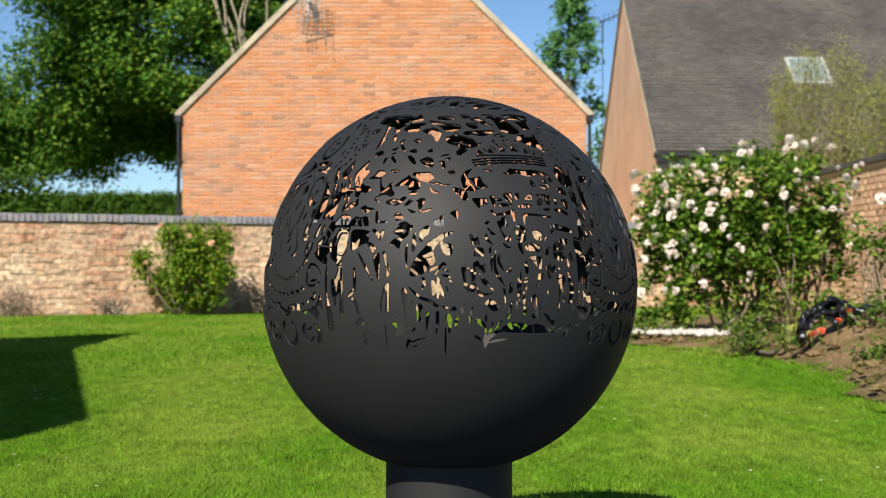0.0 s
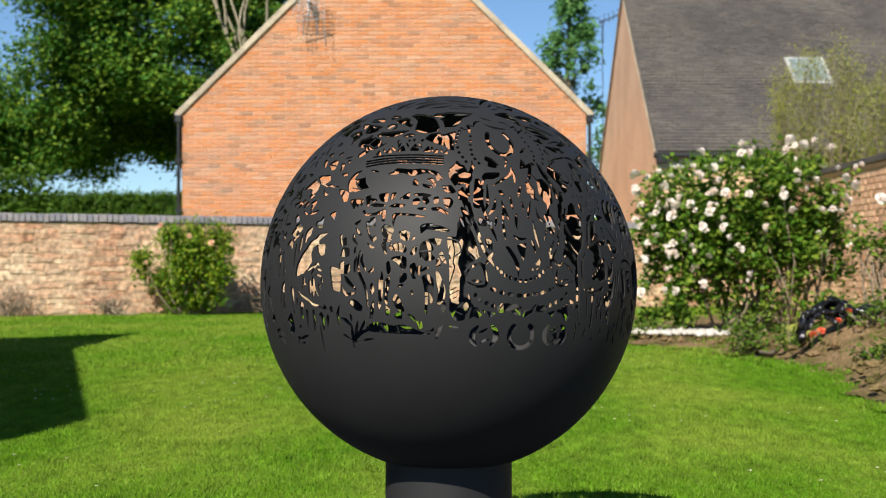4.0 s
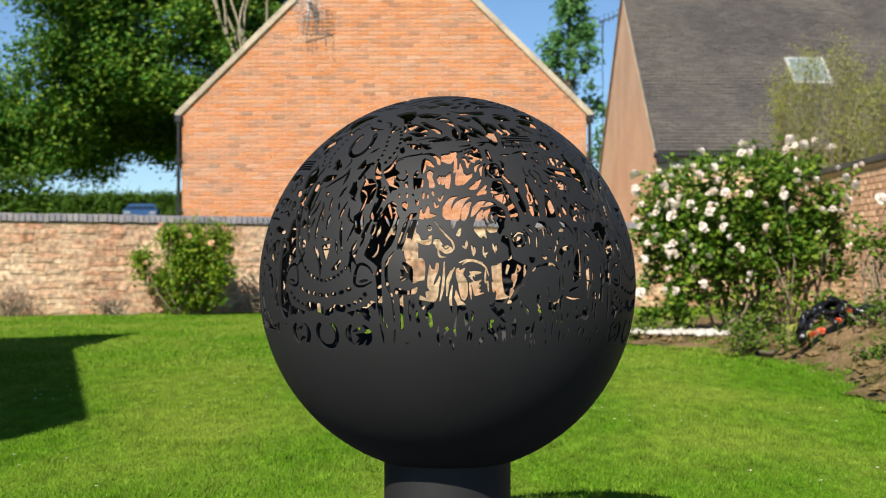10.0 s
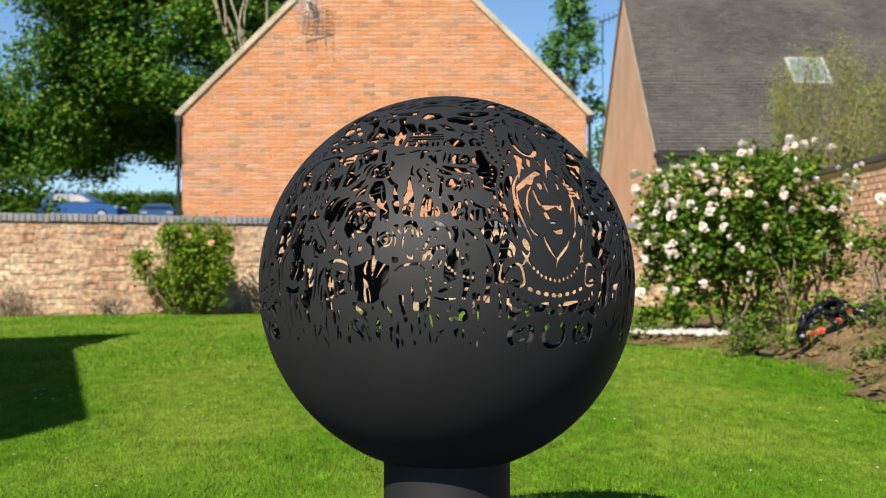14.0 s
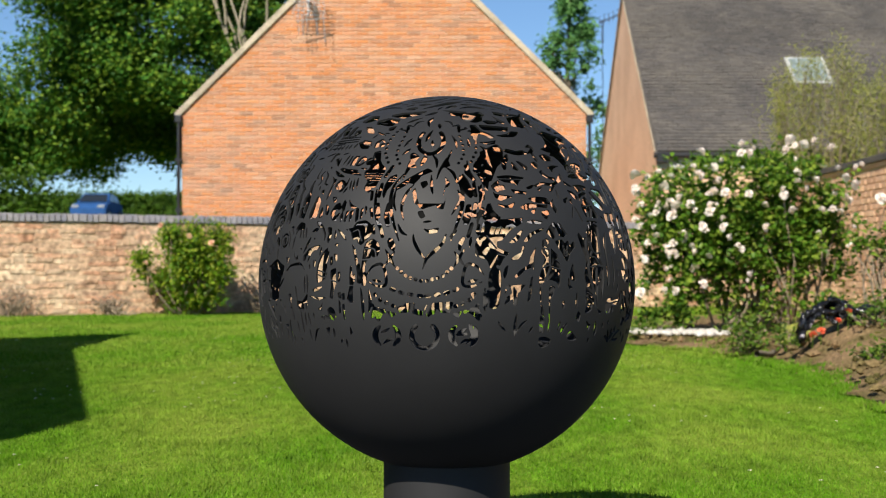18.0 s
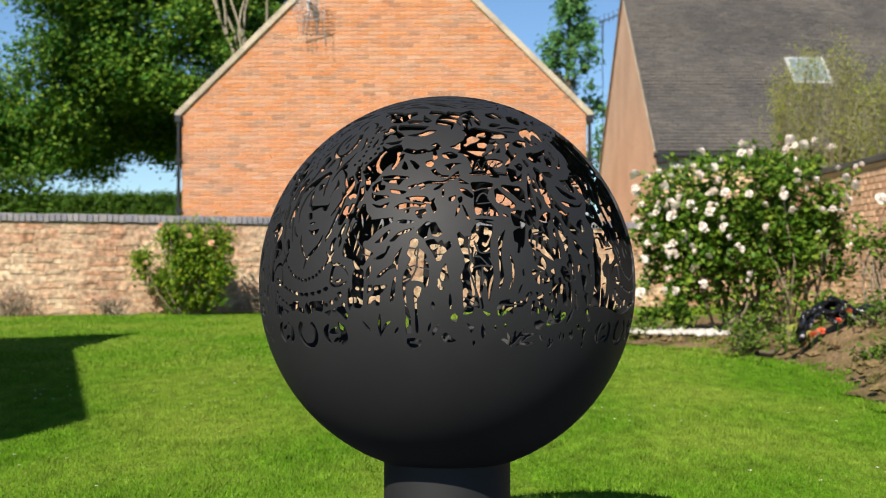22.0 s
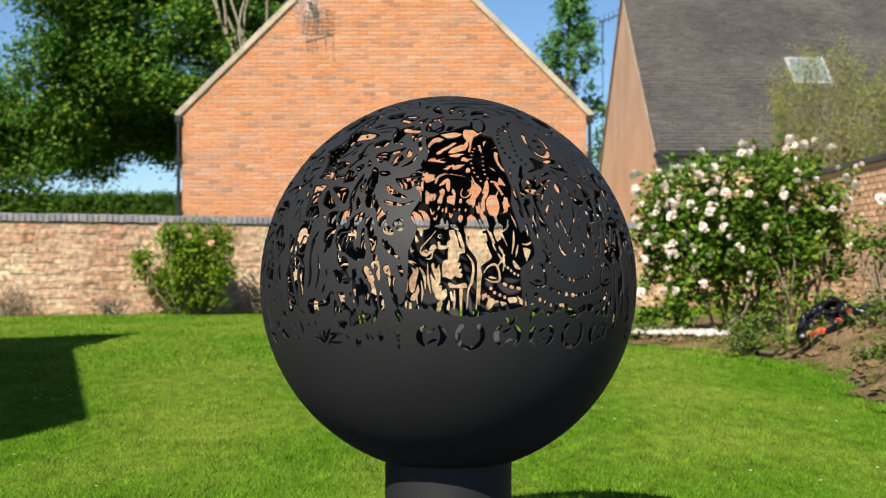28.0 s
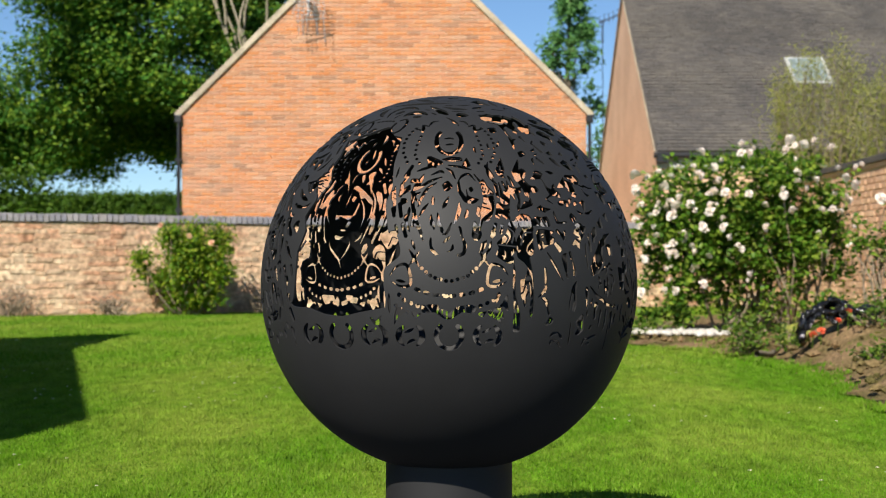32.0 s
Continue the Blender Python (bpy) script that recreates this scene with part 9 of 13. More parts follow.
    patch(ax, [(-30.9, 19.9), (-28.9, 25.9), (-23.9, 30.4), (-18.4, 32.9), (-2.9, 33.9), (-5.9, 31.4), (-10.9, 28.9), (-16.4, 23.4), (-19.9, 22.9), (-20.9, 20.9), (-15.9, 17.9), (-12.9, 16.4), (-15.9, 13.9), (-18.4, 9.9), (-21.9, 10.9), (-24.9, 12.4), (-26.9, 14.4), (-30.9, 14.9)])
    curve(ax, [(-29.4, 24.7), (-24.9, 26.9), (-16.9, 26.4)], 0.8, True, False)
    curve(ax, [(-30.4, 22.9), (-26.9, 18.9), (-22.9, 16.9), (-14.9, 14.9)], 0.8, True, False)
    curve(ax, [(-27.9, 23.4), (-26.4, 19.9), (-26.9, 14.9)], 0.7, True, False)
    curve(ax, [(-21.4, 16.4), (-19.4, 13.4), (-21.9, 11.4)], 0.7, True, False)
    patch(ax, [(-24.9, 0.9), (-24.4, 5.9), (-21.9, 8.9), (-18.4, 7.4), (-17.9, 2.9), (-18.4, -6.1), (-18.9, -11.1), (-20.4, -13.1), (-23.9, -12.6), (-24.4, -6.1)])
    patch(ax, [(-16.9, 4.9), (-15.9, 8.4), (-13.9, 9.9), (-14.4, 5.9), (-15.9, 2.9)])
    patch(ax, [(-12.4, 21.9), (-9.9, 23.9), (-5.9, 27.9), (-3.9, 28.9), (-5.9, 24.9), (-8.9, 22.4)])
    patch(ax, [(-12.4, 13.1), (-8.9, 15.4), (-5.9, 16.9), (-4.9, 19.9), (-3.4, 20.4), (-5.4, 15.9), (-7.9, 13.4)])
    patch(ax, [(-3.9, 22.9), (0.1, 26.9), (4.1, 28.9), (9.1, 29.9), (7.1, 28.4), (2.1, 26.4), (-1.4, 22.9)])
    patch(ax, [(-10.4, 3.9), (-6.9, 7.4), (-1.9, 10.4), (-0.4, 14.9), (2.6, 18.9), (3.3, 19.4), (1.6, 13.9), (1.1, 6.9), (0.1, 8.9), (-3.9, 7.4), (-8.9, 3.4)])
    patch(ax, [(-0.9, 2.9), (0.3, 3.9), (0.1, -1.1), (-0.9, -8.1), (-2.9, -9.6), (-2.4, -4.1)])
    patch(ax, [(-15.4, -0.6), (-13.1, -0.6), (-13.9, -3.1), (-15.9, -5.1), (-15.4, -2.1)])
    patch(ax, [(-12.4, -1.1), (-4.4, -0.6), (-6.9, -4.1), (-8.4, -5.1), (-9.1, -11.1), (-10.9, -11.6), (-11.4, -8.1), (-15.9, -11.1), (-14.9, -7.1), (-11.9, -5.1)])
    patch(ax, [(7.1, 19.9), (7.6, 23.4), (10.1, 24.4), (12.1, 22.9), (11.6, 19.9), (16.1, 15.9), (16.6, 13.9), (15.1, 12.9), (17.6, 10.9), (18.1, 6.9), (18.1, 3.9), (17.6, -0.1), (16.1, -2.1), (15.1, 0.9), (12.1, 1.9), (9.1, 1.9), (6.1, -0.1), (5.6, -5.1), (6.1, -10.1), (7.1, -14.1), (8.1, -18.1), (7.9, -26.1), (5.6, -26.1), (5.1, -21.1), (5.6, -14.1), (4.6, -6.1), (4.1, -0.1), (4.6, 4.9), (7.1, 10.9), (8.1, 13.9), (6.1, 16.4)])
    curve(ax, [(7.1, 19.4), (11.1, 18.9)], 0.8, True, False)
    curve(ax, [(5.1, 7.9), (10.1, 9.9), (12.1, 8.9)], 0.8, True, False)
    curve(ax, [(12.1, 21.9), (11.6, 13.9), (11.1, 7.9), (8.1, 1.9)], 0.9, True, False)
    curve(ax, [(13.1, 8.9), (18.1, 7.9)], 0.8, True, False)
    curve(ax, [(5.1, -10.1), (7.6, -13.1)], 0.8, True, False)
    curve(ax, [(5.3, -16.1), (7.9, -19.1)], 0.8, True, False)
    patch(ax, [(10.1, -3.1), (12.1, -1.1), (14.1, -2.1), (13.1, -6.1), (11.6, -9.1), (12.1, -23.1), (11.6, -26.1), (10.6, -25.1), (10.6, -14.1)])
    patch(ax, [(10.6, 27.9), (13.1, 30.9), (15.1, 32.9), (17.1, 32.9), (16.6, 27.9), (16.1, 24.9), (14.1, 24.4)])
    patch(ax, [(17.1, 31.9), (20.1, 32.9), (22.1, 29.9), (24.1, 26.9), (22.1, 25.4), (19.1, 25.9)])
    patch(ax, [(15.6, 22.9), (20.1, 23.9), (22.1, 21.9), (24.1, 23.4), (25.6, 20.9), (28.1, 22.9), (29.1, 19.9), (25.1, 15.9), (24.1, 12.9), (22.1, 12.4), (20.1, 15.9), (18.1, 18.9)])
    curve(ax, [(21.1, 20.9), (22.1, 14.9)], 0.6, True, False)
    curve(ax, [(24.1, 20.9), (23.3, 14.9)], 0.6, True, False)
    patch(ax, [(24.6, 6.9), (26.6, 10.9), (27.6, 6.9), (28.6, 1.9), (25.1, 1.9), (24.1, 3.9)])
    curve(ax, [(23.1, 2.9), (24.1, -1.3)], 1.12)
    patch(ax, [(22.6, -0.3), (26.1, -2.1), (24.1, -2.9)])
    patch(ax, [(19.1, -11.1), (20.1, -9.1), (21.1, -11.1), (20.1, -14.1)])
    curve(ax, [(29.1, -5.1), (29.1, -13.1)], 1.344)
    patch(ax, [(32.6, 27.9), (36.1, 23.9), (38.1, 22.9), (38.6, 7.9), (37.1, 8.9), (35.6, 15.9), (34.6, 22.9)])
    patch(ax, [(35.6, 6.4), (38.1, 7.4), (38.6, 1.9), (36.1, 2.9)])
    patch(ax, [(5.6, -29.1), (9.1, -28.6), (13.1, -30.1), (12.1, -33.1), (8.1, -34.6), (5.6, -32.1)])
    curve(ax, [(7.1, -31.1), (12.1, -31.6)], 0.8, True, False)
    patch(ax, [(23.6, -28.1), (26.1, -25.6), (29.1, -28.1), (31.1, -30.1), (28.1, -31.1), (25.1, -30.6)])
    patch(ax, [(29.1, -18.1), (30.6, -15.1), (32.6, -17.1), (31.6, -20.6), (30.1, -20.1)])
    curve(ax, [(-18.9, -20.1), (-16.4, -23.1), (-14.4, -25.1)], 1.12)
    curve(ax, [(-8.9, -16.1), (-9.4, -22.1), (-8.9, -28.1)], 1.456)
    curve(ax, [(-8.4, -26.6), (-5.9, -22.1), (-2.9, -19.6)], 1.12)
    curve(ax, [(-0.9, -26.1), (1.1, -23.1)], 1.12)
    curve(ax, [(17.1, -25.1), (18.6, -20.6)], 1.12)
    patch(ax, [(-33.9, -20.6), (-31.4, -23.1), (-29.9, -26.1), (-31.9, -30.1), (-34.4, -31.6), (-32.4, -27.1), (-33.9, -23.1)])
    curve(ax, [(-31.4, -22.1), (-28.9, -25.1)], 1.12)
    patch(ax, [(-39.9, -26.1), (-34.9, -25.6), (-34.4, -27.1), (-38.9, -27.3)])
    patch(ax, [(-33.9, -14.1), (-30.9, -13.1), (-28.4, -19.1), (-29.9, -19.1)])
    patch(ax, [(-27.4, -4.1), (-26.4, -2.1), (-26.1, -14.1), (-27.4, -12.1)])
    patch(ax, [(-33.9, -5.1), (-31.9, -4.1), (-32.4, -8.1)])


def scene_driver(ax):
    patch(ax, [(2.1, 88.9), (5.1, 90.1), (9.1, 90.4), (8.1, 88.7), (5.6, 87.9), (4.1, 83.9), (5.6, 81.9), (12.1, 81.9), (17.1, 81.4), (16.1, 78.9), (14.1, 77.4), (15.1, 75.9), (13.1, 73.9), (12.1, 70.9), (9.1, 68.9), (9.1, 67.4), (7.1, 65.9), (3.1, 64.9), (2.1, 66.9), (-0.4, 69.4), (-2.9, 69.9), (0.1, 71.9), (4.1, 71.9), (3.6, 73.9), (-1.4, 73.4), (-4.9, 72.4), (-2.4, 74.9), (1.6, 76.9), (4.1, 79.9), (2.1, 81.9)])
    patch(ax, [(15.6, 78.9), (20.1, 79.9), (24.6, 78.4), (22.1, 77.1), (19.1, 77.4), (17.1, 76.7)])
    patch(ax, [(3.1, 62.9), (4.1, 64.9), (10.1, 65.9), (16.1, 66.7), (21.1, 65.4), (20.1, 63.4), (17.1, 61.9), (8.1, 60.9), (4.1, 61.4)])
    curve(ax, [(5.1, 61.4), (7.1, 64.9), (9.1, 61.4), (11.6, 65.4), (13.6, 61.9)], 0.5, True, False)
    curve(ax, [(12.6, 61.9), (15.6, 65.7), (17.6, 62.4)], 0.5, True, False)
    patch(ax, [(2.1, 58.7), (5.1, 60.1), (10.1, 60.2), (20.1, 59.2), (24.1, 58.9), (22.1, 57.7), (16.1, 58.1), (4.1, 57.9)])
    curve(ax, [(4.1, 59.1), (22.1, 58.7)], 0.5, True, False)
    patch(ax, [(2.6, 53.9), (10.1, 54.4), (14.6, 53.4), (14.1, 51.9), (12.1, 49.9), (11.1, 45.9), (13.1, 42.9), (16.1, 38.9), (16.6, 36.4), (10.1, 36.4), (5.1, 36.9), (3.6, 40.9), (4.1, 47.9)])
    curve(ax, [(4.1, 49.4), (9.1, 50.9), (13.1, 50.4)], 0.9, True, False)
    curve(ax, [(5.1, 43.9), (6.6, 46.9), (9.1, 48.4), (11.6, 46.9)], 0.9, True, False)
    curve(ax, [(5.6, 42.7), (12.6, 43.4)], 0.8, True, False)
    curve(ax, [(8.1, 39.9), (7.6, 35.9)], 0.8, True, False)
    curve(ax, [(12.1, 40.9), (10.1, 35.9)], 0.8, True, False)
    patch(ax, [(15.1, 49.9), (17.1, 50.9), (20.1, 47.9), (25.1, 43.9), (26.6, 41.9), (24.1, 40.4), (20.1, 41.9), (16.1, 43.9)])
    patch(ax, [(19.6, 52.9), (24.1, 52.4), (29.1, 51.9), (31.9, 48.9), (32.1, 43.9), (29.1, 44.4), (25.1, 47.9), (21.1, 50.4)])
    curve(ax, [(4.1, 34.4), (14.1, 33.9)], 1.008)
    curve(ax, [(19.1, 37.4), (22.1, 35.9)], 1.008)
    patch(ax, [(16.1, 75.4), (18.1, 75.9), (20.1, 74.9), (17.6, 73.9)])
    patch(ax, [(23.6, 74.9), (26.1, 75.9), (25.1, 72.9), (25.6, 69.9), (24.1, 69.9)])
    patch(ax, [(30.1, 75.9), (35.1, 76.4), (34.6, 73.9), (31.6, 73.4)])
    patch(ax, [(34.6, 69.9), (38.1, 68.9), (38.6, 65.9), (36.1, 66.9)])
    patch(ax, [(17.6, 69.9), (20.1, 72.4), (20.1, 70.2)])
    patch(ax, [(23.1, 64.9), (26.1, 67.9), (29.1, 69.9), (28.1, 67.9), (25.1, 64.9), (23.6, 62.4), (22.1, 62.9)])
    curve(ax, arc(30.1, 62.4, 1.5, 0, 340), 0.9, taper=False)
    curve(ax, [(32.1, 66.4), (35.6, 63.4)], 1.008)
    patch(ax, [(24.1, 55.9), (29.1, 57.4), (31.1, 58.9), (30.6, 55.4), (26.1, 54.9)])
    curve(ax, [(34.6, 58.9), (34.6, 54.9), (35.6, 47.9), (37.1, 43.9)], 1.008)
    patch(ax, [(32.6, 37.4), (34.1, 39.9), (37.1, 37.9), (36.1, 35.9)])
    patch(ax, [(27.1, 37.9), (30.1, 39.4), (29.1, 35.9)])
    curve(ax, [(24.1, 36.9), (26.1, 36.4)], 1.12)
    curve(ax, [(32.6, 33.9), (35.1, 34.9), (37.1, 32.9)], 1.12)
    patch(ax, [(27.1, 33.9), (29.1, 34.9), (32.1, 31.9), (28.1, 30.9)])
    patch(ax, [(15.6, 90.4), (20.1, 91.4), (23.1, 90.4), (22.1, 87.9), (19.1, 88.4)])
    patch(ax, [(26.6, 87.9), (30.1, 89.4), (32.1, 86.9), (29.1, 86.1)])
    curve(ax, [(16.1, 84.9), (22.1, 84.9)], 1.008)
    curve(ax, [(22.1, 83.4), (30.1, 82.9), (33.1, 80.9)], 1.008)
    patch(ax, [(31.6, 81.4), (37.1, 83.4), (38.6, 81.9), (35.1, 79.4)])
    curve(ax, [(2.1, 97.9), (7.1, 97.9)], 0.896)
    curve(ax, [(3.1, 93.9), (8.1, 94.9), (16.1, 92.9)], 0.896)
    curve(ax, [(15.1, 96.9), (22.1, 94.4)], 0.896)
    patch(ax, [(8.1, 86.9), (10.1, 87.4), (11.6, 84.9), (10.1, 84.4)])
    patch(ax, [(-5.9, 26.4), (-4.9, 27.4), (-3.4, 24.9), (2.1, 25.9), (1.6, 27.9), (4.1, 31.9), (7.1, 33.4), (13.1, 31.9), (13.1, 27.9), (12.1, 24.9), (11.6, 17.9), (11.6, 13.9), (10.1, 14.9), (13.1, 8.9), (13.1, 0.9), (11.1, -9.1), (10.1, -4.1), (9.1, -0.1), (8.1, 0.9), (7.1, -7.1), (8.1, -13.1), (6.6, -13.1), (3.1, -12.1), (2.1, -15.1), (-0.9, -16.1), (-2.9, -16.1), (-2.4, -14.1), (-2.9, -10.1), (-3.4, 0.9), (-4.4, 3.9), (-2.9, 7.9), (-1.4, 13.9), (-3.9, 17.9)])
    curve(ax, [(1.1, 25.1), (0.1, 19.9), (1.1, 11.9), (0.1, 8.9), (2.1, 1.9), (4.1, -4.1), (6.1, -10.1), (6.6, -16.1)], 1, True, False)
    curve(ax, [(3.1, 22.9), (6.1, 16.9), (11.6, 17.1)], 0.9, True, False)
    curve(ax, [(4.1, 17.4), (3.1, 14.9), (6.1, 14.4), (10.1, 10.4), (12.1, 8.9)], 0.9, True, False)
    curve(ax, [(2.1, 8.9), (7.1, 9.9), (12.1, 9.4)], 0.9, True, False)
    curve(ax, [(7.3, 8.4), (7.1, -0.1)], 1, True, False)
    curve(ax, [(-2.4, -7.1), (3.1, -10.1)], 0.8, True, False)
    curve(ax, [(-0.9, -5.1), (3.1, -7.1)], 0.8, True, False)
    curve(ax, [(-1.4, -11.6), (1.1, -12.6)], 0.8, True, False)
    patch(ax, [(15.1, -13.1), (17.1, -9.1), (22.1, -8.1), (22.6, -10.1), (29.1, -9.1), (30.1, -12.1), (24.1, -12.6), (24.1, -16.1), (21.1, -14.1), (20.1, -16.6), (16.1, -16.6)])
    curve(ax, [(18.1, -11.1), (22.1, -11.3), (29.1, -10.3)], 0.8, True, False)
    curve(ax, [(23.1, -33.1), (20.1, -30.1), (18.1, -29.6)], 1.456)
    curve(ax, [(23.6, -33.1), (22.3, -29.1), (21.1, -26.1)], 1.456)
    curve(ax, [(24.1, -32.1), (25.1, -28.1), (25.6, -25.1)], 1.456)
    curve(ax, [(25.1, -31.6), (27.6, -27.6), (30.1, -24.1)], 1.456)
    curve(ax, [(26.1, -33.1), (32.1, -28.1), (37.1, -26.6)], 1.232)
    curve(ax, [(30.1, -32.6), (33.1, -31.9), (36.1, -31.1)], 1.12)
    patch(ax, [(16.1, 22.9), (17.6, 25.9), (20.1, 28.9), (19.1, 24.9), (18.1, 19.9), (17.6, 15.9), (18.1, 10.9), (19.1, 4.9), (18.1, -0.6), (16.1, -2.6), (17.1, 1.9), (16.6, 8.9)])
    patch(ax, [(24.6, 27.9), (28.1, 29.9), (29.6, 27.9), (29.1, 22.9), (28.1, 16.9), (26.6, 16.9), (27.1, 21.9), (25.1, 22.9)])
    curve(ax, [(22.6, 15.4), (24.1, 9.9), (24.1, 2.9), (22.1, -3.1)], 1.232)
    curve(ax, [(29.6, 7.9), (30.1, 3.9)], 1.12)
    curve(ax, [(27.1, -5.1), (29.1, -0.1)], 1.12)
    curve(ax, [(33.6, -4.1), (34.6, -6.1)], 1.12)
    curve(ax, [(14.6, -22.1), (14.6, -24.6)], 1.12)
    curve(ax, [(20.1, -20.6), (20.1, -23.1)], 1.12)
    patch(ax, [(36.1, -20.1), (38.1, -20.6), (37.1, -22.1)])
    curve(ax, [(35.6, 17.9), (37.1, 10.9)], 1.008)
    curve(ax, [(36.1, 7.9), (37.6, 4.9)], 1.008)
    patch(ax, [(-0.9, -20.6), (1.1, -22.1), (3.1, -23.1), (1.6, -26.1), (0.6, -24.1)])
    curve(ax, [(3.1, -30.1), (3.1, -32.6)], 1.344)
    patch(ax, [(7.6, -14.3), (12.1, -16.1), (10.1, -16.8)])


def scene_boughs(ax):
    patch(ax, [(8.6, 87.4), (12.1, 89.4), (17.1, 88.9), (16.1, 86.9), (12.1, 86.4)])
    patch(ax, [(10.1, 80.9), (14.1, 81.9), (19.1, 82.4), (22.1, 83.4), (23.1, 80.9), (21.1, 79.9), (18.1, 80.4), (16.6, 77.9), (16.1, 75.4), (14.6, 74.7), (13.1, 76.9), (10.6, 78.9)])
    patch(ax, [(17.1, 75.9), (21.1, 75.4), (25.1, 74.4), (29.1, 72.9), (27.1, 72.4), (22.1, 73.7), (18.6, 74.4)])
    patch(ax, [(28.1, 78.4), (30.1, 76.9), (32.6, 72.4), (31.1, 71.9), (29.1, 74.4)])
    patch(ax, [(24.6, 79.4), (26.6, 79.9), (26.6, 76.9), (25.1, 76.7)])
    patch(ax, [(18.6, 86.9), (22.1, 88.1), (22.6, 85.9), (20.1, 85.4)])
    curve(ax, arc(29.1, 84.4, 3.8, 100, 330), 1, taper=False)
    patch(ax, [(35.6, 82.9), (38.1, 82.4), (37.6, 80.4), (35.6, 80.9)])
    patch(ax, [(32.6, 75.9), (34.1, 79.4), (37.6, 79.9), (38.1, 75.9), (34.1, 75.1)])
    patch(ax, [(33.1, 73.9), (38.6, 72.9), (38.1, 71.4), (33.6, 72.4)])
    patch(ax, [(8.1, 69.9), (12.1, 70.9), (14.6, 68.9), (17.1, 67.9), (16.1, 65.4), (13.1, 66.4), (10.1, 67.4)])
    curve(ax, [(10.6, 69.9), (12.3, 67.7)], 0.6, True, False)
    patch(ax, [(19.1, 66.9), (20.1, 68.9), (23.1, 69.4), (24.1, 64.9), (22.1, 62.9), (20.1, 63.4)])
    patch(ax, [(25.6, 69.4), (28.1, 68.9), (28.1, 66.9), (26.1, 65.4)])
    curve(ax, [(19.1, 69.9), (22.1, 70.9), (25.1, 71.4)], 1.008)
    curve(ax, [(25.1, 62.4), (29.1, 64.9), (31.1, 67.9)], 1.568)
    patch(ax, [(4.1, 65.9), (5.6, 66.4), (7.1, 63.9), (5.6, 62.9)])
    patch(ax, [(2.1, 75.4), (7.1, 77.4), (11.1, 76.4), (10.1, 73.9), (5.1, 73.4)])
    patch(ax, [(9.1, 61.9), (10.1, 62.9), (13.1, 60.9), (14.6, 56.9), (14.6, 49.9), (13.1, 46.9), (10.1, 47.9), (9.1, 51.9), (10.1, 55.9)])
    patch(ax, [(14.6, 60.4), (19.1, 60.4), (20.6, 58.9), (18.1, 57.9), (15.1, 58.9)])
    curve(ax, [(7.1, 56.9), (7.6, 53.9)], 1.344)
    patch(ax, [(3.1, 55.9), (5.1, 59.4), (5.6, 55.9), (3.6, 52.9)])
    patch(ax, [(24.6, 55.9), (29.1, 57.9), (34.1, 60.4), (38.6, 60.9), (38.6, 49.9), (34.1, 50.4), (30.1, 50.9), (28.1, 53.4)])
    curve(ax, [(28.1, 55.4), (38.6, 56.9)], 0.6, True, False)
    curve(ax, [(30.1, 53.9), (38.6, 54.9)], 0.6, True, False)
    curve(ax, [(33.1, 58.9), (38.6, 59.1)], 0.6, True, False)
    curve(ax, [(30.1, 51.4), (34.1, 52.9), (38.6, 52.4)], 0.7, True, False)
    patch(ax, [(34.6, 65.9), (37.6, 62.9), (38.6, 61.9), (36.1, 61.4), (34.6, 62.9)])
    patch(ax, [(20.6, 52.9), (24.1, 50.9), (30.1, 48.4), (33.6, 46.9), (29.1, 46.9), (24.1, 48.9)])
    patch(ax, [(22.6, 44.9), (30.1, 43.4), (37.1, 44.4), (34.1, 42.4), (27.1, 42.1)])
    curve(ax, [(6.1, 46.9), (8.1, 42.9), (7.1, 39.9)], 1.344)
    patch(ax, [(2.1, 41.9), (3.1, 43.9), (4.6, 39.9), (3.6, 35.9), (2.1, 37.9)])
    patch(ax, [(8.1, 37.9), (10.1, 34.9), (10.1, 32.9), (8.1, 34.9)])
    patch(ax, [(10.1, 38.9), (13.1, 37.9), (13.1, 34.9), (11.6, 35.4)])
    curve(ax, [(15.6, 48.4), (17.1, 43.9)], 1.008)
    patch(ax, [(17.6, 45.4), (20.1, 41.9), (24.1, 37.9), (26.1, 38.9), (25.6, 36.9), (22.1, 35.9), (20.1, 37.9), (18.1, 40.9)])
    curve(ax, [(15.6, 36.9), (18.1, 33.9), (20.1, 30.9)], 1.344)
    patch(ax, [(31.1, 33.9), (34.1, 34.9), (37.1, 30.9), (31.6, 30.9)])
    patch(ax, [(12.6, 45.4), (14.6, 47.9), (15.1, 43.9), (13.6, 41.9)])
    curve(ax, [(1.1, 31.9), (2.1, 27.9)], 1.344)
    patch(ax, [(1.6, 22.9), (3.1, 27.9), (5.1, 31.9), (6.6, 27.9), (6.6, 21.9), (3.1, 17.4), (2.1, 17.9)])
    patch(ax, [(0.6, 11.9), (3.1, 14.9), (5.6, 13.9), (7.1, 10.9), (6.6, 7.9), (3.1, 8.4), (1.1, 9.9)])
    patch(ax, [(-1.4, 7.4), (2.1, 6.9), (4.1, 7.4), (6.1, 6.9), (4.1, 3.9), (0.1, 3.9)])
    patch(ax, [(4.1, 2.7), (9.6, 3.2), (8.1, 0.4), (4.6, -0.1)])
    curve(ax, [(4.1, 1.7), (9.1, 1.3)], 0.6, True, False)
    patch(ax, [(7.1, 30.9), (9.1, 31.9), (10.1, 27.9), (10.1, 23.9), (8.6, 24.9)])
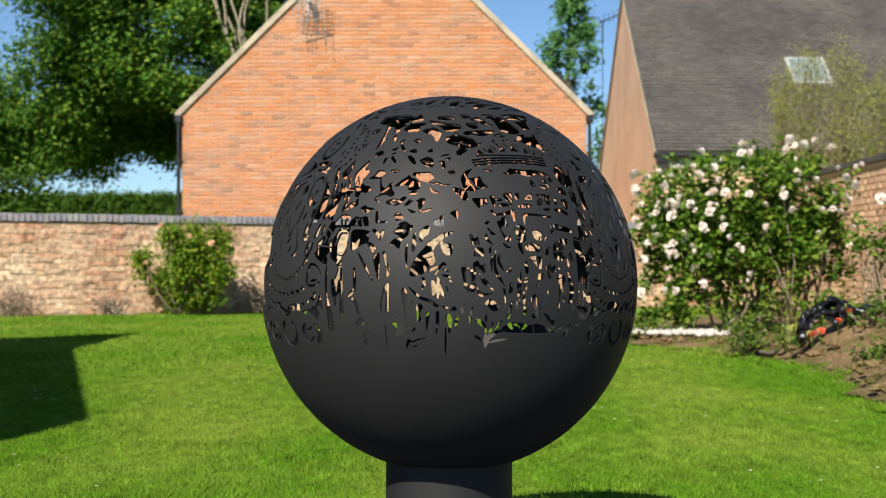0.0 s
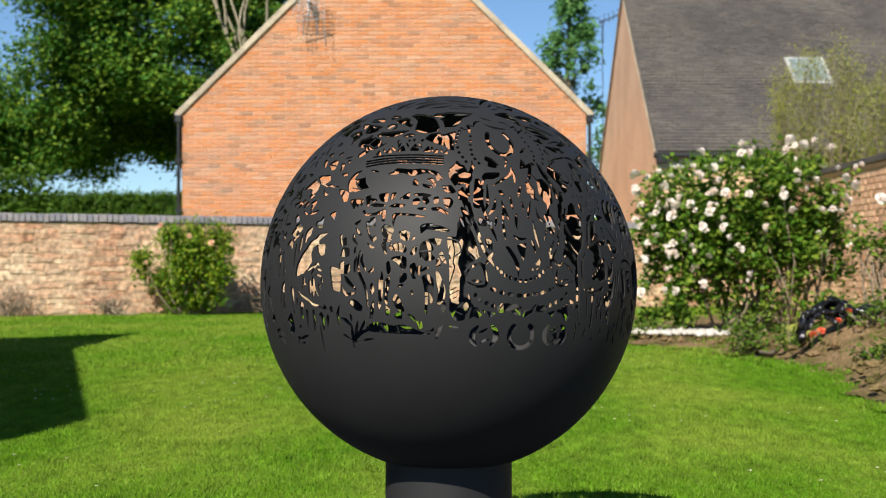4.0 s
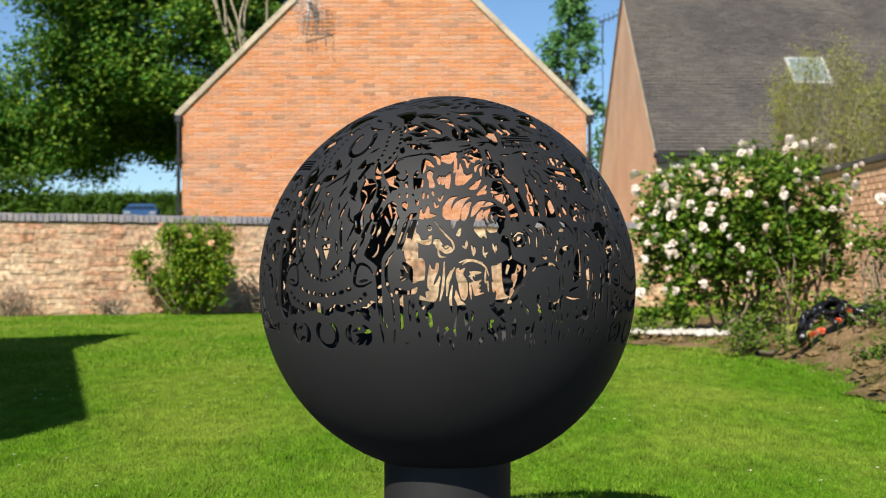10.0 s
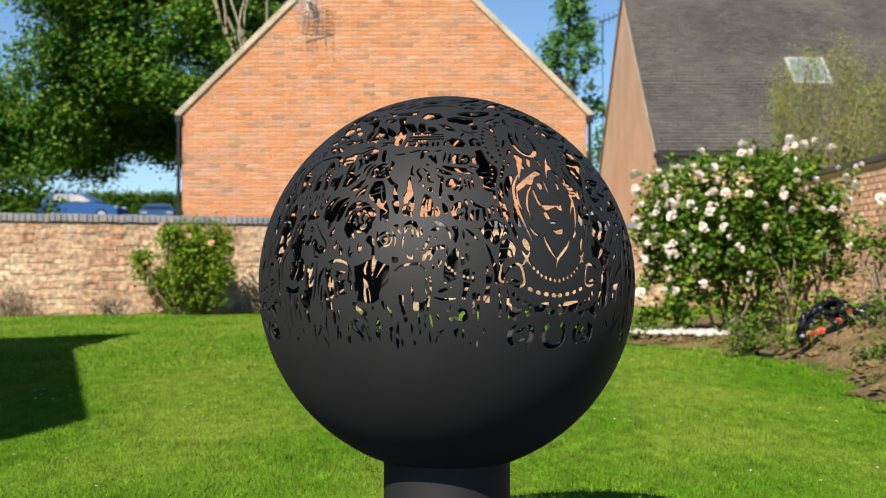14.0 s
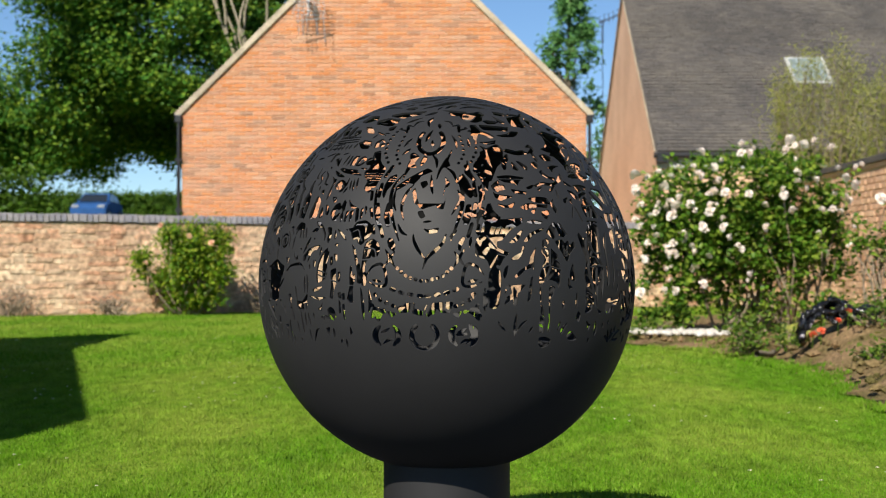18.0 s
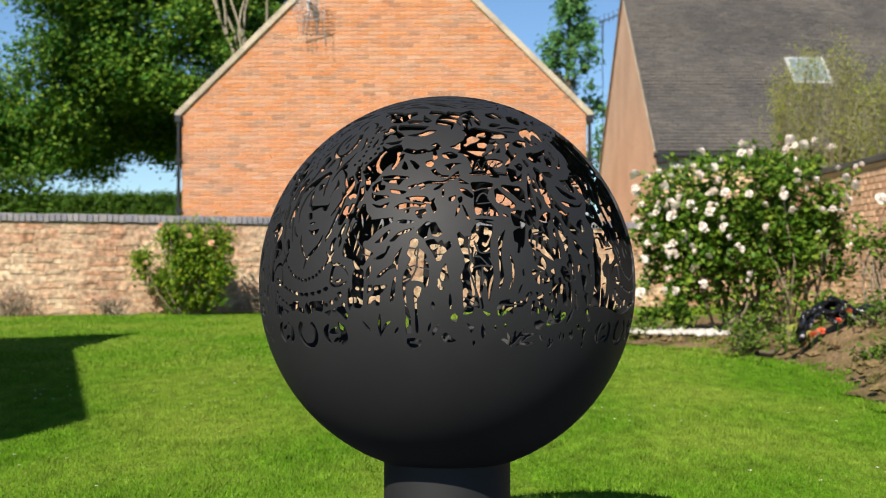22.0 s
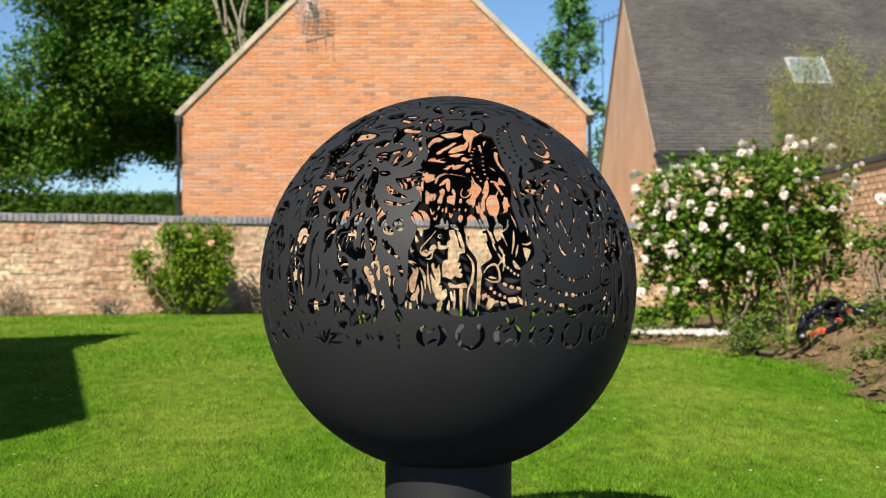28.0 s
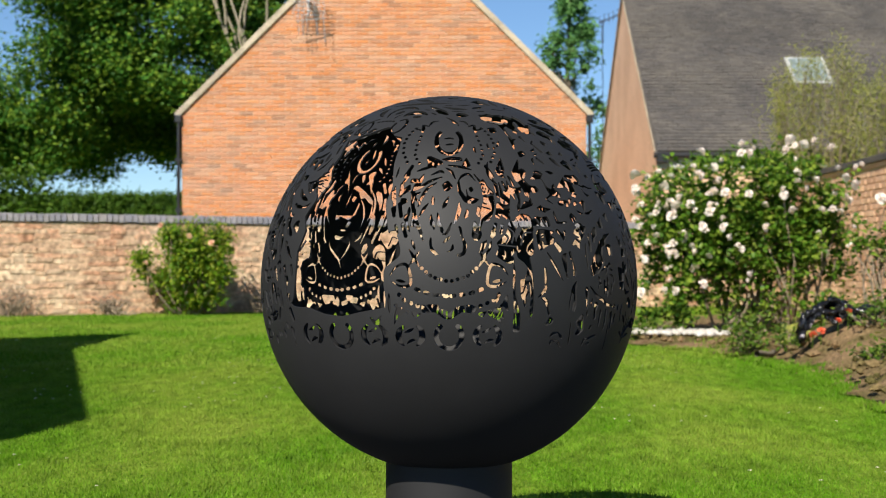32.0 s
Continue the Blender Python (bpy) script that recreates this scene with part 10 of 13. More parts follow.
    patch(ax, [(8.1, 18.9), (9.1, 20.9), (10.1, 17.9), (11.6, 19.9), (13.1, 18.9), (14.1, 13.9), (12.1, 12.4), (10.1, 13.9), (9.1, 14.9)])
    patch(ax, [(10.6, 7.4), (12.1, 8.4), (12.6, 3.9), (11.1, 3.9)])
    patch(ax, [(13.1, 28.9), (14.6, 29.9), (15.1, 21.9), (15.6, 16.9), (14.6, 14.9), (13.6, 19.9)])
    patch(ax, [(16.6, 27.9), (19.1, 29.4), (20.1, 24.9), (22.1, 25.9), (23.1, 22.9), (22.1, 16.9), (20.1, 16.9), (19.1, 21.9), (17.6, 24.9)])
    patch(ax, [(21.6, 15.9), (23.6, 15.4), (25.6, 9.9), (26.1, 2.9), (25.1, 1.9), (23.6, 5.9), (24.6, 8.9), (22.1, 11.9)])
    patch(ax, [(16.6, 9.4), (19.1, 8.9), (22.1, 4.9), (23.1, 1.9), (20.1, 0.9), (17.6, 2.9)])
    curve(ax, [(17.1, 6.4), (21.1, 7.4)], 0.7, True, False)
    curve(ax, [(17.1, 4.7), (21.6, 5.2)], 0.7, True, False)
    patch(ax, [(17.6, -0.1), (19.1, -1.1), (20.6, -7.1), (20.6, -11.6), (19.1, -11.6), (18.1, -7.1)])
    patch(ax, [(21.1, -4.1), (22.6, 0.4), (24.1, -4.1), (24.1, -9.1), (25.1, -14.1), (23.1, -12.1), (21.6, -8.1)])
    patch(ax, [(25.6, -6.1), (26.3, -3.1), (28.1, -9.1), (28.1, -14.1), (26.1, -13.6), (25.6, -10.1)])
    patch(ax, [(29.1, 9.9), (30.1, 10.4), (32.1, 4.9), (33.6, -5.1), (32.1, -4.1), (30.6, 1.9)])
    patch(ax, [(27.1, 21.9), (30.1, 20.9), (33.1, 17.9), (33.6, 14.9), (30.1, 17.4), (28.1, 19.9)])
    patch(ax, [(33.6, 13.9), (36.1, 14.9), (37.6, 10.9), (35.1, 11.4)])
    patch(ax, [(24.1, 33.9), (28.1, 30.9), (31.1, 27.9), (30.6, 26.4), (27.1, 28.9), (25.1, 31.9)])
    patch(ax, [(30.6, 32.9), (34.1, 31.9), (38.1, 28.9), (37.6, 27.4), (33.1, 29.9)])
    patch(ax, [(11.1, -0.6), (14.1, -0.1), (16.1, -3.1), (16.1, -6.1), (13.1, -6.1), (12.1, -3.1)])
    patch(ax, [(1.6, -5.1), (4.1, -4.6), (5.1, -7.1), (2.1, -7.6)])
    patch(ax, [(8.1, -5.1), (9.6, -4.6), (9.1, -7.6)])
    patch(ax, [(2.1, -8.1), (4.6, -8.6), (5.6, -11.1), (8.6, -14.1), (6.6, -14.6), (4.1, -13.1)])
    patch(ax, [(9.6, -9.1), (11.1, -8.6), (10.6, -11.1)])
    patch(ax, [(8.1, -17.1), (10.1, -14.6), (12.1, -18.1), (14.1, -16.6), (18.1, -15.6), (20.6, -16.1), (20.1, -18.1), (16.1, -21.1), (12.1, -21.6), (7.6, -23.1)])
    curve(ax, [(9.1, -20.1), (14.1, -19.1), (19.1, -17.1)], 0.7, True, False)
    patch(ax, [(20.6, -20.6), (23.1, -14.3), (25.1, -13.6), (23.6, -18.1), (21.3, -21.3)])
    patch(ax, [(0.1, -20.6), (3.1, -19.6), (6.1, -21.1), (4.1, -23.1), (1.1, -23.1)])
    patch(ax, [(-1.4, -13.1), (1.1, -12.6), (3.1, -15.1), (2.1, -16.1), (0.1, -15.1)])
    curve(ax, [(11.1, -34.1), (12.6, -30.1)], 1.232)
    curve(ax, [(19.1, -27.1), (20.1, -30.1)], 1.12)
    curve(ax, [(25.1, -25.1), (25.6, -30.1)], 1.232)
    curve(ax, [(34.1, -28.1), (35.1, -25.1)], 1.12)
    patch(ax, [(33.6, -14.1), (36.1, -13.6), (37.6, -18.1), (35.6, -19.1), (34.1, -17.1)])


def scene_mane(ax):
    patch(ax, [(-17.9, 76.9), (-7.4, 80.4), (-5.1, 72.9), (-6.4, 65.9), (-9.9, 59.9), (-13.4, 57.1), (-9.4, 51.9), (-8.4, 47.9), (-9.9, 43.9), (-14.9, 39.9), (-18.9, 43.9), (-19.9, 59.9)], True)
    patch(ax, [(-19.9, 31.9), (-13.9, 33.9), (-13.2, 27.9), (-12.4, 13.9), (-12.9, -0.1), (-14.7, -9.1), (-17.9, -10.1), (-19.9, 13.9)], True)
    patch(ax, [(-48.9, 79.9), (-43.9, 80.7), (-39.4, 80.4), (-39.9, 76.9), (-42.9, 75.9), (-46.9, 75.9), (-48.4, 77.4)])
    patch(ax, [(-38.4, 80.9), (-33.9, 80.4), (-31.4, 79.4), (-33.9, 77.4), (-37.4, 77.9)])
    patch(ax, [(-28.9, 88.9), (-25.9, 90.4), (-18.9, 90.4), (-19.4, 88.9), (-23.9, 87.9), (-27.9, 87.7)])
    patch(ax, [(-20.9, 86.9), (-17.9, 89.4), (-13.9, 89.9), (-13.4, 87.9), (-14.9, 85.9), (-18.4, 85.4)])
    patch(ax, [(-35.4, 83.4), (-31.9, 85.1), (-27.9, 84.9), (-29.9, 83.9), (-33.9, 82.9)])
    curve(ax, [(-32.9, 82.2), (-27.9, 83.2), (-22.9, 83.4)], 1.008)
    curve(ax, [(-31.9, 80.9), (-24.9, 81.2)], 1.008)
    patch(ax, [(-46.9, 83.4), (-45.4, 85.4), (-44.9, 84.4), (-46.4, 82.4)])
    curve(ax, [(-43.9, 84.9), (-40.9, 88.9), (-38.9, 89.9)], 1.12)
    curve(ax, [(-42.9, 82.4), (-37.9, 87.4)], 1.12)
    curve(ax, [(-51.9, 79.9), (-46.9, 83.9)], 1.12)
    patch(ax, [(-34.4, 73.9), (-30.9, 75.4), (-27.9, 75.4), (-28.9, 73.4), (-32.4, 72.7)])
    patch(ax, [(-23.9, 77.9), (-21.9, 79.9), (-19.4, 80.9), (-19.9, 77.9), (-22.9, 75.4)])
    patch(ax, [(-20.4, 81.9), (-14.9, 82.7), (-13.9, 81.7), (-16.9, 80.6)])
    patch(ax, [(-13.9, 80.4), (-11.9, 82.7), (-8.9, 82.4), (-9.9, 79.9), (-11.4, 76.9), (-12.4, 75.9)])
    patch(ax, [(-10.4, 78.1), (-7.9, 79.2), (-8.9, 76.4)])
    patch(ax, [(-9.9, 74.9), (-8.4, 75.9), (-7.4, 71.9), (-8.4, 70.9)])
    patch(ax, [(-32.4, 67.9), (-31.4, 69.4), (-28.4, 69.9), (-28.1, 66.9), (-28.9, 64.7), (-31.4, 65.4)])
    patch(ax, [(-27.4, 69.9), (-22.9, 70.9), (-17.9, 72.4), (-15.9, 72.9), (-17.9, 70.9), (-23.9, 68.9), (-26.9, 68.4)])
    patch(ax, [(-20.9, 66.9), (-17.9, 68.7), (-16.9, 66.9), (-18.4, 65.4), (-20.4, 65.4)])
    patch(ax, [(-15.4, 69.9), (-14.4, 71.9), (-12.9, 70.9), (-13.1, 67.9), (-14.9, 66.9)])
    patch(ax, [(-23.9, 64.2), (-20.9, 65.7), (-18.9, 64.7), (-21.9, 62.9)])
    curve(ax, [(-17.9, 62.4), (-12.9, 64.9), (-9.9, 68.9)], 1.456)
    patch(ax, [(-42.4, 68.9), (-38.9, 71.4), (-39.9, 67.9), (-41.9, 66.4)])
    patch(ax, [(-36.4, 65.4), (-34.9, 65.9), (-35.4, 62.9)])
    curve(ax, [(-47.9, 74.9), (-43.9, 73.9), (-40.9, 75.4)], 1.12)
    curve(ax, [(-52.9, 66.9), (-48.9, 68.9), (-42.9, 72.9)], 1.12)
    curve(ax, [(-51.9, 69.9), (-48.9, 70.9)], 1.12)
    patch(ax, [(-54.9, 66.9), (-52.9, 67.9), (-53.4, 64.9), (-55.9, 64.4)])
    curve(ax, [(-57.9, 67.9), (-53.9, 73.9)], 1.12)
    patch(ax, [(-51.9, 63.9), (-47.9, 64.9), (-48.4, 63.2)])
    patch(ax, [(-42.9, 62.9), (-39.4, 61.9), (-41.9, 59.9)])
    patch(ax, [(-47.9, 60.9), (-43.9, 59.9), (-46.9, 54.9), (-49.9, 53.9)])
    patch(ax, [(-57.9, 59.9), (-53.9, 59.9), (-53.9, 55.9), (-57.4, 55.9)])
    patch(ax, [(-55.9, 51.4), (-51.9, 51.9), (-47.4, 50.9), (-47.9, 43.9), (-48.9, 42.9), (-51.4, 45.9), (-53.9, 48.9)])
    patch(ax, [(-29.9, 59.9), (-26.9, 59.9), (-23.4, 58.9), (-25.9, 57.4), (-28.9, 57.9)])
    patch(ax, [(-36.4, 54.9), (-34.4, 57.9), (-31.9, 61.4), (-30.7, 57.9), (-30.4, 53.9), (-32.9, 52.9), (-33.9, 48.9), (-36.9, 47.9)])
    curve(ax, [(-33.9, 55.9), (-34.9, 51.9), (-32.9, 50.9)], 0.6, True, False)
    patch(ax, [(-40.4, 51.9), (-38.9, 53.9), (-37.9, 50.9), (-39.4, 48.9)])
    patch(ax, [(-25.9, 52.9), (-23.4, 51.9), (-20.9, 49.9), (-14.9, 46.9), (-14.4, 45.9), (-19.9, 46.4), (-23.4, 48.4), (-25.4, 50.9)])
    patch(ax, [(-26.9, 44.4), (-19.9, 42.9), (-13.9, 43.1), (-9.9, 44.9), (-12.9, 42.4), (-17.9, 41.7), (-23.9, 42.2)])
    patch(ax, [(-20.9, 55.9), (-17.9, 56.4), (-13.9, 56.9), (-10.9, 53.9), (-11.9, 50.9), (-14.9, 49.9), (-17.9, 51.9)])
    curve(ax, [(-16.9, 55.9), (-15.4, 50.9)], 0.6, True, False)
    curve(ax, [(-19.4, 55.4), (-17.9, 52.4)], 0.6, True, False)
    curve(ax, [(-44.9, 39.9), (-44.9, 45.9), (-41.9, 52.9), (-39.4, 56.9)], 1.68)
    patch(ax, [(-36.4, 46.9), (-34.4, 46.4), (-32.9, 40.9), (-35.9, 40.9), (-36.9, 43.9)])
    curve(ax, [(-41.4, 45.9), (-41.4, 40.9)], 1.12)
    curve(ax, [(-32.4, 45.9), (-31.9, 40.9)], 1.12)
    patch(ax, [(-57.9, 34.9), (-56.9, 37.9), (-52.9, 38.9), (-54.9, 30.9), (-57.9, 30.9)])
    patch(ax, [(-51.9, 34.9), (-49.9, 38.9), (-47.9, 37.9), (-47.9, 32.9), (-50.9, 30.9)])
    patch(ax, [(-44.9, 33.9), (-41.9, 36.9), (-37.9, 38.4), (-37.4, 35.9), (-40.9, 30.9), (-44.9, 30.9)])
    patch(ax, [(-36.4, 34.9), (-33.4, 35.9), (-33.4, 30.9), (-36.4, 30.9)])
    patch(ax, [(-30.4, 35.9), (-27.9, 38.4), (-24.9, 35.9), (-25.9, 30.9), (-28.9, 30.9)])
    patch(ax, [(-21.4, 30.9), (-20.4, 33.4), (-16.9, 33.9), (-15.4, 30.9)])
    patch(ax, [(-56.9, 18.9), (-56.9, 25.9), (-53.9, 31.9), (-51.9, 32.9), (-53.9, 25.9), (-55.4, 20.9)])
    patch(ax, [(-51.9, 27.9), (-48.9, 29.9), (-43.9, 27.9), (-42.9, 23.9), (-42.9, 16.9), (-39.9, 13.9), (-40.9, 12.4), (-43.9, 13.9), (-47.9, 16.9), (-51.9, 18.9), (-52.9, 22.9)])
    curve(ax, [(-51.9, 21.9), (-49.9, 26.9), (-44.9, 27.9)], 0.8, True, False)
    curve(ax, [(-49.4, 19.9), (-47.9, 24.9), (-43.9, 25.4)], 0.8, True, False)
    curve(ax, [(-46.9, 18.9), (-45.4, 22.7), (-42.9, 22.9)], 0.8, True, False)
    patch(ax, [(-38.9, 20.9), (-38.4, 23.9), (-36.4, 22.9), (-35.9, 17.9), (-36.4, 13.9), (-38.9, 13.9)])
    patch(ax, [(-36.9, 32.9), (-33.4, 33.1), (-33.4, 31.9), (-31.4, 27.9), (-31.9, 25.4), (-33.9, 25.9), (-35.4, 29.9)])
    patch(ax, [(-27.4, 31.9), (-24.9, 32.9), (-24.4, 29.9), (-20.9, 26.4), (-23.9, 26.4), (-26.4, 27.9)])
    patch(ax, [(-20.4, 31.9), (-17.9, 33.4), (-15.4, 30.9), (-16.4, 28.4), (-18.9, 28.9)])
    patch(ax, [(-26.9, 23.9), (-23.9, 22.9), (-22.9, 18.9), (-20.9, 17.9), (-16.9, 13.4), (-18.4, 13.9), (-22.9, 16.4), (-25.9, 19.9)])
    patch(ax, [(-18.4, 9.9), (-16.4, 10.4), (-15.1, 4.9), (-16.4, 3.9)])
    patch(ax, [(-53.9, 6.9), (-51.9, 7.4), (-48.9, 2.9), (-49.9, -0.1), (-51.9, 1.9)])
    patch(ax, [(-51.9, 12.9), (-48.9, 13.9), (-47.9, 9.9), (-44.9, 3.9), (-45.9, 3.9), (-49.9, 8.9)])
    patch(ax, [(-43.4, 6.9), (-42.4, 7.9), (-41.4, 1.9), (-39.9, -4.1), (-39.4, -10.1), (-39.9, -12.6), (-41.4, -8.1), (-42.9, -4.1), (-42.9, 0.9)])
    patch(ax, [(-37.9, 6.9), (-36.4, 8.9), (-34.4, 7.9), (-33.9, 2.9), (-35.4, 2.9)])
    patch(ax, [(-39.4, 2.9), (-37.9, 3.4), (-36.4, -0.6), (-36.4, -5.1), (-33.9, -8.1), (-33.9, -11.1), (-35.9, -10.6), (-36.9, -6.1), (-38.4, -1.1)])
    patch(ax, [(-33.4, 10.4), (-31.4, 12.9), (-31.4, 7.9)])
    patch(ax, [(-26.4, 7.9), (-25.4, 9.9), (-23.4, 8.9), (-23.4, 4.9), (-19.9, 3.9), (-19.4, 0.9), (-21.4, -2.6), (-22.9, -1.1), (-23.9, 3.9)])
    curve(ax, [(-23.4, 8.4), (-24.4, 5.9), (-22.9, 3.9)], 0.6, True, False)
    patch(ax, [(-33.4, 0.9), (-31.9, 3.9), (-31.4, -1.1), (-32.9, -2.1)])
    patch(ax, [(-21.4, -7.1), (-19.9, -5.1), (-18.4, -6.1), (-17.9, -13.1), (-19.4, -11.1)])
    patch(ax, [(-51.9, -4.1), (-50.4, -5.1), (-46.9, -12.1), (-47.9, -14.1), (-49.9, -10.1)])
    patch(ax, [(-53.4, -9.1), (-51.9, -9.1), (-52.4, -17.1), (-53.4, -15.1)])
    patch(ax, [(-57.9, -8.1), (-55.4, -4.1), (-55.9, -10.1), (-57.4, -11.1)])
    curve(ax, [(-44.9, -13.1), (-42.9, -18.1)], 1.232)
    patch(ax, [(-42.9, -14.1), (-41.4, -13.1), (-40.4, -18.1), (-41.4, -20.1)])
    curve(ax, [(-37.4, -14.1), (-37.1, -21.1)], 1.232)
    patch(ax, [(-32.9, -6.1), (-29.9, -5.1), (-29.4, -10.1), (-30.9, -11.1)])
    patch(ax, [(-30.9, -16.1), (-29.9, -14.1), (-29.9, -19.1)])
    patch(ax, [(-18.4, -18.1), (-15.4, -18.1), (-14.9, -20.6), (-16.9, -21.1)])
    patch(ax, [(-50.9, -20.1), (-47.9, -19.1), (-47.4, -24.1), (-50.4, -23.1)])
    patch(ax, [(-44.9, -18.1), (-42.9, -20.1), (-43.9, -22.6)])
    patch(ax, [(-24.9, -22.1), (-22.9, -22.6), (-21.9, -25.1), (-23.4, -25.1)])
    patch(ax, [(-19.9, -25.1), (-18.4, -24.1), (-17.4, -31.1), (-18.4, -30.1)])
    curve(ax, [(-46.9, -27.1), (-44.9, -30.1)], 1.12)
    curve(ax, [(-40.9, -29.1), (-40.4, -34.1)], 1.344)
    curve(ax, [(-35.4, -26.1), (-34.4, -30.1)], 1.344)
    patch(ax, [(-29.4, -26.1), (-26.9, -28.1), (-27.9, -31.1)])
    curve(ax, [(-17.9, -32.1), (-17.4, -35.1)], 1.12)
    curve(ax, [(-57.9, -27.1), (-50.9, -26.1)], 1.232)
    curve(ax, [(-55.9, -31.6), (-50.9, -31.1)], 1.344)


def scene_face(ax):
    patch(ax, [(-24.9, 40.9), (-23.9, 45.9), (-22.4, 51.9), (-20.9, 55.9), (-19.4, 54.9), (-18.4, 48.9), (-19.4, 43.9), (-21.9, 40.4)])
    patch(ax, [(14.6, 51.9), (15.6, 55.9), (18.1, 56.4), (21.1, 53.9), (22.9, 49.9), (22.1, 43.9), (19.6, 42.9), (17.1, 44.9)])
    patch(ax, [(15.6, 36.9), (17.6, 38.4), (20.1, 35.9), (21.3, 30.9), (16.1, 30.9), (15.6, 33.9)])
    patch(ax, [(-17.4, 56.4), (-14.9, 59.1), (-6.9, 59.4), (-7.9, 57.4), (-11.9, 55.9), (-15.9, 55.9)])
    patch(ax, [(-13.1, 65.9), (-11.9, 67.9), (-8.9, 66.9), (-5.9, 63.4), (-8.9, 63.4), (-10.9, 64.9)])
    patch(ax, [(7.1, 61.9), (10.1, 63.9), (14.6, 65.4), (13.1, 62.9), (11.1, 59.9), (9.6, 58.9), (11.1, 62.4)])
    curve(ax, [(-12.4, 52.4), (-6.9, 55.4), (-0.9, 58.9), (1.1, 62.9)], 1.232)
    curve(ax, [(1.1, 61.4), (1.3, 57.9), (0.6, 53.9)], 1.456)
    patch(ax, [(-9.9, 49.9), (-7.9, 49.9), (-6.9, 47.4), (-8.9, 47.4)])
    curve(ax, [(-15.4, 52.9), (-16.9, 43.9), (-18.4, 39.9)], 1.456)
    curve(ax, [(-12.4, 45.4), (-13.9, 40.9), (-17.4, 36.9)], 1.456)
    curve(ax, [(-9.4, 44.4), (-8.4, 39.9), (-6.4, 33.9)], 1.344)
    curve(ax, [(-3.9, 46.9), (-3.7, 39.9)], 1.232)
    curve(ax, [(7.6, 44.4), (5.6, 38.9), (4.6, 34.9)], 1.344)
    patch(ax, [(6.6, 48.9), (7.6, 53.9), (9.1, 55.4), (10.1, 52.9), (11.6, 50.9), (10.1, 48.9)])
    curve(ax, [(2.1, 43.9), (3.1, 39.9)], 1.232)
    curve(ax, [(10.1, 40.9), (11.1, 35.9), (14.6, 32.9)], 1.232)
    patch(ax, [(-30.4, 45.9), (-29.4, 50.9), (-27.9, 50.9), (-28.4, 44.9), (-29.4, 39.9)])
    patch(ax, [(-33.4, 54.9), (-33.4, 59.4), (-30.9, 60.9), (-27.9, 64.9), (-27.4, 59.9), (-25.9, 61.9), (-24.9, 59.9), (-26.9, 57.9), (-28.4, 55.9), (-31.9, 51.9)])
    curve(ax, [(-27.4, 52.9), (-23.9, 56.9), (-21.9, 59.9), (-21.4, 62.4)], 1.456)
    curve(ax, [(17.1, 65.4), (19.1, 62.9), (20.6, 57.9), (24.1, 53.9)], 1.568)
    curve(ax, [(27.1, 51.9), (27.6, 43.9), (26.1, 35.9)], 1.232)
    patch(ax, [(-39.9, 57.9), (-38.4, 58.9), (-37.9, 55.9), (-39.9, 54.4)])
    patch(ax, [(-38.1, 51.9), (-34.9, 51.4), (-33.4, 47.9), (-37.4, 48.9)])
    patch(ax, [(-38.9, 45.4), (-35.4, 44.9), (-36.9, 39.9), (-38.9, 40.9)])
    patch(ax, [(-33.9, 30.9), (-32.4, 35.9), (-30.9, 30.9)])
    curve(ax, [(-29.4, 39.9), (-28.4, 35.9), (-27.4, 30.9)], 1.456)
    patch(ax, [(-23.9, 33.4), (-22.4, 35.4), (-19.9, 33.9), (-19.4, 30.9), (-23.4, 30.9)])
    curve(ax, [(-9.4, 39.9), (-9.9, 33.9)], 1.344)
    curve(ax, [(-13.4, 35.9), (-14.9, 30.9)], 1.344)
    curve(ax, [(-1.9, 67.9), (-0.9, 65.9), (-2.9, 62.4)], 1.008)
    patch(ax, [(23.1, 60.4), (25.1, 63.4), (28.1, 61.4), (32.1, 58.9), (30.1, 57.4), (25.1, 57.9)])
    patch(ax, [(32.1, 40.9), (33.6, 43.9), (36.6, 41.9), (37.1, 35.9), (34.6, 35.9)])
    patch(ax, [(24.1, 77.9), (26.1, 78.4), (28.1, 76.4), (25.1, 75.4)])
    patch(ax, [(16.1, 93.9), (20.1, 94.4), (24.1, 93.9), (20.1, 92.9)])
    patch(ax, [(17.6, 86.9), (21.1, 84.9), (26.6, 82.4), (23.1, 81.9), (19.6, 83.9)])
    patch(ax, [(5.6, 90.9), (12.1, 91.4), (16.1, 90.4), (18.1, 86.9), (14.1, 87.9), (10.1, 88.9)])
    patch(ax, [(-27.4, 88.9), (-23.9, 90.4), (-18.4, 90.4), (-10.9, 90.7), (-15.9, 88.9), (-18.9, 86.9), (-21.9, 83.9), (-25.9, 82.9), (-24.9, 85.9)])
    patch(ax, [(-39.9, 80.9), (-36.9, 84.9), (-32.9, 87.9), (-27.9, 88.9), (-27.9, 84.9), (-30.9, 80.9), (-35.9, 80.4)])
    patch(ax, [(-37.9, 76.4), (-33.9, 79.4), (-28.9, 78.9), (-23.9, 80.4), (-25.9, 75.9), (-26.9, 70.9), (-29.4, 71.4), (-30.9, 73.9), (-34.9, 74.4)])
    patch(ax, [(-39.9, 17.9), (-39.9, 24.9), (-35.9, 24.9), (-34.9, 27.9), (-33.9, 32.9), (-29.9, 32.9), (-29.4, 28.9), (-30.9, 24.9), (-28.4, 21.9), (-27.9, 18.9), (-30.9, 12.9), (-32.9, 9.9), (-32.4, 0.9), (-33.4, -6.1), (-33.9, -4.1), (-39.9, -5.6)])
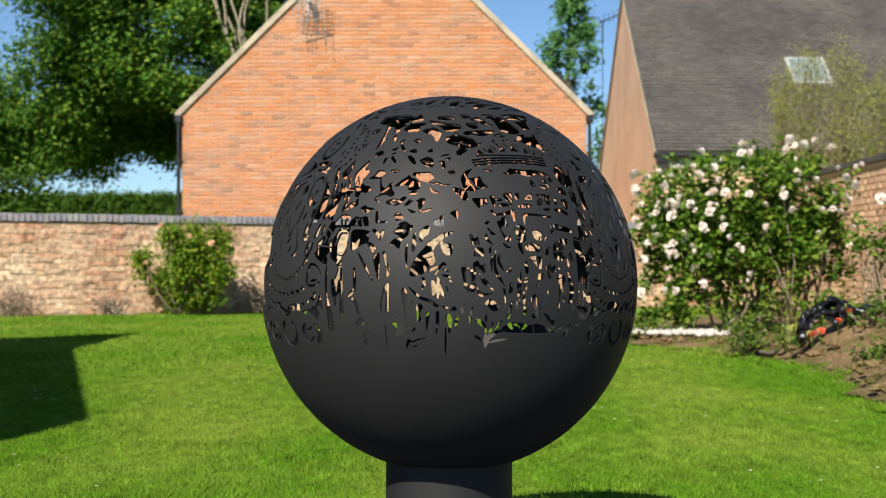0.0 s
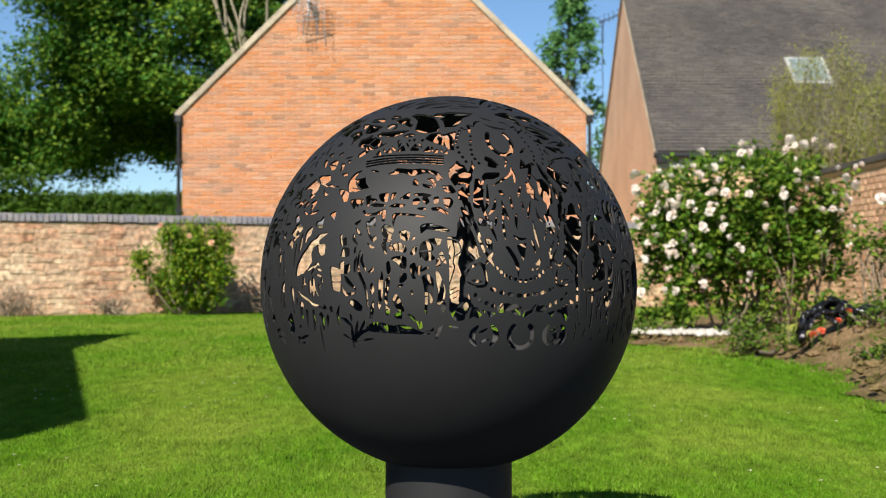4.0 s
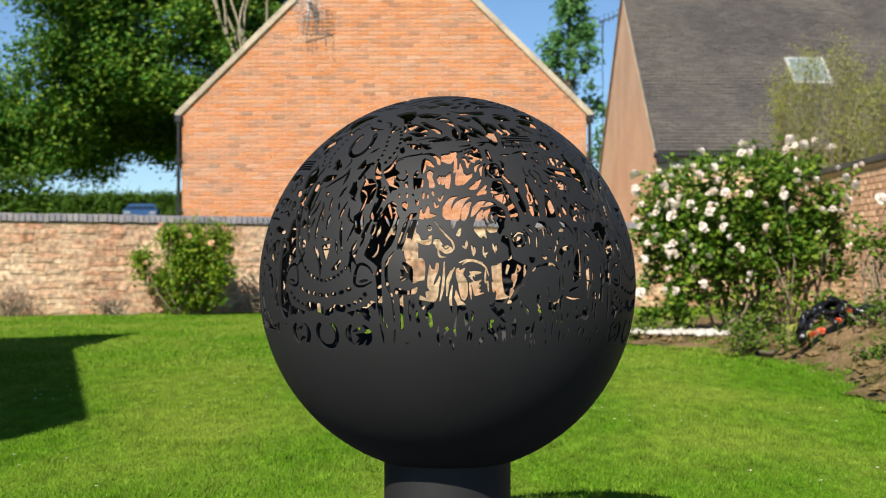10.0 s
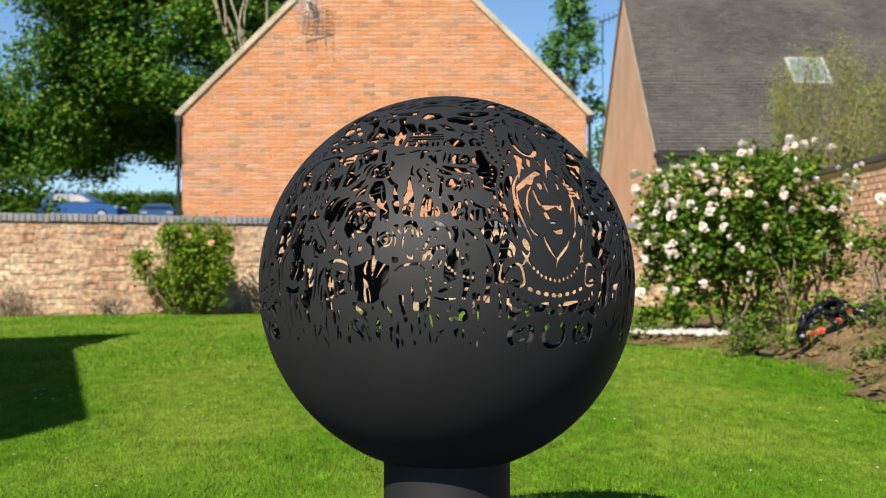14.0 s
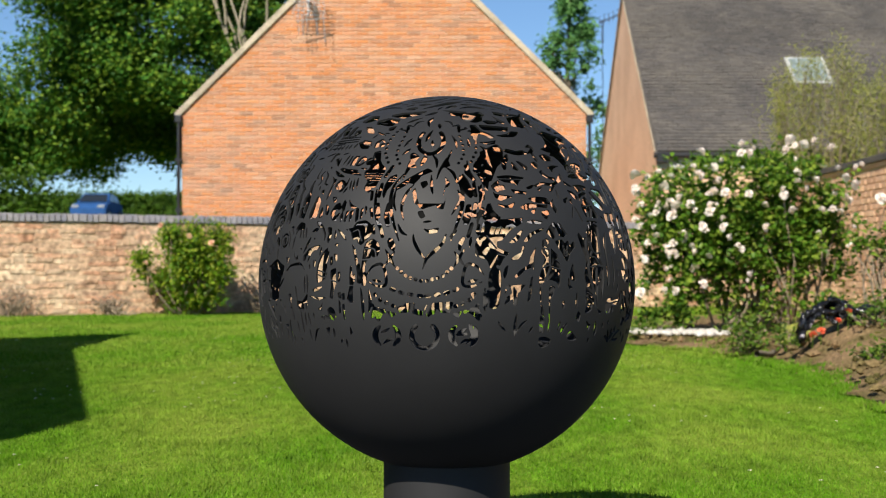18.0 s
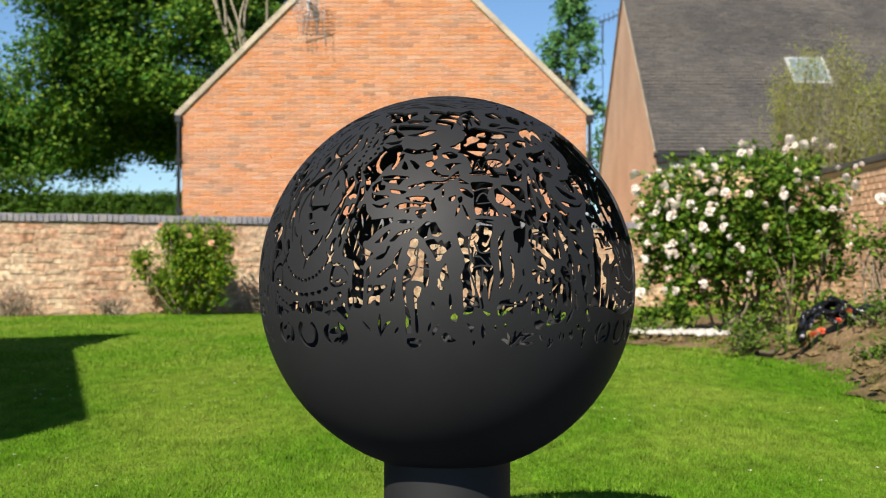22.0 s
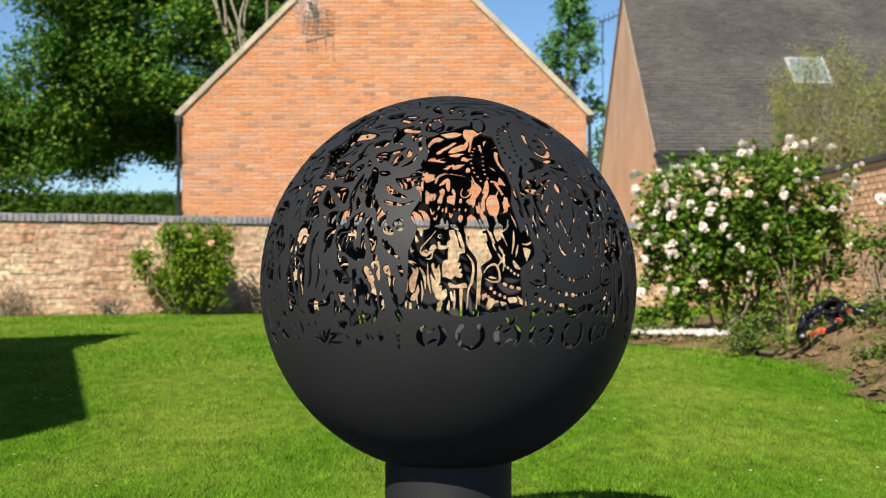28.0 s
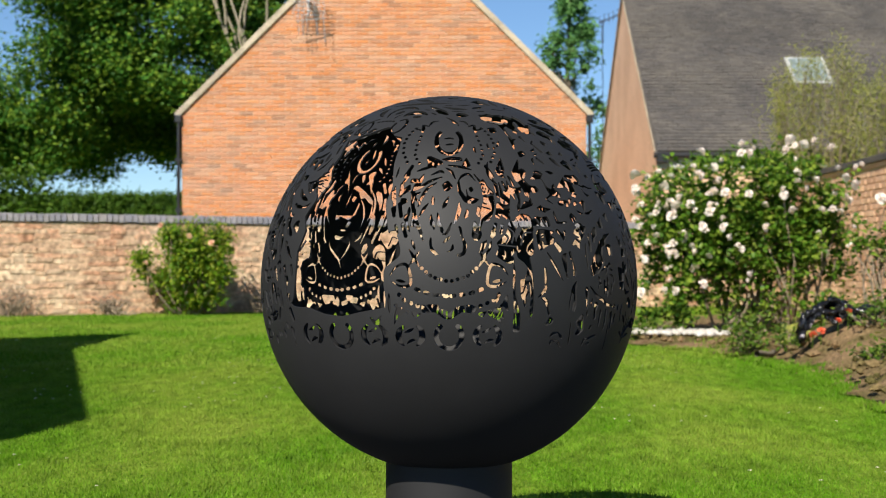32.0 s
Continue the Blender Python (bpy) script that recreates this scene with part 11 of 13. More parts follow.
    curve(ax, [(-39.9, 23.9), (-35.4, 22.9), (-33.9, 17.9), (-36.9, 14.9)], 0.8, True, False)
    patch(ax, [(-24.9, 24.4), (-23.4, 23.9), (-21.4, 17.9), (-22.4, 16.9)])
    curve(ax, [(-20.9, 23.9), (-18.4, 22.9), (-17.9, 17.9)], 1.456)
    curve(ax, [(-16.4, 33.9), (-16.9, 29.9), (-14.9, 24.9)], 1.232)
    curve(ax, [(-10.4, 33.9), (-10.2, 28.9), (-9.9, 23.9)], 1.456)
    patch(ax, [(-10.4, 19.9), (-7.9, 19.4), (-4.4, 13.9), (-2.9, 9.9), (-3.7, 2.9), (-4.9, 8.9), (-6.9, 13.9)])
    patch(ax, [(-3.9, 20.4), (1.6, 21.9), (1.1, 16.9), (-0.4, 12.4)])
    curve(ax, [(7.1, 33.9), (8.1, 25.9), (10.1, 17.9)], 1.456)
    curve(ax, [(5.1, 23.9), (7.6, 15.9)], 1.344)
    patch(ax, [(9.1, 13.4), (10.1, 11.9), (8.1, 7.9), (4.1, 7.4)])
    curve(ax, [(-5.4, 25.9), (-1.9, 24.1), (2.1, 24.4)], 1.232)
    curve(ax, [(16.6, 20.9), (16.1, 11.9), (17.1, 5.9)], 1.232)
    patch(ax, [(18.1, 30.9), (21.1, 33.4), (20.6, 27.9), (19.1, 25.9)])
    patch(ax, [(25.6, 15.9), (26.6, 22.9), (29.1, 24.9), (32.6, 23.9), (32.6, 10.9), (30.1, 11.9), (27.1, 14.4)])
    curve(ax, [(21.1, 19.9), (23.1, 24.9)], 1.12)
    patch(ax, [(29.1, 29.9), (32.1, 30.9), (31.6, 27.9)])
    curve(ax, [(34.1, 18.9), (33.6, 8.9), (34.1, -6.1), (34.6, -20.1)], 1.68)
    patch(ax, [(-13.9, -10.6), (-8.4, -10.6), (-7.9, -14.1), (-13.4, -14.1)])
    patch(ax, [(-7.7, -11.1), (-3.9, -11.1), (-1.4, -13.6), (-6.7, -14.1)])
    patch(ax, [(-1.4, -17.1), (2.1, -14.1), (7.1, -10.6), (5.1, -14.1), (1.6, -17.6)])
    patch(ax, [(-27.4, -14.1), (-24.9, -13.1), (-22.9, -15.1), (-24.9, -18.1), (-27.4, -17.1)])
    patch(ax, [(-32.9, -6.1), (-30.9, -5.1), (-29.4, -10.1), (-31.4, -16.1), (-32.9, -12.1)])
    patch(ax, [(-39.9, -6.1), (-35.9, -6.1), (-34.9, -10.1), (-37.9, -14.1), (-39.9, -13.1)])
    curve(ax, [(-39.9, -22.1), (-34.9, -23.1)], 1.12)


def scene_brow(ax):
    patch(ax, [(-9.9, 68.9), (-7.9, 69.9), (-4.9, 67.9), (-6.9, 64.9), (-8.9, 61.9), (-11.4, 57.9), (-12.9, 55.4), (-11.4, 60.9), (-9.4, 64.9)])
    patch(ax, [(-3.9, 64.9), (-2.4, 67.9), (-0.4, 67.4), (-1.4, 64.9), (-3.4, 62.9)])
    curve(ax, [(2.1, 68.9), (4.6, 65.9), (5.1, 61.9)], 1.456)
    curve(ax, [(5.6, 55.9), (7.1, 60.9), (10.1, 65.9), (12.1, 70.9)], 1.344)
    curve(ax, [(10.1, 61.9), (14.1, 58.9), (16.6, 53.4)], 1.456)
    patch(ax, [(-15.9, 51.9), (-11.9, 54.9), (-6.9, 57.9), (0.1, 61.4), (3.1, 59.9), (-1.9, 57.9), (-7.9, 54.9), (-11.9, 51.9), (-15.9, 49.9)])
    curve(ax, [(-15.9, 50.9), (-16.9, 43.9), (-15.4, 38.9)], 1.232)
    curve(ax, [(-6.4, 52.9), (-9.9, 48.9), (-11.9, 43.9), (-12.4, 39.9), (-10.9, 33.9)], 1.344)
    patch(ax, [(-8.9, 53.9), (-6.9, 56.9), (-2.9, 57.9), (-3.9, 55.9), (-6.4, 53.4)])
    patch(ax, [(-6.9, 49.4), (-5.4, 50.9), (-4.4, 45.9), (-2.9, 42.4), (-5.4, 42.9)])
    patch(ax, [(-2.9, 53.9), (0.1, 54.9), (1.1, 52.9), (-1.4, 50.9)])
    patch(ax, [(-2.9, 42.7), (5.1, 42.7), (10.1, 42.9), (11.1, 45.9), (10.1, 39.9), (7.1, 40.4), (6.1, 41.9), (2.1, 40.9), (-0.9, 39.9), (-2.9, 40.9)])
    patch(ax, [(-3.4, 38.4), (-0.9, 38.9), (0.6, 35.9), (-1.4, 34.9), (-2.9, 36.4)])
    patch(ax, [(10.1, 56.9), (12.6, 53.9), (12.1, 51.9), (10.1, 50.9), (9.6, 46.9), (10.6, 52.9)])
    curve(ax, [(17.1, 49.9), (19.1, 45.9), (18.1, 42.9), (14.6, 36.9)], 1.456)
    curve(ax, [(2.6, 57.9), (3.1, 51.9), (4.1, 47.9)], 1.344)
    patch(ax, [(18.1, 56.9), (19.1, 58.4), (22.1, 54.9), (25.1, 48.9), (25.1, 46.4), (22.6, 47.9), (20.1, 51.9)])
    patch(ax, [(-23.4, 47.9), (-22.4, 52.9), (-19.9, 56.9), (-16.4, 58.4), (-15.9, 56.9), (-18.4, 52.9), (-20.9, 49.9), (-22.4, 45.9)])
    patch(ax, [(-27.9, 41.9), (-27.4, 48.4), (-26.4, 50.9), (-26.4, 42.9)])
    patch(ax, [(-21.9, 35.9), (-20.4, 42.9), (-19.4, 41.9), (-18.9, 34.9), (-18.4, 30.9), (-20.4, 30.9)])
    patch(ax, [(21.1, 35.9), (22.1, 41.9), (24.6, 41.9), (24.9, 35.9), (23.6, 31.9), (21.1, 31.9)])
    patch(ax, [(24.1, 62.9), (26.6, 64.9), (29.6, 59.9), (29.1, 57.9), (27.1, 60.9), (25.1, 60.9)])
    curve(ax, [(20.6, 65.4), (22.1, 59.9), (26.1, 54.9)], 1.456)
    patch(ax, [(28.1, 50.9), (29.1, 52.9), (30.1, 47.9), (29.6, 39.9), (28.9, 39.9)])
    curve(ax, [(29.1, 38.9), (28.1, 31.9)], 1.456)
    curve(ax, [(-27.4, 41.9), (-26.4, 36.9), (-24.9, 30.9)], 1.456)
    patch(ax, [(-34.4, 59.9), (-31.9, 61.9), (-29.9, 69.9), (-26.4, 70.9), (-25.9, 65.9), (-23.4, 60.9), (-25.9, 57.9), (-28.4, 56.9), (-30.9, 48.9), (-33.9, 50.9), (-32.4, 54.9), (-33.9, 56.9)])
    curve(ax, [(-31.9, 58.9), (-26.9, 59.4)], 0.6, True, False)
    curve(ax, [(-32.4, 55.9), (-27.9, 56.9)], 0.6, True, False)
    curve(ax, [(-31.4, 53.4), (-28.9, 54.4)], 0.6, True, False)
    patch(ax, [(32.6, 35.9), (34.1, 42.9), (36.1, 38.9), (38.6, 35.9), (38.6, 30.9), (33.1, 30.9)])
    patch(ax, [(26.6, 69.9), (28.1, 70.9), (34.1, 73.9), (38.1, 70.9), (38.6, 64.9), (36.1, 61.9), (34.1, 54.9), (32.1, 54.9), (30.1, 60.9), (28.1, 65.9)])
    patch(ax, [(34.6, 52.9), (37.6, 54.9), (38.1, 48.9), (35.1, 49.9)])
    patch(ax, [(-39.9, 75.4), (-35.9, 76.4), (-33.9, 75.4), (-33.9, 72.4), (-37.9, 72.4)])
    curve(ax, [(-30.4, 72.9), (-28.9, 75.9), (-24.9, 76.9)], 1.232)
    patch(ax, [(-29.4, 87.4), (-24.9, 87.9), (-21.9, 86.9), (-18.9, 86.9), (-21.9, 84.4), (-25.9, 84.4)])
    patch(ax, [(-23.9, 89.4), (-18.9, 90.7), (-12.4, 91.4), (-12.9, 89.4), (-16.9, 88.4)])
    patch(ax, [(7.1, 90.9), (10.1, 91.7), (16.1, 91.4), (14.1, 89.4), (9.1, 89.4)])
    patch(ax, [(17.1, 90.4), (20.1, 90.9), (24.1, 88.9), (23.6, 86.9), (20.1, 87.4)])
    patch(ax, [(28.6, 91.4), (34.1, 90.4), (36.1, 88.9), (31.1, 89.4)])
    patch(ax, [(24.1, 84.4), (30.1, 83.9), (38.1, 82.9), (38.6, 80.9), (32.1, 81.4), (26.1, 82.1)])
    curve(ax, [(24.1, 82.9), (21.1, 81.4), (24.1, 75.9)], 1.568)
    patch(ax, [(-33.4, 10.9), (-32.4, 18.9), (-30.9, 22.4), (-27.4, 24.1), (-24.9, 22.4), (-23.4, 18.9), (-24.9, 14.4), (-27.9, 14.4), (-30.9, 11.9), (-31.9, 7.9), (-30.4, 3.9), (-31.4, -0.6), (-33.4, -0.6), (-33.9, 5.9)])
    curve(ax, [(-31.9, 18.9), (-26.9, 18.7), (-25.4, 14.4)], 0.8, True, False)
    curve(ax, [(-32.9, 12.9), (-28.9, 13.4), (-27.9, 14.9)], 0.8, True, False)
    patch(ax, [(-39.9, 27.9), (-36.9, 32.9), (-31.9, 33.9), (-28.9, 31.9), (-27.9, 27.9), (-30.9, 23.9), (-33.9, 20.9), (-35.9, 21.9), (-36.9, 24.9), (-38.9, 23.9)])
    curve(ax, [(-38.9, 27.9), (-35.9, 28.9), (-34.9, 25.9), (-33.9, 22.9)], 0.7, True, False)
    patch(ax, [(27.6, 17.9), (29.1, 22.9), (30.6, 27.9), (32.6, 24.9), (35.1, 15.9), (32.6, 13.4), (29.1, 14.9)])
    patch(ax, [(30.6, 28.9), (31.6, 32.9), (38.1, 33.4), (38.6, 29.9), (38.6, 9.9), (36.1, 7.9), (34.1, 11.9), (35.6, 15.9), (33.6, 22.9)])
    curve(ax, [(33.1, 25.9), (36.1, 21.9), (38.6, 18.9)], 0.7, True, False)
    curve(ax, [(-38.9, 20.9), (-36.9, 13.9), (-35.4, 5.9), (-35.9, 0.9)], 1.456)
    curve(ax, [(-33.9, -2.1), (-32.9, -11.1), (-32.4, -19.1)], 1.456)
    curve(ax, [(-29.4, -3.1), (-28.7, -9.1), (-29.4, -15.1)], 1.456)
    curve(ax, [(34.1, -3.1), (33.6, -12.1)], 1.344)
    curve(ax, [(-5.4, 26.4), (-4.9, 22.9), (-2.4, 17.9), (1.1, 13.4)], 1.456)
    curve(ax, [(12.1, 26.4), (10.1, 21.4), (6.1, 17.4), (2.1, 13.4), (0.1, 7.9)], 1.568)
    curve(ax, [(-13.9, 31.9), (-11.9, 27.9), (-8.9, 25.9)], 1.344)
    curve(ax, [(14.1, 24.9), (17.6, 28.4)], 1.344)
    patch(ax, [(-18.9, 24.4), (-16.4, 23.9), (-14.9, 19.9), (-15.9, 17.4), (-17.4, 18.9)])
    patch(ax, [(18.6, 18.9), (19.1, 22.4), (21.1, 25.1), (22.1, 24.4), (20.6, 20.9), (20.1, 17.4)])
    curve(ax, [(24.6, 19.9), (25.3, 24.9)], 1.344)
    patch(ax, [(0.1, 29.4), (3.1, 28.9), (8.1, 29.9), (7.1, 27.4), (3.1, 26.9)])
    curve(ax, [(-0.4, 32.9), (4.1, 33.4)], 1.008)
    patch(ax, [(5.6, -10.1), (16.1, -9.6), (14.6, -13.1), (10.1, -13.6), (5.1, -13.1)])
    patch(ax, [(-9.9, -10.6), (-4.4, -10.1), (-4.9, -13.6), (-8.4, -13.6)])
    patch(ax, [(1.1, -13.1), (2.6, -10.6), (4.1, -12.1), (5.1, -15.1), (3.1, -17.6), (1.3, -16.1)])
    patch(ax, [(-25.9, -18.1), (-24.9, -14.1), (-20.4, -13.1), (-21.9, -16.1), (-23.9, -20.1)])
    patch(ax, [(25.1, -15.1), (28.6, -11.6), (31.1, -17.1), (29.1, -18.1)])


def scene_forelock(ax):
    patch(ax, [(-11.9, 67.4), (-9.9, 67.9), (-3.9, 65.4), (-3.9, 63.9), (-8.9, 62.9), (-11.4, 64.9)])
    patch(ax, [(-3.9, 66.4), (1.1, 67.7), (6.1, 67.2), (6.6, 65.4), (1.1, 65.2), (-2.4, 65.6)])
    curve(ax, [(-17.4, 59.9), (-12.9, 61.4), (-4.9, 63.7)], 1.344)
    curve(ax, [(-0.9, 63.2), (6.1, 62.2), (11.6, 60.7)], 1.344)
    curve(ax, [(4.6, 54.9), (6.6, 57.4), (10.1, 58.4), (13.6, 54.9)], 1.232)
    curve(ax, [(-1.9, 61.7), (1.1, 59.7), (3.1, 55.9)], 1.232)
    patch(ax, [(-3.9, 52.9), (-0.9, 54.9), (1.6, 51.9), (-0.9, 49.4), (-2.9, 49.9)])
    patch(ax, [(4.6, 48.9), (4.1, 53.9), (5.1, 54.9), (6.1, 49.9), (9.1, 45.9), (8.6, 50.9), (10.1, 46.9), (14.1, 45.4), (15.6, 44.9), (13.1, 42.9), (10.1, 42.9), (7.6, 43.9)])
    patch(ax, [(10.1, 50.9), (11.6, 51.7), (12.6, 49.9), (11.1, 48.9)])
    patch(ax, [(-26.4, 48.9), (-23.9, 50.9), (-20.9, 52.9), (-20.9, 49.9), (-23.9, 47.9), (-25.4, 47.4)])
    patch(ax, [(-26.4, 52.4), (-22.9, 56.9), (-20.9, 60.9), (-20.9, 57.9), (-23.9, 53.9)])
    patch(ax, [(-20.9, 53.9), (-19.9, 55.9), (-16.9, 55.9), (-17.4, 53.9)])
    curve(ax, [(-13.9, 56.9), (-16.9, 51.9), (-20.9, 48.4)], 1.344)
    curve(ax, [(-9.9, 57.9), (-4.9, 59.9), (-2.9, 58.9)], 1.344)
    curve(ax, [(-3.9, 56.9), (-9.9, 54.9), (-14.9, 51.9), (-17.9, 49.9)], 1.456)
    curve(ax, [(-6.9, 53.9), (-11.9, 50.7), (-14.9, 45.9), (-16.9, 40.9)], 1.456)
    curve(ax, [(-16.9, 43.9), (-18.9, 46.9), (-15.4, 48.9)], 1.456)
    patch(ax, [(-25.9, 45.4), (-22.9, 45.4), (-22.9, 43.4), (-25.9, 41.9)])
    patch(ax, [(16.6, 39.9), (18.1, 43.9), (20.6, 46.7), (23.1, 46.9), (24.1, 42.9), (23.1, 37.9), (20.6, 33.4), (17.6, 33.9), (16.6, 35.9)])
    patch(ax, [(16.6, 54.9), (18.1, 55.4), (20.1, 51.9), (23.1, 48.9), (23.6, 47.4), (20.6, 47.9), (17.6, 47.4)])
    patch(ax, [(14.1, 37.9), (14.6, 40.9), (16.1, 40.9), (16.1, 35.9), (15.1, 35.9)])
    patch(ax, [(7.6, 35.9), (9.1, 39.9), (10.1, 38.9), (9.6, 35.9), (8.1, 34.9)])
    patch(ax, [(3.1, 35.9), (4.1, 39.9), (5.1, 43.9), (6.1, 39.9), (4.6, 34.9), (2.1, 31.9)])
    patch(ax, [(-9.9, 43.9), (-8.9, 46.9), (-7.9, 44.9), (-8.9, 41.9)])
    curve(ax, [(-11.4, 42.9), (-13.9, 39.9), (-16.4, 35.9)], 1.344)
    patch(ax, [(-24.4, 33.9), (-23.9, 36.9), (-21.9, 36.9), (-22.4, 32.9)])
    patch(ax, [(-20.9, 30.9), (-18.9, 39.9), (-17.9, 38.9), (-18.9, 30.9)])
    curve(ax, [(-9.9, 30.9), (-9.9, 36.9)], 1.456)
    curve(ax, [(-5.9, 30.9), (-6.4, 37.9)], 1.344)
    curve(ax, [(-21.4, 40.9), (-21.9, 35.9)], 1.456)
    curve(ax, [(20.1, 64.9), (20.1, 59.9), (22.1, 55.9), (25.1, 52.9)], 1.568)
    curve(ax, [(26.1, 53.9), (27.6, 47.9), (27.6, 39.9), (26.1, 34.9)], 1.568)
    patch(ax, [(24.1, 59.9), (26.1, 64.9), (27.1, 66.9), (29.1, 60.9), (28.6, 57.9), (30.1, 55.9), (28.1, 56.9), (26.1, 57.4), (25.1, 58.9)])
    curve(ax, [(26.6, 62.9), (27.3, 59.9)], 0.6, True, False)
    patch(ax, [(35.6, 59.9), (38.1, 61.4), (40.6, 59.9), (40.1, 56.9), (38.1, 55.9), (36.1, 56.9)])
    patch(ax, [(32.1, 51.9), (35.1, 50.9), (38.1, 51.9), (37.6, 48.9), (34.1, 48.4)])
    curve(ax, [(30.1, 54.9), (32.1, 49.9), (35.1, 44.9)], 1.68)
    patch(ax, [(35.1, 30.9), (35.1, 34.9), (38.1, 37.4), (42.1, 36.4), (44.1, 33.9), (44.1, 30.9)])
    curve(ax, [(37.6, 34.9), (40.1, 30.9)], 0.8, True, False)
    curve(ax, [(40.6, 35.4), (43.1, 30.9)], 0.8, True, False)
    patch(ax, [(37.6, 39.9), (40.1, 43.9), (44.1, 42.9), (44.1, 41.9), (39.1, 39.9)])
    curve(ax, [(31.1, 36.9), (32.1, 33.9)], 1.232)
    curve(ax, [(-28.9, 51.9), (-29.4, 43.9), (-28.9, 37.9)], 1.568)
    patch(ax, [(16.1, 89.4), (20.1, 90.4), (24.1, 89.4), (28.1, 86.9), (26.1, 84.9), (22.1, 85.4), (18.1, 86.4)])
    patch(ax, [(20.1, 82.9), (24.1, 83.1), (25.1, 80.9), (22.1, 80.4)])
    patch(ax, [(27.6, 88.9), (32.1, 87.9), (35.6, 83.4), (33.1, 82.1), (30.1, 83.9)])
    patch(ax, [(37.1, 84.9), (42.1, 84.4), (43.6, 82.9), (39.1, 82.9)])
    patch(ax, [(39.6, 81.9), (43.1, 82.1), (43.1, 79.9), (40.6, 79.9)])
    curve(ax, [(26.1, 75.9), (25.1, 72.9)], 1.232)
    curve(ax, [(32.1, 76.4), (35.1, 76.9)], 1.232)
    patch(ax, [(36.1, 69.9), (38.6, 70.9), (40.6, 68.9), (37.6, 67.4)])
    patch(ax, [(-18.4, 30.9), (-17.9, 33.4), (-16.4, 32.4), (-14.4, 26.9), (-15.9, 27.9)])
    curve(ax, [(-23.4, 33.9), (-21.4, 27.9)], 1.344)
    patch(ax, [(-10.9, 22.9), (-9.9, 24.9), (-9.4, 19.9), (-6.4, 15.9), (-4.9, 16.4), (-7.9, 15.4), (-10.4, 18.4)])
    patch(ax, [(0.1, 17.9), (1.6, 21.4), (2.1, 18.9), (0.6, 17.4), (-1.4, 17.4)])
    patch(ax, [(4.6, 30.9), (6.1, 29.9), (7.1, 24.9), (9.1, 20.9), (8.1, 15.9), (5.1, 14.4), (3.6, 15.4), (6.6, 16.9), (7.1, 20.9), (5.6, 26.9)])
    patch(ax, [(11.6, 25.9), (13.1, 33.4), (15.1, 30.9), (17.1, 26.9), (16.1, 23.9), (13.6, 22.9)])
    curve(ax, [(12.6, 27.9), (15.1, 26.4)], 0.6, True, False)
    patch(ax, [(-5.4, 33.4), (-3.4, 28.9), (-3.9, 25.9), (-1.9, 27.9), (1.1, 33.4), (0.1, 28.9), (-1.9, 25.9), (-4.9, 27.9)])
    curve(ax, [(-3.4, 21.9), (0.1, 25.4)], 1.232)
    curve(ax, [(-8.9, 33.9), (-8.4, 28.9)], 1.344)
    patch(ax, [(22.1, 26.9), (24.6, 27.9), (24.1, 25.7)])
    patch(ax, [(25.1, 21.9), (27.1, 23.9), (30.1, 26.9), (32.1, 33.4), (44.6, 33.4), (44.6, 30.9), (36.1, 30.4), (34.6, 25.9), (35.6, 18.9), (33.1, 14.9), (34.1, 13.9), (34.1, 10.9), (30.1, 11.4), (26.1, 13.9), (24.6, 15.9), (26.1, 18.9)])
    curve(ax, [(28.1, 27.9), (31.1, 24.9), (30.1, 21.9)], 0.9, True, False)
    curve(ax, [(26.1, 20.9), (35.1, 19.9)], 0.9, True, False)
    curve(ax, [(31.1, 29.9), (34.1, 26.9), (33.1, 21.9)], 0.9, True, False)
    patch(ax, [(36.6, 18.9), (38.1, 27.9), (40.1, 29.4), (44.1, 29.4), (44.6, 20.9), (41.1, 18.9)])
    curve(ax, [(38.1, 20.9), (39.6, 26.9), (43.1, 27.4)], 0.9, True, False)
    patch(ax, [(33.6, 0.9), (34.1, 10.9), (35.1, 5.9), (35.1, -6.1), (37.6, -16.1), (37.1, -25.1), (33.6, -25.1), (34.1, -16.1)])
    patch(ax, [(37.6, 1.9), (40.1, 2.9), (42.1, 9.9), (42.6, 2.9), (43.1, -3.1), (40.1, -8.1), (38.1, -7.1)])
    curve(ax, [(38.6, -1.1), (42.1, -2.1)], 0.6, True, False)
    curve(ax, [(21.1, 17.4), (22.1, 22.9)], 1.232)
    patch(ax, [(16.1, 17.9), (17.1, 21.9), (19.1, 22.9), (18.6, 20.9), (17.6, 16.9)])
    patch(ax, [(28.1, -10.1), (30.6, -5.6), (31.1, -14.1), (29.6, -13.1)])
    curve(ax, [(26.1, -4.6), (25.1, -10.1)], 1.456)
    patch(ax, [(20.6, -16.1), (25.1, -13.6), (27.6, -21.1), (25.1, -19.1)])
    curve(ax, [(23.6, -15.1), (25.1, -19.1)], 0.6, True, False)
    patch(ax, [(-33.9, 21.9), (-31.9, 27.9), (-28.9, 27.9), (-26.4, 18.9), (-26.9, 14.9), (-31.9, 10.9), (-33.9, 9.9)])
    curve(ax, [(-32.4, -5.1), (-31.9, -15.1)], 1.456)
    curve(ax, [(-27.4, -14.1), (-29.4, -21.1)], 1.12)
    patch(ax, [(-14.9, -11.1), (-6.4, -11.1), (-5.9, -15.1), (-1.9, -18.1), (-0.9, -16.1), (4.1, -12.1), (12.1, -11.1), (12.6, -15.1), (6.1, -15.1), (1.1, -18.6), (-2.9, -18.6), (-7.9, -15.1), (-14.4, -15.1)])
    curve(ax, [(-12.9, -11.1), (-9.9, -15.1)], 0.7, True, False)
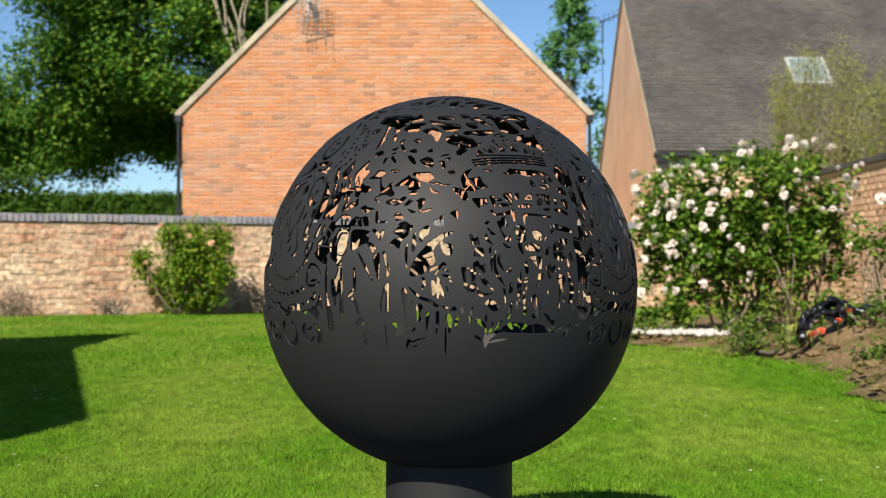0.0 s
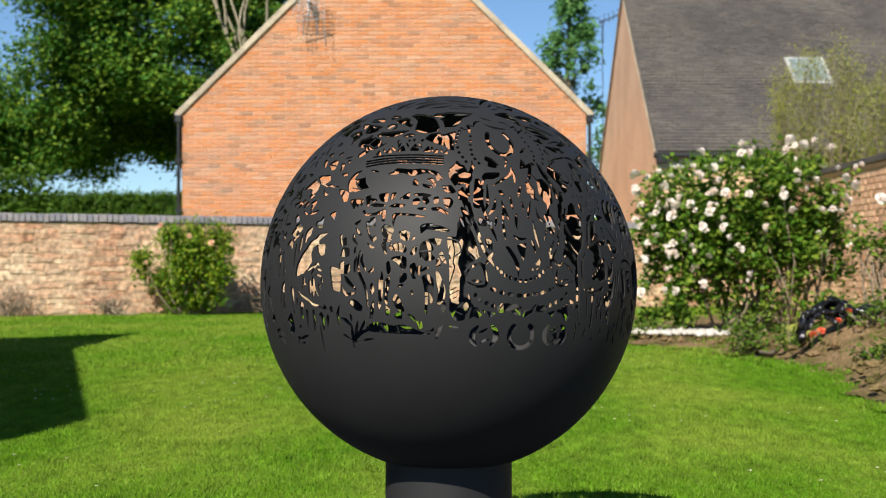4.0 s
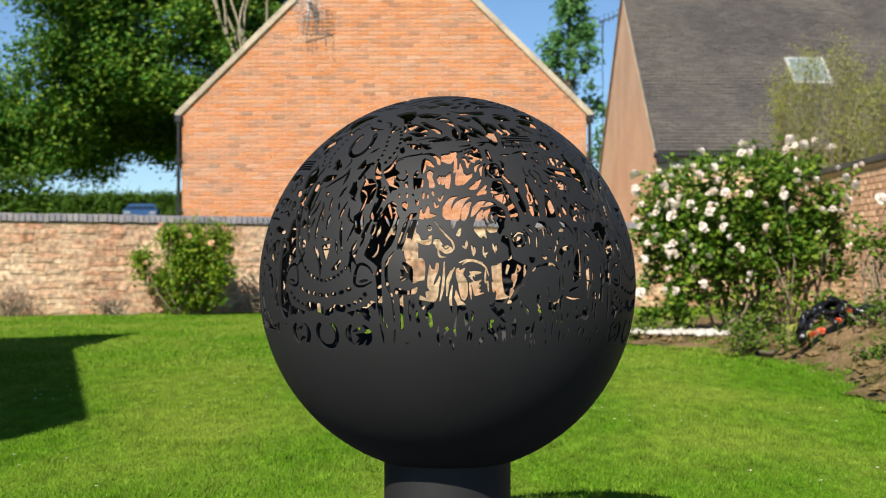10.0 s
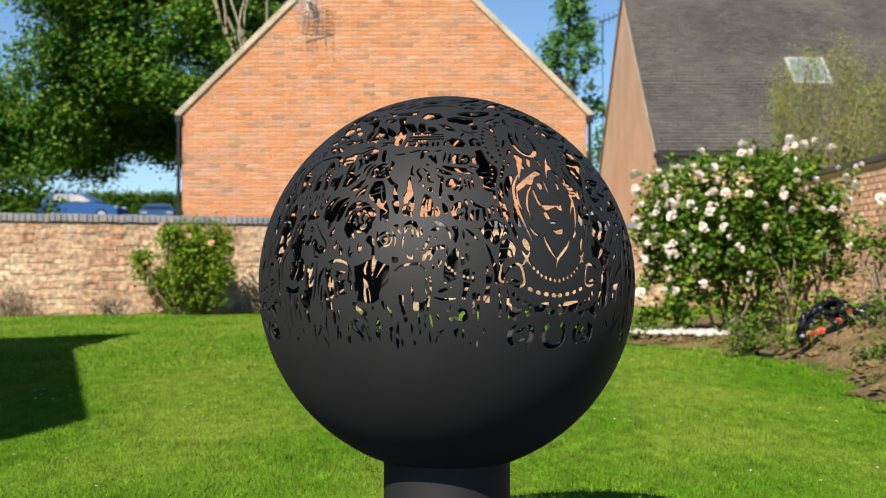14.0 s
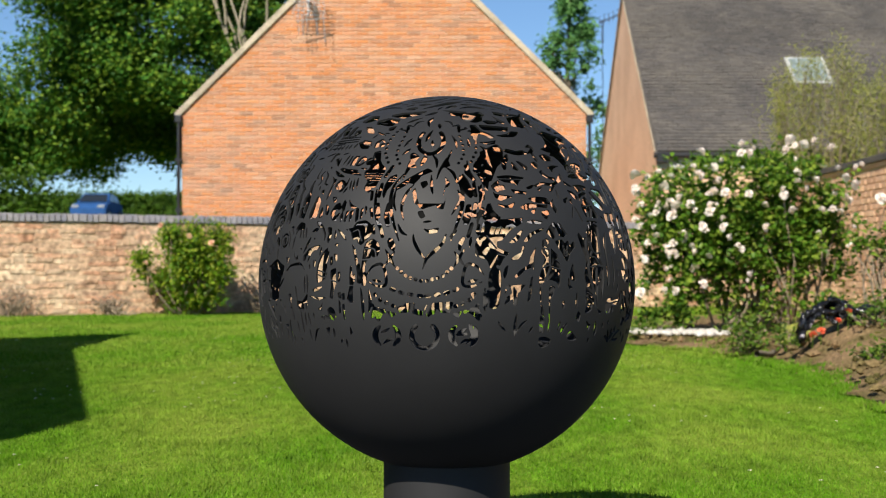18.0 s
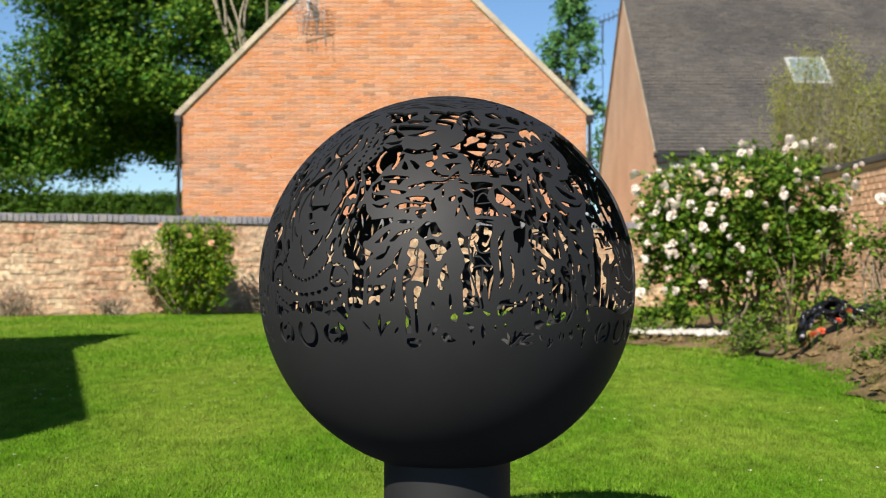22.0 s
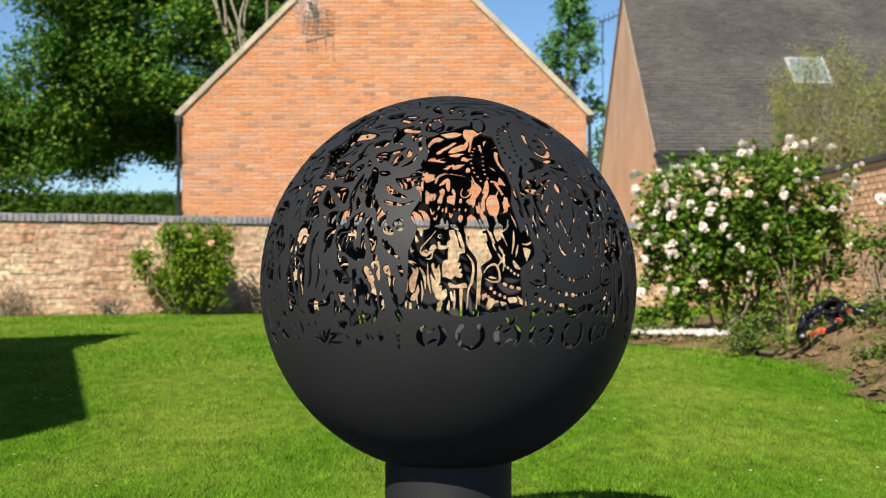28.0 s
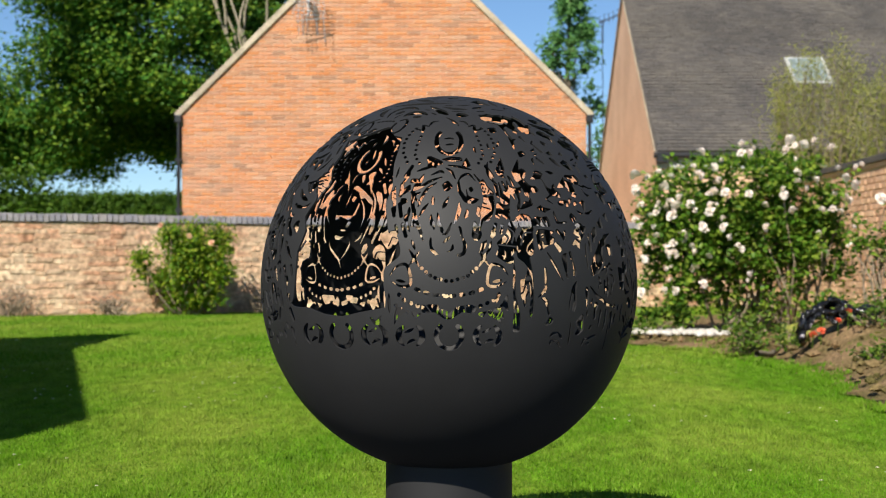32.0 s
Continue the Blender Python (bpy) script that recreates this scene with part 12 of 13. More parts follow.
    curve(ax, [(4.1, -12.1), (4.6, -15.1)], 0.7, True, False)
    curve(ax, [(8.1, -11.6), (8.6, -15.1)], 0.7, True, False)


def scene_strap(ax):
    patch(ax, [(-12.9, 90.9), (-6.4, 91.7), (-3.4, 91.7), (-3.9, 87.9), (-5.4, 84.9), (-3.9, 81.4), (-4.9, 80.9), (-6.4, 84.9), (-7.4, 86.9), (-8.9, 88.9), (-11.9, 90.1)])
    patch(ax, [(-25.4, 56.7), (-23.4, 59.4), (-21.4, 61.4), (-18.9, 64.4), (-19.4, 62.4), (-21.9, 58.9), (-23.9, 55.9)])
    patch(ax, [(-22.4, 48.9), (-20.9, 54.9), (-18.4, 56.4), (-14.9, 52.9), (-14.1, 48.9), (-15.9, 44.9), (-18.4, 42.7), (-20.9, 43.9)])
    curve(ax, [(-14.9, 65.4), (-14.9, 59.9), (-12.9, 54.9), (-10.9, 52.9)], 1.568)
    curve(ax, [(-9.9, 51.9), (-10.4, 45.9), (-11.4, 39.9), (-13.9, 33.9), (-15.9, 30.9)], 1.344)
    patch(ax, [(-10.9, 60.4), (-7.9, 62.4), (-4.4, 68.9), (-5.9, 62.9), (-4.4, 59.9), (-3.9, 55.9), (-0.9, 52.9), (-1.4, 50.4), (-3.9, 49.9), (-4.4, 48.4), (-5.9, 50.9), (-6.4, 53.9), (-8.9, 56.9)])
    patch(ax, [(-10.4, 30.9), (-7.9, 37.9), (-4.9, 42.9), (-1.9, 42.4), (-0.9, 37.9), (2.1, 35.9), (1.1, 30.9)])
    patch(ax, [(-24.4, 35.9), (-21.9, 38.1), (-18.9, 35.9), (-18.4, 30.9), (-23.4, 30.9)])
    patch(ax, [(-27.9, 54.4), (-25.9, 53.9), (-24.4, 49.9), (-25.4, 45.9), (-23.9, 44.4), (-26.9, 45.4), (-27.9, 46.9)])
    patch(ax, [(-16.4, 15.9), (-13.9, 21.9), (-9.9, 32.9), (-1.9, 33.9), (-0.9, 27.9), (1.1, 25.9), (-0.9, 20.9), (-4.9, 15.9), (-6.9, 9.9), (-6.4, 0.9), (-6.9, -5.1), (-8.1, -4.1), (-9.4, 3.9), (-8.4, 8.9), (-11.9, 11.9), (-14.9, 13.9)])
    curve(ax, [(0.6, 17.4), (-2.9, 11.9), (-3.4, 4.9), (-1.9, -2.1), (-0.4, -4.6)], 1.456)
    patch(ax, [(-22.9, 27.9), (-23.4, 32.9), (-21.9, 33.9), (-18.4, 33.9), (-18.9, 29.9), (-20.9, 27.1)])
    patch(ax, [(-8.4, -13.1), (-7.9, -8.1), (-5.9, -9.1), (-5.7, -13.1)])
    patch(ax, [(-11.9, -12.1), (-12.9, -9.1), (-9.4, -10.1), (-9.9, -14.1)])
    patch(ax, [(-20.9, -15.1), (-16.9, -14.1), (-13.9, -13.1), (-13.4, -20.1), (-15.9, -19.1), (-17.9, -16.1)])
    patch(ax, [(-21.9, -27.1), (-15.9, -26.1), (-13.4, -25.6), (-14.9, -28.1), (-17.9, -32.1), (-20.9, -33.1), (-19.9, -30.1)])
    patch(ax, [(3.6, 18.9), (5.1, 21.9), (10.1, 22.9), (13.6, 19.9), (13.1, 14.9), (10.1, 12.4), (8.1, 13.9), (7.1, 16.9)])
    patch(ax, [(5.6, 3.9), (7.1, 7.9), (10.6, 9.9), (10.1, 4.9), (8.1, 1.9), (6.1, 2.1)])


# the three medallions, and the fuel opening with its scrolled head
AX_A, AX_B, AX_C, AX_D = 58.7, 165.6, 271.4, 305.4
medallion(AX_A)
medallion(AX_B)
patch(AX_C, [(-33.8, -11.8), (-32.6, 9.4), (-28.7, 18.4), (-24.5, 29), (-27.5, 36.6), (-21.5, 46.5), (-25.7, 55.9), (-20.2, 60.7), (-16.6, 69.8), (-17.2, 77), (-6.9, 80.1), (2.1, 83.4), (6.6, 84), (12.7, 79.5), (19.6, 77.6), (20.8, 72.2), (22.7, 63.7), (26.9, 51.7), (26.3, 42.6), (30.2, 30.5), (33.8, 16), (30.8, 6.3), (31.7, -5.7), (31.7, -12.1), (17.2, -15.1), (5.1, -17.5), (-6.9, -16.6), (-19, -13.3)], False, True)
horseshoe_trio(AX_C + 1.9)
for s_ in (-1, 1):
    curve(AX_C, arc(s_ * 11, 84.3, 3.6, 150, 480, 9), 1.2, taper=False)
dashes(AX_C, [(-6, 87.2), (0, 87.6), (6, 87.2)], 1.2, 2.4, 0.8)
curve(AX_C, [(23, -18), (26, -21), (29, -17)], 2.0)
medallion(AX_D)

for scene_part, ax_ in ((scene_rider, 0.00), (scene_wagon, 28.65), (scene_foals, 95.50), (scene_team, 119.38), (scene_cart, 137.52), (scene_gate, 195.78), (scene_driver, 215.83), (scene_boughs, 234.93), (scene_mane, 262.62), (scene_face, 59.21), (scene_brow, 165.22), (scene_forelock, 305.60), (scene_strap, 80.22)):
    scene_part(ax_)
field -= 0.06
# where the scenes are drawn nothing more is cut
between = ((LON > 318) | (LON < 150) | ((LON > 176) & (LON < 259)))[:, None] & ((LAT > -9) & (LAT < 63))[None, :]
clear[between & (clear == 0)] = 3

# leaves, hair, clouds and grass in the steel between: long slits along a swirling grain
broad = ripple(301, 26, 1.0)
swirl = ripple(307, 34, 1.0, 20)
level_turn = np.interp(LAT, [-24, 36, 54, 80], [1.5, 1.45, 0.35, 0.15])[None, :]
grain = level_turn + swirl * np.interp(LAT, [-24, 0, 20, 80], [0.12, 0.35, 0.75, 0.6])[None, :]


def at(grid, p):
    return grid[int(round(p[0] / STEP)) % len(LON), min(max(int(round((p[1] - LAT0) / STEP)), 0), len(LAT) - 1)]


def slits(seed, tries, low, high, width, longest, gap, inner=False, sparse=-0.4):
    """Tapered slits that follow the grain and keep a bridge of steel to whatever is cut already."""
    r = np.random.default_rng(seed)
    s0, s1 = math.sin(radians(low)), math.sin(radians(high))
    for k in range(tries):
        p0 = (r.uniform(0, 360), math.degrees(math.asin(r.uniform(s0, s1))))
        wide, length = r.uniform(*width), r.uniform(0.45, 1) * longest
        bend, tooth = r.uniform(-0.09, 0.09), r.uniform(-0.35, 0.35)
        if at(broad, p0) > -sparse + r.uniform(-0.3, 0.9):
            continue
        half = []
        for way in (1, -1):
            p, run = p0, []
            while len(run) * 0.7 < length / 2:
                if not low <= p[1] <= high or at(field, p) < gap + wide / 2 or at(clear, p) != int(inner):
                    break
                run.append(p)
                a = at(grain, p) + tooth + bend * len(run) * way
                p = (p[0] + way * 0.7 * math.cos(a) / max(math.cos(radians(p[1])), 0.15), p[1] + way * 0.7 * math.sin(a))
            half.append(run)
        path = half[1][:0:-1] + half[0]
        if len(path) < 5:
            continue
        m, belly = len(path) - 1, r.uniform(0.3, 0.7)
        for i in range(m):
            f = [min(u / belly, (1 - u) / (1 - belly)) ** 0.6 for u in (i / m, (i + 1) / m)]
            seg(path[i], path[i + 1], wide / 2 * max(f[0], 0.12), wide / 2 * max(f[1], 0.12))


slits(311, 900, 58, 79, (1.6, 2.9), 24, 0.42, sparse=-1.6)
slits(312, 1200, 30, 62, (1.2, 2.4), 18, 0.42, sparse=-0.9)
slits(313, 2600, -5, 50, (1.0, 2.0), 15, 0.45, sparse=-0.7)
slits(314, 5000, -5, 79, (0.6, 1.1), 12, 0.40, sparse=-1.2)
slits(317, 4000, -8, 79, (0.5, 0.95), 9, 0.38, sparse=-3)
slits(315, 1500, 12, 62, (0.8, 1.4), 12, 0.6, True, -2)
slits(318, 700, -5, 70, (0.7, 1.3), 13, 0.8, 2, -3)
# tufts of grass along the foot of the scenes
blades = np.random.default_rng(316)
for k in range(1000):
    lon_, top = blades.uniform(0, 360), blades.uniform(-10.5, 1.0)
    foot = max(top - blades.uniform(3, 9), -18.5 + 2 * math.sin(lon_ * 0.19))
    lean, wide = blades.uniform(-2.4, 2.4), blades.uniform(0.5, 1.5)
    pts = [(lon_ + lean * u * u, foot + (top - foot) * u) for u in (0, 0.25, 0.5, 0.75, 1)]
    if min(at(field, q) for q in pts) > 0.32 + wide / 2 and not any(at(clear, q) for q in pts):
        for i, (w0, w1) in enumerate(((0.3, 0.9), (0.9, 1), (1, 0.7), (0.7, 0.12))):
            seg(pts[i], pts[i + 1], wide / 2 * w0, wide / 2 * w1)


def cut_sheet(name, radius, outward):
    """The steel that is left, as a sheet on the sphere: whole cells, and cells clipped along the cut."""
    nL, nB = len(LON), len(LAT)
    lo = np.radians(np.append(LON, 360.0))
    fv = np.concatenate([field, field[:1]], 0)
    ca, sa_ = np.cos(lo), np.sin(lo)
    cl_, sl_ = np.cos(np.radians(LAT)), np.sin(np.radians(LAT))

    def xyz(i, j):
        i0, j0 = np.floor(i).astype(int), np.floor(j).astype(int)
        L_, B_ = np.radians(i * STEP), np.radians(LAT0 + j * STEP)
        # longitude runs to the viewer's right at the front (towards -y)
        return np.stack([np.sin(L_) * np.cos(B_), -np.cos(L_) * np.cos(B_), np.sin(B_)], -1) * radius

    inside = fv > 0
    quad_in = inside[:-1, :-1].astype(int) + inside[1:, :-1] + inside[1:, 1:] + inside[:-1, 1:]
    full = quad_in == 4
    V, F4, F3, F5 = [], [], [], []
    # whole cells: merged 4 by 4 where possible
    B = 4
    nb_i, nb_j = nL // B, (nB - 1) // B
    blk = full[:nb_i * B, :nb_j * B].reshape(nb_i, B, nb_j, B).all(axis=(1, 3))
    single = full.copy()
    single[:nb_i * B, :nb_j * B] &= ~np.repeat(np.repeat(blk, B, 0), B, 1)
    bi, bj = np.nonzero(blk)
    si, sj = np.nonzero(single)
    ci = np.concatenate([bi * B, si])
    cj = np.concatenate([bj * B, sj])
    sz = np.concatenate([np.full(len(bi), B), np.ones(len(si), int)])
    keys = np.concatenate([np.stack([ci + a * sz, cj + b * sz], -1) for a, b in ((0, 0), (1, 0), (1, 1), (0, 1))])
    uniq, inv = np.unique(keys[:, 0] * 100000 + keys[:, 1], return_inverse=True)
    V.append(xyz((uniq // 100000).astype(float), (uniq % 100000).astype(float)))
    F4 = inv.reshape(4, -1).T
    base = len(uniq)
    # clipped cells
    pi_, pj_ = np.nonzero((quad_in > 0) & (quad_in < 4))
    corner = ((0, 0), (1, 0), (1, 1), (0, 1))
    polys = defaultdict(list)
    cut_a, cut_b = [], []
    extra, number = [], {}

    def vid(u, v):
        k = (round(u * 512), round(v * 512))
        if k not in number:
            number[k] = base + len(extra)
            extra.append((u, v))
        return number[k]

    for i, j in zip(pi_.tolist(), pj_.tolist()):
        vals = [fv[i + a, j + b] for a, b in corner]
        poly, marks = [], []
        for k in range(4):
            a, b = corner[k], corner[(k + 1) % 4]
            va, vb = vals[k], vals[(k + 1) % 4]
            if va > 0:
                poly.append(vid(i + a[0], j + a[1]))
            if (va > 0) != (vb > 0):
                u = min(max(va / (va - vb), 0.02), 0.98)
                q = vid(i + a[0] + (b[0] - a[0]) * u, j + a[1] + (b[1] - a[1]) * u)
                poly.append(q)
                marks.append((q, va > 0))
        if len(poly) >= 3:
            polys[len(poly)].append(poly)
        outs = [q for q, leaving in marks if leaving]
        ins = [q for q, leaving in marks if not leaving]
        for a, b in zip(outs, ins):
            cut_a.append(a)
            cut_b.append(b)
    ex = np.array(extra)
    V.append(xyz(ex[:, 0], ex[:, 1]))
    V = np.concatenate(V)
    groups = [F4] + [np.array(g) for g in polys.values()]
    if not outward:
        groups = [g[:, ::-1] for g in groups]
    return V, groups, np.array(cut_a), np.array(cut_b)


globe = thing("fire_globe", "matt black steel fire globe with cut-out horse scenes", "fire globe", pose(*GC))
THICK = 0.004
Vo, Go, ca_, cb_ = cut_sheet("outer", GR, True)
Vi, Gi, _, _ = cut_sheet("inner", GR - THICK, False)
no = len(Vo)
# the cut edges get vertices of their own, so that both sheets stay round
ne = len(ca_)
Ve = np.concatenate([Vo[ca_], Vo[cb_], Vi[cb_], Vi[ca_]])
Fe = np.arange(4 * ne).reshape(4, ne).T + no + len(Vi)
allV = np.concatenate([Vo, Vi, Ve])
allF = Go + [g + no for g in Gi] + [Fe]
by_size = defaultdict(list)
for g in allF:
    by_size[g.shape[1]].append(g)
shell_mesh = mesh_np("cut_shell", allV, [np.concatenate(g) for g in by_size.values()], True)
part("cut_shell", shell_mesh, STEEL, globe, "laser-cut black steel upper shell")


def lathe(name, *profiles, seg_n=128):
    """Turned skins, one for each profile, so that each stays smooth up to its rim."""
    V, F, base = [], [], 0
    for prof in profiles:
        for k in range(seg_n):
            a = 2 * math.pi * k / seg_n
            for rr, zz in prof:
                V.append((rr * math.sin(a), -rr * math.cos(a), zz))
        m = len(prof)
        for k in range(seg_n):
            q = (k + 1) % seg_n
            for i in range(m - 1):
                F.append((base + k * m + i, base + q * m + i, base + q * m + i + 1, base + k * m + i + 1))
        base += seg_n * m
    return mesh_np(name, np.array(V), np.array(F), True)


NECK = 0.1272
low = [(GR * math.cos(radians(b)), GR * math.sin(radians(b))) for b in np.linspace(-69.9, LAT0, 48)]
lowi = [((GR - THICK) * math.cos(radians(b)), (GR - THICK) * math.sin(radians(b))) for b in np.linspace(LAT0, -89.5, 48)]
part("bowl", lathe("bowl", low, lowi), STEEL, globe, "plain black steel fire bowl")
cap = [(GR * math.cos(radians(b)), GR * math.sin(radians(b))) for b in np.linspace(LAT1, 89.9, 12)]
capi = [((GR - THICK) * math.cos(radians(b)), (GR - THICK) * math.sin(radians(b))) for b in np.linspace(89.9, LAT1, 12)]
part("crown_plate", lathe("crown_plate", cap, capi), STEEL, globe, "plain black steel crown")
zt = -math.sqrt(GR ** 2 - NECK ** 2)
part("neck", lathe("neck", [(NECK, -GC.z), (NECK, zt + 0.001)], [(NECK - 0.006, zt + 0.001), (NECK - 0.006, -GC.z)]), STEEL, globe, "round black steel neck")


# ---- bricks, stones, coping and slates: pieces of the walls and roofs ----
def chamfer_mesh(name, d=0.06):
    """A unit block, x and z from -0.5 to 0.5, y from 0 to 1, its front edges worn."""
    bm = bmesh.new()
    f0 = [(-0.5 + d * 0.5, 0, -0.5 + d), (0.5 - d * 0.5, 0, -0.5 + d), (0.5 - d * 0.5, 0, 0.5 - d), (-0.5 + d * 0.5, 0, 0.5 - d)]
    f1 = [(-0.5, 0.25, -0.5), (0.5, 0.25, -0.5), (0.5, 0.25, 0.5), (-0.5, 0.25, 0.5)]
    f2 = [(x, 1, z) for x, _, z in f1]
    r3 = [[bm.verts.new(p) for p in f] for f in (f0, f1, f2)]
    bm.faces.new(r3[0])
    for a, b in ((0, 1), (1, 2)):
        for i in range(4):
            j = (i + 1) % 4
            bm.faces.new((r3[a][j], r3[a][i], r3[b][i], r3[b][j]))
    bmesh.ops.recalc_face_normals(bm, faces=bm.faces)
    me = bpy.data.meshes.new(name)
    bm.to_mesh(me)
    bm.free()
    return me


def pieces(name, rows, parent, material, near, meshes, limit=300, turn=Matrix.Identity(4)):
    """rows of (centre x, y, z, size x, y, z, turn); the nearest are parts on shared meshes, the rest one joined part."""
    rows = sorted(rows, key=near)
    for k, (x, y, z, sx, sy, sz, tw) in enumerate(rows[:limit]):
        part(name, meshes[k % len(meshes)], material, parent, at=turn @ Matrix.LocRotScale((x, y, z), Euler((0, tw, 0)), (sx, sy, sz)))
    rest = rows[limit:]
    if rest:
        V, F, base = [], defaultdict(list), 0
        cache = [(np.array([v.co[:] for v in m.vertices]), [tuple(p.vertices) for p in m.polygons]) for m in meshes]
        for k, (x, y, z, sx, sy, sz, tw) in enumerate(rest):
            v, f = cache[k % len(cache)]
            p = v * np.array([sx, sy, sz])
            c, s = math.cos(tw), math.sin(tw)
            p = np.stack([p[:, 0] * c + p[:, 2] * s, p[:, 1], -p[:, 0] * s + p[:, 2] * c], -1) + np.array([x, y, z])
            V.append(p)
            for q in f:
                F[len(q)].append([i + base for i in q])
            base += len(v)
        bulk = {"brick": "brickwork", "stone": "stonework", "slate": "slating", "coping_brick": "coping"}[name]
        ob = part(bulk, mesh_np(bulk, np.concatenate(V), [np.array(g) for g in F.values()]), material, parent, at=turn)
        ob["kind"] = "stuff"


r = np.random.default_rng(101)
brick_mesh = chamfer_mesh("brick", 0.05)
brick_mesh.materials.append(BRICK)
rows = []
course, unit = 0.0640, 0.2050
nz = int((HTOP - 0.9) / course)
for j in range(nz):
    z = 0.95 + j * course
    half = hw if z < HEAVE else hw * (HTOP - z - 0.02) / (HTOP - HEAVE)
    off = (j % 2) * unit / 2
    start = -hw - off
    k = 0
    while start + k * unit < half:
        a, b = max(start + k * unit, -half), min(start + (k + 1) * unit, half)
        if b - a > 0.03:
            rows.append(((a + b) / 2, 0.0 + r.uniform(-0.001, 0.001), z, b - a - 0.010, 0.03, course - 0.0092, 0))
        k += 1
pieces("brick", rows, house_wall, BRICK, lambda q: abs(q[0]) * 0.2 + q[2], [brick_mesh])

# sandstone and old brick of the back wall, in uneven courses
stones = []
for v in range(5):
    me = chamfer_mesh("stone", 0.07)
    for q in me.vertices:
        q.co.x += r.uniform(-0.04, 0.04)
        q.co.z += r.uniform(-0.06, 0.06)
    me.materials.append(STONE)
    stones.append(me)
rows, x0 = [], 0.0
while x0 < WLEN:
    x1 = x0 + r.uniform(0.5, 1.7)
    thin, z = r.random() < 0.55, r.uniform(0.0, 0.04)
    while z < 1.17:
        h = min(r.uniform(0.05, 0.085) if thin else r.uniform(0.07, 0.17), 1.21 - z)
        x = x0 + r.uniform(-0.1, 0.1)
        while x < x1:
            w = r.uniform(0.10, 0.25) if thin else r.uniform(0.14, 0.42)
            rows.append((x + w / 2, r.uniform(-0.009, 0.008), z + h / 2 + r.uniform(-0.014, 0.014), w * r.uniform(0.93, 1.02), 0.06, h * r.uniform(0.88, 1.06), r.normal() * 0.03))
            x += w
        z += h
    x0 = x1
pieces("stone", rows, wall_back, STONE, lambda q: abs(q[0] - 6.0), stones)
cop = chamfer_mesh("coping_brick", 0.08)
cop.materials.append(COPING)
rows, x = [], 0.0
while x < WLEN:
    w = 0.076 if r.random() < 0.9 else 0.11
    rows.append((x + w / 2, -0.03 + r.uniform(-0.004, 0.004), 1.268 + r.uniform(-0.005, 0.005), w - 0.010, 0.30, 0.108, 0))
    x += w
pieces("coping_brick", rows, wall_back, COPING, lambda q: q[0], [cop])

# side wall bricks, seen on its garden face
side_mesh = chamfer_mesh("wall_brick", 0.06)
side_mesh.materials.append(REDWALL)
rows = []
for j in range(22):
    zc = 0.10 + j * 0.078
    for k in range(46):
        y = 13.0 + k * 0.24 + (j % 2) * 0.12
        rows.append((-y, r.uniform(-0.006, 0.003), zc, 0.228, 0.04, 0.066, 0))
pieces("brick", rows, wall_side, REDWALL, lambda q: abs(-q[0] - 18), [side_mesh], turn=Matrix.Translation((5.10, 0, 0)) @ Matrix.Rotation(-math.pi / 2, 4, "Z"))

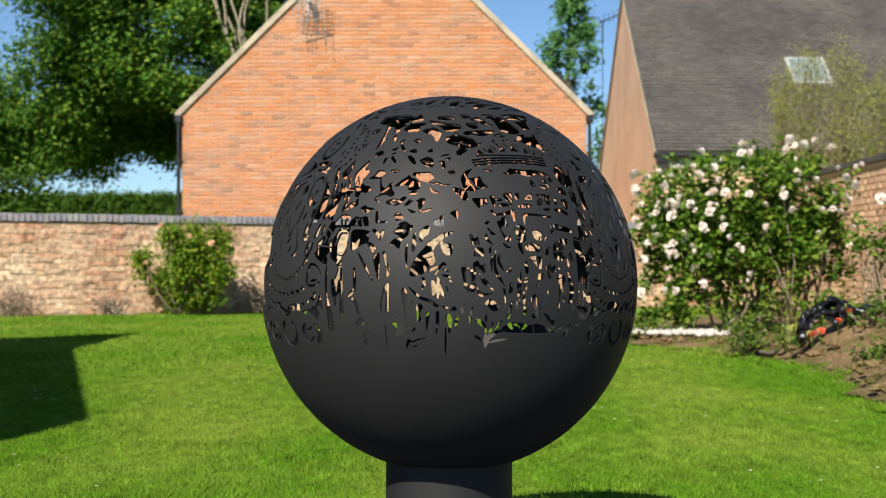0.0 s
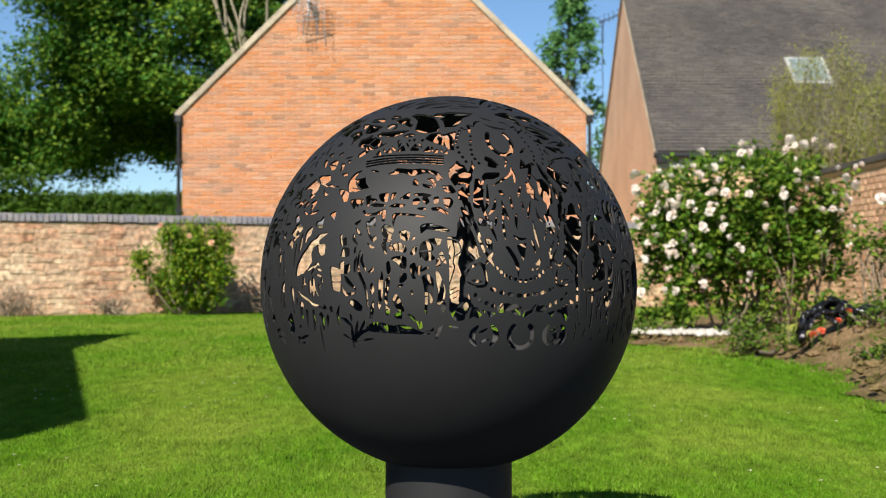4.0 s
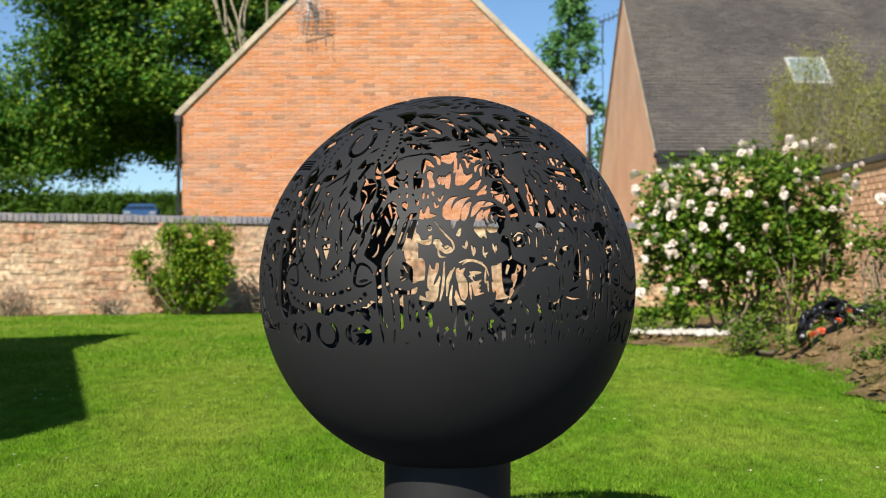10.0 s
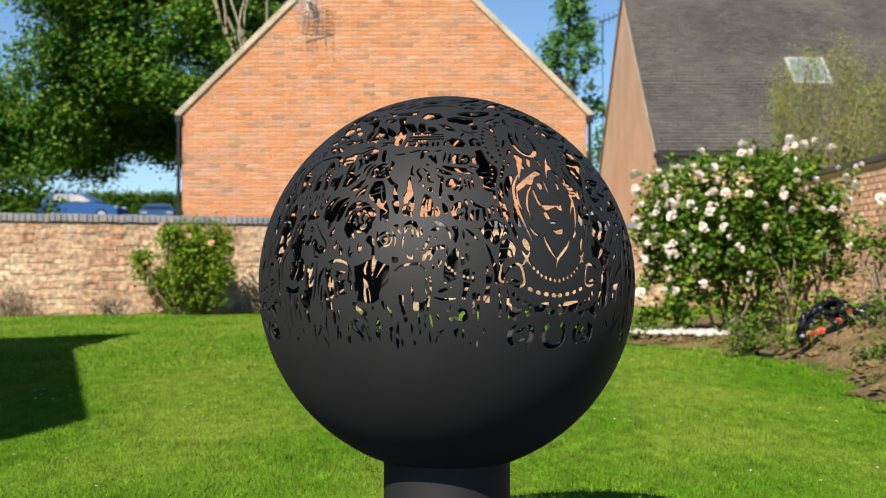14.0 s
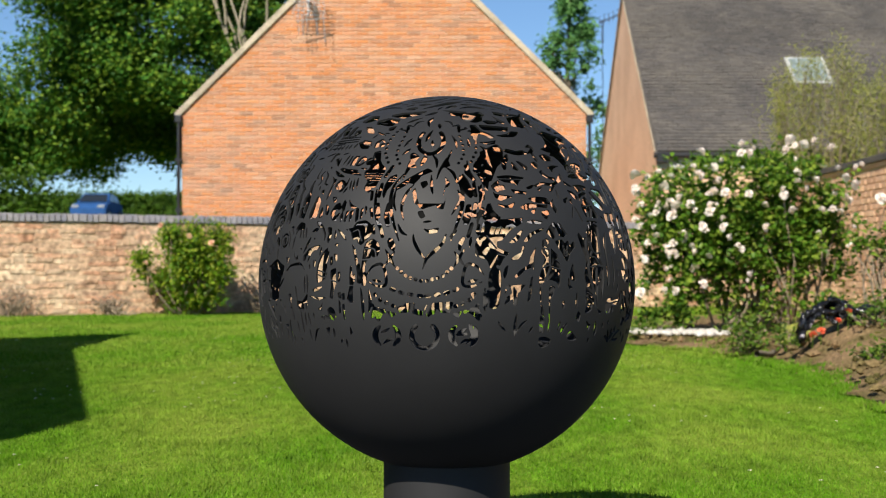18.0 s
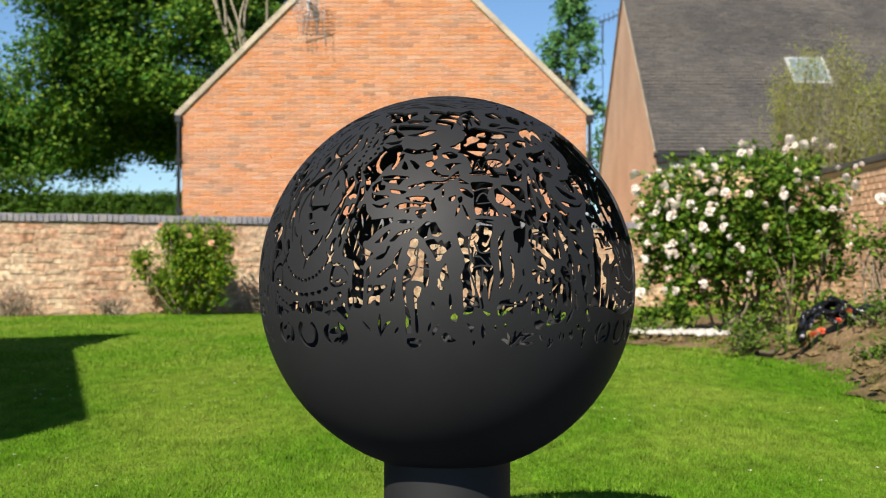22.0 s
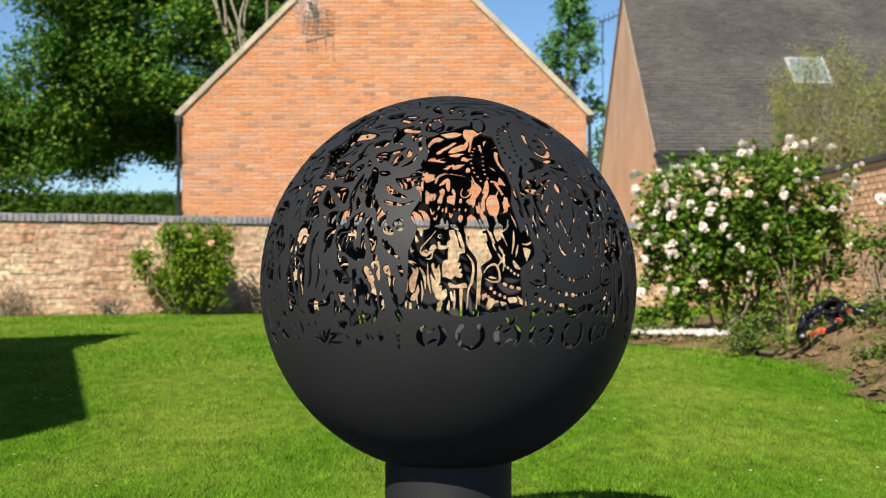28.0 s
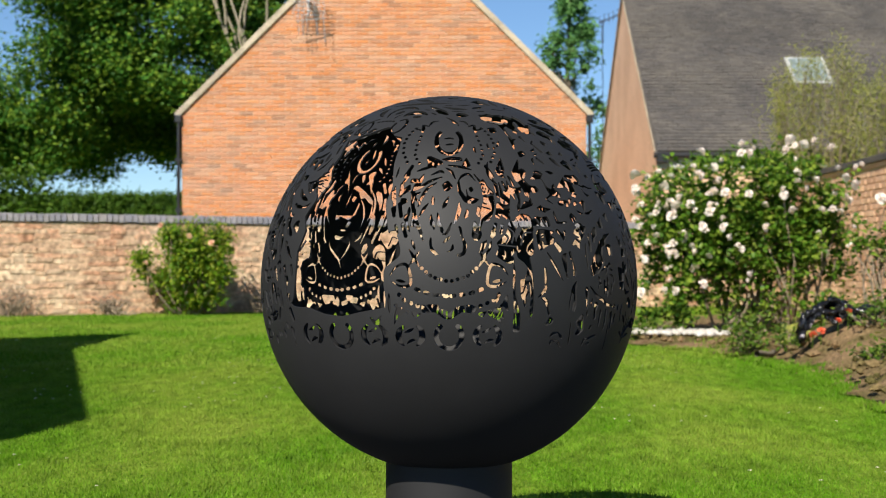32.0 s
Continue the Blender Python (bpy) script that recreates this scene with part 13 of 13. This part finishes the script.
# slates of the cottage's front slope
sl = chamfer_mesh("slate", 0.02)
for q in sl.vertices:
    q.co.y += 0.9 * (q.co.z + 0.5) - 0.5 if q.co.y < 0.6 else 0.3
sl.materials.append(SLATE)
rows = []
for j in range(56):
    yy = -cl - 0.12 + j * 0.102
    sag = 0.012 * math.sin(j * 0.31)
    if j % 2:
        rows.append((0.0425, -(0.092 + sag), yy + 0.062, 0.083, 0.020, 0.128, 0))
    for k in range(36):
        x = 0.0 + k * 0.17 + (j % 2) * 0.085 + r.uniform(-0.004, 0.004)
        rows.append((x + 0.085, -(0.092 + sag + r.uniform(0, 0.008)), yy + 0.062, 0.168, 0.020, 0.128, r.normal() * 0.012))
pieces("slate", rows, roof_front, SLATE, lambda q: q[2], [sl], turn=Matrix.Rotation(-math.pi / 2, 4, "X"))


# ---- what moves ----
def road_at(px, dist=73.0):
    """Metres across at the road for a place across the picture."""
    return (px - 784) / 2627 * dist


def motions():
    walk(globe, [(k * 0.5, Matrix.Translation(GC + Vector((0.0025 * math.cos(radians(TURN * (k * 0.5 + 2))), 0, 0))) @ Matrix.Rotation(-radians(TURN * k * 0.5), 4, "Z")) for k in range(65)])

    def drive(ob, rows, y=73.0, face=0.0, z=2.80):
        walk(ob, [(t, pose(road_at(px, y), y, z, 0, 0, face + (yaw[0] if yaw else 0))) for t, px, *yaw in rows])

    drive(car_grey, [(0, -260), (0.5, 90), (1.0, 440), (1.5, 790), (3.0, 1900), (32, 1950)])
    drive(car_black, [(0, 1700), (4.0, 1650), (5.5, 202), (5.8, -80), (6.4, -640), (8, -1500), (32, -1550)], 72.0, 180)
    drive(car_white, [(0, -1500), (7.5, -1000), (9.2, 85), (9.4, 195), (9.6, 305), (10.4, 745), (12, 1600), (32, 1700)], 74.0)
    drive(car_slate, [(0, 1500), (7, 1400), (9.0, 345), (9.4, 300), (9.8, 264), (10.1, 246), (10.4, 233), (10.8, 223), (11.2, 221), (12.0, 223), (12.5, 231), (13.0, 236), (13.5, 247), (14.0, 280), (14.5, 345), (17, 900), (32, 1400)], 76.0, 279, 2.58)
    drive(car_blue, [(0, -700, 0), (11.0, -300, 0), (12.0, -45, 0), (12.5, 45, 0), (13.0, 96, 0), (13.5, 122, 0), (14.0, 145, -6), (14.5, 160, -22), (15.5, 170, -62), (16.5, 173, -85), (17.5, 173, -88), (18.5, 171, -90), (19.0, 168, -95), (19.5, 161, -124), (20.0, 146, -154), (20.5, 88, -170), (21.0, -30, -176), (22.0, -400, -180), (32, -900, -180)], 73.5)


motions()
